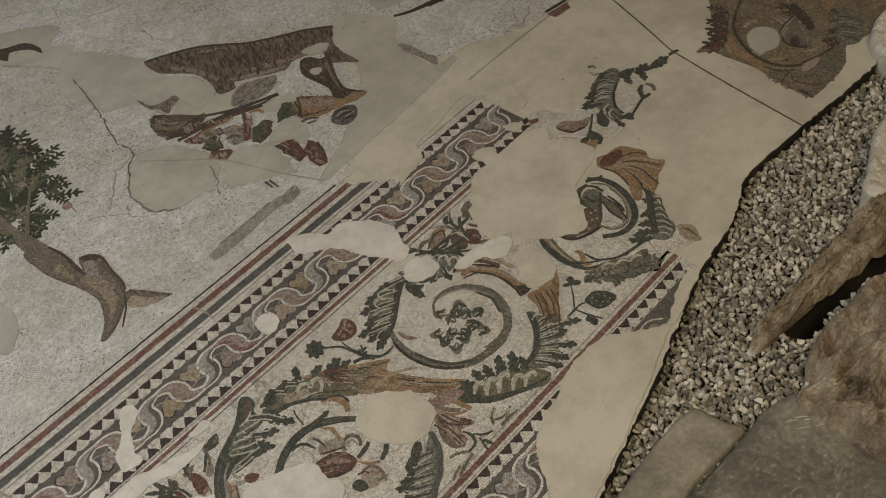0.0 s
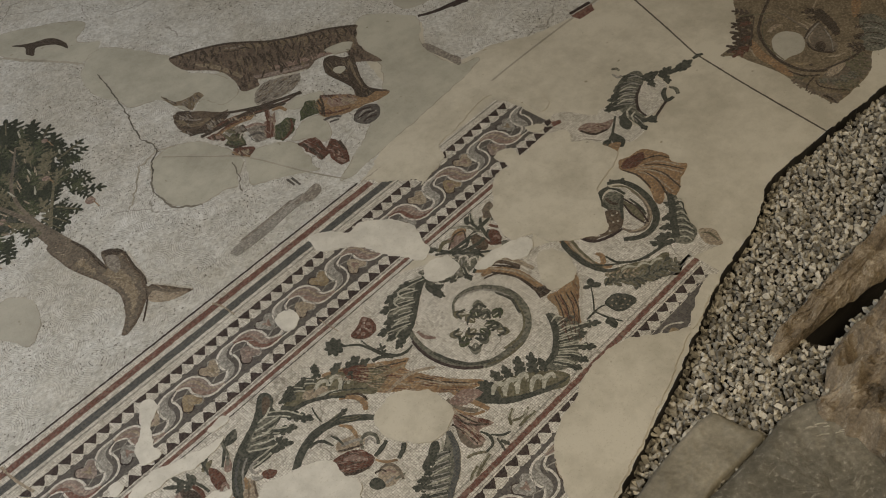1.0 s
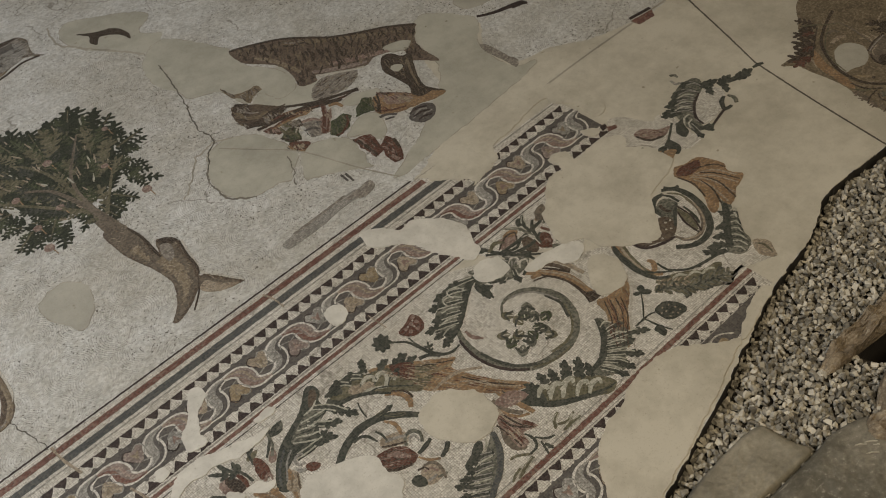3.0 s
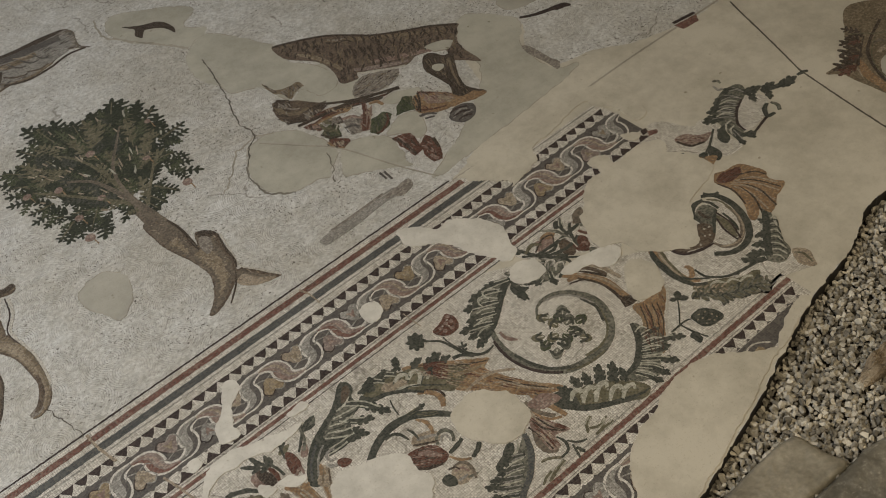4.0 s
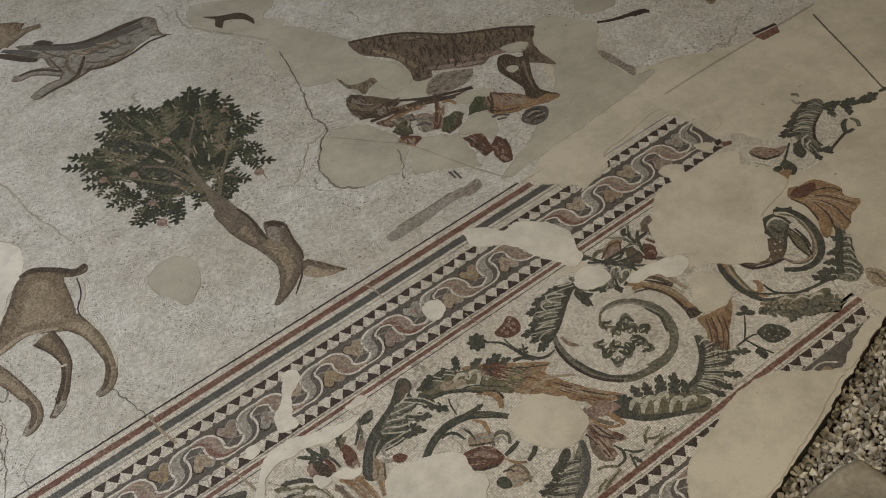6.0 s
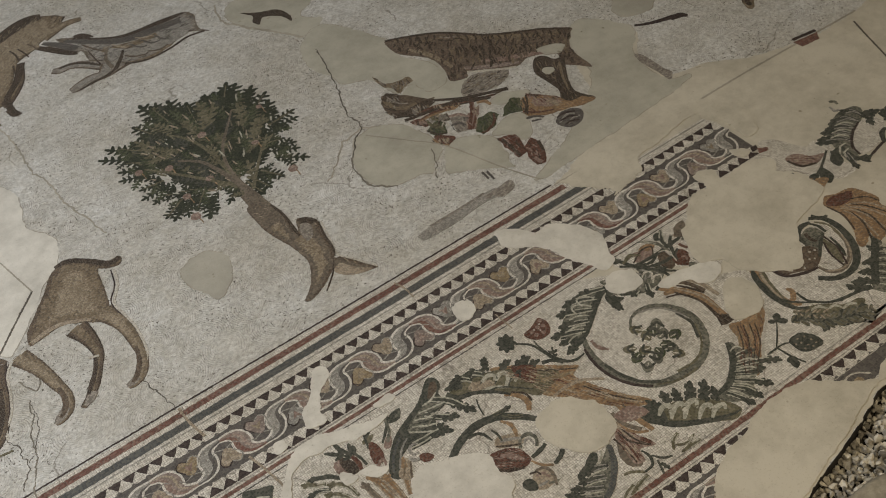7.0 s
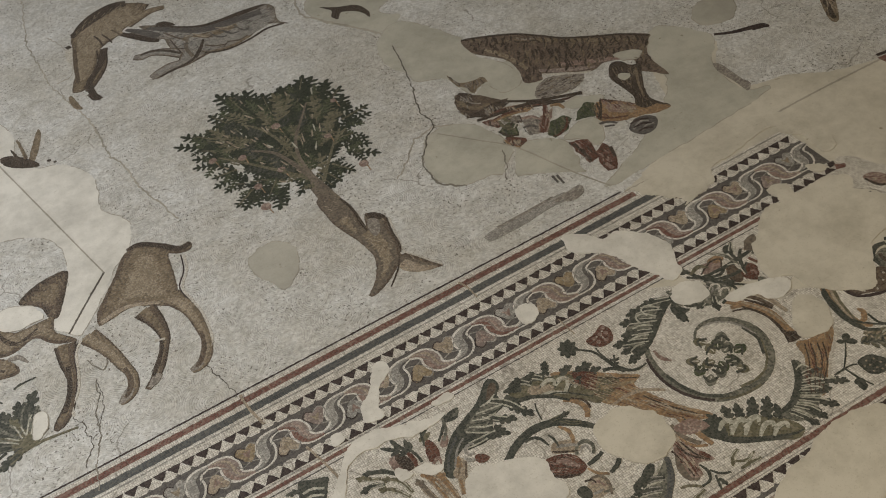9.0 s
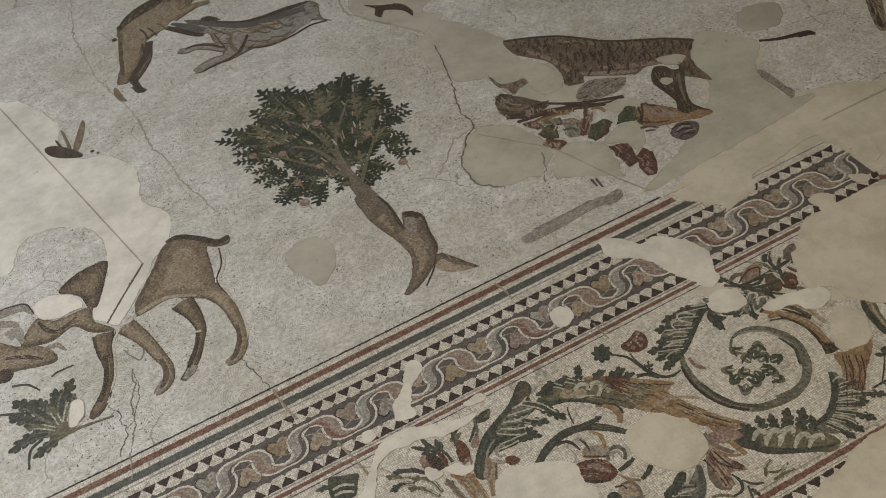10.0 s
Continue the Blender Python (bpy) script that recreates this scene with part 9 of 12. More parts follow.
vine = thing("mosaic_vine", "thin dark mosaic vine with a star flower and red berries", "mosaic vine")
leaf(vine, 0.898, -0.265, -0.61, 0.032, 0.010, LEAF, 4, 1, "leaf")
leaf(vine, 0.898, -0.265, -1.45, 0.035, 0.011, LEAF, 4, 1, "leaf")
leaf(vine, 0.898, -0.265, -2.15, 0.037, 0.011, LEAF, 4, 1, "leaf")
leaf(vine, 0.898, -0.265, -2.87, 0.034, 0.010, LEAF, 4, 1, "leaf")
leaf(vine, 0.898, -0.265, 2.53, 0.032, 0.010, LEAF, 4, 1, "leaf")
leaf(vine, 0.898, -0.265, 1.69, 0.036, 0.011, LEAF, 4, 1, "leaf")
leaf(vine, 0.898, -0.265, 0.99, 0.038, 0.011, LEAF, 4, 1, "leaf")
leaf(vine, 0.898, -0.265, 0.27, 0.035, 0.010, LEAF, 4, 1, "leaf")
stroke(vine, "stalk", [(0.918, -0.283, 0.0070), (0.952, -0.321, 0.0079), (0.965, -0.372, 0.0085), (0.978, -0.422, 0.0099), (1.016, -0.451, 0.0089), (1.052, -0.449, 0.0053)], LEAF, 4)
stroke(vine, "stalk", [(0.967, -0.313, 0.0040), (0.966, -0.347, 0.0052), (0.976, -0.403, 0.0076), (1.000, -0.443, 0.0066)], LEAF, 4)
stroke(vine, "stalk", [(0.934, -0.395, 0.0135), (0.962, -0.407, 0.0113), (0.984, -0.436, 0.0089)], LEAF, 4)
leaf(vine, 0.972, -0.408, 1.06, 0.046, 0.014, LEAF, 4, 2, "leaf")
inlay(vine, "berry_cluster", [(0.960, -0.272), (0.997, -0.262), (1.034, -0.248), (1.044, -0.280), (1.026, -0.318), (0.989, -0.321), (0.963, -0.296)], RUST, 4)
disc(vine, "berry", 0.984, -0.281, 0.0072, PINK, 5)
disc(vine, "berry", 1.008, -0.277, 0.0072, PINK, 5)
disc(vine, "berry", 1.026, -0.282, 0.0072, PINK, 5)
disc(vine, "berry", 0.988, -0.299, 0.0072, PINK, 5)
disc(vine, "berry", 1.011, -0.305, 0.0072, PINK, 5)
disc(vine, "berry", 1.031, -0.260, 0.0072, PINK, 5)
disc(vine, "berry_light", 0.994, -0.279, 0.0031, PALE, 6)
disc(vine, "berry_light", 1.009, -0.292, 0.0031, PALE, 6)
disc(vine, "berry_light", 1.020, -0.270, 0.0032, PALE, 6)
stroke(vine, "stalk", [(1.447, -0.801, 0.0053), (1.478, -0.800, 0.0063), (1.508, -0.802, 0.0056), (1.523, -0.809, 0.0049)], LEAF, 4)
stroke(vine, "stalk", [(1.483, -0.799, 0.0045), (1.519, -0.767, 0.0046), (1.555, -0.729, 0.0039)], LEAF, 4)
stroke(vine, "stalk", [(1.484, -0.803, 0.0059), (1.492, -0.847, 0.0058), (1.506, -0.889, 0.0039)], LEAF, 4)
leaf(vine, 1.556, -0.728, 0.73, 0.032, 0.013, LEAF, 4, 1, "leaf")
leaf(vine, 1.556, -0.728, 2.51, 0.025, 0.009, LEAF, 4, 1, "leaf")
leaf(vine, 1.556, -0.728, -0.67, 0.033, 0.012, LEAF, 4, 1, "leaf")
leaf(vine, 1.492, -0.847, -2.55, 0.027, 0.011, LEAF, 4, 1, "leaf")
leaf(vine, 1.491, -0.853, -2.03, 0.039, 0.014, LEAF, 4, 1, "leaf")
inlay(vine, "pomegranate", [(1.527, -0.804), (1.557, -0.799), (1.579, -0.808), (1.600, -0.842), (1.594, -0.872), (1.554, -0.871), (1.533, -0.860), (1.523, -0.840)], LEAF, 4)
disc(vine, "seed", 1.551, -0.814, 0.0030, FAWN, 5)
disc(vine, "seed", 1.572, -0.821, 0.0030, FAWN, 5)
disc(vine, "seed", 1.578, -0.841, 0.0030, FAWN, 5)
disc(vine, "seed", 1.581, -0.858, 0.0030, FAWN, 5)
disc(vine, "seed", 1.548, -0.832, 0.0030, FAWN, 5)
disc(vine, "seed", 1.557, -0.849, 0.0030, FAWN, 5)
disc(vine, "seed", 1.541, -0.854, 0.0030, FAWN, 5)
disc(vine, "seed", 1.534, -0.825, 0.0030, FAWN, 5)
disc(vine, "seed", 1.566, -0.862, 0.0030, FAWN, 5)
acanthus(vine, [(1.588, -0.756, 0.0310), (1.626, -0.779, 0.0522), (1.663, -0.818, 0.0571), (1.713, -0.846, 0.0562), (1.759, -0.866, 0.0505), (1.797, -0.879, 0.0201)], LEAF_GREY, 4, 8, OLIVE, None, 0)
acanthus(vine, [(1.619, -0.734, 0.0213), (1.647, -0.771, 0.0370), (1.683, -0.801, 0.0368)], OLIVE, 4, 4, FAWN, None, 0)
stroke(vine, "stalk", [(1.663, -0.511, 0.0208), (1.641, -0.570, 0.0252), (1.631, -0.639, 0.0264), (1.636, -0.698, 0.0191), (1.659, -0.730, 0.0108)], TAN, 4)
stroke(vine, "stalk", [(1.652, -0.532, 0.0068), (1.631, -0.607, 0.0079), (1.629, -0.683, 0.0086), (1.700, -0.756, 0.0054), (1.758, -0.798, 0.0043)], LEAF, 5)
stroke(vine, "stalk", [(1.366, -0.204, 0.0098), (1.386, -0.261, 0.0132), (1.422, -0.311, 0.0150), (1.496, -0.329, 0.0127), (1.548, -0.315, 0.0089)], LEAF, 4)
stroke(vine, "stalk", [(1.401, -0.281, 0.0096), (1.487, -0.287, 0.0128), (1.547, -0.283, 0.0143), (1.587, -0.281, 0.0096)], LEAF, 4)
leaf(vine, 1.450, -0.236, -0.32, 0.057, 0.017, TAN, 4, 1, "leaf")
leaf(vine, 1.421, -0.237, -0.68, 0.063, 0.019, PINK, 4, 1, "leaf")
inlay(vine, "petal", [(1.512, -0.322), (1.552, -0.320), (1.558, -0.353), (1.535, -0.360), (1.529, -0.390), (1.501, -0.365), (1.502, -0.343)], RUST, 4)
leaf(vine, 1.552, -0.378, -0.66, 0.069, 0.021, LEAF_GREY, 4, 2, "leaf")
leaf(vine, 1.532, -0.379, -1.52, 0.062, 0.019, LEAF_GREY, 4, 2, "leaf")
leaf(vine, 1.518, -0.242, 0.44, 0.044, 0.018, LEAF, 4, 1, "leaf")
leaf(vine, 1.587, -0.281, 0.14, 0.069, 0.021, LEAF, 4, 2, "leaf")
leaf(vine, 1.576, -0.265, -0.02, 0.065, 0.023, TAN, 4, 1, "leaf")
leaf(vine, 1.471, -0.351, 2.91, 0.075, 0.019, LEAF, 4, 2, "leaf")
acanthus(vine, [(1.444, -0.342, 0.0327), (1.404, -0.328, 0.0639), (1.352, -0.326, 0.0794), (1.300, -0.308, 0.0801)], LEAF_GREY, 4, 5, SILVER, None, 0)
leaf(vine, 1.442, -0.310, -1.63, 0.052, 0.016, OLIVE, 4, 1, "leaf")
leaf(vine, 1.384, -0.229, 3.05, 0.033, 0.010, LEAF, 4, 1, "leaf")

inlay(vine, "bud", [(1.409, -0.268), (1.451, -0.249), (1.487, -0.251), (1.476, -0.274), (1.440, -0.284)], PINK, 4.2)
stroke(vine, "outline", [(1.403, -0.268, 0.0053), (1.459, -0.242, 0.0065), (1.491, -0.252, 0.0065), (1.473, -0.279, 0.0043)], FUR_DARK, 4.5)
stroke(vine, "stalk", [(1.359, -0.250, 0.0085), (1.403, -0.284, 0.0085), (1.447, -0.303, 0.0107), (1.490, -0.284, 0.0087), (1.519, -0.298, 0.0087)], LEAF, 4)
stroke(vine, "stalk", [(1.392, -0.294, 0.0064), (1.443, -0.346, 0.0085), (1.486, -0.387, 0.0063)], LEAF, 4)
inlay(vine, "leaf", [(1.486, -0.287), (1.509, -0.301), (1.502, -0.350), (1.476, -0.366), (1.460, -0.336)], FUR_MID, 4.2)
stroke(vine, "outline", [(1.490, -0.284, 0.0043), (1.517, -0.299, 0.0054), (1.509, -0.351, 0.0043)], PALE, 4.5)
inlay(vine, "petal", [(1.531, -0.331), (1.559, -0.335), (1.544, -0.374), (1.514, -0.376), (1.511, -0.354)], RUST, 4.2)
stroke(vine, "petal", [(1.530, -0.347, 0.0064), (1.543, -0.355, 0.0086), (1.536, -0.371, 0.0043)], PINK, 4.5)
stroke(vine, "stalk", [(1.565, -0.300, 0.0087), (1.573, -0.328, 0.0109), (1.596, -0.333, 0.0087)], RUST, 4)
finger(vine, [(1.478, -0.208, 0.0088), (1.513, -0.247, 0.0153), (1.521, -0.300, 0.0087)], LEAF_GREY, 4.2, LEAF_PALE, 0)
finger(vine, [(1.566, -0.214, 0.0089), (1.541, -0.242, 0.0176), (1.528, -0.284, 0.0087)], LEAF, 4.2, LEAF_PALE, 0)
finger(vine, [(1.570, -0.256, 0.0088), (1.542, -0.286, 0.0131), (1.516, -0.345, 0.0086)], LEAF, 4.2, None, 0)
inlay(vine, "bud", [(1.602, -0.237), (1.641, -0.227), (1.642, -0.247), (1.600, -0.279), (1.579, -0.268)], BARK, 4.2)
finger(vine, [(1.585, -0.293, 0.0088), (1.621, -0.281, 0.0133), (1.650, -0.285, 0.0089)], LEAF_GREY, 4.2, None, 0)
finger(vine, [(1.376, -0.249, 0.0107), (1.416, -0.236, 0.0151), (1.436, -0.253, 0.0086)], OLIVE, 4.2, None, 0)

# ---- the lower leaves of the border ----

scroll_b = thing("mosaic_acanthus_scroll", "grey and olive acanthus leaves round a red fruit, partly lost", "mosaic scroll")
# big lower leaf
inlay(scroll_b, "leaf_body", [(0.631, -0.218), (0.571, -0.269), (0.510, -0.299), (0.448, -0.330), (0.399, -0.379), (0.367, -0.435), (0.389, -0.461), (0.422, -0.408), (0.457, -0.388), (0.497, -0.391), (0.552, -0.387), (0.582, -0.346), (0.627, -0.327), (0.632, -0.283), (0.652, -0.264), (0.656, -0.233)], LEAF, 4)
inlay(scroll_b, "leaf_core", [(0.584, -0.287), (0.537, -0.308), (0.490, -0.334), (0.493, -0.355), (0.537, -0.363), (0.577, -0.346), (0.619, -0.324), (0.612, -0.290)], LEAF_GREY, 4.3)
inlay(scroll_b, "leaf_tip", [(0.635, -0.236), (0.648, -0.242), (0.638, -0.265), (0.610, -0.282), (0.597, -0.277)], FUR_MID, 5)
finger(scroll_b, [(0.598, -0.286, 0.0219), (0.636, -0.324, 0.0256), (0.659, -0.368, 0.0199), (0.675, -0.400, 0.0144)], LEAF, 4.4, LEAF_PALE, 3)
finger(scroll_b, [(0.556, -0.320, 0.0180), (0.588, -0.359, 0.0233), (0.625, -0.387, 0.0143)], LEAF, 4.4, LEAF_PALE, 2)
finger(scroll_b, [(0.464, -0.390, 0.0243), (0.506, -0.395, 0.0279), (0.555, -0.397, 0.0211), (0.582, -0.416, 0.0159)], LEAF, 4.4, LEAF_PALE, 2)
finger(scroll_b, [(0.551, -0.392, 0.0141), (0.570, -0.385, 0.0160), (0.578, -0.384, 0.0124)], LEAF, 4.4, None, 1)
stroke(scroll_b, "vein", [(0.546, -0.307, 0.0045), (0.587, -0.315, 0.0063), (0.628, -0.323, 0.0046)], LEAF_PALE, 5)
stroke(scroll_b, "vein", [(0.523, -0.321, 0.0045), (0.560, -0.336, 0.0063), (0.596, -0.339, 0.0045)], LEAF_PALE, 5)
stroke(scroll_b, "vein", [(0.505, -0.335, 0.0044), (0.538, -0.358, 0.0071), (0.569, -0.372, 0.0053)], LEAF_PALE, 5)
stroke(scroll_b, "vein", [(0.489, -0.345, 0.0044), (0.519, -0.370, 0.0053), (0.547, -0.387, 0.0044)], LEAF_PALE, 5)
stroke(scroll_b, "vein", [(0.568, -0.291, 0.0045), (0.598, -0.291, 0.0064), (0.627, -0.277, 0.0046)], LEAF_PALE, 5)
stroke(scroll_b, "vein", [(0.536, -0.313, 0.0036), (0.572, -0.327, 0.0058), (0.616, -0.332, 0.0036)], LEAF, 5.2)
stroke(scroll_b, "vein", [(0.514, -0.330, 0.0036), (0.548, -0.346, 0.0057), (0.582, -0.352, 0.0036)], LEAF, 5.2)
stroke(scroll_b, "vein", [(0.471, -0.358, 0.0052), (0.436, -0.384, 0.0069), (0.401, -0.432, 0.0051)], SILVER, 5)
stroke(scroll_b, "vein", [(0.458, -0.342, 0.0070), (0.411, -0.382, 0.0086), (0.379, -0.433, 0.0067)], BLUE, 5)
stroke(scroll_b, "curl", [(0.486, -0.394, 0.0070), (0.471, -0.387, 0.0087), (0.455, -0.396, 0.0086), (0.456, -0.415, 0.0086), (0.471, -0.422, 0.0069)], SILVER, 5)
stroke(scroll_b, "curl", [(0.440, -0.419, 0.0103), (0.448, -0.434, 0.0137), (0.463, -0.441, 0.0085)], WAVE_GREY, 5)
inlay(scroll_b, "leaf_fold", [(0.425, -0.412), (0.440, -0.424), (0.423, -0.454), (0.411, -0.489), (0.384, -0.456), (0.403, -0.429)], FAWN, 4.5)
stroke(scroll_b, "vein", [(0.425, -0.422, 0.0051), (0.410, -0.443, 0.0051), (0.393, -0.461, 0.0050)], FUR, 5)
stroke(scroll_b, "vein", [(0.437, -0.431, 0.0043), (0.422, -0.458, 0.0051), (0.409, -0.481, 0.0050)], FUR_MID, 5)
inlay(scroll_b, "petal", [(0.468, -0.430), (0.488, -0.437), (0.500, -0.457), (0.484, -0.466), (0.463, -0.452)], RUST, 5)
# leaf that runs back from the sheath
inlay(scroll_b, "leaf_body", [(0.952, -0.453), (0.907, -0.402), (0.869, -0.368), (0.828, -0.336), (0.780, -0.314), (0.725, -0.298), (0.672, -0.302), (0.645, -0.313), (0.667, -0.340), (0.712, -0.359), (0.757, -0.389), (0.793, -0.429), (0.831, -0.457), (0.866, -0.488)], OLIVE, 4)
inlay(scroll_b, "leaf_core", [(0.749, -0.328), (0.726, -0.318), (0.710, -0.331), (0.720, -0.350), (0.750, -0.362), (0.781, -0.368), (0.776, -0.343)], FAWN, 4.2)
stroke(scroll_b, "outline", [(0.649, -0.304, 0.0147), (0.669, -0.337, 0.0165), (0.713, -0.353, 0.0129), (0.759, -0.386, 0.0110), (0.794, -0.427, 0.0073)], LEAF, 4.6)
stroke(scroll_b, "puff", [(0.755, -0.336, 0.0112), (0.780, -0.328, 0.0150), (0.796, -0.341, 0.0113), (0.787, -0.356, 0.0075)], LEAF_PALE, 4.5)
stroke(scroll_b, "puff", [(0.789, -0.359, 0.0112), (0.815, -0.346, 0.0169), (0.831, -0.359, 0.0132), (0.819, -0.377, 0.0075)], LEAF_PALE, 4.5)
stroke(scroll_b, "puff", [(0.802, -0.395, 0.0111), (0.826, -0.379, 0.0168), (0.850, -0.383, 0.0150), (0.831, -0.399, 0.0074)], LEAF_PALE, 4.5)
stroke(scroll_b, "puff", [(0.738, -0.360, 0.0074), (0.770, -0.374, 0.0111), (0.801, -0.400, 0.0074)], LEAF_PALE, 4.5)
stroke(scroll_b, "outline", [(0.748, -0.339, 0.0046), (0.776, -0.323, 0.0056), (0.799, -0.332, 0.0056), (0.797, -0.356, 0.0037)], LEAF, 4.8)
stroke(scroll_b, "outline", [(0.781, -0.368, 0.0046), (0.810, -0.346, 0.0056), (0.836, -0.353, 0.0057), (0.828, -0.376, 0.0037)], LEAF, 4.8)
stroke(scroll_b, "outline", [(0.803, -0.403, 0.0046), (0.833, -0.381, 0.0056), (0.860, -0.382, 0.0056), (0.845, -0.403, 0.0037)], LEAF, 4.8)
stroke(scroll_b, "outline", [(0.749, -0.373, 0.0037), (0.786, -0.387, 0.0056), (0.823, -0.421, 0.0055), (0.855, -0.456, 0.0037)], LEAF, 4.8)
finger(scroll_b, [(0.777, -0.317, 0.0226), (0.755, -0.290, 0.0245), (0.734, -0.283, 0.0169)], LEAF, 4.4, LEAF_PALE, 2)
finger(scroll_b, [(0.736, -0.311, 0.0205), (0.715, -0.284, 0.0243), (0.689, -0.278, 0.0187)], LEAF, 4.4, LEAF_PALE, 2)
finger(scroll_b, [(0.701, -0.313, 0.0185), (0.680, -0.293, 0.0204), (0.662, -0.289, 0.0148)], LEAF, 4.4, None, 2)
finger(scroll_b, [(0.790, -0.307, 0.0151), (0.802, -0.282, 0.0171), (0.812, -0.268, 0.0172)], LEAF, 4.4, None, 3)
finger(scroll_b, [(0.826, -0.339, 0.0170), (0.842, -0.326, 0.0190), (0.862, -0.325, 0.0172)], LEAF, 4.4, None, 2)
finger(scroll_b, [(0.854, -0.369, 0.0226), (0.880, -0.355, 0.0247), (0.911, -0.353, 0.0229)], LEAF, 4.4, None, 3)
finger(scroll_b, [(0.886, -0.389, 0.0189), (0.908, -0.381, 0.0209), (0.927, -0.381, 0.0152)], LEAF, 4.4, None, 2)
stroke(scroll_b, "husk", [(0.778, -0.416, 0.0092), (0.808, -0.447, 0.0146), (0.815, -0.483, 0.0182), (0.800, -0.508, 0.0126)], TAN, 5)
stroke(scroll_b, "husk", [(0.799, -0.423, 0.0055), (0.827, -0.452, 0.0073), (0.827, -0.485, 0.0073)], FUR_DARK, 5)
stroke(scroll_b, "stalk", [(0.706, -0.376, 0.0037), (0.695, -0.407, 0.0045), (0.690, -0.438, 0.0036)], LEAF, 4)
# the coiled fruit stem's own leaf and the open husk
finger(scroll_b, [(0.705, -0.456, 0.0107), (0.732, -0.460, 0.0144), (0.763, -0.461, 0.0109)], LEAF, 4.4, OLIVE, 1)
finger(scroll_b, [(0.779, -0.512, 0.0090), (0.752, -0.497, 0.0143), (0.729, -0.468, 0.0126), (0.707, -0.459, 0.0072)], LEAF, 4.4, OLIVE, 0)
stroke(scroll_b, "husk", [(0.713, -0.485, 0.0071), (0.729, -0.512, 0.0124), (0.726, -0.538, 0.0123), (0.718, -0.557, 0.0070)], TAN, 4)
inlay(scroll_b, "petal", [(0.668, -0.525), (0.699, -0.534), (0.727, -0.552), (0.731, -0.580), (0.708, -0.587), (0.673, -0.567), (0.650, -0.550)], FAWN, 4)
stroke(scroll_b, "petal_edge", [(0.652, -0.547, 0.0052), (0.675, -0.564, 0.0069), (0.712, -0.586, 0.0052)], FUR_DARK, 4.4)
stroke(scroll_b, "petal", [(0.671, -0.541, 0.0087), (0.700, -0.553, 0.0105), (0.723, -0.570, 0.0070)], SILVER, 4.6)
stroke(scroll_b, "curl", [(0.702, -0.597, 0.0069), (0.723, -0.570, 0.0105), (0.748, -0.572, 0.0123), (0.757, -0.595, 0.0105), (0.743, -0.619, 0.0087)], LEAF_GREY, 4.6)
stroke(scroll_b, "curl", [(0.716, -0.597, 0.0052), (0.729, -0.583, 0.0070), (0.742, -0.588, 0.0070), (0.740, -0.609, 0.0052)], SILVER, 4.8)
stroke(scroll_b, "curl", [(0.709, -0.641, 0.0103), (0.739, -0.637, 0.0138), (0.765, -0.629, 0.0087)], LEAF, 4.6)
stroke(scroll_b, "outline", [(0.608, -0.475, 0.0070), (0.633, -0.476, 0.0088), (0.650, -0.492, 0.0088), (0.657, -0.523, 0.0052)], LEAF, 4.4)
stroke(scroll_b, "outline", [(0.675, -0.493, 0.0053), (0.680, -0.517, 0.0070), (0.678, -0.543, 0.0052)], LEAF, 4.4)
# upright leaf beside the repair
inlay(scroll_b, "leaf_body", [(0.898, -0.741), (0.888, -0.776), (0.866, -0.812), (0.827, -0.850), (0.783, -0.879), (0.747, -0.900), (0.720, -0.867), (0.754, -0.843), (0.778, -0.807), (0.819, -0.789), (0.854, -0.769)], LEAF_GREY, 4)
stroke(scroll_b, "spine", [(0.897, -0.746, 0.0138), (0.872, -0.797, 0.0187), (0.822, -0.849, 0.0182), (0.779, -0.874, 0.0163), (0.743, -0.895, 0.0161)], BLUE, 4.5)
inlay(scroll_b, "leaf_side", [(0.840, -0.734), (0.855, -0.746), (0.838, -0.767), (0.809, -0.777), (0.774, -0.785), (0.761, -0.785), (0.770, -0.767), (0.801, -0.755)], LEAF, 4.2)
finger(scroll_b, [(0.853, -0.796, 0.0152), (0.821, -0.779, 0.0202), (0.787, -0.777, 0.0151)], LEAF, 4.6, SILVER, 2)
finger(scroll_b, [(0.829, -0.818, 0.0151), (0.797, -0.802, 0.0200), (0.762, -0.792, 0.0149)], LEAF, 4.6, SILVER, 2)
finger(scroll_b, [(0.803, -0.843, 0.0149), (0.768, -0.821, 0.0198), (0.733, -0.795, 0.0148)], LEAF, 4.6, SILVER, 2)
finger(scroll_b, [(0.778, -0.862, 0.0147), (0.741, -0.838, 0.0196), (0.710, -0.800, 0.0147)], LEAF, 4.6, SILVER, 2)
finger(scroll_b, [(0.756, -0.879, 0.0146), (0.722, -0.853, 0.0194), (0.693, -0.834, 0.0146)], LEAF, 4.6, SILVER, 1)
stroke(scroll_b, "vein", [(0.843, -0.801, 0.0034), (0.812, -0.792, 0.0050), (0.785, -0.792, 0.0033)], LEAF_PALE, 5.2)
stroke(scroll_b, "vein", [(0.818, -0.827, 0.0033), (0.789, -0.814, 0.0050), (0.760, -0.807, 0.0033)], LEAF_PALE, 5.2)
stroke(scroll_b, "vein", [(0.791, -0.850, 0.0033), (0.759, -0.833, 0.0049), (0.734, -0.819, 0.0033)], LEAF_PALE, 5.2)
stroke(scroll_b, "vein", [(0.766, -0.869, 0.0033), (0.739, -0.853, 0.0049), (0.716, -0.845, 0.0032)], LEAF_PALE, 5.2)
stroke(scroll_b, "vein", [(0.869, -0.746, 0.0034), (0.852, -0.766, 0.0051), (0.823, -0.777, 0.0034)], LEAF_PALE, 5.2)
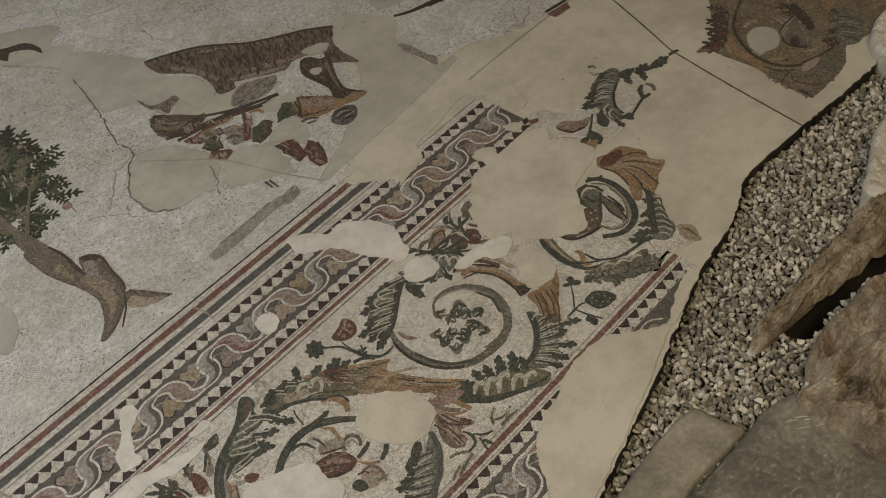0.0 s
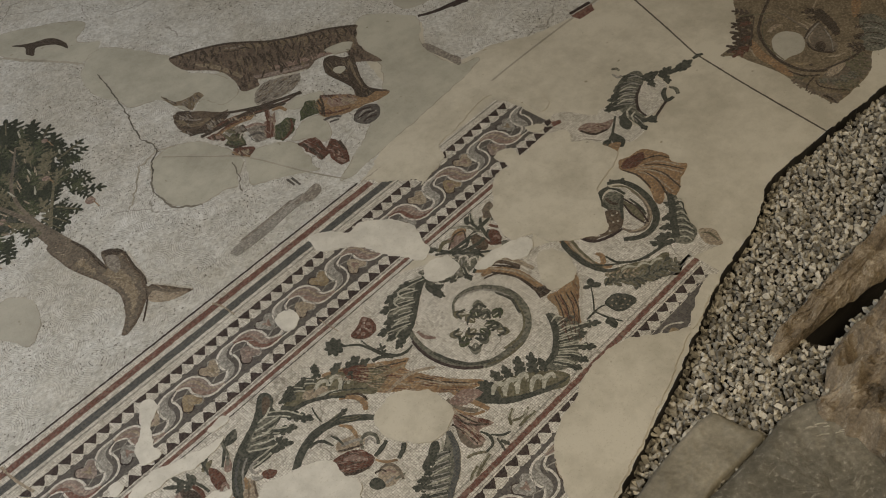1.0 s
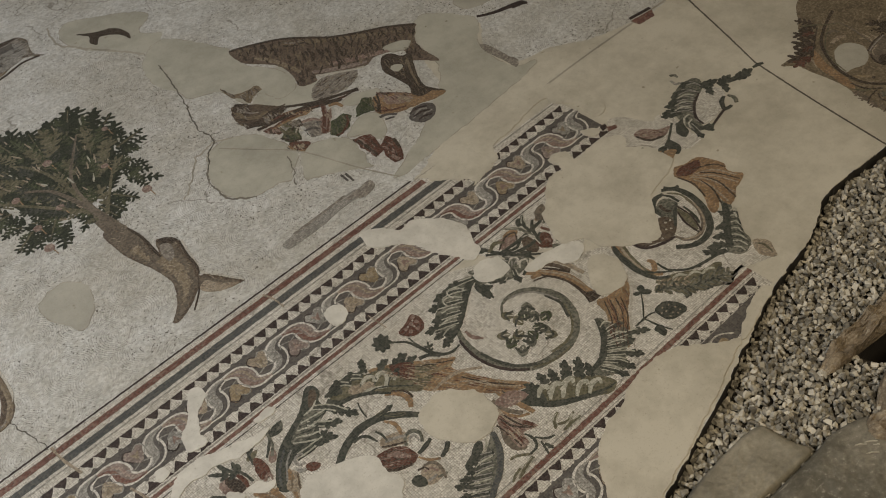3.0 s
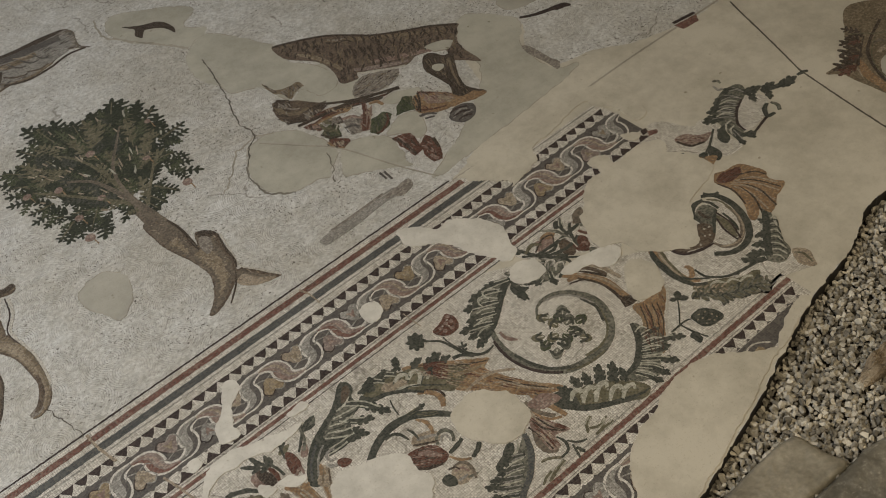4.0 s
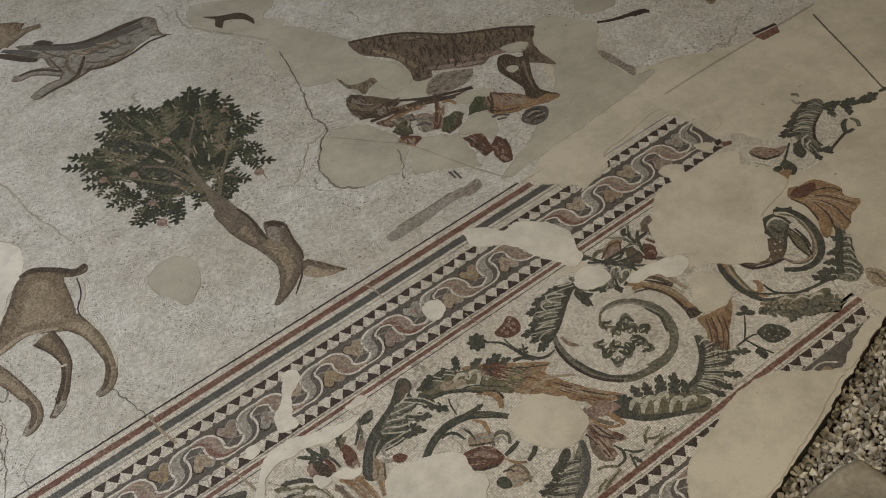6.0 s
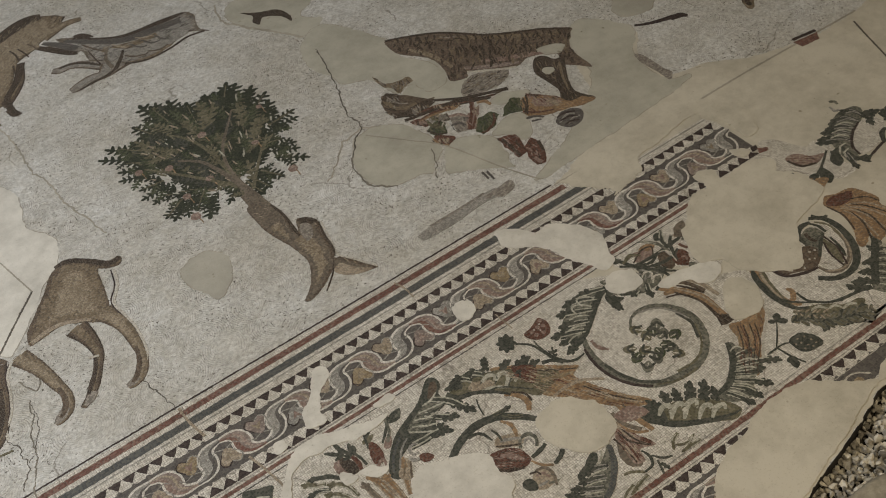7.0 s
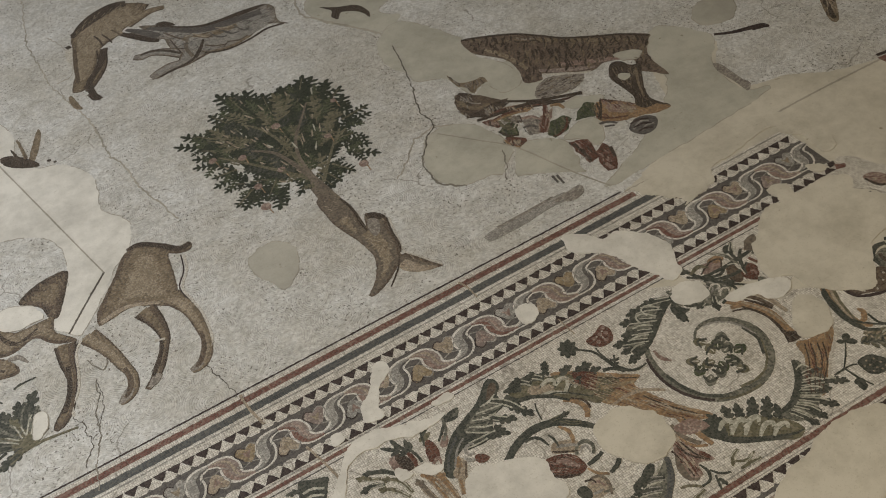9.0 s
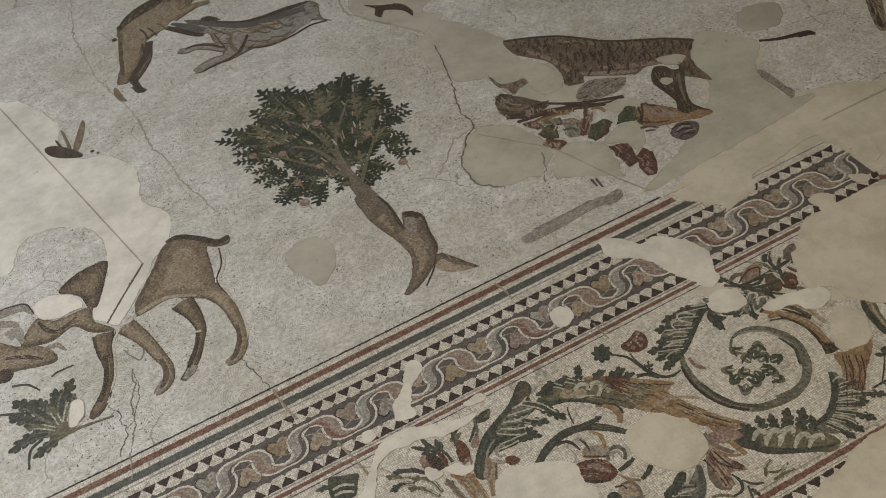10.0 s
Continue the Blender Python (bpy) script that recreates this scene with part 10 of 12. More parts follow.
# dull fallen leaf and curls by the red line
inlay(scroll_b, "leaf", [(0.926, -0.745), (0.933, -0.778), (0.944, -0.810), (0.932, -0.848), (0.917, -0.852), (0.898, -0.835), (0.893, -0.811), (0.902, -0.781)], BARK, 4)
stroke(scroll_b, "leaf_rib", [(0.920, -0.738, 0.0052), (0.923, -0.783, 0.0052), (0.919, -0.838, 0.0034)], FUR_DARK, 4.4)
stroke(scroll_b, "husk", [(0.976, -0.685, 0.0107), (0.967, -0.729, 0.0106), (0.983, -0.762, 0.0088), (1.012, -0.780, 0.0070)], TAN, 4)
stroke(scroll_b, "husk", [(0.964, -0.701, 0.0071), (0.955, -0.740, 0.0088), (0.970, -0.770, 0.0070)], FAWN, 4.2)
stroke(scroll_b, "husk", [(0.955, -0.770, 0.0087), (0.981, -0.790, 0.0122), (0.991, -0.815, 0.0104)], RUST, 4)
stroke(scroll_b, "husk", [(0.942, -0.730, 0.0053), (0.950, -0.775, 0.0069), (0.982, -0.815, 0.0052)], FUR_DARK, 4.4)
stroke(scroll_b, "stalk", [(0.953, -0.815, 0.0052), (0.958, -0.845, 0.0085), (0.945, -0.870, 0.0085), (0.916, -0.874, 0.0067)], LEAF, 4)
stroke(scroll_b, "stalk", [(0.963, -0.845, 0.0051), (0.984, -0.872, 0.0068), (1.006, -0.882, 0.0051)], LEAF, 4)
stroke(scroll_b, "stalk", [(0.966, -0.867, 0.0051), (0.958, -0.891, 0.0067), (0.950, -0.911, 0.0050)], LEAF, 4)
stroke(scroll_b, "stalk", [(0.916, -0.874, 0.0067), (0.889, -0.852, 0.0084), (0.865, -0.845, 0.0067)], OLIVE, 4)
finger(scroll_b, [(0.916, -0.886, 0.0100), (0.888, -0.891, 0.0149), (0.847, -0.903, 0.0082)], OLIVE, 4.2, LEAF_PALE, 0)
finger(scroll_b, [(0.866, -0.886, 0.0083), (0.842, -0.891, 0.0115), (0.825, -0.898, 0.0065)], OLIVE, 4.2, LEAF_PALE, 0)
finger(scroll_b, [(1.067, -0.837, 0.0105), (1.044, -0.845, 0.0139), (1.026, -0.865, 0.0086)], OLIVE, 4.2, LEAF_PALE, 0)
finger(scroll_b, [(1.096, -0.867, 0.0070), (1.065, -0.877, 0.0104), (1.041, -0.865, 0.0069)], OLIVE, 4.2, LEAF_PALE, 0)
finger(scroll_b, [(1.101, -0.892, 0.0087), (1.075, -0.890, 0.0138), (1.041, -0.889, 0.0086)], OLIVE, 4.2, LEAF_PALE, 0)
finger(scroll_b, [(0.967, -0.879, 0.0068), (0.970, -0.889, 0.0101), (0.972, -0.904, 0.0084)], LEAF, 4, None, 1)

inlay(scroll_b, "petal", [(0.378, -0.299), (0.393, -0.314), (0.394, -0.348), (0.380, -0.381), (0.354, -0.373), (0.358, -0.338)], RUST, 4)
stroke(scroll_b, "petal", [(0.356, -0.384, 0.0074), (0.381, -0.372, 0.0076), (0.374, -0.405, 0.0052)], PINK, 5)
stroke(scroll_b, "stalk", [(0.421, -0.333, 0.0097), (0.446, -0.301, 0.0081), (0.457, -0.259, 0.0068), (0.469, -0.252, 0.0062)], LEAF_GREY, 4)
leaf(scroll_b, 0.458, -0.279, 0.35, 0.056, 0.017, LEAF_GREY, 4, 1, "leaf")
leaf(scroll_b, 0.460, -0.261, 1.33, 0.013, 0.004, LEAF_GREY, 4, 1, "leaf")
inlay(scroll_b, "bud", [(0.279, -0.295), (0.296, -0.297), (0.313, -0.337), (0.308, -0.361), (0.286, -0.361), (0.273, -0.329)], FUR_DARK, 4)
leaf(scroll_b, 0.319, -0.312, 2.33, 0.071, 0.020, LEAF, 4, 2, "leaf")
leaf(scroll_b, 0.321, -0.309, 1.19, 0.037, 0.011, LEAF, 4, 1, "leaf")
leaf(scroll_b, 0.403, -0.282, -2.92, 0.044, 0.013, OLIVE, 4, 1, "leaf")
stroke(scroll_b, "stem", [(0.536, -0.498, 0.0218), (0.584, -0.469, 0.0246), (0.643, -0.453, 0.0263), (0.707, -0.464, 0.0252), (0.762, -0.504, 0.0229), (0.802, -0.550, 0.0164)], LEAF, 4)
inlay(scroll_b, "fruit", [(0.616, -0.563), (0.645, -0.561), (0.683, -0.578), (0.703, -0.608), (0.704, -0.644), (0.674, -0.653), (0.632, -0.634), (0.602, -0.606)], RUST, 4, label="rust red split fruit")
hatch(scroll_b, [(0.616, -0.563), (0.645, -0.561), (0.683, -0.578), (0.703, -0.608), (0.704, -0.644), (0.674, -0.653), (0.632, -0.634), (0.602, -0.606)], [PINK, FUR_DARK], 4.5, 25, -0.84, 0.025, 0.0033, 0.30)
stroke(scroll_b, "fruit_light", [(0.643, -0.580, 0.0118), (0.674, -0.607, 0.0136), (0.687, -0.633, 0.0076)], PINK, 5)
stroke(scroll_b, "fruit_shade", [(0.605, -0.608, 0.0068), (0.636, -0.637, 0.0087), (0.674, -0.653, 0.0067)], FUR_DARK, 5)


inlay(scroll_b, "worn_face", [(0.695, -0.682), (0.717, -0.691), (0.721, -0.714), (0.710, -0.739), (0.684, -0.747), (0.661, -0.735), (0.659, -0.710), (0.674, -0.690)], FAWN, 4)
stroke(scroll_b, "shape_line", [(0.701, -0.649, 0.0051), (0.714, -0.676, 0.0085), (0.741, -0.698, 0.0068)], TAN, 4.4)
stroke(scroll_b, "shape_line", [(0.686, -0.682, 0.0067), (0.715, -0.689, 0.0101), (0.721, -0.719, 0.0101), (0.708, -0.754, 0.0066)], BARK, 4.4)
stroke(scroll_b, "shape_line", [(0.680, -0.697, 0.0050), (0.702, -0.702, 0.0084), (0.707, -0.724, 0.0067)], PINK, 4.6)
inlay(scroll_b, "shape_dark", [(0.646, -0.688), (0.665, -0.695), (0.669, -0.717), (0.659, -0.732), (0.638, -0.723), (0.633, -0.701)], LEAF, 4.6)
stroke(scroll_b, "shape_line", [(0.671, -0.680, 0.0050), (0.690, -0.687, 0.0050), (0.693, -0.702, 0.0034)], FUR_DARK, 4.8)
stroke(scroll_b, "shape_line", [(0.668, -0.727, 0.0066), (0.684, -0.729, 0.0083), (0.697, -0.729, 0.0050)], SILVER, 4.8)
stroke(scroll_b, "stalk", [(0.791, -0.673, 0.0121), (0.774, -0.687, 0.0137), (0.746, -0.698, 0.0102)], LEAF, 4.4)
stroke(scroll_b, "leaf", [(0.694, -0.737, 0.0050), (0.714, -0.744, 0.0083), (0.723, -0.743, 0.0050)], LEAF_GREY, 4.2)

stroke(scroll_b, "stalk", [(0.407, -0.325, 0.0054), (0.434, -0.300, 0.0091), (0.457, -0.272, 0.0092), (0.467, -0.249, 0.0112)], LEAF, 4)
finger(scroll_b, [(0.462, -0.271, 0.0111), (0.483, -0.261, 0.0167), (0.505, -0.256, 0.0112)], LEAF, 4.2, None, 0)
finger(scroll_b, [(0.463, -0.276, 0.0092), (0.476, -0.280, 0.0129), (0.491, -0.281, 0.0092)], LEAF, 4.2, None, 0)
inlay(scroll_b, "bud", [(0.404, -0.341), (0.425, -0.318), (0.437, -0.316), (0.434, -0.334), (0.415, -0.354)], PINK, 4)
stroke(scroll_b, "stalk", [(0.366, -0.315, 0.0054), (0.374, -0.287, 0.0073), (0.381, -0.258, 0.0055)], LEAF, 4)
finger(scroll_b, [(0.377, -0.280, 0.0091), (0.397, -0.264, 0.0129), (0.411, -0.259, 0.0074)], LEAF, 4.2, None, 0)
stroke(scroll_b, "stalk", [(0.325, -0.301, 0.0072), (0.332, -0.329, 0.0089), (0.335, -0.359, 0.0071)], LEAF, 4)
finger(scroll_b, [(0.320, -0.302, 0.0108), (0.324, -0.281, 0.0163), (0.327, -0.269, 0.0109)], LEAF, 4.2, None, 0)
finger(scroll_b, [(0.308, -0.284, 0.0108), (0.298, -0.258, 0.0146), (0.295, -0.236, 0.0092)], LEAF, 4.2, None, 0)
finger(scroll_b, [(0.298, -0.287, 0.0090), (0.278, -0.268, 0.0145), (0.261, -0.251, 0.0091)], LEAF, 4.2, None, 0)
inlay(scroll_b, "petal", [(0.261, -0.294), (0.290, -0.296), (0.299, -0.321), (0.281, -0.350), (0.258, -0.343), (0.253, -0.317)], PINK, 4)
stroke(scroll_b, "petal", [(0.314, -0.307, 0.0108), (0.318, -0.334, 0.0160), (0.314, -0.363, 0.0106)], RUST, 4.3)
finger(scroll_b, [(0.334, -0.507, 0.0152), (0.330, -0.442, 0.0206), (0.319, -0.394, 0.0140)], TAN, 4.2, FAWN, 1)
finger(scroll_b, [(0.360, -0.525, 0.0151), (0.356, -0.460, 0.0206), (0.355, -0.423, 0.0139)], TAN, 4.2, FAWN, 1)
finger(scroll_b, [(0.380, -0.521, 0.0152), (0.399, -0.468, 0.0206), (0.424, -0.412, 0.0141)], TAN, 4.2, FAWN, 1)
finger(scroll_b, [(0.347, -0.516, 0.0135), (0.341, -0.455, 0.0172), (0.334, -0.414, 0.0122)], FAWN, 4.1, LEAF_PALE, 0)
finger(scroll_b, [(0.308, -0.494, 0.0135), (0.298, -0.447, 0.0188), (0.293, -0.408, 0.0139)], BARK, 4.1, FAWN, 1)
finger(scroll_b, [(0.263, -0.432, 0.0120), (0.251, -0.379, 0.0174), (0.216, -0.347, 0.0123)], OLIVE, 4.2, LEAF_PALE, 1)
finger(scroll_b, [(0.250, -0.441, 0.0119), (0.226, -0.398, 0.0172), (0.193, -0.371, 0.0121)], OLIVE, 4.2, LEAF_PALE, 1)
finger(scroll_b, [(0.256, -0.355, 0.0105), (0.226, -0.321, 0.0159), (0.179, -0.298, 0.0124)], LEAF, 4.3, None, 1)
finger(scroll_b, [(0.210, -0.365, 0.0122), (0.184, -0.347, 0.0174), (0.147, -0.348, 0.0139)], LEAF, 4.3, LEAF_PALE, 1)
finger(scroll_b, [(0.210, -0.338, 0.0105), (0.181, -0.322, 0.0158), (0.156, -0.300, 0.0124)], OLIVE, 4.2, LEAF_PALE, 1)
inlay(scroll_b, "leaf_body", [(0.005, -0.211), (0.046, -0.225), (0.085, -0.242), (0.072, -0.270), (0.053, -0.303), (0.028, -0.303), (-0.013, -0.275)], LEAF, 4)
stroke(scroll_b, "vein", [(0.061, -0.271, 0.0070), (0.033, -0.253, 0.0088), (0.001, -0.253, 0.0070)], LEAF_PALE, 4.6)
stroke(scroll_b, "vein", [(0.051, -0.292, 0.0070), (0.026, -0.275, 0.0088), (-0.002, -0.274, 0.0070)], LEAF_PALE, 4.6)
finger(scroll_b, [(0.004, -0.246, 0.0124), (-0.016, -0.233, 0.0159), (-0.035, -0.229, 0.0124)], LEAF, 4.2, None, 1)

# ---- the farther scroll, broken by mortar ----

scroll_c = thing("mosaic_acanthus_scroll", "tan shell-shaped leaf over a dark ringed scroll", "mosaic scroll")
inlay(scroll_c, "shell", [(2.021, -0.484), (2.055, -0.455), (2.084, -0.471), (2.141, -0.483), (2.164, -0.534), (2.171, -0.573), (2.154, -0.592), (2.157, -0.622), (2.172, -0.647), (2.132, -0.666), (2.105, -0.670), (2.057, -0.699), (2.027, -0.703), (2.026, -0.675), (2.033, -0.657), (1.995, -0.684), (1.965, -0.688), (1.971, -0.661), (2.003, -0.620), (2.023, -0.571), (2.031, -0.521)], TAN, 4)
inlay(scroll_c, "shell_dark", [(2.029, -0.485), (2.060, -0.471), (2.111, -0.484), (2.133, -0.496), (2.108, -0.519), (2.068, -0.521), (2.037, -0.506)], RUST, 4.3)
stroke(scroll_c, "rib", [(2.064, -0.524, 0.0045), (2.125, -0.562, 0.0068), (2.153, -0.634, 0.0056)], FAWN, 4.8)
stroke(scroll_c, "rib", [(2.055, -0.526, 0.0045), (2.103, -0.579, 0.0068), (2.128, -0.660, 0.0056)], FAWN, 4.8)
stroke(scroll_c, "rib", [(2.048, -0.526, 0.0045), (2.081, -0.586, 0.0067), (2.083, -0.681, 0.0055)], FAWN, 4.8)
stroke(scroll_c, "rib", [(2.046, -0.542, 0.0045), (2.057, -0.599, 0.0067), (2.037, -0.689, 0.0055)], FAWN, 4.8)
stroke(scroll_c, "rib", [(2.068, -0.502, 0.0034), (2.141, -0.541, 0.0057), (2.160, -0.583, 0.0046)], FUR_DARK, 5)
stroke(scroll_c, "rib", [(2.086, -0.536, 0.0034), (2.118, -0.581, 0.0057), (2.144, -0.654, 0.0045)], FUR_DARK, 5)
stroke(scroll_c, "rib", [(2.079, -0.564, 0.0034), (2.089, -0.616, 0.0067), (2.067, -0.695, 0.0055)], FUR_DARK, 5)
stroke(scroll_c, "rib", [(2.059, -0.555, 0.0034), (2.050, -0.617, 0.0067), (2.016, -0.678, 0.0065)], FUR_DARK, 5)
stroke(scroll_c, "rib", [(2.022, -0.495, 0.0045), (2.031, -0.553, 0.0056), (2.007, -0.621, 0.0044)], FUR_DARK, 5)
stroke(scroll_c, "ring", [(1.940, -0.492, 0.0134), (1.974, -0.522, 0.0179), (1.981, -0.586, 0.0221), (1.956, -0.659, 0.0238), (1.913, -0.712, 0.0233), (1.860, -0.733, 0.0209), (1.810, -0.723, 0.0187), (1.772, -0.689, 0.0166)], LEAF, 4)
stroke(scroll_c, "ring", [(1.962, -0.577, 0.0088), (1.948, -0.638, 0.0130), (1.909, -0.689, 0.0149), (1.856, -0.711, 0.0147), (1.819, -0.694, 0.0126), (1.806, -0.659, 0.0084)], BARK, 4.2)
stroke(scroll_c, "ring_light", [(1.962, -0.605, 0.0055), (1.935, -0.665, 0.0065), (1.894, -0.703, 0.0064), (1.848, -0.708, 0.0063), (1.808, -0.684, 0.0052)], FAWN, 4.6)
stroke(scroll_c, "ring_light", [(1.942, -0.514, 0.0056), (1.964, -0.553, 0.0067), (1.958, -0.608, 0.0066)], OLIVE, 4.4)
stroke(scroll_c, "strand", [(1.927, -0.511, 0.0067), (1.938, -0.535, 0.0089), (1.936, -0.569, 0.0088)], LEAF, 4.4)
stroke(scroll_c, "strand", [(1.957, -0.488, 0.0090), (1.970, -0.516, 0.0112), (1.994, -0.521, 0.0090)], LEAF, 4.2)
inlay(scroll_c, "head_shape", [(1.893, -0.519), (1.921, -0.530), (1.928, -0.566), (1.896, -0.586), (1.866, -0.605), (1.855, -0.581), (1.858, -0.542)], LEAF_GREY, 4)
stroke(scroll_c, "outline", [(1.850, -0.575, 0.0087), (1.860, -0.526, 0.0175), (1.895, -0.503, 0.0177), (1.931, -0.508, 0.0111)], LEAF, 4.5)
stroke(scroll_c, "outline", [(1.924, -0.569, 0.0088), (1.884, -0.595, 0.0130), (1.841, -0.632, 0.0085)], LEAF, 4.5)
stroke(scroll_c, "shade", [(1.883, -0.531, 0.0110), (1.877, -0.559, 0.0131), (1.886, -0.580, 0.0087)], FUR_DARK, 4.5)
stroke(scroll_c, "spear_leaf", [(1.904, -0.587, 0.0109), (1.895, -0.636, 0.0258), (1.874, -0.693, 0.0106)], OLIVE, 4.5)
stroke(scroll_c, "outline", [(1.915, -0.576, 0.0055), (1.910, -0.639, 0.0065), (1.878, -0.707, 0.0063)], DARK, 4.7)
stroke(scroll_c, "outline", [(1.897, -0.595, 0.0054), (1.875, -0.643, 0.0064), (1.868, -0.702, 0.0053)], DARK, 4.7)
stroke(scroll_c, "strand", [(1.928, -0.594, 0.0066), (1.918, -0.642, 0.0097), (1.902, -0.680, 0.0064)], LEAF, 4.5)
inlay(scroll_c, "body", [(1.831, -0.567), (1.857, -0.584), (1.858, -0.620), (1.821, -0.647), (1.787, -0.651), (1.740, -0.629), (1.705, -0.607), (1.702, -0.554), (1.705, -0.533), (1.731, -0.567), (1.771, -0.587), (1.797, -0.580)], FUR_MID, 4.2)
stroke(scroll_c, "outline", [(1.707, -0.526, 0.0064), (1.697, -0.572, 0.0105), (1.707, -0.618, 0.0104), (1.753, -0.646, 0.0105), (1.806, -0.659, 0.0063)], DARK, 4.7)
for x, y in [(1.834, -0.597), (1.851, -0.602), (1.812, -0.618), (1.825, -0.627), (1.786, -0.616), (1.763, -0.611), (1.733, -0.603), (1.737, -0.617), (1.716, -0.589), (1.774, -0.634)]:
    disc(scroll_c, "dot", x, y, 0.0039, PALE, 5)
stroke(scroll_c, "stem", [(1.692, -0.515, 0.0107), (1.670, -0.552, 0.0189), (1.645, -0.609, 0.0207), (1.633, -0.672, 0.0183), (1.632, -0.717, 0.0121)], OLIVE, 4)
stroke(scroll_c, "stem", [(1.672, -0.513, 0.0085), (1.637, -0.556, 0.0125), (1.620, -0.615, 0.0144), (1.618, -0.675, 0.0142), (1.635, -0.729, 0.0141), (1.665, -0.753, 0.0080)], LEAF, 4.2)
stroke(scroll_c, "stem_light", [(1.681, -0.525, 0.0064), (1.659, -0.561, 0.0084), (1.640, -0.617, 0.0082), (1.632, -0.678, 0.0061)], FAWN, 4.4)
stroke(scroll_c, "husk", [(1.670, -0.657, 0.0082), (1.676, -0.674, 0.0164), (1.658, -0.697, 0.0163), (1.637, -0.700, 0.0081)], TAN, 4.4)
stroke(scroll_c, "outline", [(1.681, -0.688, 0.0061), (1.683, -0.731, 0.0081), (1.722, -0.775, 0.0081), (1.772, -0.794, 0.0101), (1.836, -0.807, 0.0102)], LEAF, 4.2)
inlay(scroll_c, "leaf_body", [(1.641, -0.737), (1.677, -0.753), (1.723, -0.783), (1.747, -0.808), (1.791, -0.819), (1.809, -0.835), (1.778, -0.849), (1.725, -0.825), (1.668, -0.803), (1.633, -0.765)], OLIVE, 4)
finger(scroll_c, [(1.647, -0.767, 0.0179), (1.617, -0.759, 0.0199), (1.595, -0.760, 0.0138)], LEAF, 4.4, None, 2)
finger(scroll_c, [(1.668, -0.781, 0.0160), (1.640, -0.781, 0.0179), (1.624, -0.776, 0.0139)], LEAF, 4.4, None, 2)
finger(scroll_c, [(1.707, -0.816, 0.0179), (1.665, -0.822, 0.0217), (1.637, -0.839, 0.0157)], LEAF, 4.4, None, 2)
finger(scroll_c, [(1.733, -0.827, 0.0180), (1.694, -0.830, 0.0218), (1.666, -0.838, 0.0157)], LEAF, 4.4, None, 2)
finger(scroll_c, [(1.764, -0.838, 0.0180), (1.730, -0.855, 0.0218), (1.704, -0.866, 0.0158)], LEAF, 4.4, None, 2)
finger(scroll_c, [(1.794, -0.846, 0.0181), (1.761, -0.857, 0.0199), (1.738, -0.866, 0.0139)], LEAF, 4.4, None, 2)
stroke(scroll_c, "puff", [(1.656, -0.764, 0.0060), (1.689, -0.770, 0.0100), (1.700, -0.792, 0.0060)], LEAF_PALE, 4.6)
stroke(scroll_c, "puff", [(1.696, -0.795, 0.0060), (1.725, -0.794, 0.0101), (1.734, -0.814, 0.0060)], LEAF_PALE, 4.6)
stroke(scroll_c, "puff", [(1.732, -0.819, 0.0060), (1.761, -0.819, 0.0101), (1.778, -0.833, 0.0060)], LEAF_PALE, 4.6)
# leaf down the outer side
inlay(scroll_c, "leaf_body", [(2.029, -0.669), (2.028, -0.704), (2.001, -0.737), (1.984, -0.775), (1.958, -0.807), (1.946, -0.841), (1.918, -0.860), (1.884, -0.863), (1.857, -0.827), (1.886, -0.793), (1.930, -0.753), (1.984, -0.714)], LEAF_GREY, 4)
stroke(scroll_c, "spine", [(2.020, -0.684, 0.0174), (1.980, -0.726, 0.0257), (1.929, -0.767, 0.0252), (1.879, -0.816, 0.0226)], LEAF, 4.4)
finger(scroll_c, [(1.984, -0.723, 0.0150), (1.982, -0.711, 0.0172), (1.980, -0.699, 0.0129)], LEAF, 4.3, None, 2)
finger(scroll_c, [(1.947, -0.750, 0.0169), (1.934, -0.741, 0.0212), (1.920, -0.738, 0.0148)], LEAF, 4.3, None, 2)
finger(scroll_c, [(1.906, -0.779, 0.0167), (1.896, -0.764, 0.0209), (1.883, -0.756, 0.0146)], LEAF, 4.3, None, 2)
finger(scroll_c, [(1.878, -0.807, 0.0186), (1.862, -0.785, 0.0227), (1.839, -0.771, 0.0165)], LEAF, 4.3, None, 2)
finger(scroll_c, [(1.860, -0.816, 0.0185), (1.830, -0.799, 0.0225), (1.815, -0.771, 0.0144)], LEAF, 4.3, None, 2)
stroke(scroll_c, "vein", [(2.007, -0.720, 0.0043), (2.024, -0.725, 0.0065), (2.001, -0.746, 0.0043)], LEAF_PALE, 5)
stroke(scroll_c, "vein", [(1.986, -0.734, 0.0043), (2.001, -0.746, 0.0064), (1.987, -0.769, 0.0042)], LEAF_PALE, 5)
stroke(scroll_c, "vein", [(1.965, -0.752, 0.0042), (1.980, -0.765, 0.0064), (1.968, -0.791, 0.0042)], LEAF_PALE, 5)
stroke(scroll_c, "vein", [(1.943, -0.770, 0.0042), (1.958, -0.785, 0.0063), (1.950, -0.812, 0.0042)], LEAF_PALE, 5)
stroke(scroll_c, "vein", [(1.923, -0.788, 0.0042), (1.937, -0.804, 0.0063), (1.936, -0.835, 0.0041)], LEAF_PALE, 5)
stroke(scroll_c, "vein", [(1.903, -0.807, 0.0041), (1.917, -0.822, 0.0062), (1.918, -0.852, 0.0041)], LEAF_PALE, 5)
stroke(scroll_c, "vein", [(1.885, -0.824, 0.0041), (1.897, -0.837, 0.0062), (1.896, -0.859, 0.0041)], LEAF_PALE, 5)
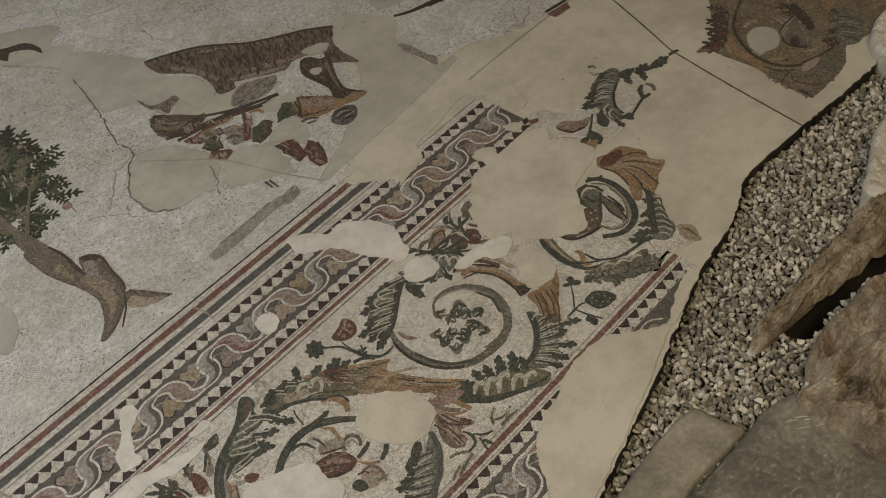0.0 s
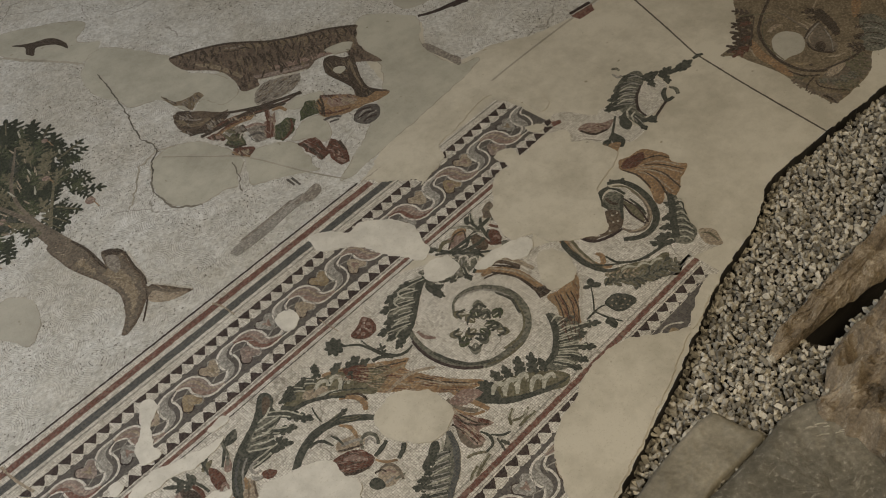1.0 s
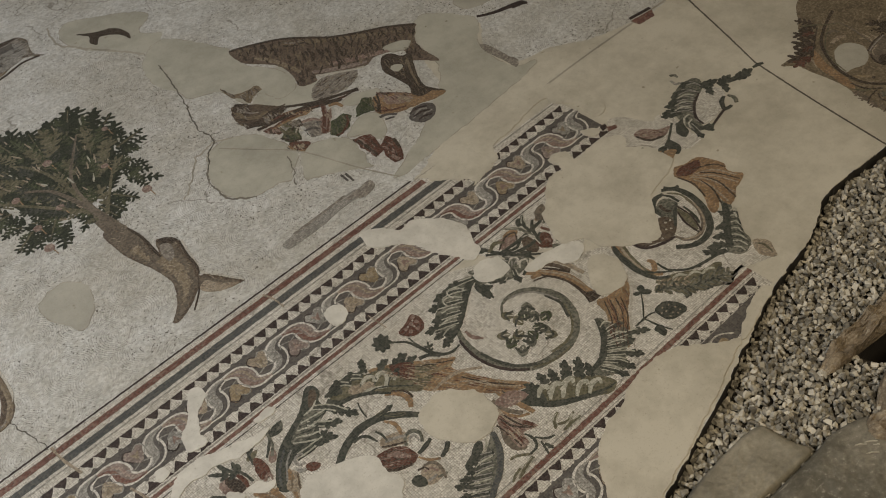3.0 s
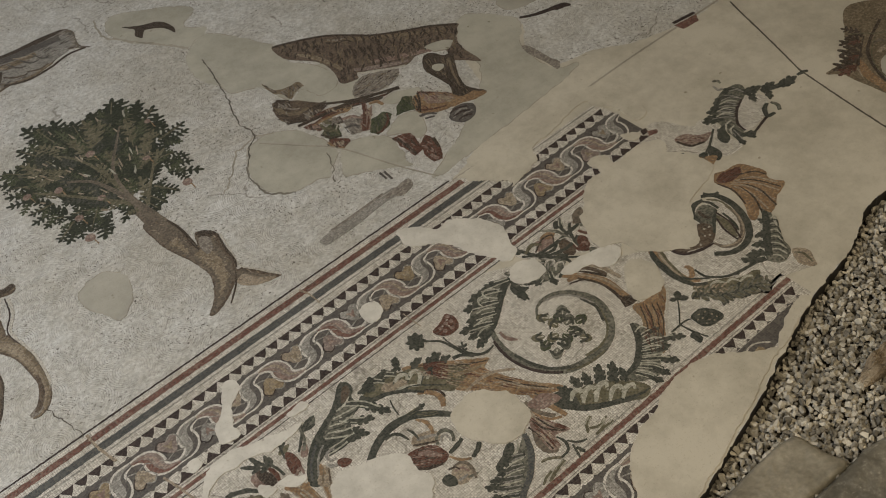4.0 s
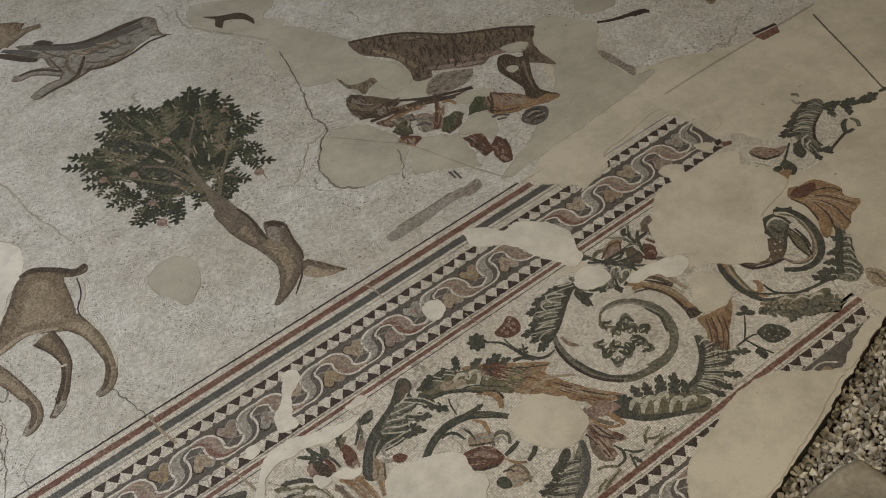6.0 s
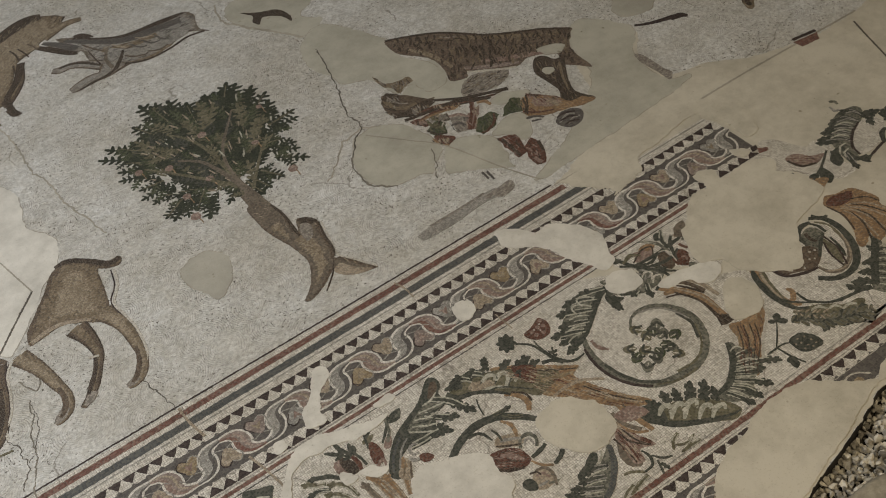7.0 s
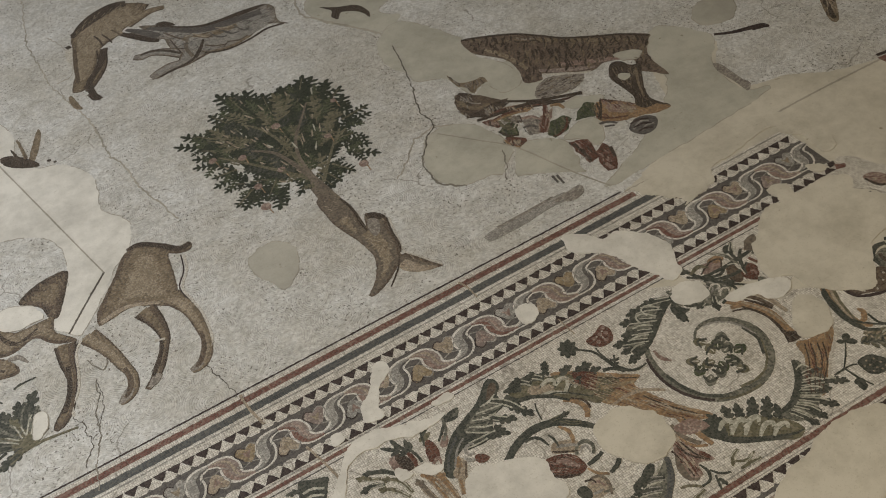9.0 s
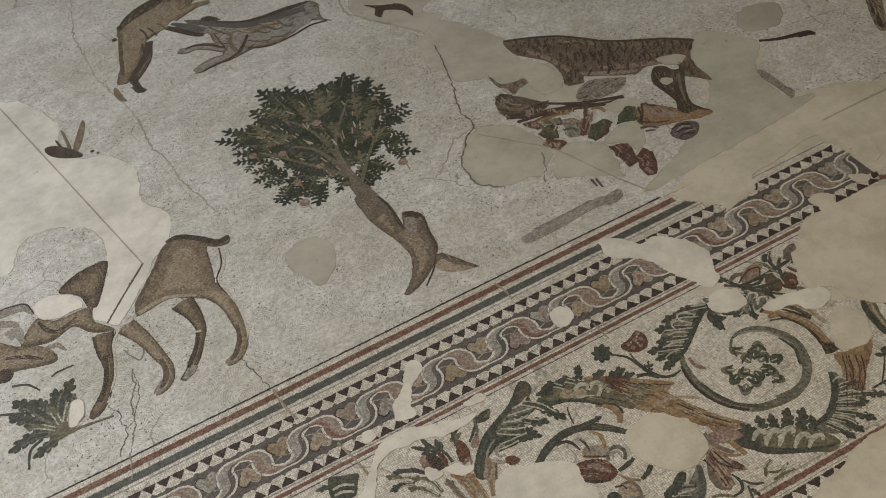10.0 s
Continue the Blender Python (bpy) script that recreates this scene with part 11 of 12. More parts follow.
stroke(scroll_c, "vein", [(1.997, -0.727, 0.0043), (2.014, -0.737, 0.0064), (1.995, -0.759, 0.0043)], LEAF, 5.2)
stroke(scroll_c, "vein", [(1.975, -0.745, 0.0043), (1.991, -0.758, 0.0064), (1.977, -0.782, 0.0042)], LEAF, 5.2)
stroke(scroll_c, "vein", [(1.953, -0.762, 0.0042), (1.970, -0.777, 0.0063), (1.959, -0.804, 0.0042)], LEAF, 5.2)
stroke(scroll_c, "vein", [(1.933, -0.781, 0.0042), (1.949, -0.795, 0.0063), (1.942, -0.827, 0.0042)], LEAF, 5.2)
stroke(scroll_c, "vein", [(1.913, -0.800, 0.0042), (1.929, -0.814, 0.0062), (1.930, -0.848, 0.0041)], LEAF, 5.2)
inlay(scroll_c, "stub", [(1.942, -0.852), (1.967, -0.869), (1.973, -0.894), (1.957, -0.921), (1.939, -0.945), (1.919, -0.926), (1.912, -0.893)], FAWN, 4)
stroke(scroll_c, "stub_line", [(1.938, -0.863, 0.0062), (1.951, -0.888, 0.0082), (1.943, -0.926, 0.0061)], OLIVE, 4.4)
# leaf above, cut by the mortar
inlay(scroll_c, "white_scrap", [(2.428, -0.277), (2.469, -0.292), (2.473, -0.343), (2.417, -0.384), (2.354, -0.401), (2.304, -0.403), (2.281, -0.381), (2.296, -0.350), (2.343, -0.310), (2.388, -0.287)], BORDER_WHITE, 3)
inlay(scroll_c, "white_scrap", [(2.219, -0.240), (2.253, -0.289), (2.232, -0.354), (2.199, -0.399), (2.143, -0.412), (2.110, -0.375), (2.124, -0.314)], BORDER_WHITE, 3)
inlay(scroll_c, "leaf_body", [(2.469, -0.211), (2.469, -0.246), (2.428, -0.277), (2.388, -0.287), (2.333, -0.318), (2.293, -0.357), (2.283, -0.395), (2.242, -0.410), (2.241, -0.367), (2.252, -0.330), (2.270, -0.281), (2.298, -0.245), (2.352, -0.213), (2.412, -0.197)], LEAF_GREY, 4)
stroke(scroll_c, "spine", [(2.303, -0.413, 0.0121), (2.266, -0.402, 0.0193), (2.265, -0.359, 0.0195), (2.276, -0.321, 0.0123)], LEAF, 4.5)
stroke(scroll_c, "outline", [(2.413, -0.278, 0.0076), (2.354, -0.304, 0.0100), (2.303, -0.350, 0.0098), (2.290, -0.394, 0.0073)], DARK, 4.6)
finger(scroll_c, [(2.451, -0.255, 0.0154), (2.441, -0.217, 0.0232), (2.402, -0.205, 0.0180)], LEAF, 4.6, SILVER, 1)
finger(scroll_c, [(2.416, -0.271, 0.0152), (2.396, -0.230, 0.0230), (2.342, -0.220, 0.0177)], LEAF, 4.6, SILVER, 1)
finger(scroll_c, [(2.381, -0.287, 0.0151), (2.358, -0.254, 0.0227), (2.313, -0.233, 0.0176)], LEAF, 4.6, SILVER, 1)
finger(scroll_c, [(2.348, -0.306, 0.0150), (2.328, -0.267, 0.0225), (2.286, -0.238, 0.0175)], LEAF, 4.6, SILVER, 2)
finger(scroll_c, [(2.323, -0.325, 0.0148), (2.306, -0.289, 0.0224), (2.252, -0.255, 0.0174)], LEAF, 4.6, SILVER, 2)
finger(scroll_c, [(2.291, -0.300, 0.0173), (2.263, -0.281, 0.0222), (2.235, -0.263, 0.0173)], LEAF, 4.6, None, 2)
finger(scroll_c, [(2.273, -0.328, 0.0172), (2.240, -0.334, 0.0244), (2.209, -0.362, 0.0169)], LEAF, 4.6, None, 2)
finger(scroll_c, [(2.263, -0.356, 0.0122), (2.247, -0.397, 0.0193), (2.235, -0.430, 0.0119)], LEAF, 4.6, SILVER, 1)
finger(scroll_c, [(2.275, -0.415, 0.0145), (2.284, -0.428, 0.0192), (2.303, -0.423, 0.0121)], LEAF, 4.6, None, 1)
stroke(scroll_c, "vein", [(2.394, -0.272, 0.0051), (2.375, -0.246, 0.0076), (2.339, -0.238, 0.0050)], LEAF_PALE, 5.2)
stroke(scroll_c, "vein", [(2.361, -0.292, 0.0050), (2.343, -0.266, 0.0075), (2.307, -0.258, 0.0050)], LEAF_PALE, 5.2)
stroke(scroll_c, "vein", [(2.334, -0.307, 0.0050), (2.316, -0.281, 0.0075), (2.280, -0.273, 0.0050)], LEAF_PALE, 5.2)
stroke(scroll_c, "vein", [(2.300, -0.323, 0.0049), (2.271, -0.325, 0.0074), (2.244, -0.350, 0.0049)], LEAF_PALE, 5.2)
stroke(scroll_c, "vein", [(2.287, -0.348, 0.0049), (2.261, -0.353, 0.0073), (2.246, -0.373, 0.0048)], LEAF_PALE, 5.2)
finger(scroll_c, [(2.451, -0.255, 0.0230), (2.473, -0.274, 0.0282), (2.500, -0.279, 0.0205)], LEAF, 4.4, None, 2)
finger(scroll_c, [(2.457, -0.286, 0.0178), (2.444, -0.300, 0.0203), (2.438, -0.315, 0.0151)], LEAF, 4.4, None, 2)
finger(scroll_c, [(2.491, -0.301, 0.0204), (2.518, -0.306, 0.0282), (2.548, -0.304, 0.0206)], LEAF, 4.4, None, 2)
finger(scroll_c, [(2.507, -0.314, 0.0179), (2.496, -0.332, 0.0203), (2.483, -0.346, 0.0152)], LEAF, 4.4, None, 2)
finger(scroll_c, [(2.527, -0.319, 0.0179), (2.557, -0.328, 0.0231), (2.582, -0.330, 0.0155)], LEAF, 4.4, None, 1)
finger(scroll_c, [(2.556, -0.338, 0.0205), (2.596, -0.339, 0.0309), (2.621, -0.341, 0.0233)], LEAF, 4.4, None, 2)
stroke(scroll_c, "strand", [(2.645, -0.340, 0.0104), (2.672, -0.346, 0.0156), (2.687, -0.355, 0.0104)], LEAF, 4.4)
stroke(scroll_c, "curl", [(2.453, -0.358, 0.0100), (2.423, -0.370, 0.0174), (2.399, -0.402, 0.0148), (2.428, -0.410, 0.0124)], LEAF, 4.4)
stroke(scroll_c, "curl", [(2.465, -0.364, 0.0100), (2.468, -0.391, 0.0150), (2.452, -0.412, 0.0124)], LEAF_GREY, 4.4)
stroke(scroll_c, "outline", [(2.406, -0.401, 0.0074), (2.360, -0.410, 0.0098), (2.303, -0.423, 0.0072)], DARK, 4.4)
stroke(scroll_c, "strand", [(2.426, -0.136, 0.0078), (2.440, -0.145, 0.0131), (2.437, -0.163, 0.0078)], LEAF_GREY, 4)
stroke(scroll_c, "strand", [(2.407, -0.155, 0.0078), (2.403, -0.184, 0.0103), (2.420, -0.186, 0.0077)], SILVER, 4)

inlay(scroll_c, "pear", [(2.103, -0.240), (2.142, -0.249), (2.170, -0.290), (2.211, -0.312), (2.150, -0.328), (2.110, -0.305), (2.092, -0.264)], PINK, 4)
stroke(scroll_c, "pear_edge", [(2.095, -0.255, 0.0073), (2.110, -0.305, 0.0092), (2.157, -0.327, 0.0072)], FUR_DARK, 5)
hatch(scroll_c, [(2.103, -0.240), (2.142, -0.249), (2.170, -0.290), (2.211, -0.312), (2.150, -0.328), (2.110, -0.305), (2.092, -0.264)], [FAWN, RUST], 4, 15, -0.61, 0.025, 0.0037, 0.35)
stroke(scroll_c, "stalk", [(2.226, -0.306, 0.0076), (2.155, -0.350, 0.0090), (2.086, -0.378, 0.0080)], LEAF, 4)
leaf(scroll_c, 2.150, -0.351, -2.00, 0.081, 0.024, LEAF, 4, 1, "leaf")
leaf(scroll_c, 2.237, -0.324, -2.12, 0.076, 0.023, LEAF, 4, 1, "leaf")
leaf(scroll_c, 2.121, -0.365, -2.93, 0.043, 0.017, LEAF, 4, 1, "leaf")
inlay(scroll_c, "leaf", [(2.014, -0.224), (2.007, -0.262), (2.003, -0.304), (2.065, -0.309), (2.038, -0.339), (2.006, -0.340), (1.969, -0.308), (1.983, -0.265)], LEAF, 4)
inlay(scroll_c, "leaf", [(2.037, -0.338), (2.092, -0.372), (2.127, -0.407), (2.054, -0.426), (2.017, -0.406), (2.007, -0.376)], TAN, 4)
inlay(scroll_c, "stripe", [(2.057, -0.122), (2.082, -0.125), (2.073, -0.145), (2.047, -0.144)], DARK, 4, smooth=False)
inlay(scroll_c, "stripe", [(2.070, -0.141), (2.101, -0.158), (2.094, -0.173), (2.059, -0.163)], RED, 4, smooth=False)

# ---- scroll at the far end ----

scroll_d = thing("mosaic_acanthus_scroll", "shaded tan and olive acanthus ring round a shell", "mosaic scroll")
stroke(scroll_d, "ring", [(3.097, -0.370, 0.0114), (3.002, -0.401, 0.0114), (2.927, -0.436, 0.0110), (2.882, -0.473, 0.0123), (2.849, -0.517, 0.0123), (2.818, -0.571, 0.0123), (2.802, -0.628, 0.0123), (2.803, -0.688, 0.0117), (2.825, -0.735, 0.0117), (2.852, -0.764, 0.0095)], FUR_DARK, 4)
stroke(scroll_d, "ring_light", [(3.010, -0.412, 0.0043), (2.934, -0.448, 0.0041), (2.879, -0.490, 0.0046), (2.841, -0.545, 0.0055), (2.817, -0.611, 0.0058)], OLIVE, 4.5)
stroke(scroll_d, "ring", [(3.047, -0.438, 0.0068), (3.043, -0.489, 0.0077), (3.023, -0.556, 0.0073), (3.008, -0.597, 0.0051)], BARK, 4)
stroke(scroll_d, "ring", [(2.854, -0.756, 0.0080), (2.914, -0.781, 0.0090), (2.972, -0.800, 0.0113), (3.037, -0.800, 0.0106)], FUR_DARK, 4)
stroke(scroll_d, "ring", [(2.956, -0.438, 0.0100), (2.992, -0.440, 0.0137), (2.998, -0.460, 0.0070)], BARK, 4)
stroke(scroll_d, "ring", [(2.927, -0.480, 0.0132), (2.968, -0.479, 0.0192), (2.992, -0.496, 0.0114)], FAWN, 4)
inlay(scroll_d, "repair", [(2.879, -0.522), (2.925, -0.509), (2.961, -0.523), (2.978, -0.560), (2.968, -0.597), (2.928, -0.629), (2.887, -0.638), (2.850, -0.621), (2.811, -0.611), (2.822, -0.577)], MORTAR_DULL, 4)
inlay(scroll_d, "leaf", [(2.852, -0.447), (2.843, -0.485), (2.820, -0.523), (2.799, -0.591), (2.783, -0.647), (2.757, -0.686), (2.749, -0.645), (2.764, -0.597), (2.774, -0.544), (2.793, -0.501)], TAN, 3)
leaf(scroll_d, 2.990, -0.359, 1.96, 0.071, 0.020, FUR_DARK, 4, 3, "leaf")
leaf(scroll_d, 2.960, -0.378, 2.84, 0.090, 0.025, FUR_DARK, 4, 3, "leaf")
leaf(scroll_d, 2.934, -0.403, 3.02, 0.113, 0.032, FUR_DARK, 4, 3, "leaf")
leaf(scroll_d, 2.896, -0.431, 2.97, 0.101, 0.028, FUR_DARK, 4, 3, "leaf")
leaf(scroll_d, 2.856, -0.453, 2.87, 0.118, 0.033, FUR_DARK, 4, 3, "leaf")
leaf(scroll_d, 2.987, -0.377, 2.58, 0.069, 0.019, FUR_DARK, 4, 3, "leaf")
leaf(scroll_d, 2.797, -0.466, 3.05, 0.049, 0.014, FUR_DARK, 4, 3, "leaf")
leaf(scroll_d, 2.949, -0.394, 2.68, 0.056, 0.014, RUST, 4.5, 2, "leaf")
leaf(scroll_d, 2.873, -0.438, 2.88, 0.051, 0.013, RUST, 4.5, 2, "leaf")
leaf(scroll_d, 2.823, -0.465, 3.02, 0.095, 0.024, RUST, 4.5, 2, "leaf")
stroke(scroll_d, "leaf_rib", [(3.052, -0.435, 0.0059), (3.007, -0.398, 0.0071), (2.980, -0.365, 0.0072), (2.948, -0.336, 0.0059)], OLIVE, 5)
stroke(scroll_d, "leaf_rib", [(2.977, -0.384, 0.0035), (2.905, -0.423, 0.0049), (2.844, -0.456, 0.0034)], FUR_DARK, 5)
inlay(scroll_d, "shell", [(2.966, -0.606), (3.026, -0.594), (3.076, -0.596), (3.055, -0.639), (3.010, -0.696), (2.995, -0.723), (2.960, -0.732), (2.938, -0.707), (2.930, -0.674), (2.935, -0.640)], BARK, 4)
inlay(scroll_d, "shell_dark", [(2.941, -0.660), (2.964, -0.654), (2.984, -0.665), (2.972, -0.687), (2.939, -0.699), (2.932, -0.677)], FUR_DARK, 5)
stroke(scroll_d, "shell_rim", [(2.968, -0.609, 0.0041), (3.023, -0.600, 0.0053), (3.074, -0.599, 0.0056)], SILVER, 5)
stroke(scroll_d, "shell_rim", [(3.052, -0.633, 0.0035), (3.015, -0.682, 0.0039), (2.957, -0.726, 0.0028)], SILVER, 5)
stroke(scroll_d, "shell_rim", [(2.960, -0.606, 0.0055), (3.025, -0.591, 0.0061), (3.084, -0.593, 0.0078)], FUR_DARK, 5)
stroke(scroll_d, "shell_rim", [(2.951, -0.623, 0.0063), (2.928, -0.660, 0.0083), (2.936, -0.708, 0.0088), (2.960, -0.732, 0.0076)], FUR_DARK, 5)
stroke(scroll_d, "shell_rim", [(3.010, -0.611, 0.0050), (2.974, -0.617, 0.0041), (2.953, -0.637, 0.0038)], FAWN, 5)
inlay(scroll_d, "crest", [(3.144, -0.548), (3.148, -0.577), (3.121, -0.624), (3.089, -0.672), (3.048, -0.693), (3.045, -0.676), (3.075, -0.628), (3.093, -0.590), (3.104, -0.564)], FUR_DARK, 4, jag=0.004)
leaf(scroll_d, 3.132, -0.563, 2.17, 0.065, 0.013, FUR_DARK, 4, 2, "leaf")
leaf(scroll_d, 3.122, -0.569, 1.40, 0.054, 0.011, FUR_DARK, 4, 2, "leaf")
leaf(scroll_d, 3.109, -0.576, 2.46, 0.047, 0.009, FUR_DARK, 4, 2, "leaf")
leaf(scroll_d, 3.105, -0.587, 2.65, 0.036, 0.007, FUR_DARK, 4, 2, "leaf")
inlay(scroll_d, "side_leaf", [(3.190, -0.701), (3.223, -0.721), (3.225, -0.757), (3.209, -0.796), (3.153, -0.837), (3.091, -0.863), (3.054, -0.857), (3.028, -0.827), (3.027, -0.795), (3.067, -0.784), (3.076, -0.757), (3.116, -0.757), (3.137, -0.726)], LEAF_GREY, 4, jag=0.001)
leaf(scroll_d, 3.187, -0.718, 1.39, 0.035, 0.010, FUR_DARK, 4.5, 3, "leaf")
leaf(scroll_d, 3.146, -0.740, 2.40, 0.035, 0.010, FUR_DARK, 4.5, 3, "leaf")
leaf(scroll_d, 3.106, -0.762, 2.91, 0.049, 0.015, FUR_DARK, 4.5, 3, "leaf")
leaf(scroll_d, 3.052, -0.792, 2.44, 0.063, 0.019, FUR_DARK, 4.5, 3, "leaf")
leaf(scroll_d, 3.031, -0.811, 2.48, 0.049, 0.015, FUR_DARK, 4.5, 3, "leaf")
stroke(scroll_d, "leaf_line", [(3.160, -0.729, 0.0046), (3.184, -0.757, 0.0058), (3.183, -0.799, 0.0034)], FUR_DARK, 5)
stroke(scroll_d, "leaf_line", [(3.137, -0.748, 0.0046), (3.158, -0.776, 0.0057), (3.159, -0.812, 0.0033)], SILVER, 5)
stroke(scroll_d, "leaf_line", [(3.115, -0.766, 0.0046), (3.132, -0.795, 0.0057), (3.135, -0.825, 0.0033)], FUR_DARK, 5)
stroke(scroll_d, "leaf_line", [(3.093, -0.784, 0.0045), (3.106, -0.813, 0.0056), (3.111, -0.838, 0.0033)], SILVER, 5)
stroke(scroll_d, "leaf_line", [(3.071, -0.802, 0.0045), (3.081, -0.831, 0.0056), (3.087, -0.850, 0.0033)], FUR_DARK, 5)
inlay(scroll_d, "stalk", [(3.256, -0.626), (3.273, -0.655), (3.195, -0.687), (3.176, -0.678)], TAN, 4)
inlay(scroll_d, "low_leaf", [(2.822, -0.767), (2.862, -0.788), (2.920, -0.799), (2.987, -0.814), (3.001, -0.846), (2.956, -0.875), (2.911, -0.884), (2.861, -0.883), (2.826, -0.867), (2.789, -0.830), (2.790, -0.793)], BARK, 3, jag=0.001)
leaf(scroll_d, 2.901, -0.810, -0.06, 0.107, 0.032, OLIVE, 4, 3, "leaf")
leaf(scroll_d, 2.890, -0.831, -0.37, 0.091, 0.027, OLIVE, 4, 3, "leaf")
leaf(scroll_d, 2.868, -0.836, -0.99, 0.057, 0.017, OLIVE, 4, 3, "leaf")
leaf(scroll_d, 2.839, -0.831, -1.65, 0.068, 0.020, OLIVE, 4, 3, "leaf")
leaf(scroll_d, 2.816, -0.815, -1.87, 0.074, 0.022, OLIVE, 4, 3, "leaf")
inlay(scroll_d, "pale_leaf", [(2.861, -0.767), (2.906, -0.778), (2.920, -0.796), (2.879, -0.804), (2.835, -0.796), (2.823, -0.777)], FAWN, 4)
leaf(scroll_d, 2.811, -0.788, 2.92, 0.037, 0.017, LEAF_GREY, 5, 3, "leaf")
leaf(scroll_d, 2.830, -0.807, -2.79, 0.037, 0.017, LEAF_GREY, 5, 3, "leaf")
leaf(scroll_d, 2.857, -0.820, -2.33, 0.043, 0.019, LEAF_GREY, 5, 3, "leaf")
leaf(scroll_d, 2.890, -0.831, -2.20, 0.045, 0.020, LEAF_GREY, 5, 3, "leaf")
stroke(scroll_d, "vein", [(2.771, -0.658, 0.0063), (2.780, -0.717, 0.0074), (2.814, -0.757, 0.0063)], FUR_DARK, 4)
stroke(scroll_d, "vein", [(2.791, -0.748, 0.0049), (2.749, -0.750, 0.0059), (2.714, -0.763, 0.0040)], FUR_DARK, 4)
stroke(scroll_d, "vein", [(2.781, -0.761, 0.0040), (2.761, -0.788, 0.0059), (2.772, -0.832, 0.0062), (2.792, -0.872, 0.0041)], FUR_DARK, 4)
stroke(scroll_d, "vein", [(2.753, -0.688, 0.0074), (2.762, -0.713, 0.0095), (2.789, -0.734, 0.0052)], OLIVE, 4)
leaf(scroll_d, 2.762, -0.713, 3.01, 0.041, 0.017, BARK, 4, 3, "leaf")
leaf(scroll_d, 2.751, -0.734, -3.01, 0.040, 0.016, BARK, 4, 3, "leaf")
leaf(scroll_d, 2.731, -0.761, -1.98, 0.043, 0.017, BARK, 4, 3, "leaf")
leaf(scroll_d, 2.731, -0.798, -1.79, 0.043, 0.017, BARK, 4, 3, "leaf")
leaf(scroll_d, 2.739, -0.829, -1.96, 0.061, 0.024, BARK, 4, 3, "leaf")
leaf(scroll_d, 2.753, -0.850, -1.70, 0.031, 0.013, BARK, 4, 3, "leaf")
stroke(scroll_d, "vein", [(2.724, -0.824, 0.0079), (2.723, -0.860, 0.0085), (2.713, -0.881, 0.0043)], FUR_DARK, 5)
disc(scroll_d, "dot", 2.846, -0.702, 0.0058, FUR_DARK, 5)

# ---- mortar repairs over the border ----
inlay(floor, "mortar_patch", [(1.151, 0.136), (1.181, 0.143), (1.219, 0.114), (1.249, 0.059), (1.316, 0.051), (1.372, -0.001), (1.403, -0.065), (1.408, -0.116), (1.378, -0.178), (1.361, -0.215), (1.316, -0.233), (1.298, -0.185), (1.266, -0.123), (1.247, -0.060), (1.215, 0.004), (1.161, 0.041), (1.139, 0.090)], MORTAR_PALE, 8, label="smooth pale mortar repair")
inlay(floor, "mortar_patch", [(1.289, -0.266), (1.341, -0.257), (1.382, -0.306), (1.364, -0.350), (1.306, -0.351), (1.269, -0.312)], MORTAR_PALE, 8)
inlay(floor, "mortar_patch", [(1.398, -0.385), (1.495, -0.388), (1.590, -0.427), (1.581, -0.475), (1.520, -0.486), (1.469, -0.435), (1.412, -0.425)], MORTAR_PALE, 8)
inlay(floor, "mortar_patch", [(1.552, -0.517), (1.601, -0.536), (1.617, -0.591), (1.571, -0.657), (1.521, -0.667), (1.469, -0.642), (1.488, -0.582)], MORTAR, 8)
inlay(floor, "mortar_patch", [(0.800, -0.548), (0.874, -0.526), (0.938, -0.568), (0.966, -0.632), (0.955, -0.713), (0.891, -0.739), (0.827, -0.719), (0.776, -0.634), (0.776, -0.589)], MORTAR, 8)
inlay(floor, "mortar_patch", [(0.397, -0.495), (0.452, -0.467), (0.500, -0.485), (0.580, -0.515), (0.621, -0.553), (0.609, -0.619), (0.620, -0.668), (0.572, -0.718), (0.493, -0.700), (0.387, -0.565)], MORTAR_PALE, 8)
inlay(floor, "mortar_patch", [(0.378, 0.039), (0.413, 0.036), (0.415, -0.003), (0.365, -0.036), (0.333, -0.088), (0.320, -0.149), (0.286, -0.150), (0.257, -0.130), (0.278, -0.079), (0.321, -0.042)], MORTAR_PALE, 8)
inlay(floor, "mortar_patch", [(0.860, -0.032), (0.907, -0.038), (0.911, -0.082), (0.878, -0.113), (0.844, -0.090)], MORTAR_PALE, 8)
inlay(floor, "mortar_patch", [(1.555, -0.408), (1.580, -0.326), (1.615, -0.259), (1.681, -0.252), (1.733, -0.194), (1.822, -0.207), (1.916, -0.279), (2.006, -0.244), (2.060, -0.313), (2.087, -0.415), (2.033, -0.450), (1.895, -0.490), (1.780, -0.618), (1.705, -0.590), (1.629, -0.512), (1.617, -0.440)], MORTAR, 8, label="large smooth cream mortar repair")
inlay(floor, "mortar_patch", [(0.220, -0.174), (0.274, -0.180), (0.400, -0.229), (0.471, -0.247), (0.379, -0.268), (0.282, -0.239), (0.194, -0.230), (0.139, -0.261), (0.077, -0.372), (0.031, -0.342), (0.115, -0.263), (0.161, -0.201)], MORTAR_PALE, 8)
inlay(floor, "mortar_patch", [(0.151, -0.122), (0.179, -0.122), (0.188, -0.159), (0.151, -0.163)], MORTAR_PALE, 8)
inlay(floor, "mortar_patch", [(0.463, -0.189), (0.517, -0.190), (0.527, -0.214), (0.465, -0.215)], MORTAR_PALE, 8)
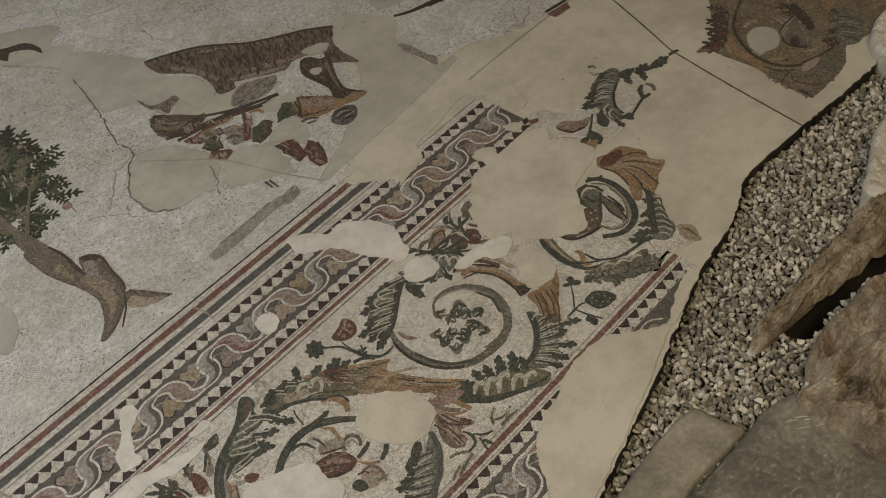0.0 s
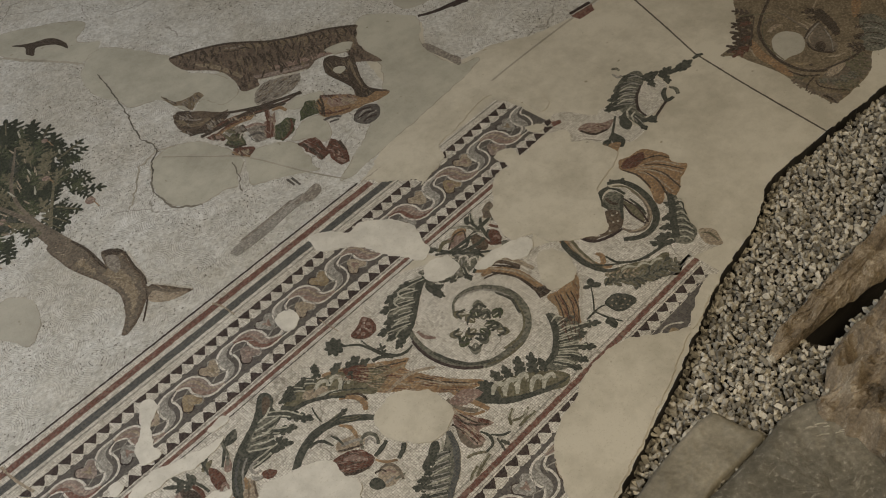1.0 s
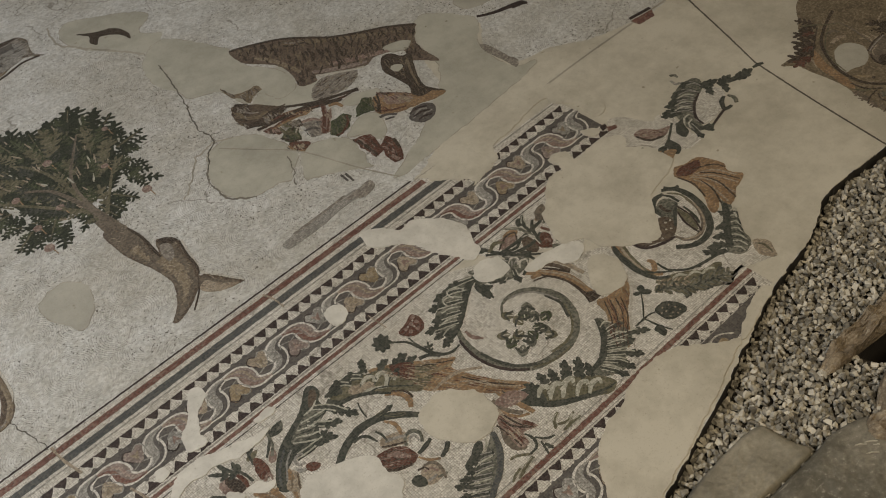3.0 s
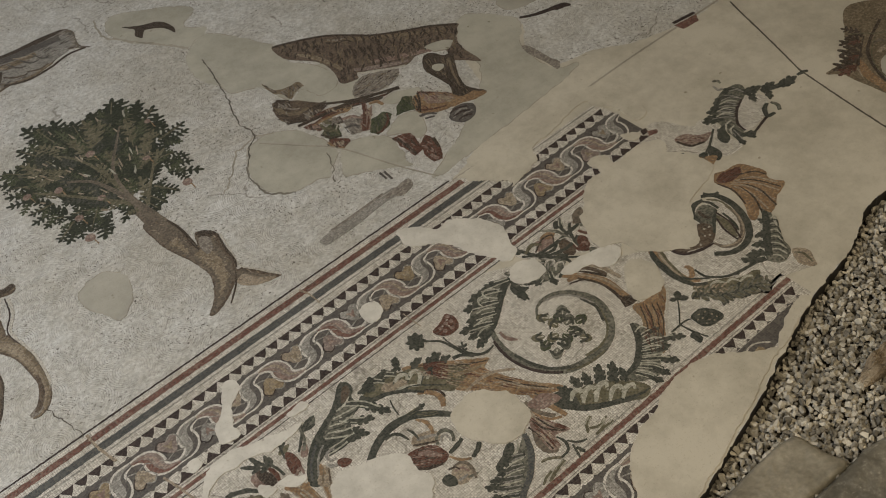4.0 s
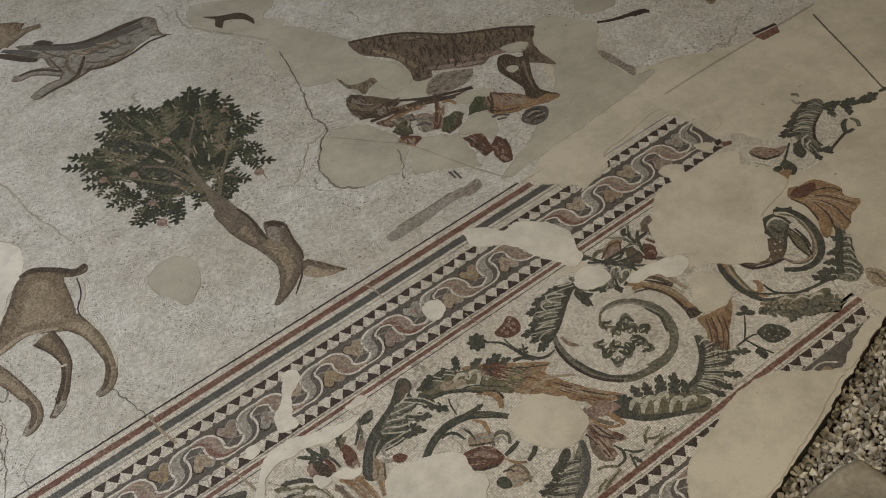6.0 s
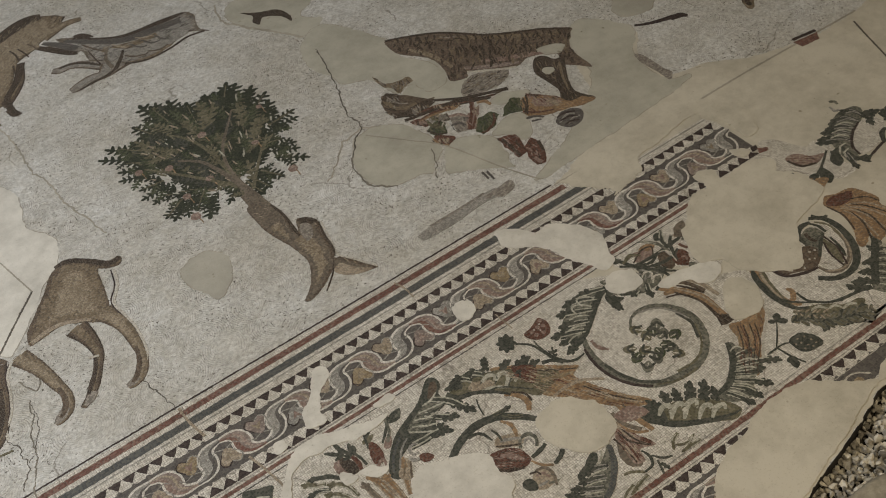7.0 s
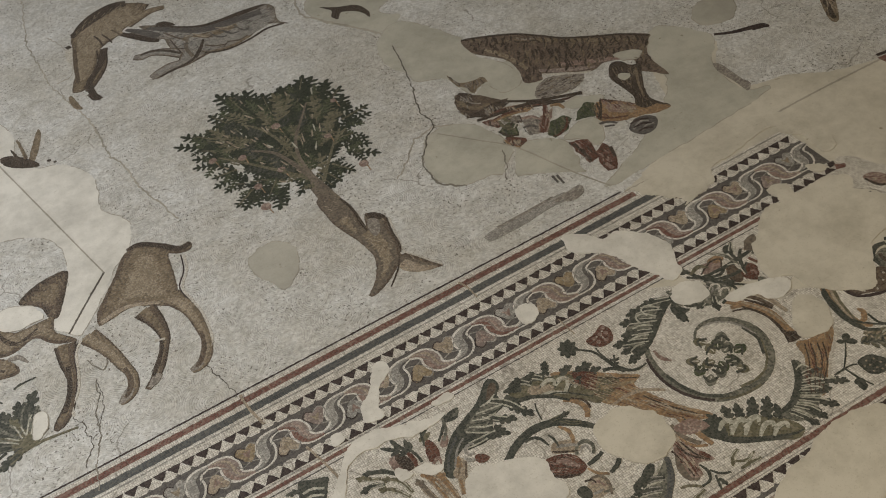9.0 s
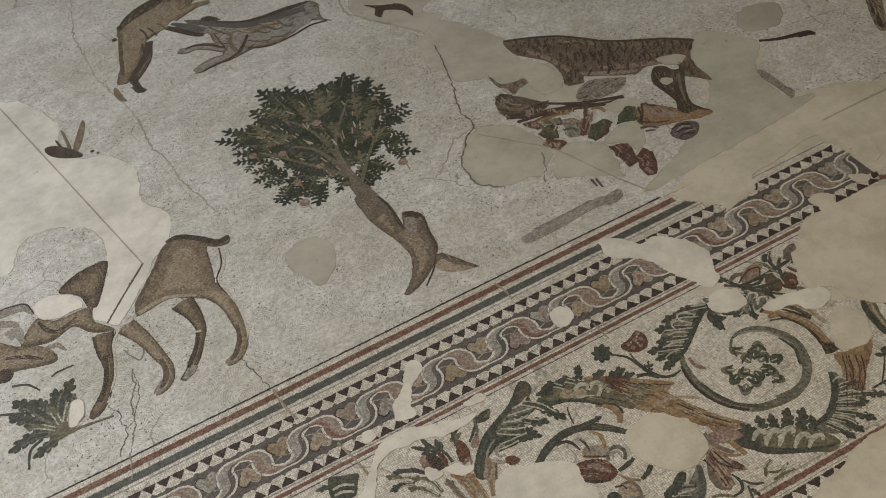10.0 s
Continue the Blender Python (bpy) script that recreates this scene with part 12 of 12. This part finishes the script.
inlay(floor, "mortar_patch", [(0.257, -0.337), (0.279, -0.347), (0.291, -0.378), (0.271, -0.392), (0.250, -0.382)], MORTAR_PALE, 8)
inlay(floor, "mortar_patch", [(0.305, -0.368), (0.336, -0.366), (0.354, -0.387), (0.381, -0.400), (0.363, -0.425), (0.334, -0.411), (0.309, -0.389)], MORTAR_PALE, 8)
inlay(floor, "mortar_patch", [(1.198, -0.955), (1.295, -0.920), (1.433, -0.927), (1.490, -0.966), (1.552, -1.022), (1.604, -1.057), (1.541, -1.081), (1.381, -1.133), (1.188, -1.186), (1.018, -1.228), (0.934, -1.246), (0.894, -1.195), (0.955, -1.126), (1.004, -1.048), (1.055, -0.998), (1.134, -0.965)], MORTAR, 8)
inlay(floor, "mortar_patch", [(1.799, -0.982), (1.811, -1.014), (1.711, -1.043), (1.624, -1.063), (1.611, -1.053), (1.690, -1.015)], MORTAR, 8)
inlay(floor, "mortar_patch", [(1.468, 0.191), (1.478, 0.176), (1.488, 0.147), (1.516, 0.113), (1.554, 0.071), (1.575, 0.024), (1.563, 0.010), (1.646, 0.031), (1.720, 0.047), (1.730, 0.083), (1.757, 0.113), (1.846, 0.116), (1.966, 0.137), (2.052, 0.142), (2.048, 0.119), (2.057, 0.090), (2.071, 0.066), (2.094, 0.039), (2.092, -0.025), (2.095, -0.070), (2.158, -0.058), (2.185, 0.127), (2.023, 0.223), (1.766, 0.214), (1.512, 0.196)], MORTAR, 7, jag=0.003)
inlay(floor, "mortar_patch", [(1.994, -0.088), (2.027, -0.099), (2.046, -0.128), (2.029, -0.149), (2.008, -0.140), (1.991, -0.115)], MORTAR, 8)
inlay(floor, "mortar_patch", [(1.814, -0.169), (1.818, -0.099), (1.886, -0.116), (1.881, -0.168), (2.003, -0.168), (2.070, -0.221), (1.974, -0.287), (1.801, -0.246), (1.637, -0.280), (1.684, -0.210), (1.756, -0.161)], MORTAR, 8, jag=0.003)
stroke(floor, "joint", [(-0.014, 0.194, 0.0087), (-0.010, 0.125, 0.0087), (0.006, 0.045, 0.0087)], FAWN, 7)
stroke(floor, "joint", [(0.078, -0.110, 0.0069), (0.096, -0.182, 0.0067), (0.115, -0.291, 0.0065)], FAWN, 7)
stroke(floor, "joint", [(0.772, 0.184, 0.0061), (0.785, 0.145, 0.0057), (0.787, 0.090, 0.0054)], FAWN, 7)
stroke(floor, "joint", [(0.942, -0.148, 0.0036), (0.945, -0.188, 0.0036), (0.948, -0.229, 0.0035)], FAWN, 7)

# ---- the border's stripes, teeth and running wave ----
border = thing("border_band", "dark and pale mosaic border band with teeth and a running wave", "mosaic border", "structure")
PERIOD, START, END = 0.2272, -1.35, 2.07


def stripe(y0, y1, mat, level, x0=START, x1=END, name="stripe"):
    pts = [(x0, y0), (x1, y0), (x1, y1), (x0, y1)]
    return inlay(border, name, pts, mat, level, jag=0.0011, smooth=False)


def tooth_row(y_base, y_tip, x0, x1):
    first = None
    k = int((x1 - x0) / (PERIOD / 5))
    for i in range(k):
        x, w = x0 + i * PERIOD / 5, PERIOD / 5
        pts = [(x, y_base), (x + w * 0.98, y_base), (x + w * 0.74, y_base * 0.45 + y_tip * 0.55), (x + w * 0.5, y_tip), (x + w * 0.26, y_base * 0.45 + y_tip * 0.55)]
        inlay(border, "tooth", pts, DARK, 3, jag=0.0014, smooth=False)
        low = y_tip + (y_tip - y_base) * 0.34
        inlay(border, "notch", [(x + w * 0.30, low), (x + w * 0.70, low), (x + w * 0.5, y_tip + (low - y_tip) * 0.3)], SLATE, 3.2, jag=0.0010, smooth=False)


def wave_band(y0, y1, x0, x1, phase):
    stripe(y0, y1, SLATE, 2, x0, x1, "wave_ground")
    mid, amp = (y0 + y1) / 2, abs(y1 - y0) / 2 - 0.024
    k0, k1 = math.floor((x0 - phase) / PERIOD), math.ceil((x1 - phase) / PERIOD)
    for k in range(k0, k1):
        base = phase + k * PERIOD
        for half, mat in ((0, ROSE), (1, WAVE_GREY)):
            pts = []
            for i in range(9):
                u = half * 0.5 + i / 16
                full = 0.012 + (0.046 if half == 0 else 0.044) * math.sin(math.pi * i / 8) ** 1.3
                pts.append((base + PERIOD * u + 0.0175 * math.sin(4 * math.pi * u), mid + amp * math.cos(2 * math.pi * u), full))
            if pts[0][0] < x0 or pts[-1][0] > x1 + 0.05:
                continue
            stroke(border, "ribbon", pts, mat, 3)
            c = curve_points(pts, False, 0.012)
            d = np.gradient(c[:, :2], axis=0)
            d /= np.linalg.norm(d, axis=1)[:, None]
            for s in (-1, 1):
                stroke(border, "outline", [(q[0] - s * t[1] * q[2] / 2, q[1] + s * t[0] * q[2] / 2, 0.0072) for q, t in zip(c, d)], CHALK, 4, jag=0.0008)
            shade, glint = ((PINK, FAWN) if k % 3 else (RED, PINK)) if half == 0 else (SLATE, SILVER)
            stroke(border, "ribbon_shade", [(q[0] + t[1] * q[2] * 0.28, q[1] - t[0] * q[2] * 0.28, q[2] * 0.3) for q, t in zip(c, d)], shade, 4)
            stroke(border, "ribbon_light", [(q[0] - t[1] * q[2] * 0.12, q[1] + t[0] * q[2] * 0.12, q[2] * 0.16) for q, t in zip(c, d)], glint, 4)
        for cx, cy, s in ((base + 0.004, mid - 0.022, -1), (base + PERIOD / 2 + 0.004, mid + 0.022, 1)):
            if cx - 0.04 < x0 or cx + 0.04 > x1:
                continue
            heart = [(cx + p * 1.45, cy + s * q * 1.3) for p, q in ((0, 0.015), (0.016, 0.025), (0.026, 0.010), (0.016, -0.010), (0, -0.026), (-0.016, -0.010), (-0.026, 0.010), (-0.016, 0.025))]
            tone = (FAWN, ROSE, WAVE_GREY, FAWN, OCHRE)[(2 * k + (s > 0)) % 5]
            h = inlay(border, "ivy_leaf", heart, tone, 4)
            for m in (-1, 1):
                stroke(h, "tendril", [(cx + m * 0.004, cy - s * 0.032, 0.003), (cx + m * 0.030, cy - s * 0.040, 0.0042), (cx + m * 0.044, cy - s * 0.026, 0.003)], SILVER, 4)
                stroke(h, "lobe_edge", [(cx, cy + s * 0.020, 0.0028), (cx + m * 0.020, cy + s * 0.032, 0.0042), (cx + m * 0.036, cy + s * 0.012, 0.0042), (cx + m * 0.018, cy - s * 0.018, 0.0028)], WAVE_GREY if m > 0 else DARK, 4.5)
            inlay(h, "leaf_heart", [(cx - 0.014, cy + s * 0.012), (cx, cy + s * 0.004), (cx + 0.014, cy + s * 0.012), (cx + 0.006, cy - s * 0.008), (cx, cy - s * 0.018), (cx - 0.006, cy - s * 0.008)], (FUR_LIGHT, PINK)[k % 2], 5)


stripe(0.196, 0.106, BORDER_WHITE, 1, START, 1.50, "stripe_ground")
stripe(0.106, -0.20, BORDER_WHITE, 1, START, END, "stripe_ground")
stripe(0.207, 0.201, DARK, 2, x1=1.44)
stripe(0.179, 0.156, RED, 2, x1=1.47)
stripe(0.137, 0.109, BLUE, 2, x1=1.53)
stripe(0.098, 0.094, SILVER, 2)
tooth_row(0.068, 0.036, START, END)
wave_band(0.025, -0.120, START, END, 0.030)
tooth_row(-0.163, -0.131, START, END)
stripe(-0.168, -0.172, SILVER, 2, x1=1.82)
stripe(-0.180, -0.194, RED, 2, x1=1.80)
stripe(-0.205, -0.209, SLATE, 2, x1=1.78)
# the outer edge of the border
stripe(-0.885, -1.000, BORDER_WHITE, 1, 0.55, 1.84, "stripe_ground")
stripe(-0.909, -0.926, RED, 2, 0.55, 1.84)
stripe(-0.895, -0.898, SILVER, 2, 0.55, 1.84)
stripe(-0.934, -0.937, SILVER, 2, 0.55, 1.84)
tooth_row(-0.943, -0.972, 0.55, 1.84)
wave_band(-0.981, -1.12, 0.55, 1.25, 0.10)
inlay(border, "wave_ground", [(1.44, -0.984), (1.80, -0.984), (1.77, -1.008), (1.62, -1.045), (1.44, -1.085)], SLATE, 2, smooth=False)
stroke(border, "outline", [(1.50, -1.06, 0.005), (1.52, -1.01, 0.005), (1.57, -1.0, 0.005), (1.61, -1.03, 0.005)], PALE, 4)
inlay(border, "ivy_leaf", [(1.55, -1.02), (1.575, -1.018), (1.58, -1.035), (1.56, -1.05), (1.545, -1.035)], OCHRE, 4)
GAP = [(1.783, -1.284), (1.885, -1.294), (2.006, -1.317), (2.120, -1.356), (2.316, -1.382), (2.455, -1.432), (2.281, -1.553), (2.127, -1.416), (1.944, -1.389), (1.815, -1.397), (1.794, -1.347)]
BED_EDGE = [(1.776, -1.421), (1.828, -1.375), (1.805, -1.315), (1.931, -1.306), (2.063, -1.325), (2.222, -1.350), (2.431, -1.372)]

# ---- gravel, paving and rubble beside the mosaic ----
def rim_y(x):
    for (ax, ay), (bx, by) in zip(RIM[1:], RIM):
        if ax <= x <= bx:
            return ay + (by - ay) * (x - ax) / (bx - ax + 1e-9)
    return -1.0


def boulder(name, outline, top, bottom, mat, label, category, dome=0.03, rough=0.012, rings=26, seed=0, tilt=(0, 0), undercut=1.0, facet=0.0):
    """A broken stone over an outline: worn shoulders, uneven top."""
    line = np.array(curve_points(outline, True, 0.009))
    mid = line.mean(axis=0)
    n = len(line)
    cut = random.Random(seed)
    planes = [(cut.uniform(-facet, facet), cut.uniform(-facet, facet), cut.uniform(0.0, 0.05)) for _ in range(8)] if facet else []
    verts, faces = [], []
    for q in line:
        e = noise.noise((q[0] * 9 + seed, q[1] * 9, 0)) * rough
        foot = mid + (q - mid) * undercut
        verts.append((foot[0] + e, foot[1] + e, bottom))
    for k in range(rings):
        u = k / (rings - 1)
        s = 1 - 0.985 * u
        for q in line:
            p = mid + (q - mid) * s
            z = top - dome * (1 - min(1, u * 6)) ** 2 + tilt[0] * (p[0] - mid[0]) + tilt[1] * (p[1] - mid[1])
            if planes:
                z -= max(0.0, max(a * (p[0] - mid[0]) + b * (p[1] - mid[1]) - c for a, b, c in planes))
            h = 1.6 * noise.ridged_multi_fractal((p[0] * 5 + seed, p[1] * 5, seed), 0.9, 2.1, 6, 1.0, 2.0) - 1.6 + 1.3 * noise.fractal((p[0] * 18, p[1] * 18, seed), 0.7, 2.1, 6)
            verts.append((p[0] + 0.3 * rough * noise.noise((p[0] * 30, p[1] * 30, seed)), p[1], z + rough * h))
    for k in range(rings):
        for i in range(n):
            a, b = k * n + i, k * n + (i + 1) % n
            faces.append((a, b, b + n, a + n))
    faces.append(tuple(rings * n + i for i in range(n)))
    area = sum(line[i][0] * line[(i + 1) % n][1] - line[(i + 1) % n][0] * line[i][1] for i in range(n))
    if area < 0:
        faces = [f[::-1] for f in faces]
    ob = link_mesh(name, verts, faces, mat)
    for poly in ob.data.polygons:
        poly.use_smooth = dome < 0.015
    return tagged(ob, label, category)


# the bed shares the near-black earth, a painted shade below the pebbles
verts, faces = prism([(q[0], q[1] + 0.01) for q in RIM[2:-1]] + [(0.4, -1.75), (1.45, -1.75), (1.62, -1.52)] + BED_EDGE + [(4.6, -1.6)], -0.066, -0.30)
tagged(link_mesh("gravel_bed", verts, faces, SHADE_EARTH), "earth bed under the gravel strip, coloured near-black as shade", "ground", kind="structure")

gravel_verts, gravel_faces = [], []
BALL = [Vector((x, y, z)) * 0.72 for x in (-1, 1) for y in (-1, 1) for z in (-1, 1)] + [Vector((0, 0, 1.05)), Vector((0.2, 1.0, 0)), Vector((1.0, -0.2, 0.1))]
BALL_FACES = [(1, 5, 8), (5, 7, 8), (7, 3, 8), (3, 1, 8), (0, 2, 6, 4), (0, 4, 5, 1), (0, 1, 3, 2), (2, 3, 9), (3, 7, 9), (7, 6, 9), (6, 2, 9), (4, 6, 10), (6, 7, 10), (7, 5, 10), (5, 4, 10)]
rng = random.Random(7)


def pebble(x, y, z, r):
    turn = Euler([rng.uniform(0, 6.3) for _ in range(3)]).to_matrix()
    sx, sy, sz = r * rng.uniform(0.8, 1.35), r * rng.uniform(0.65, 1.0), r * rng.uniform(0.5, 0.8)
    at = len(gravel_verts)
    for v in BALL:
        q = turn @ Vector(((v.x + rng.uniform(-0.4, 0.4)) * sx, (v.y + rng.uniform(-0.4, 0.4)) * sy, (v.z + rng.uniform(-0.4, 0.4)) * sz))
        gravel_verts.append((x + q.x, y + q.y, z + q.z))
    gravel_faces.extend(tuple(at + i for i in f) for f in BALL_FACES)


STEP = 0.0148
for layer, z in ((0, -0.058), (1, -0.040)):
    x = 0.75
    while x < 4.3:
        y = rim_y(x) + (0.0 if layer == 0 else -0.014)
        far = -1.50 if x < 2.1 else -1.45 - 0.1 * (x - 2.1)
        while y > far:
            px, py = x + rng.uniform(-0.45, 0.45) * STEP, y + rng.uniform(-0.45, 0.45) * STEP
            gap = inside(GAP, px, py)
            if not gap and rng.random() < (1.0 if layer == 0 else 0.8):
                pebble(px, py, z + rng.uniform(-0.006, 0.008), rng.uniform(0.0060, 0.0114))
            y -= STEP
        x += STEP
gravel = link_mesh("gravel", gravel_verts, gravel_faces, GRAVEL)
tagged(gravel, "loose grey crushed gravel in a strip beside the mosaic", "gravel", kind="stuff")


boulder("paving_slab", [(1.014, -1.285), (1.111, -1.260), (1.226, -1.251), (1.332, -1.251), (1.402, -1.263), (1.418, -1.285), (1.424, -1.353), (1.434, -1.414), (1.352, -1.416), (1.235, -1.405), (1.108, -1.404)], -0.012, -0.2, PAVING_PALE, "pale worn stone paving slab with chipped edges", "paving slab", 0.012, 0.0025, seed=1)
DARK_SLAB = boulder("paving_slab", [(1.432, -1.426), (1.504, -1.425), (1.585, -1.446), (1.633, -1.478), (1.633, -1.555), (1.629, -1.655), (1.627, -1.767), (1.587, -1.907), (1.410, -1.935), (1.100, -1.592), (1.113, -1.418), (1.228, -1.418)], -0.004, -0.2, PAVING, "dark grey weathered stone paving slab", "paving slab", 0.012, 0.003, seed=4)
scrape_at = random.Random(5)
for k in range(16):
    x, y = 1.505 + 0.010 * k + scrape_at.uniform(-0.02, 0.02), -1.50 - 0.013 * k + scrape_at.uniform(-0.016, 0.016)
    if not 1.40 < x < 1.62:
        continue
    long = scrape_at.uniform(0.010, 0.026)
    ob = stroke(None, "scrape", [(x, y, 0.0012), (x + long * 0.5, y - long * 0.35, 0.0022), (x + long, y - long * 0.9, 0.0012)], MARBLE, (0.0015,))
    ob.parent = DARK_SLAB
boulder("broken_stone", [(1.673, -1.280), (1.729, -1.260), (1.792, -1.251), (1.921, -1.263), (2.094, -1.274), (2.287, -1.280), (2.449, -1.297), (2.604, -1.340), (2.407, -1.473), (2.247, -1.401), (2.121, -1.396), (2.044, -1.384), (1.933, -1.347), (1.817, -1.324), (1.718, -1.314), (1.673, -1.301)], 0.03, -0.06, ROCK, "long brown broken stone leaning over a dark gap", "stone block", 0.02, 0.016, seed=9, tilt=(0.10, 0.10), undercut=0.45)
boulder("broken_stone", [(1.674, -1.450), (1.743, -1.424), (1.836, -1.414), (1.966, -1.436), (2.069, -1.451), (2.169, -1.535), (1.924, -1.749), (1.616, -1.865), (1.540, -1.739), (1.556, -1.626), (1.555, -1.531), (1.566, -1.480), (1.617, -1.463)], 0.13, -0.44, ROCK, "large brown broken stone block with pale cracks", "stone block", 0.05, 0.03, seed=15, undercut=0.8, facet=0.5)
boulder("marble_block", [(2.346, -1.259), (2.443, -1.222), (2.608, -1.158), (2.681, -1.168), (2.719, -1.274), (2.449, -1.407), (2.360, -1.344)], 0.08, -0.12, MARBLE, "white weathered marble block on the gravel", "marble block", 0.02, 0.008, seed=21)
boulder("rubble_stone", [(3.063, -0.907), (3.159, -0.872), (3.245, -0.881), (3.296, -0.994), (3.060, -1.110), (3.009, -1.013), (3.004, -0.964)], 0.06, -0.12, MARBLE, "pale yellowish rubble stone on the gravel", "stone", 0.03, 0.01, seed=27)
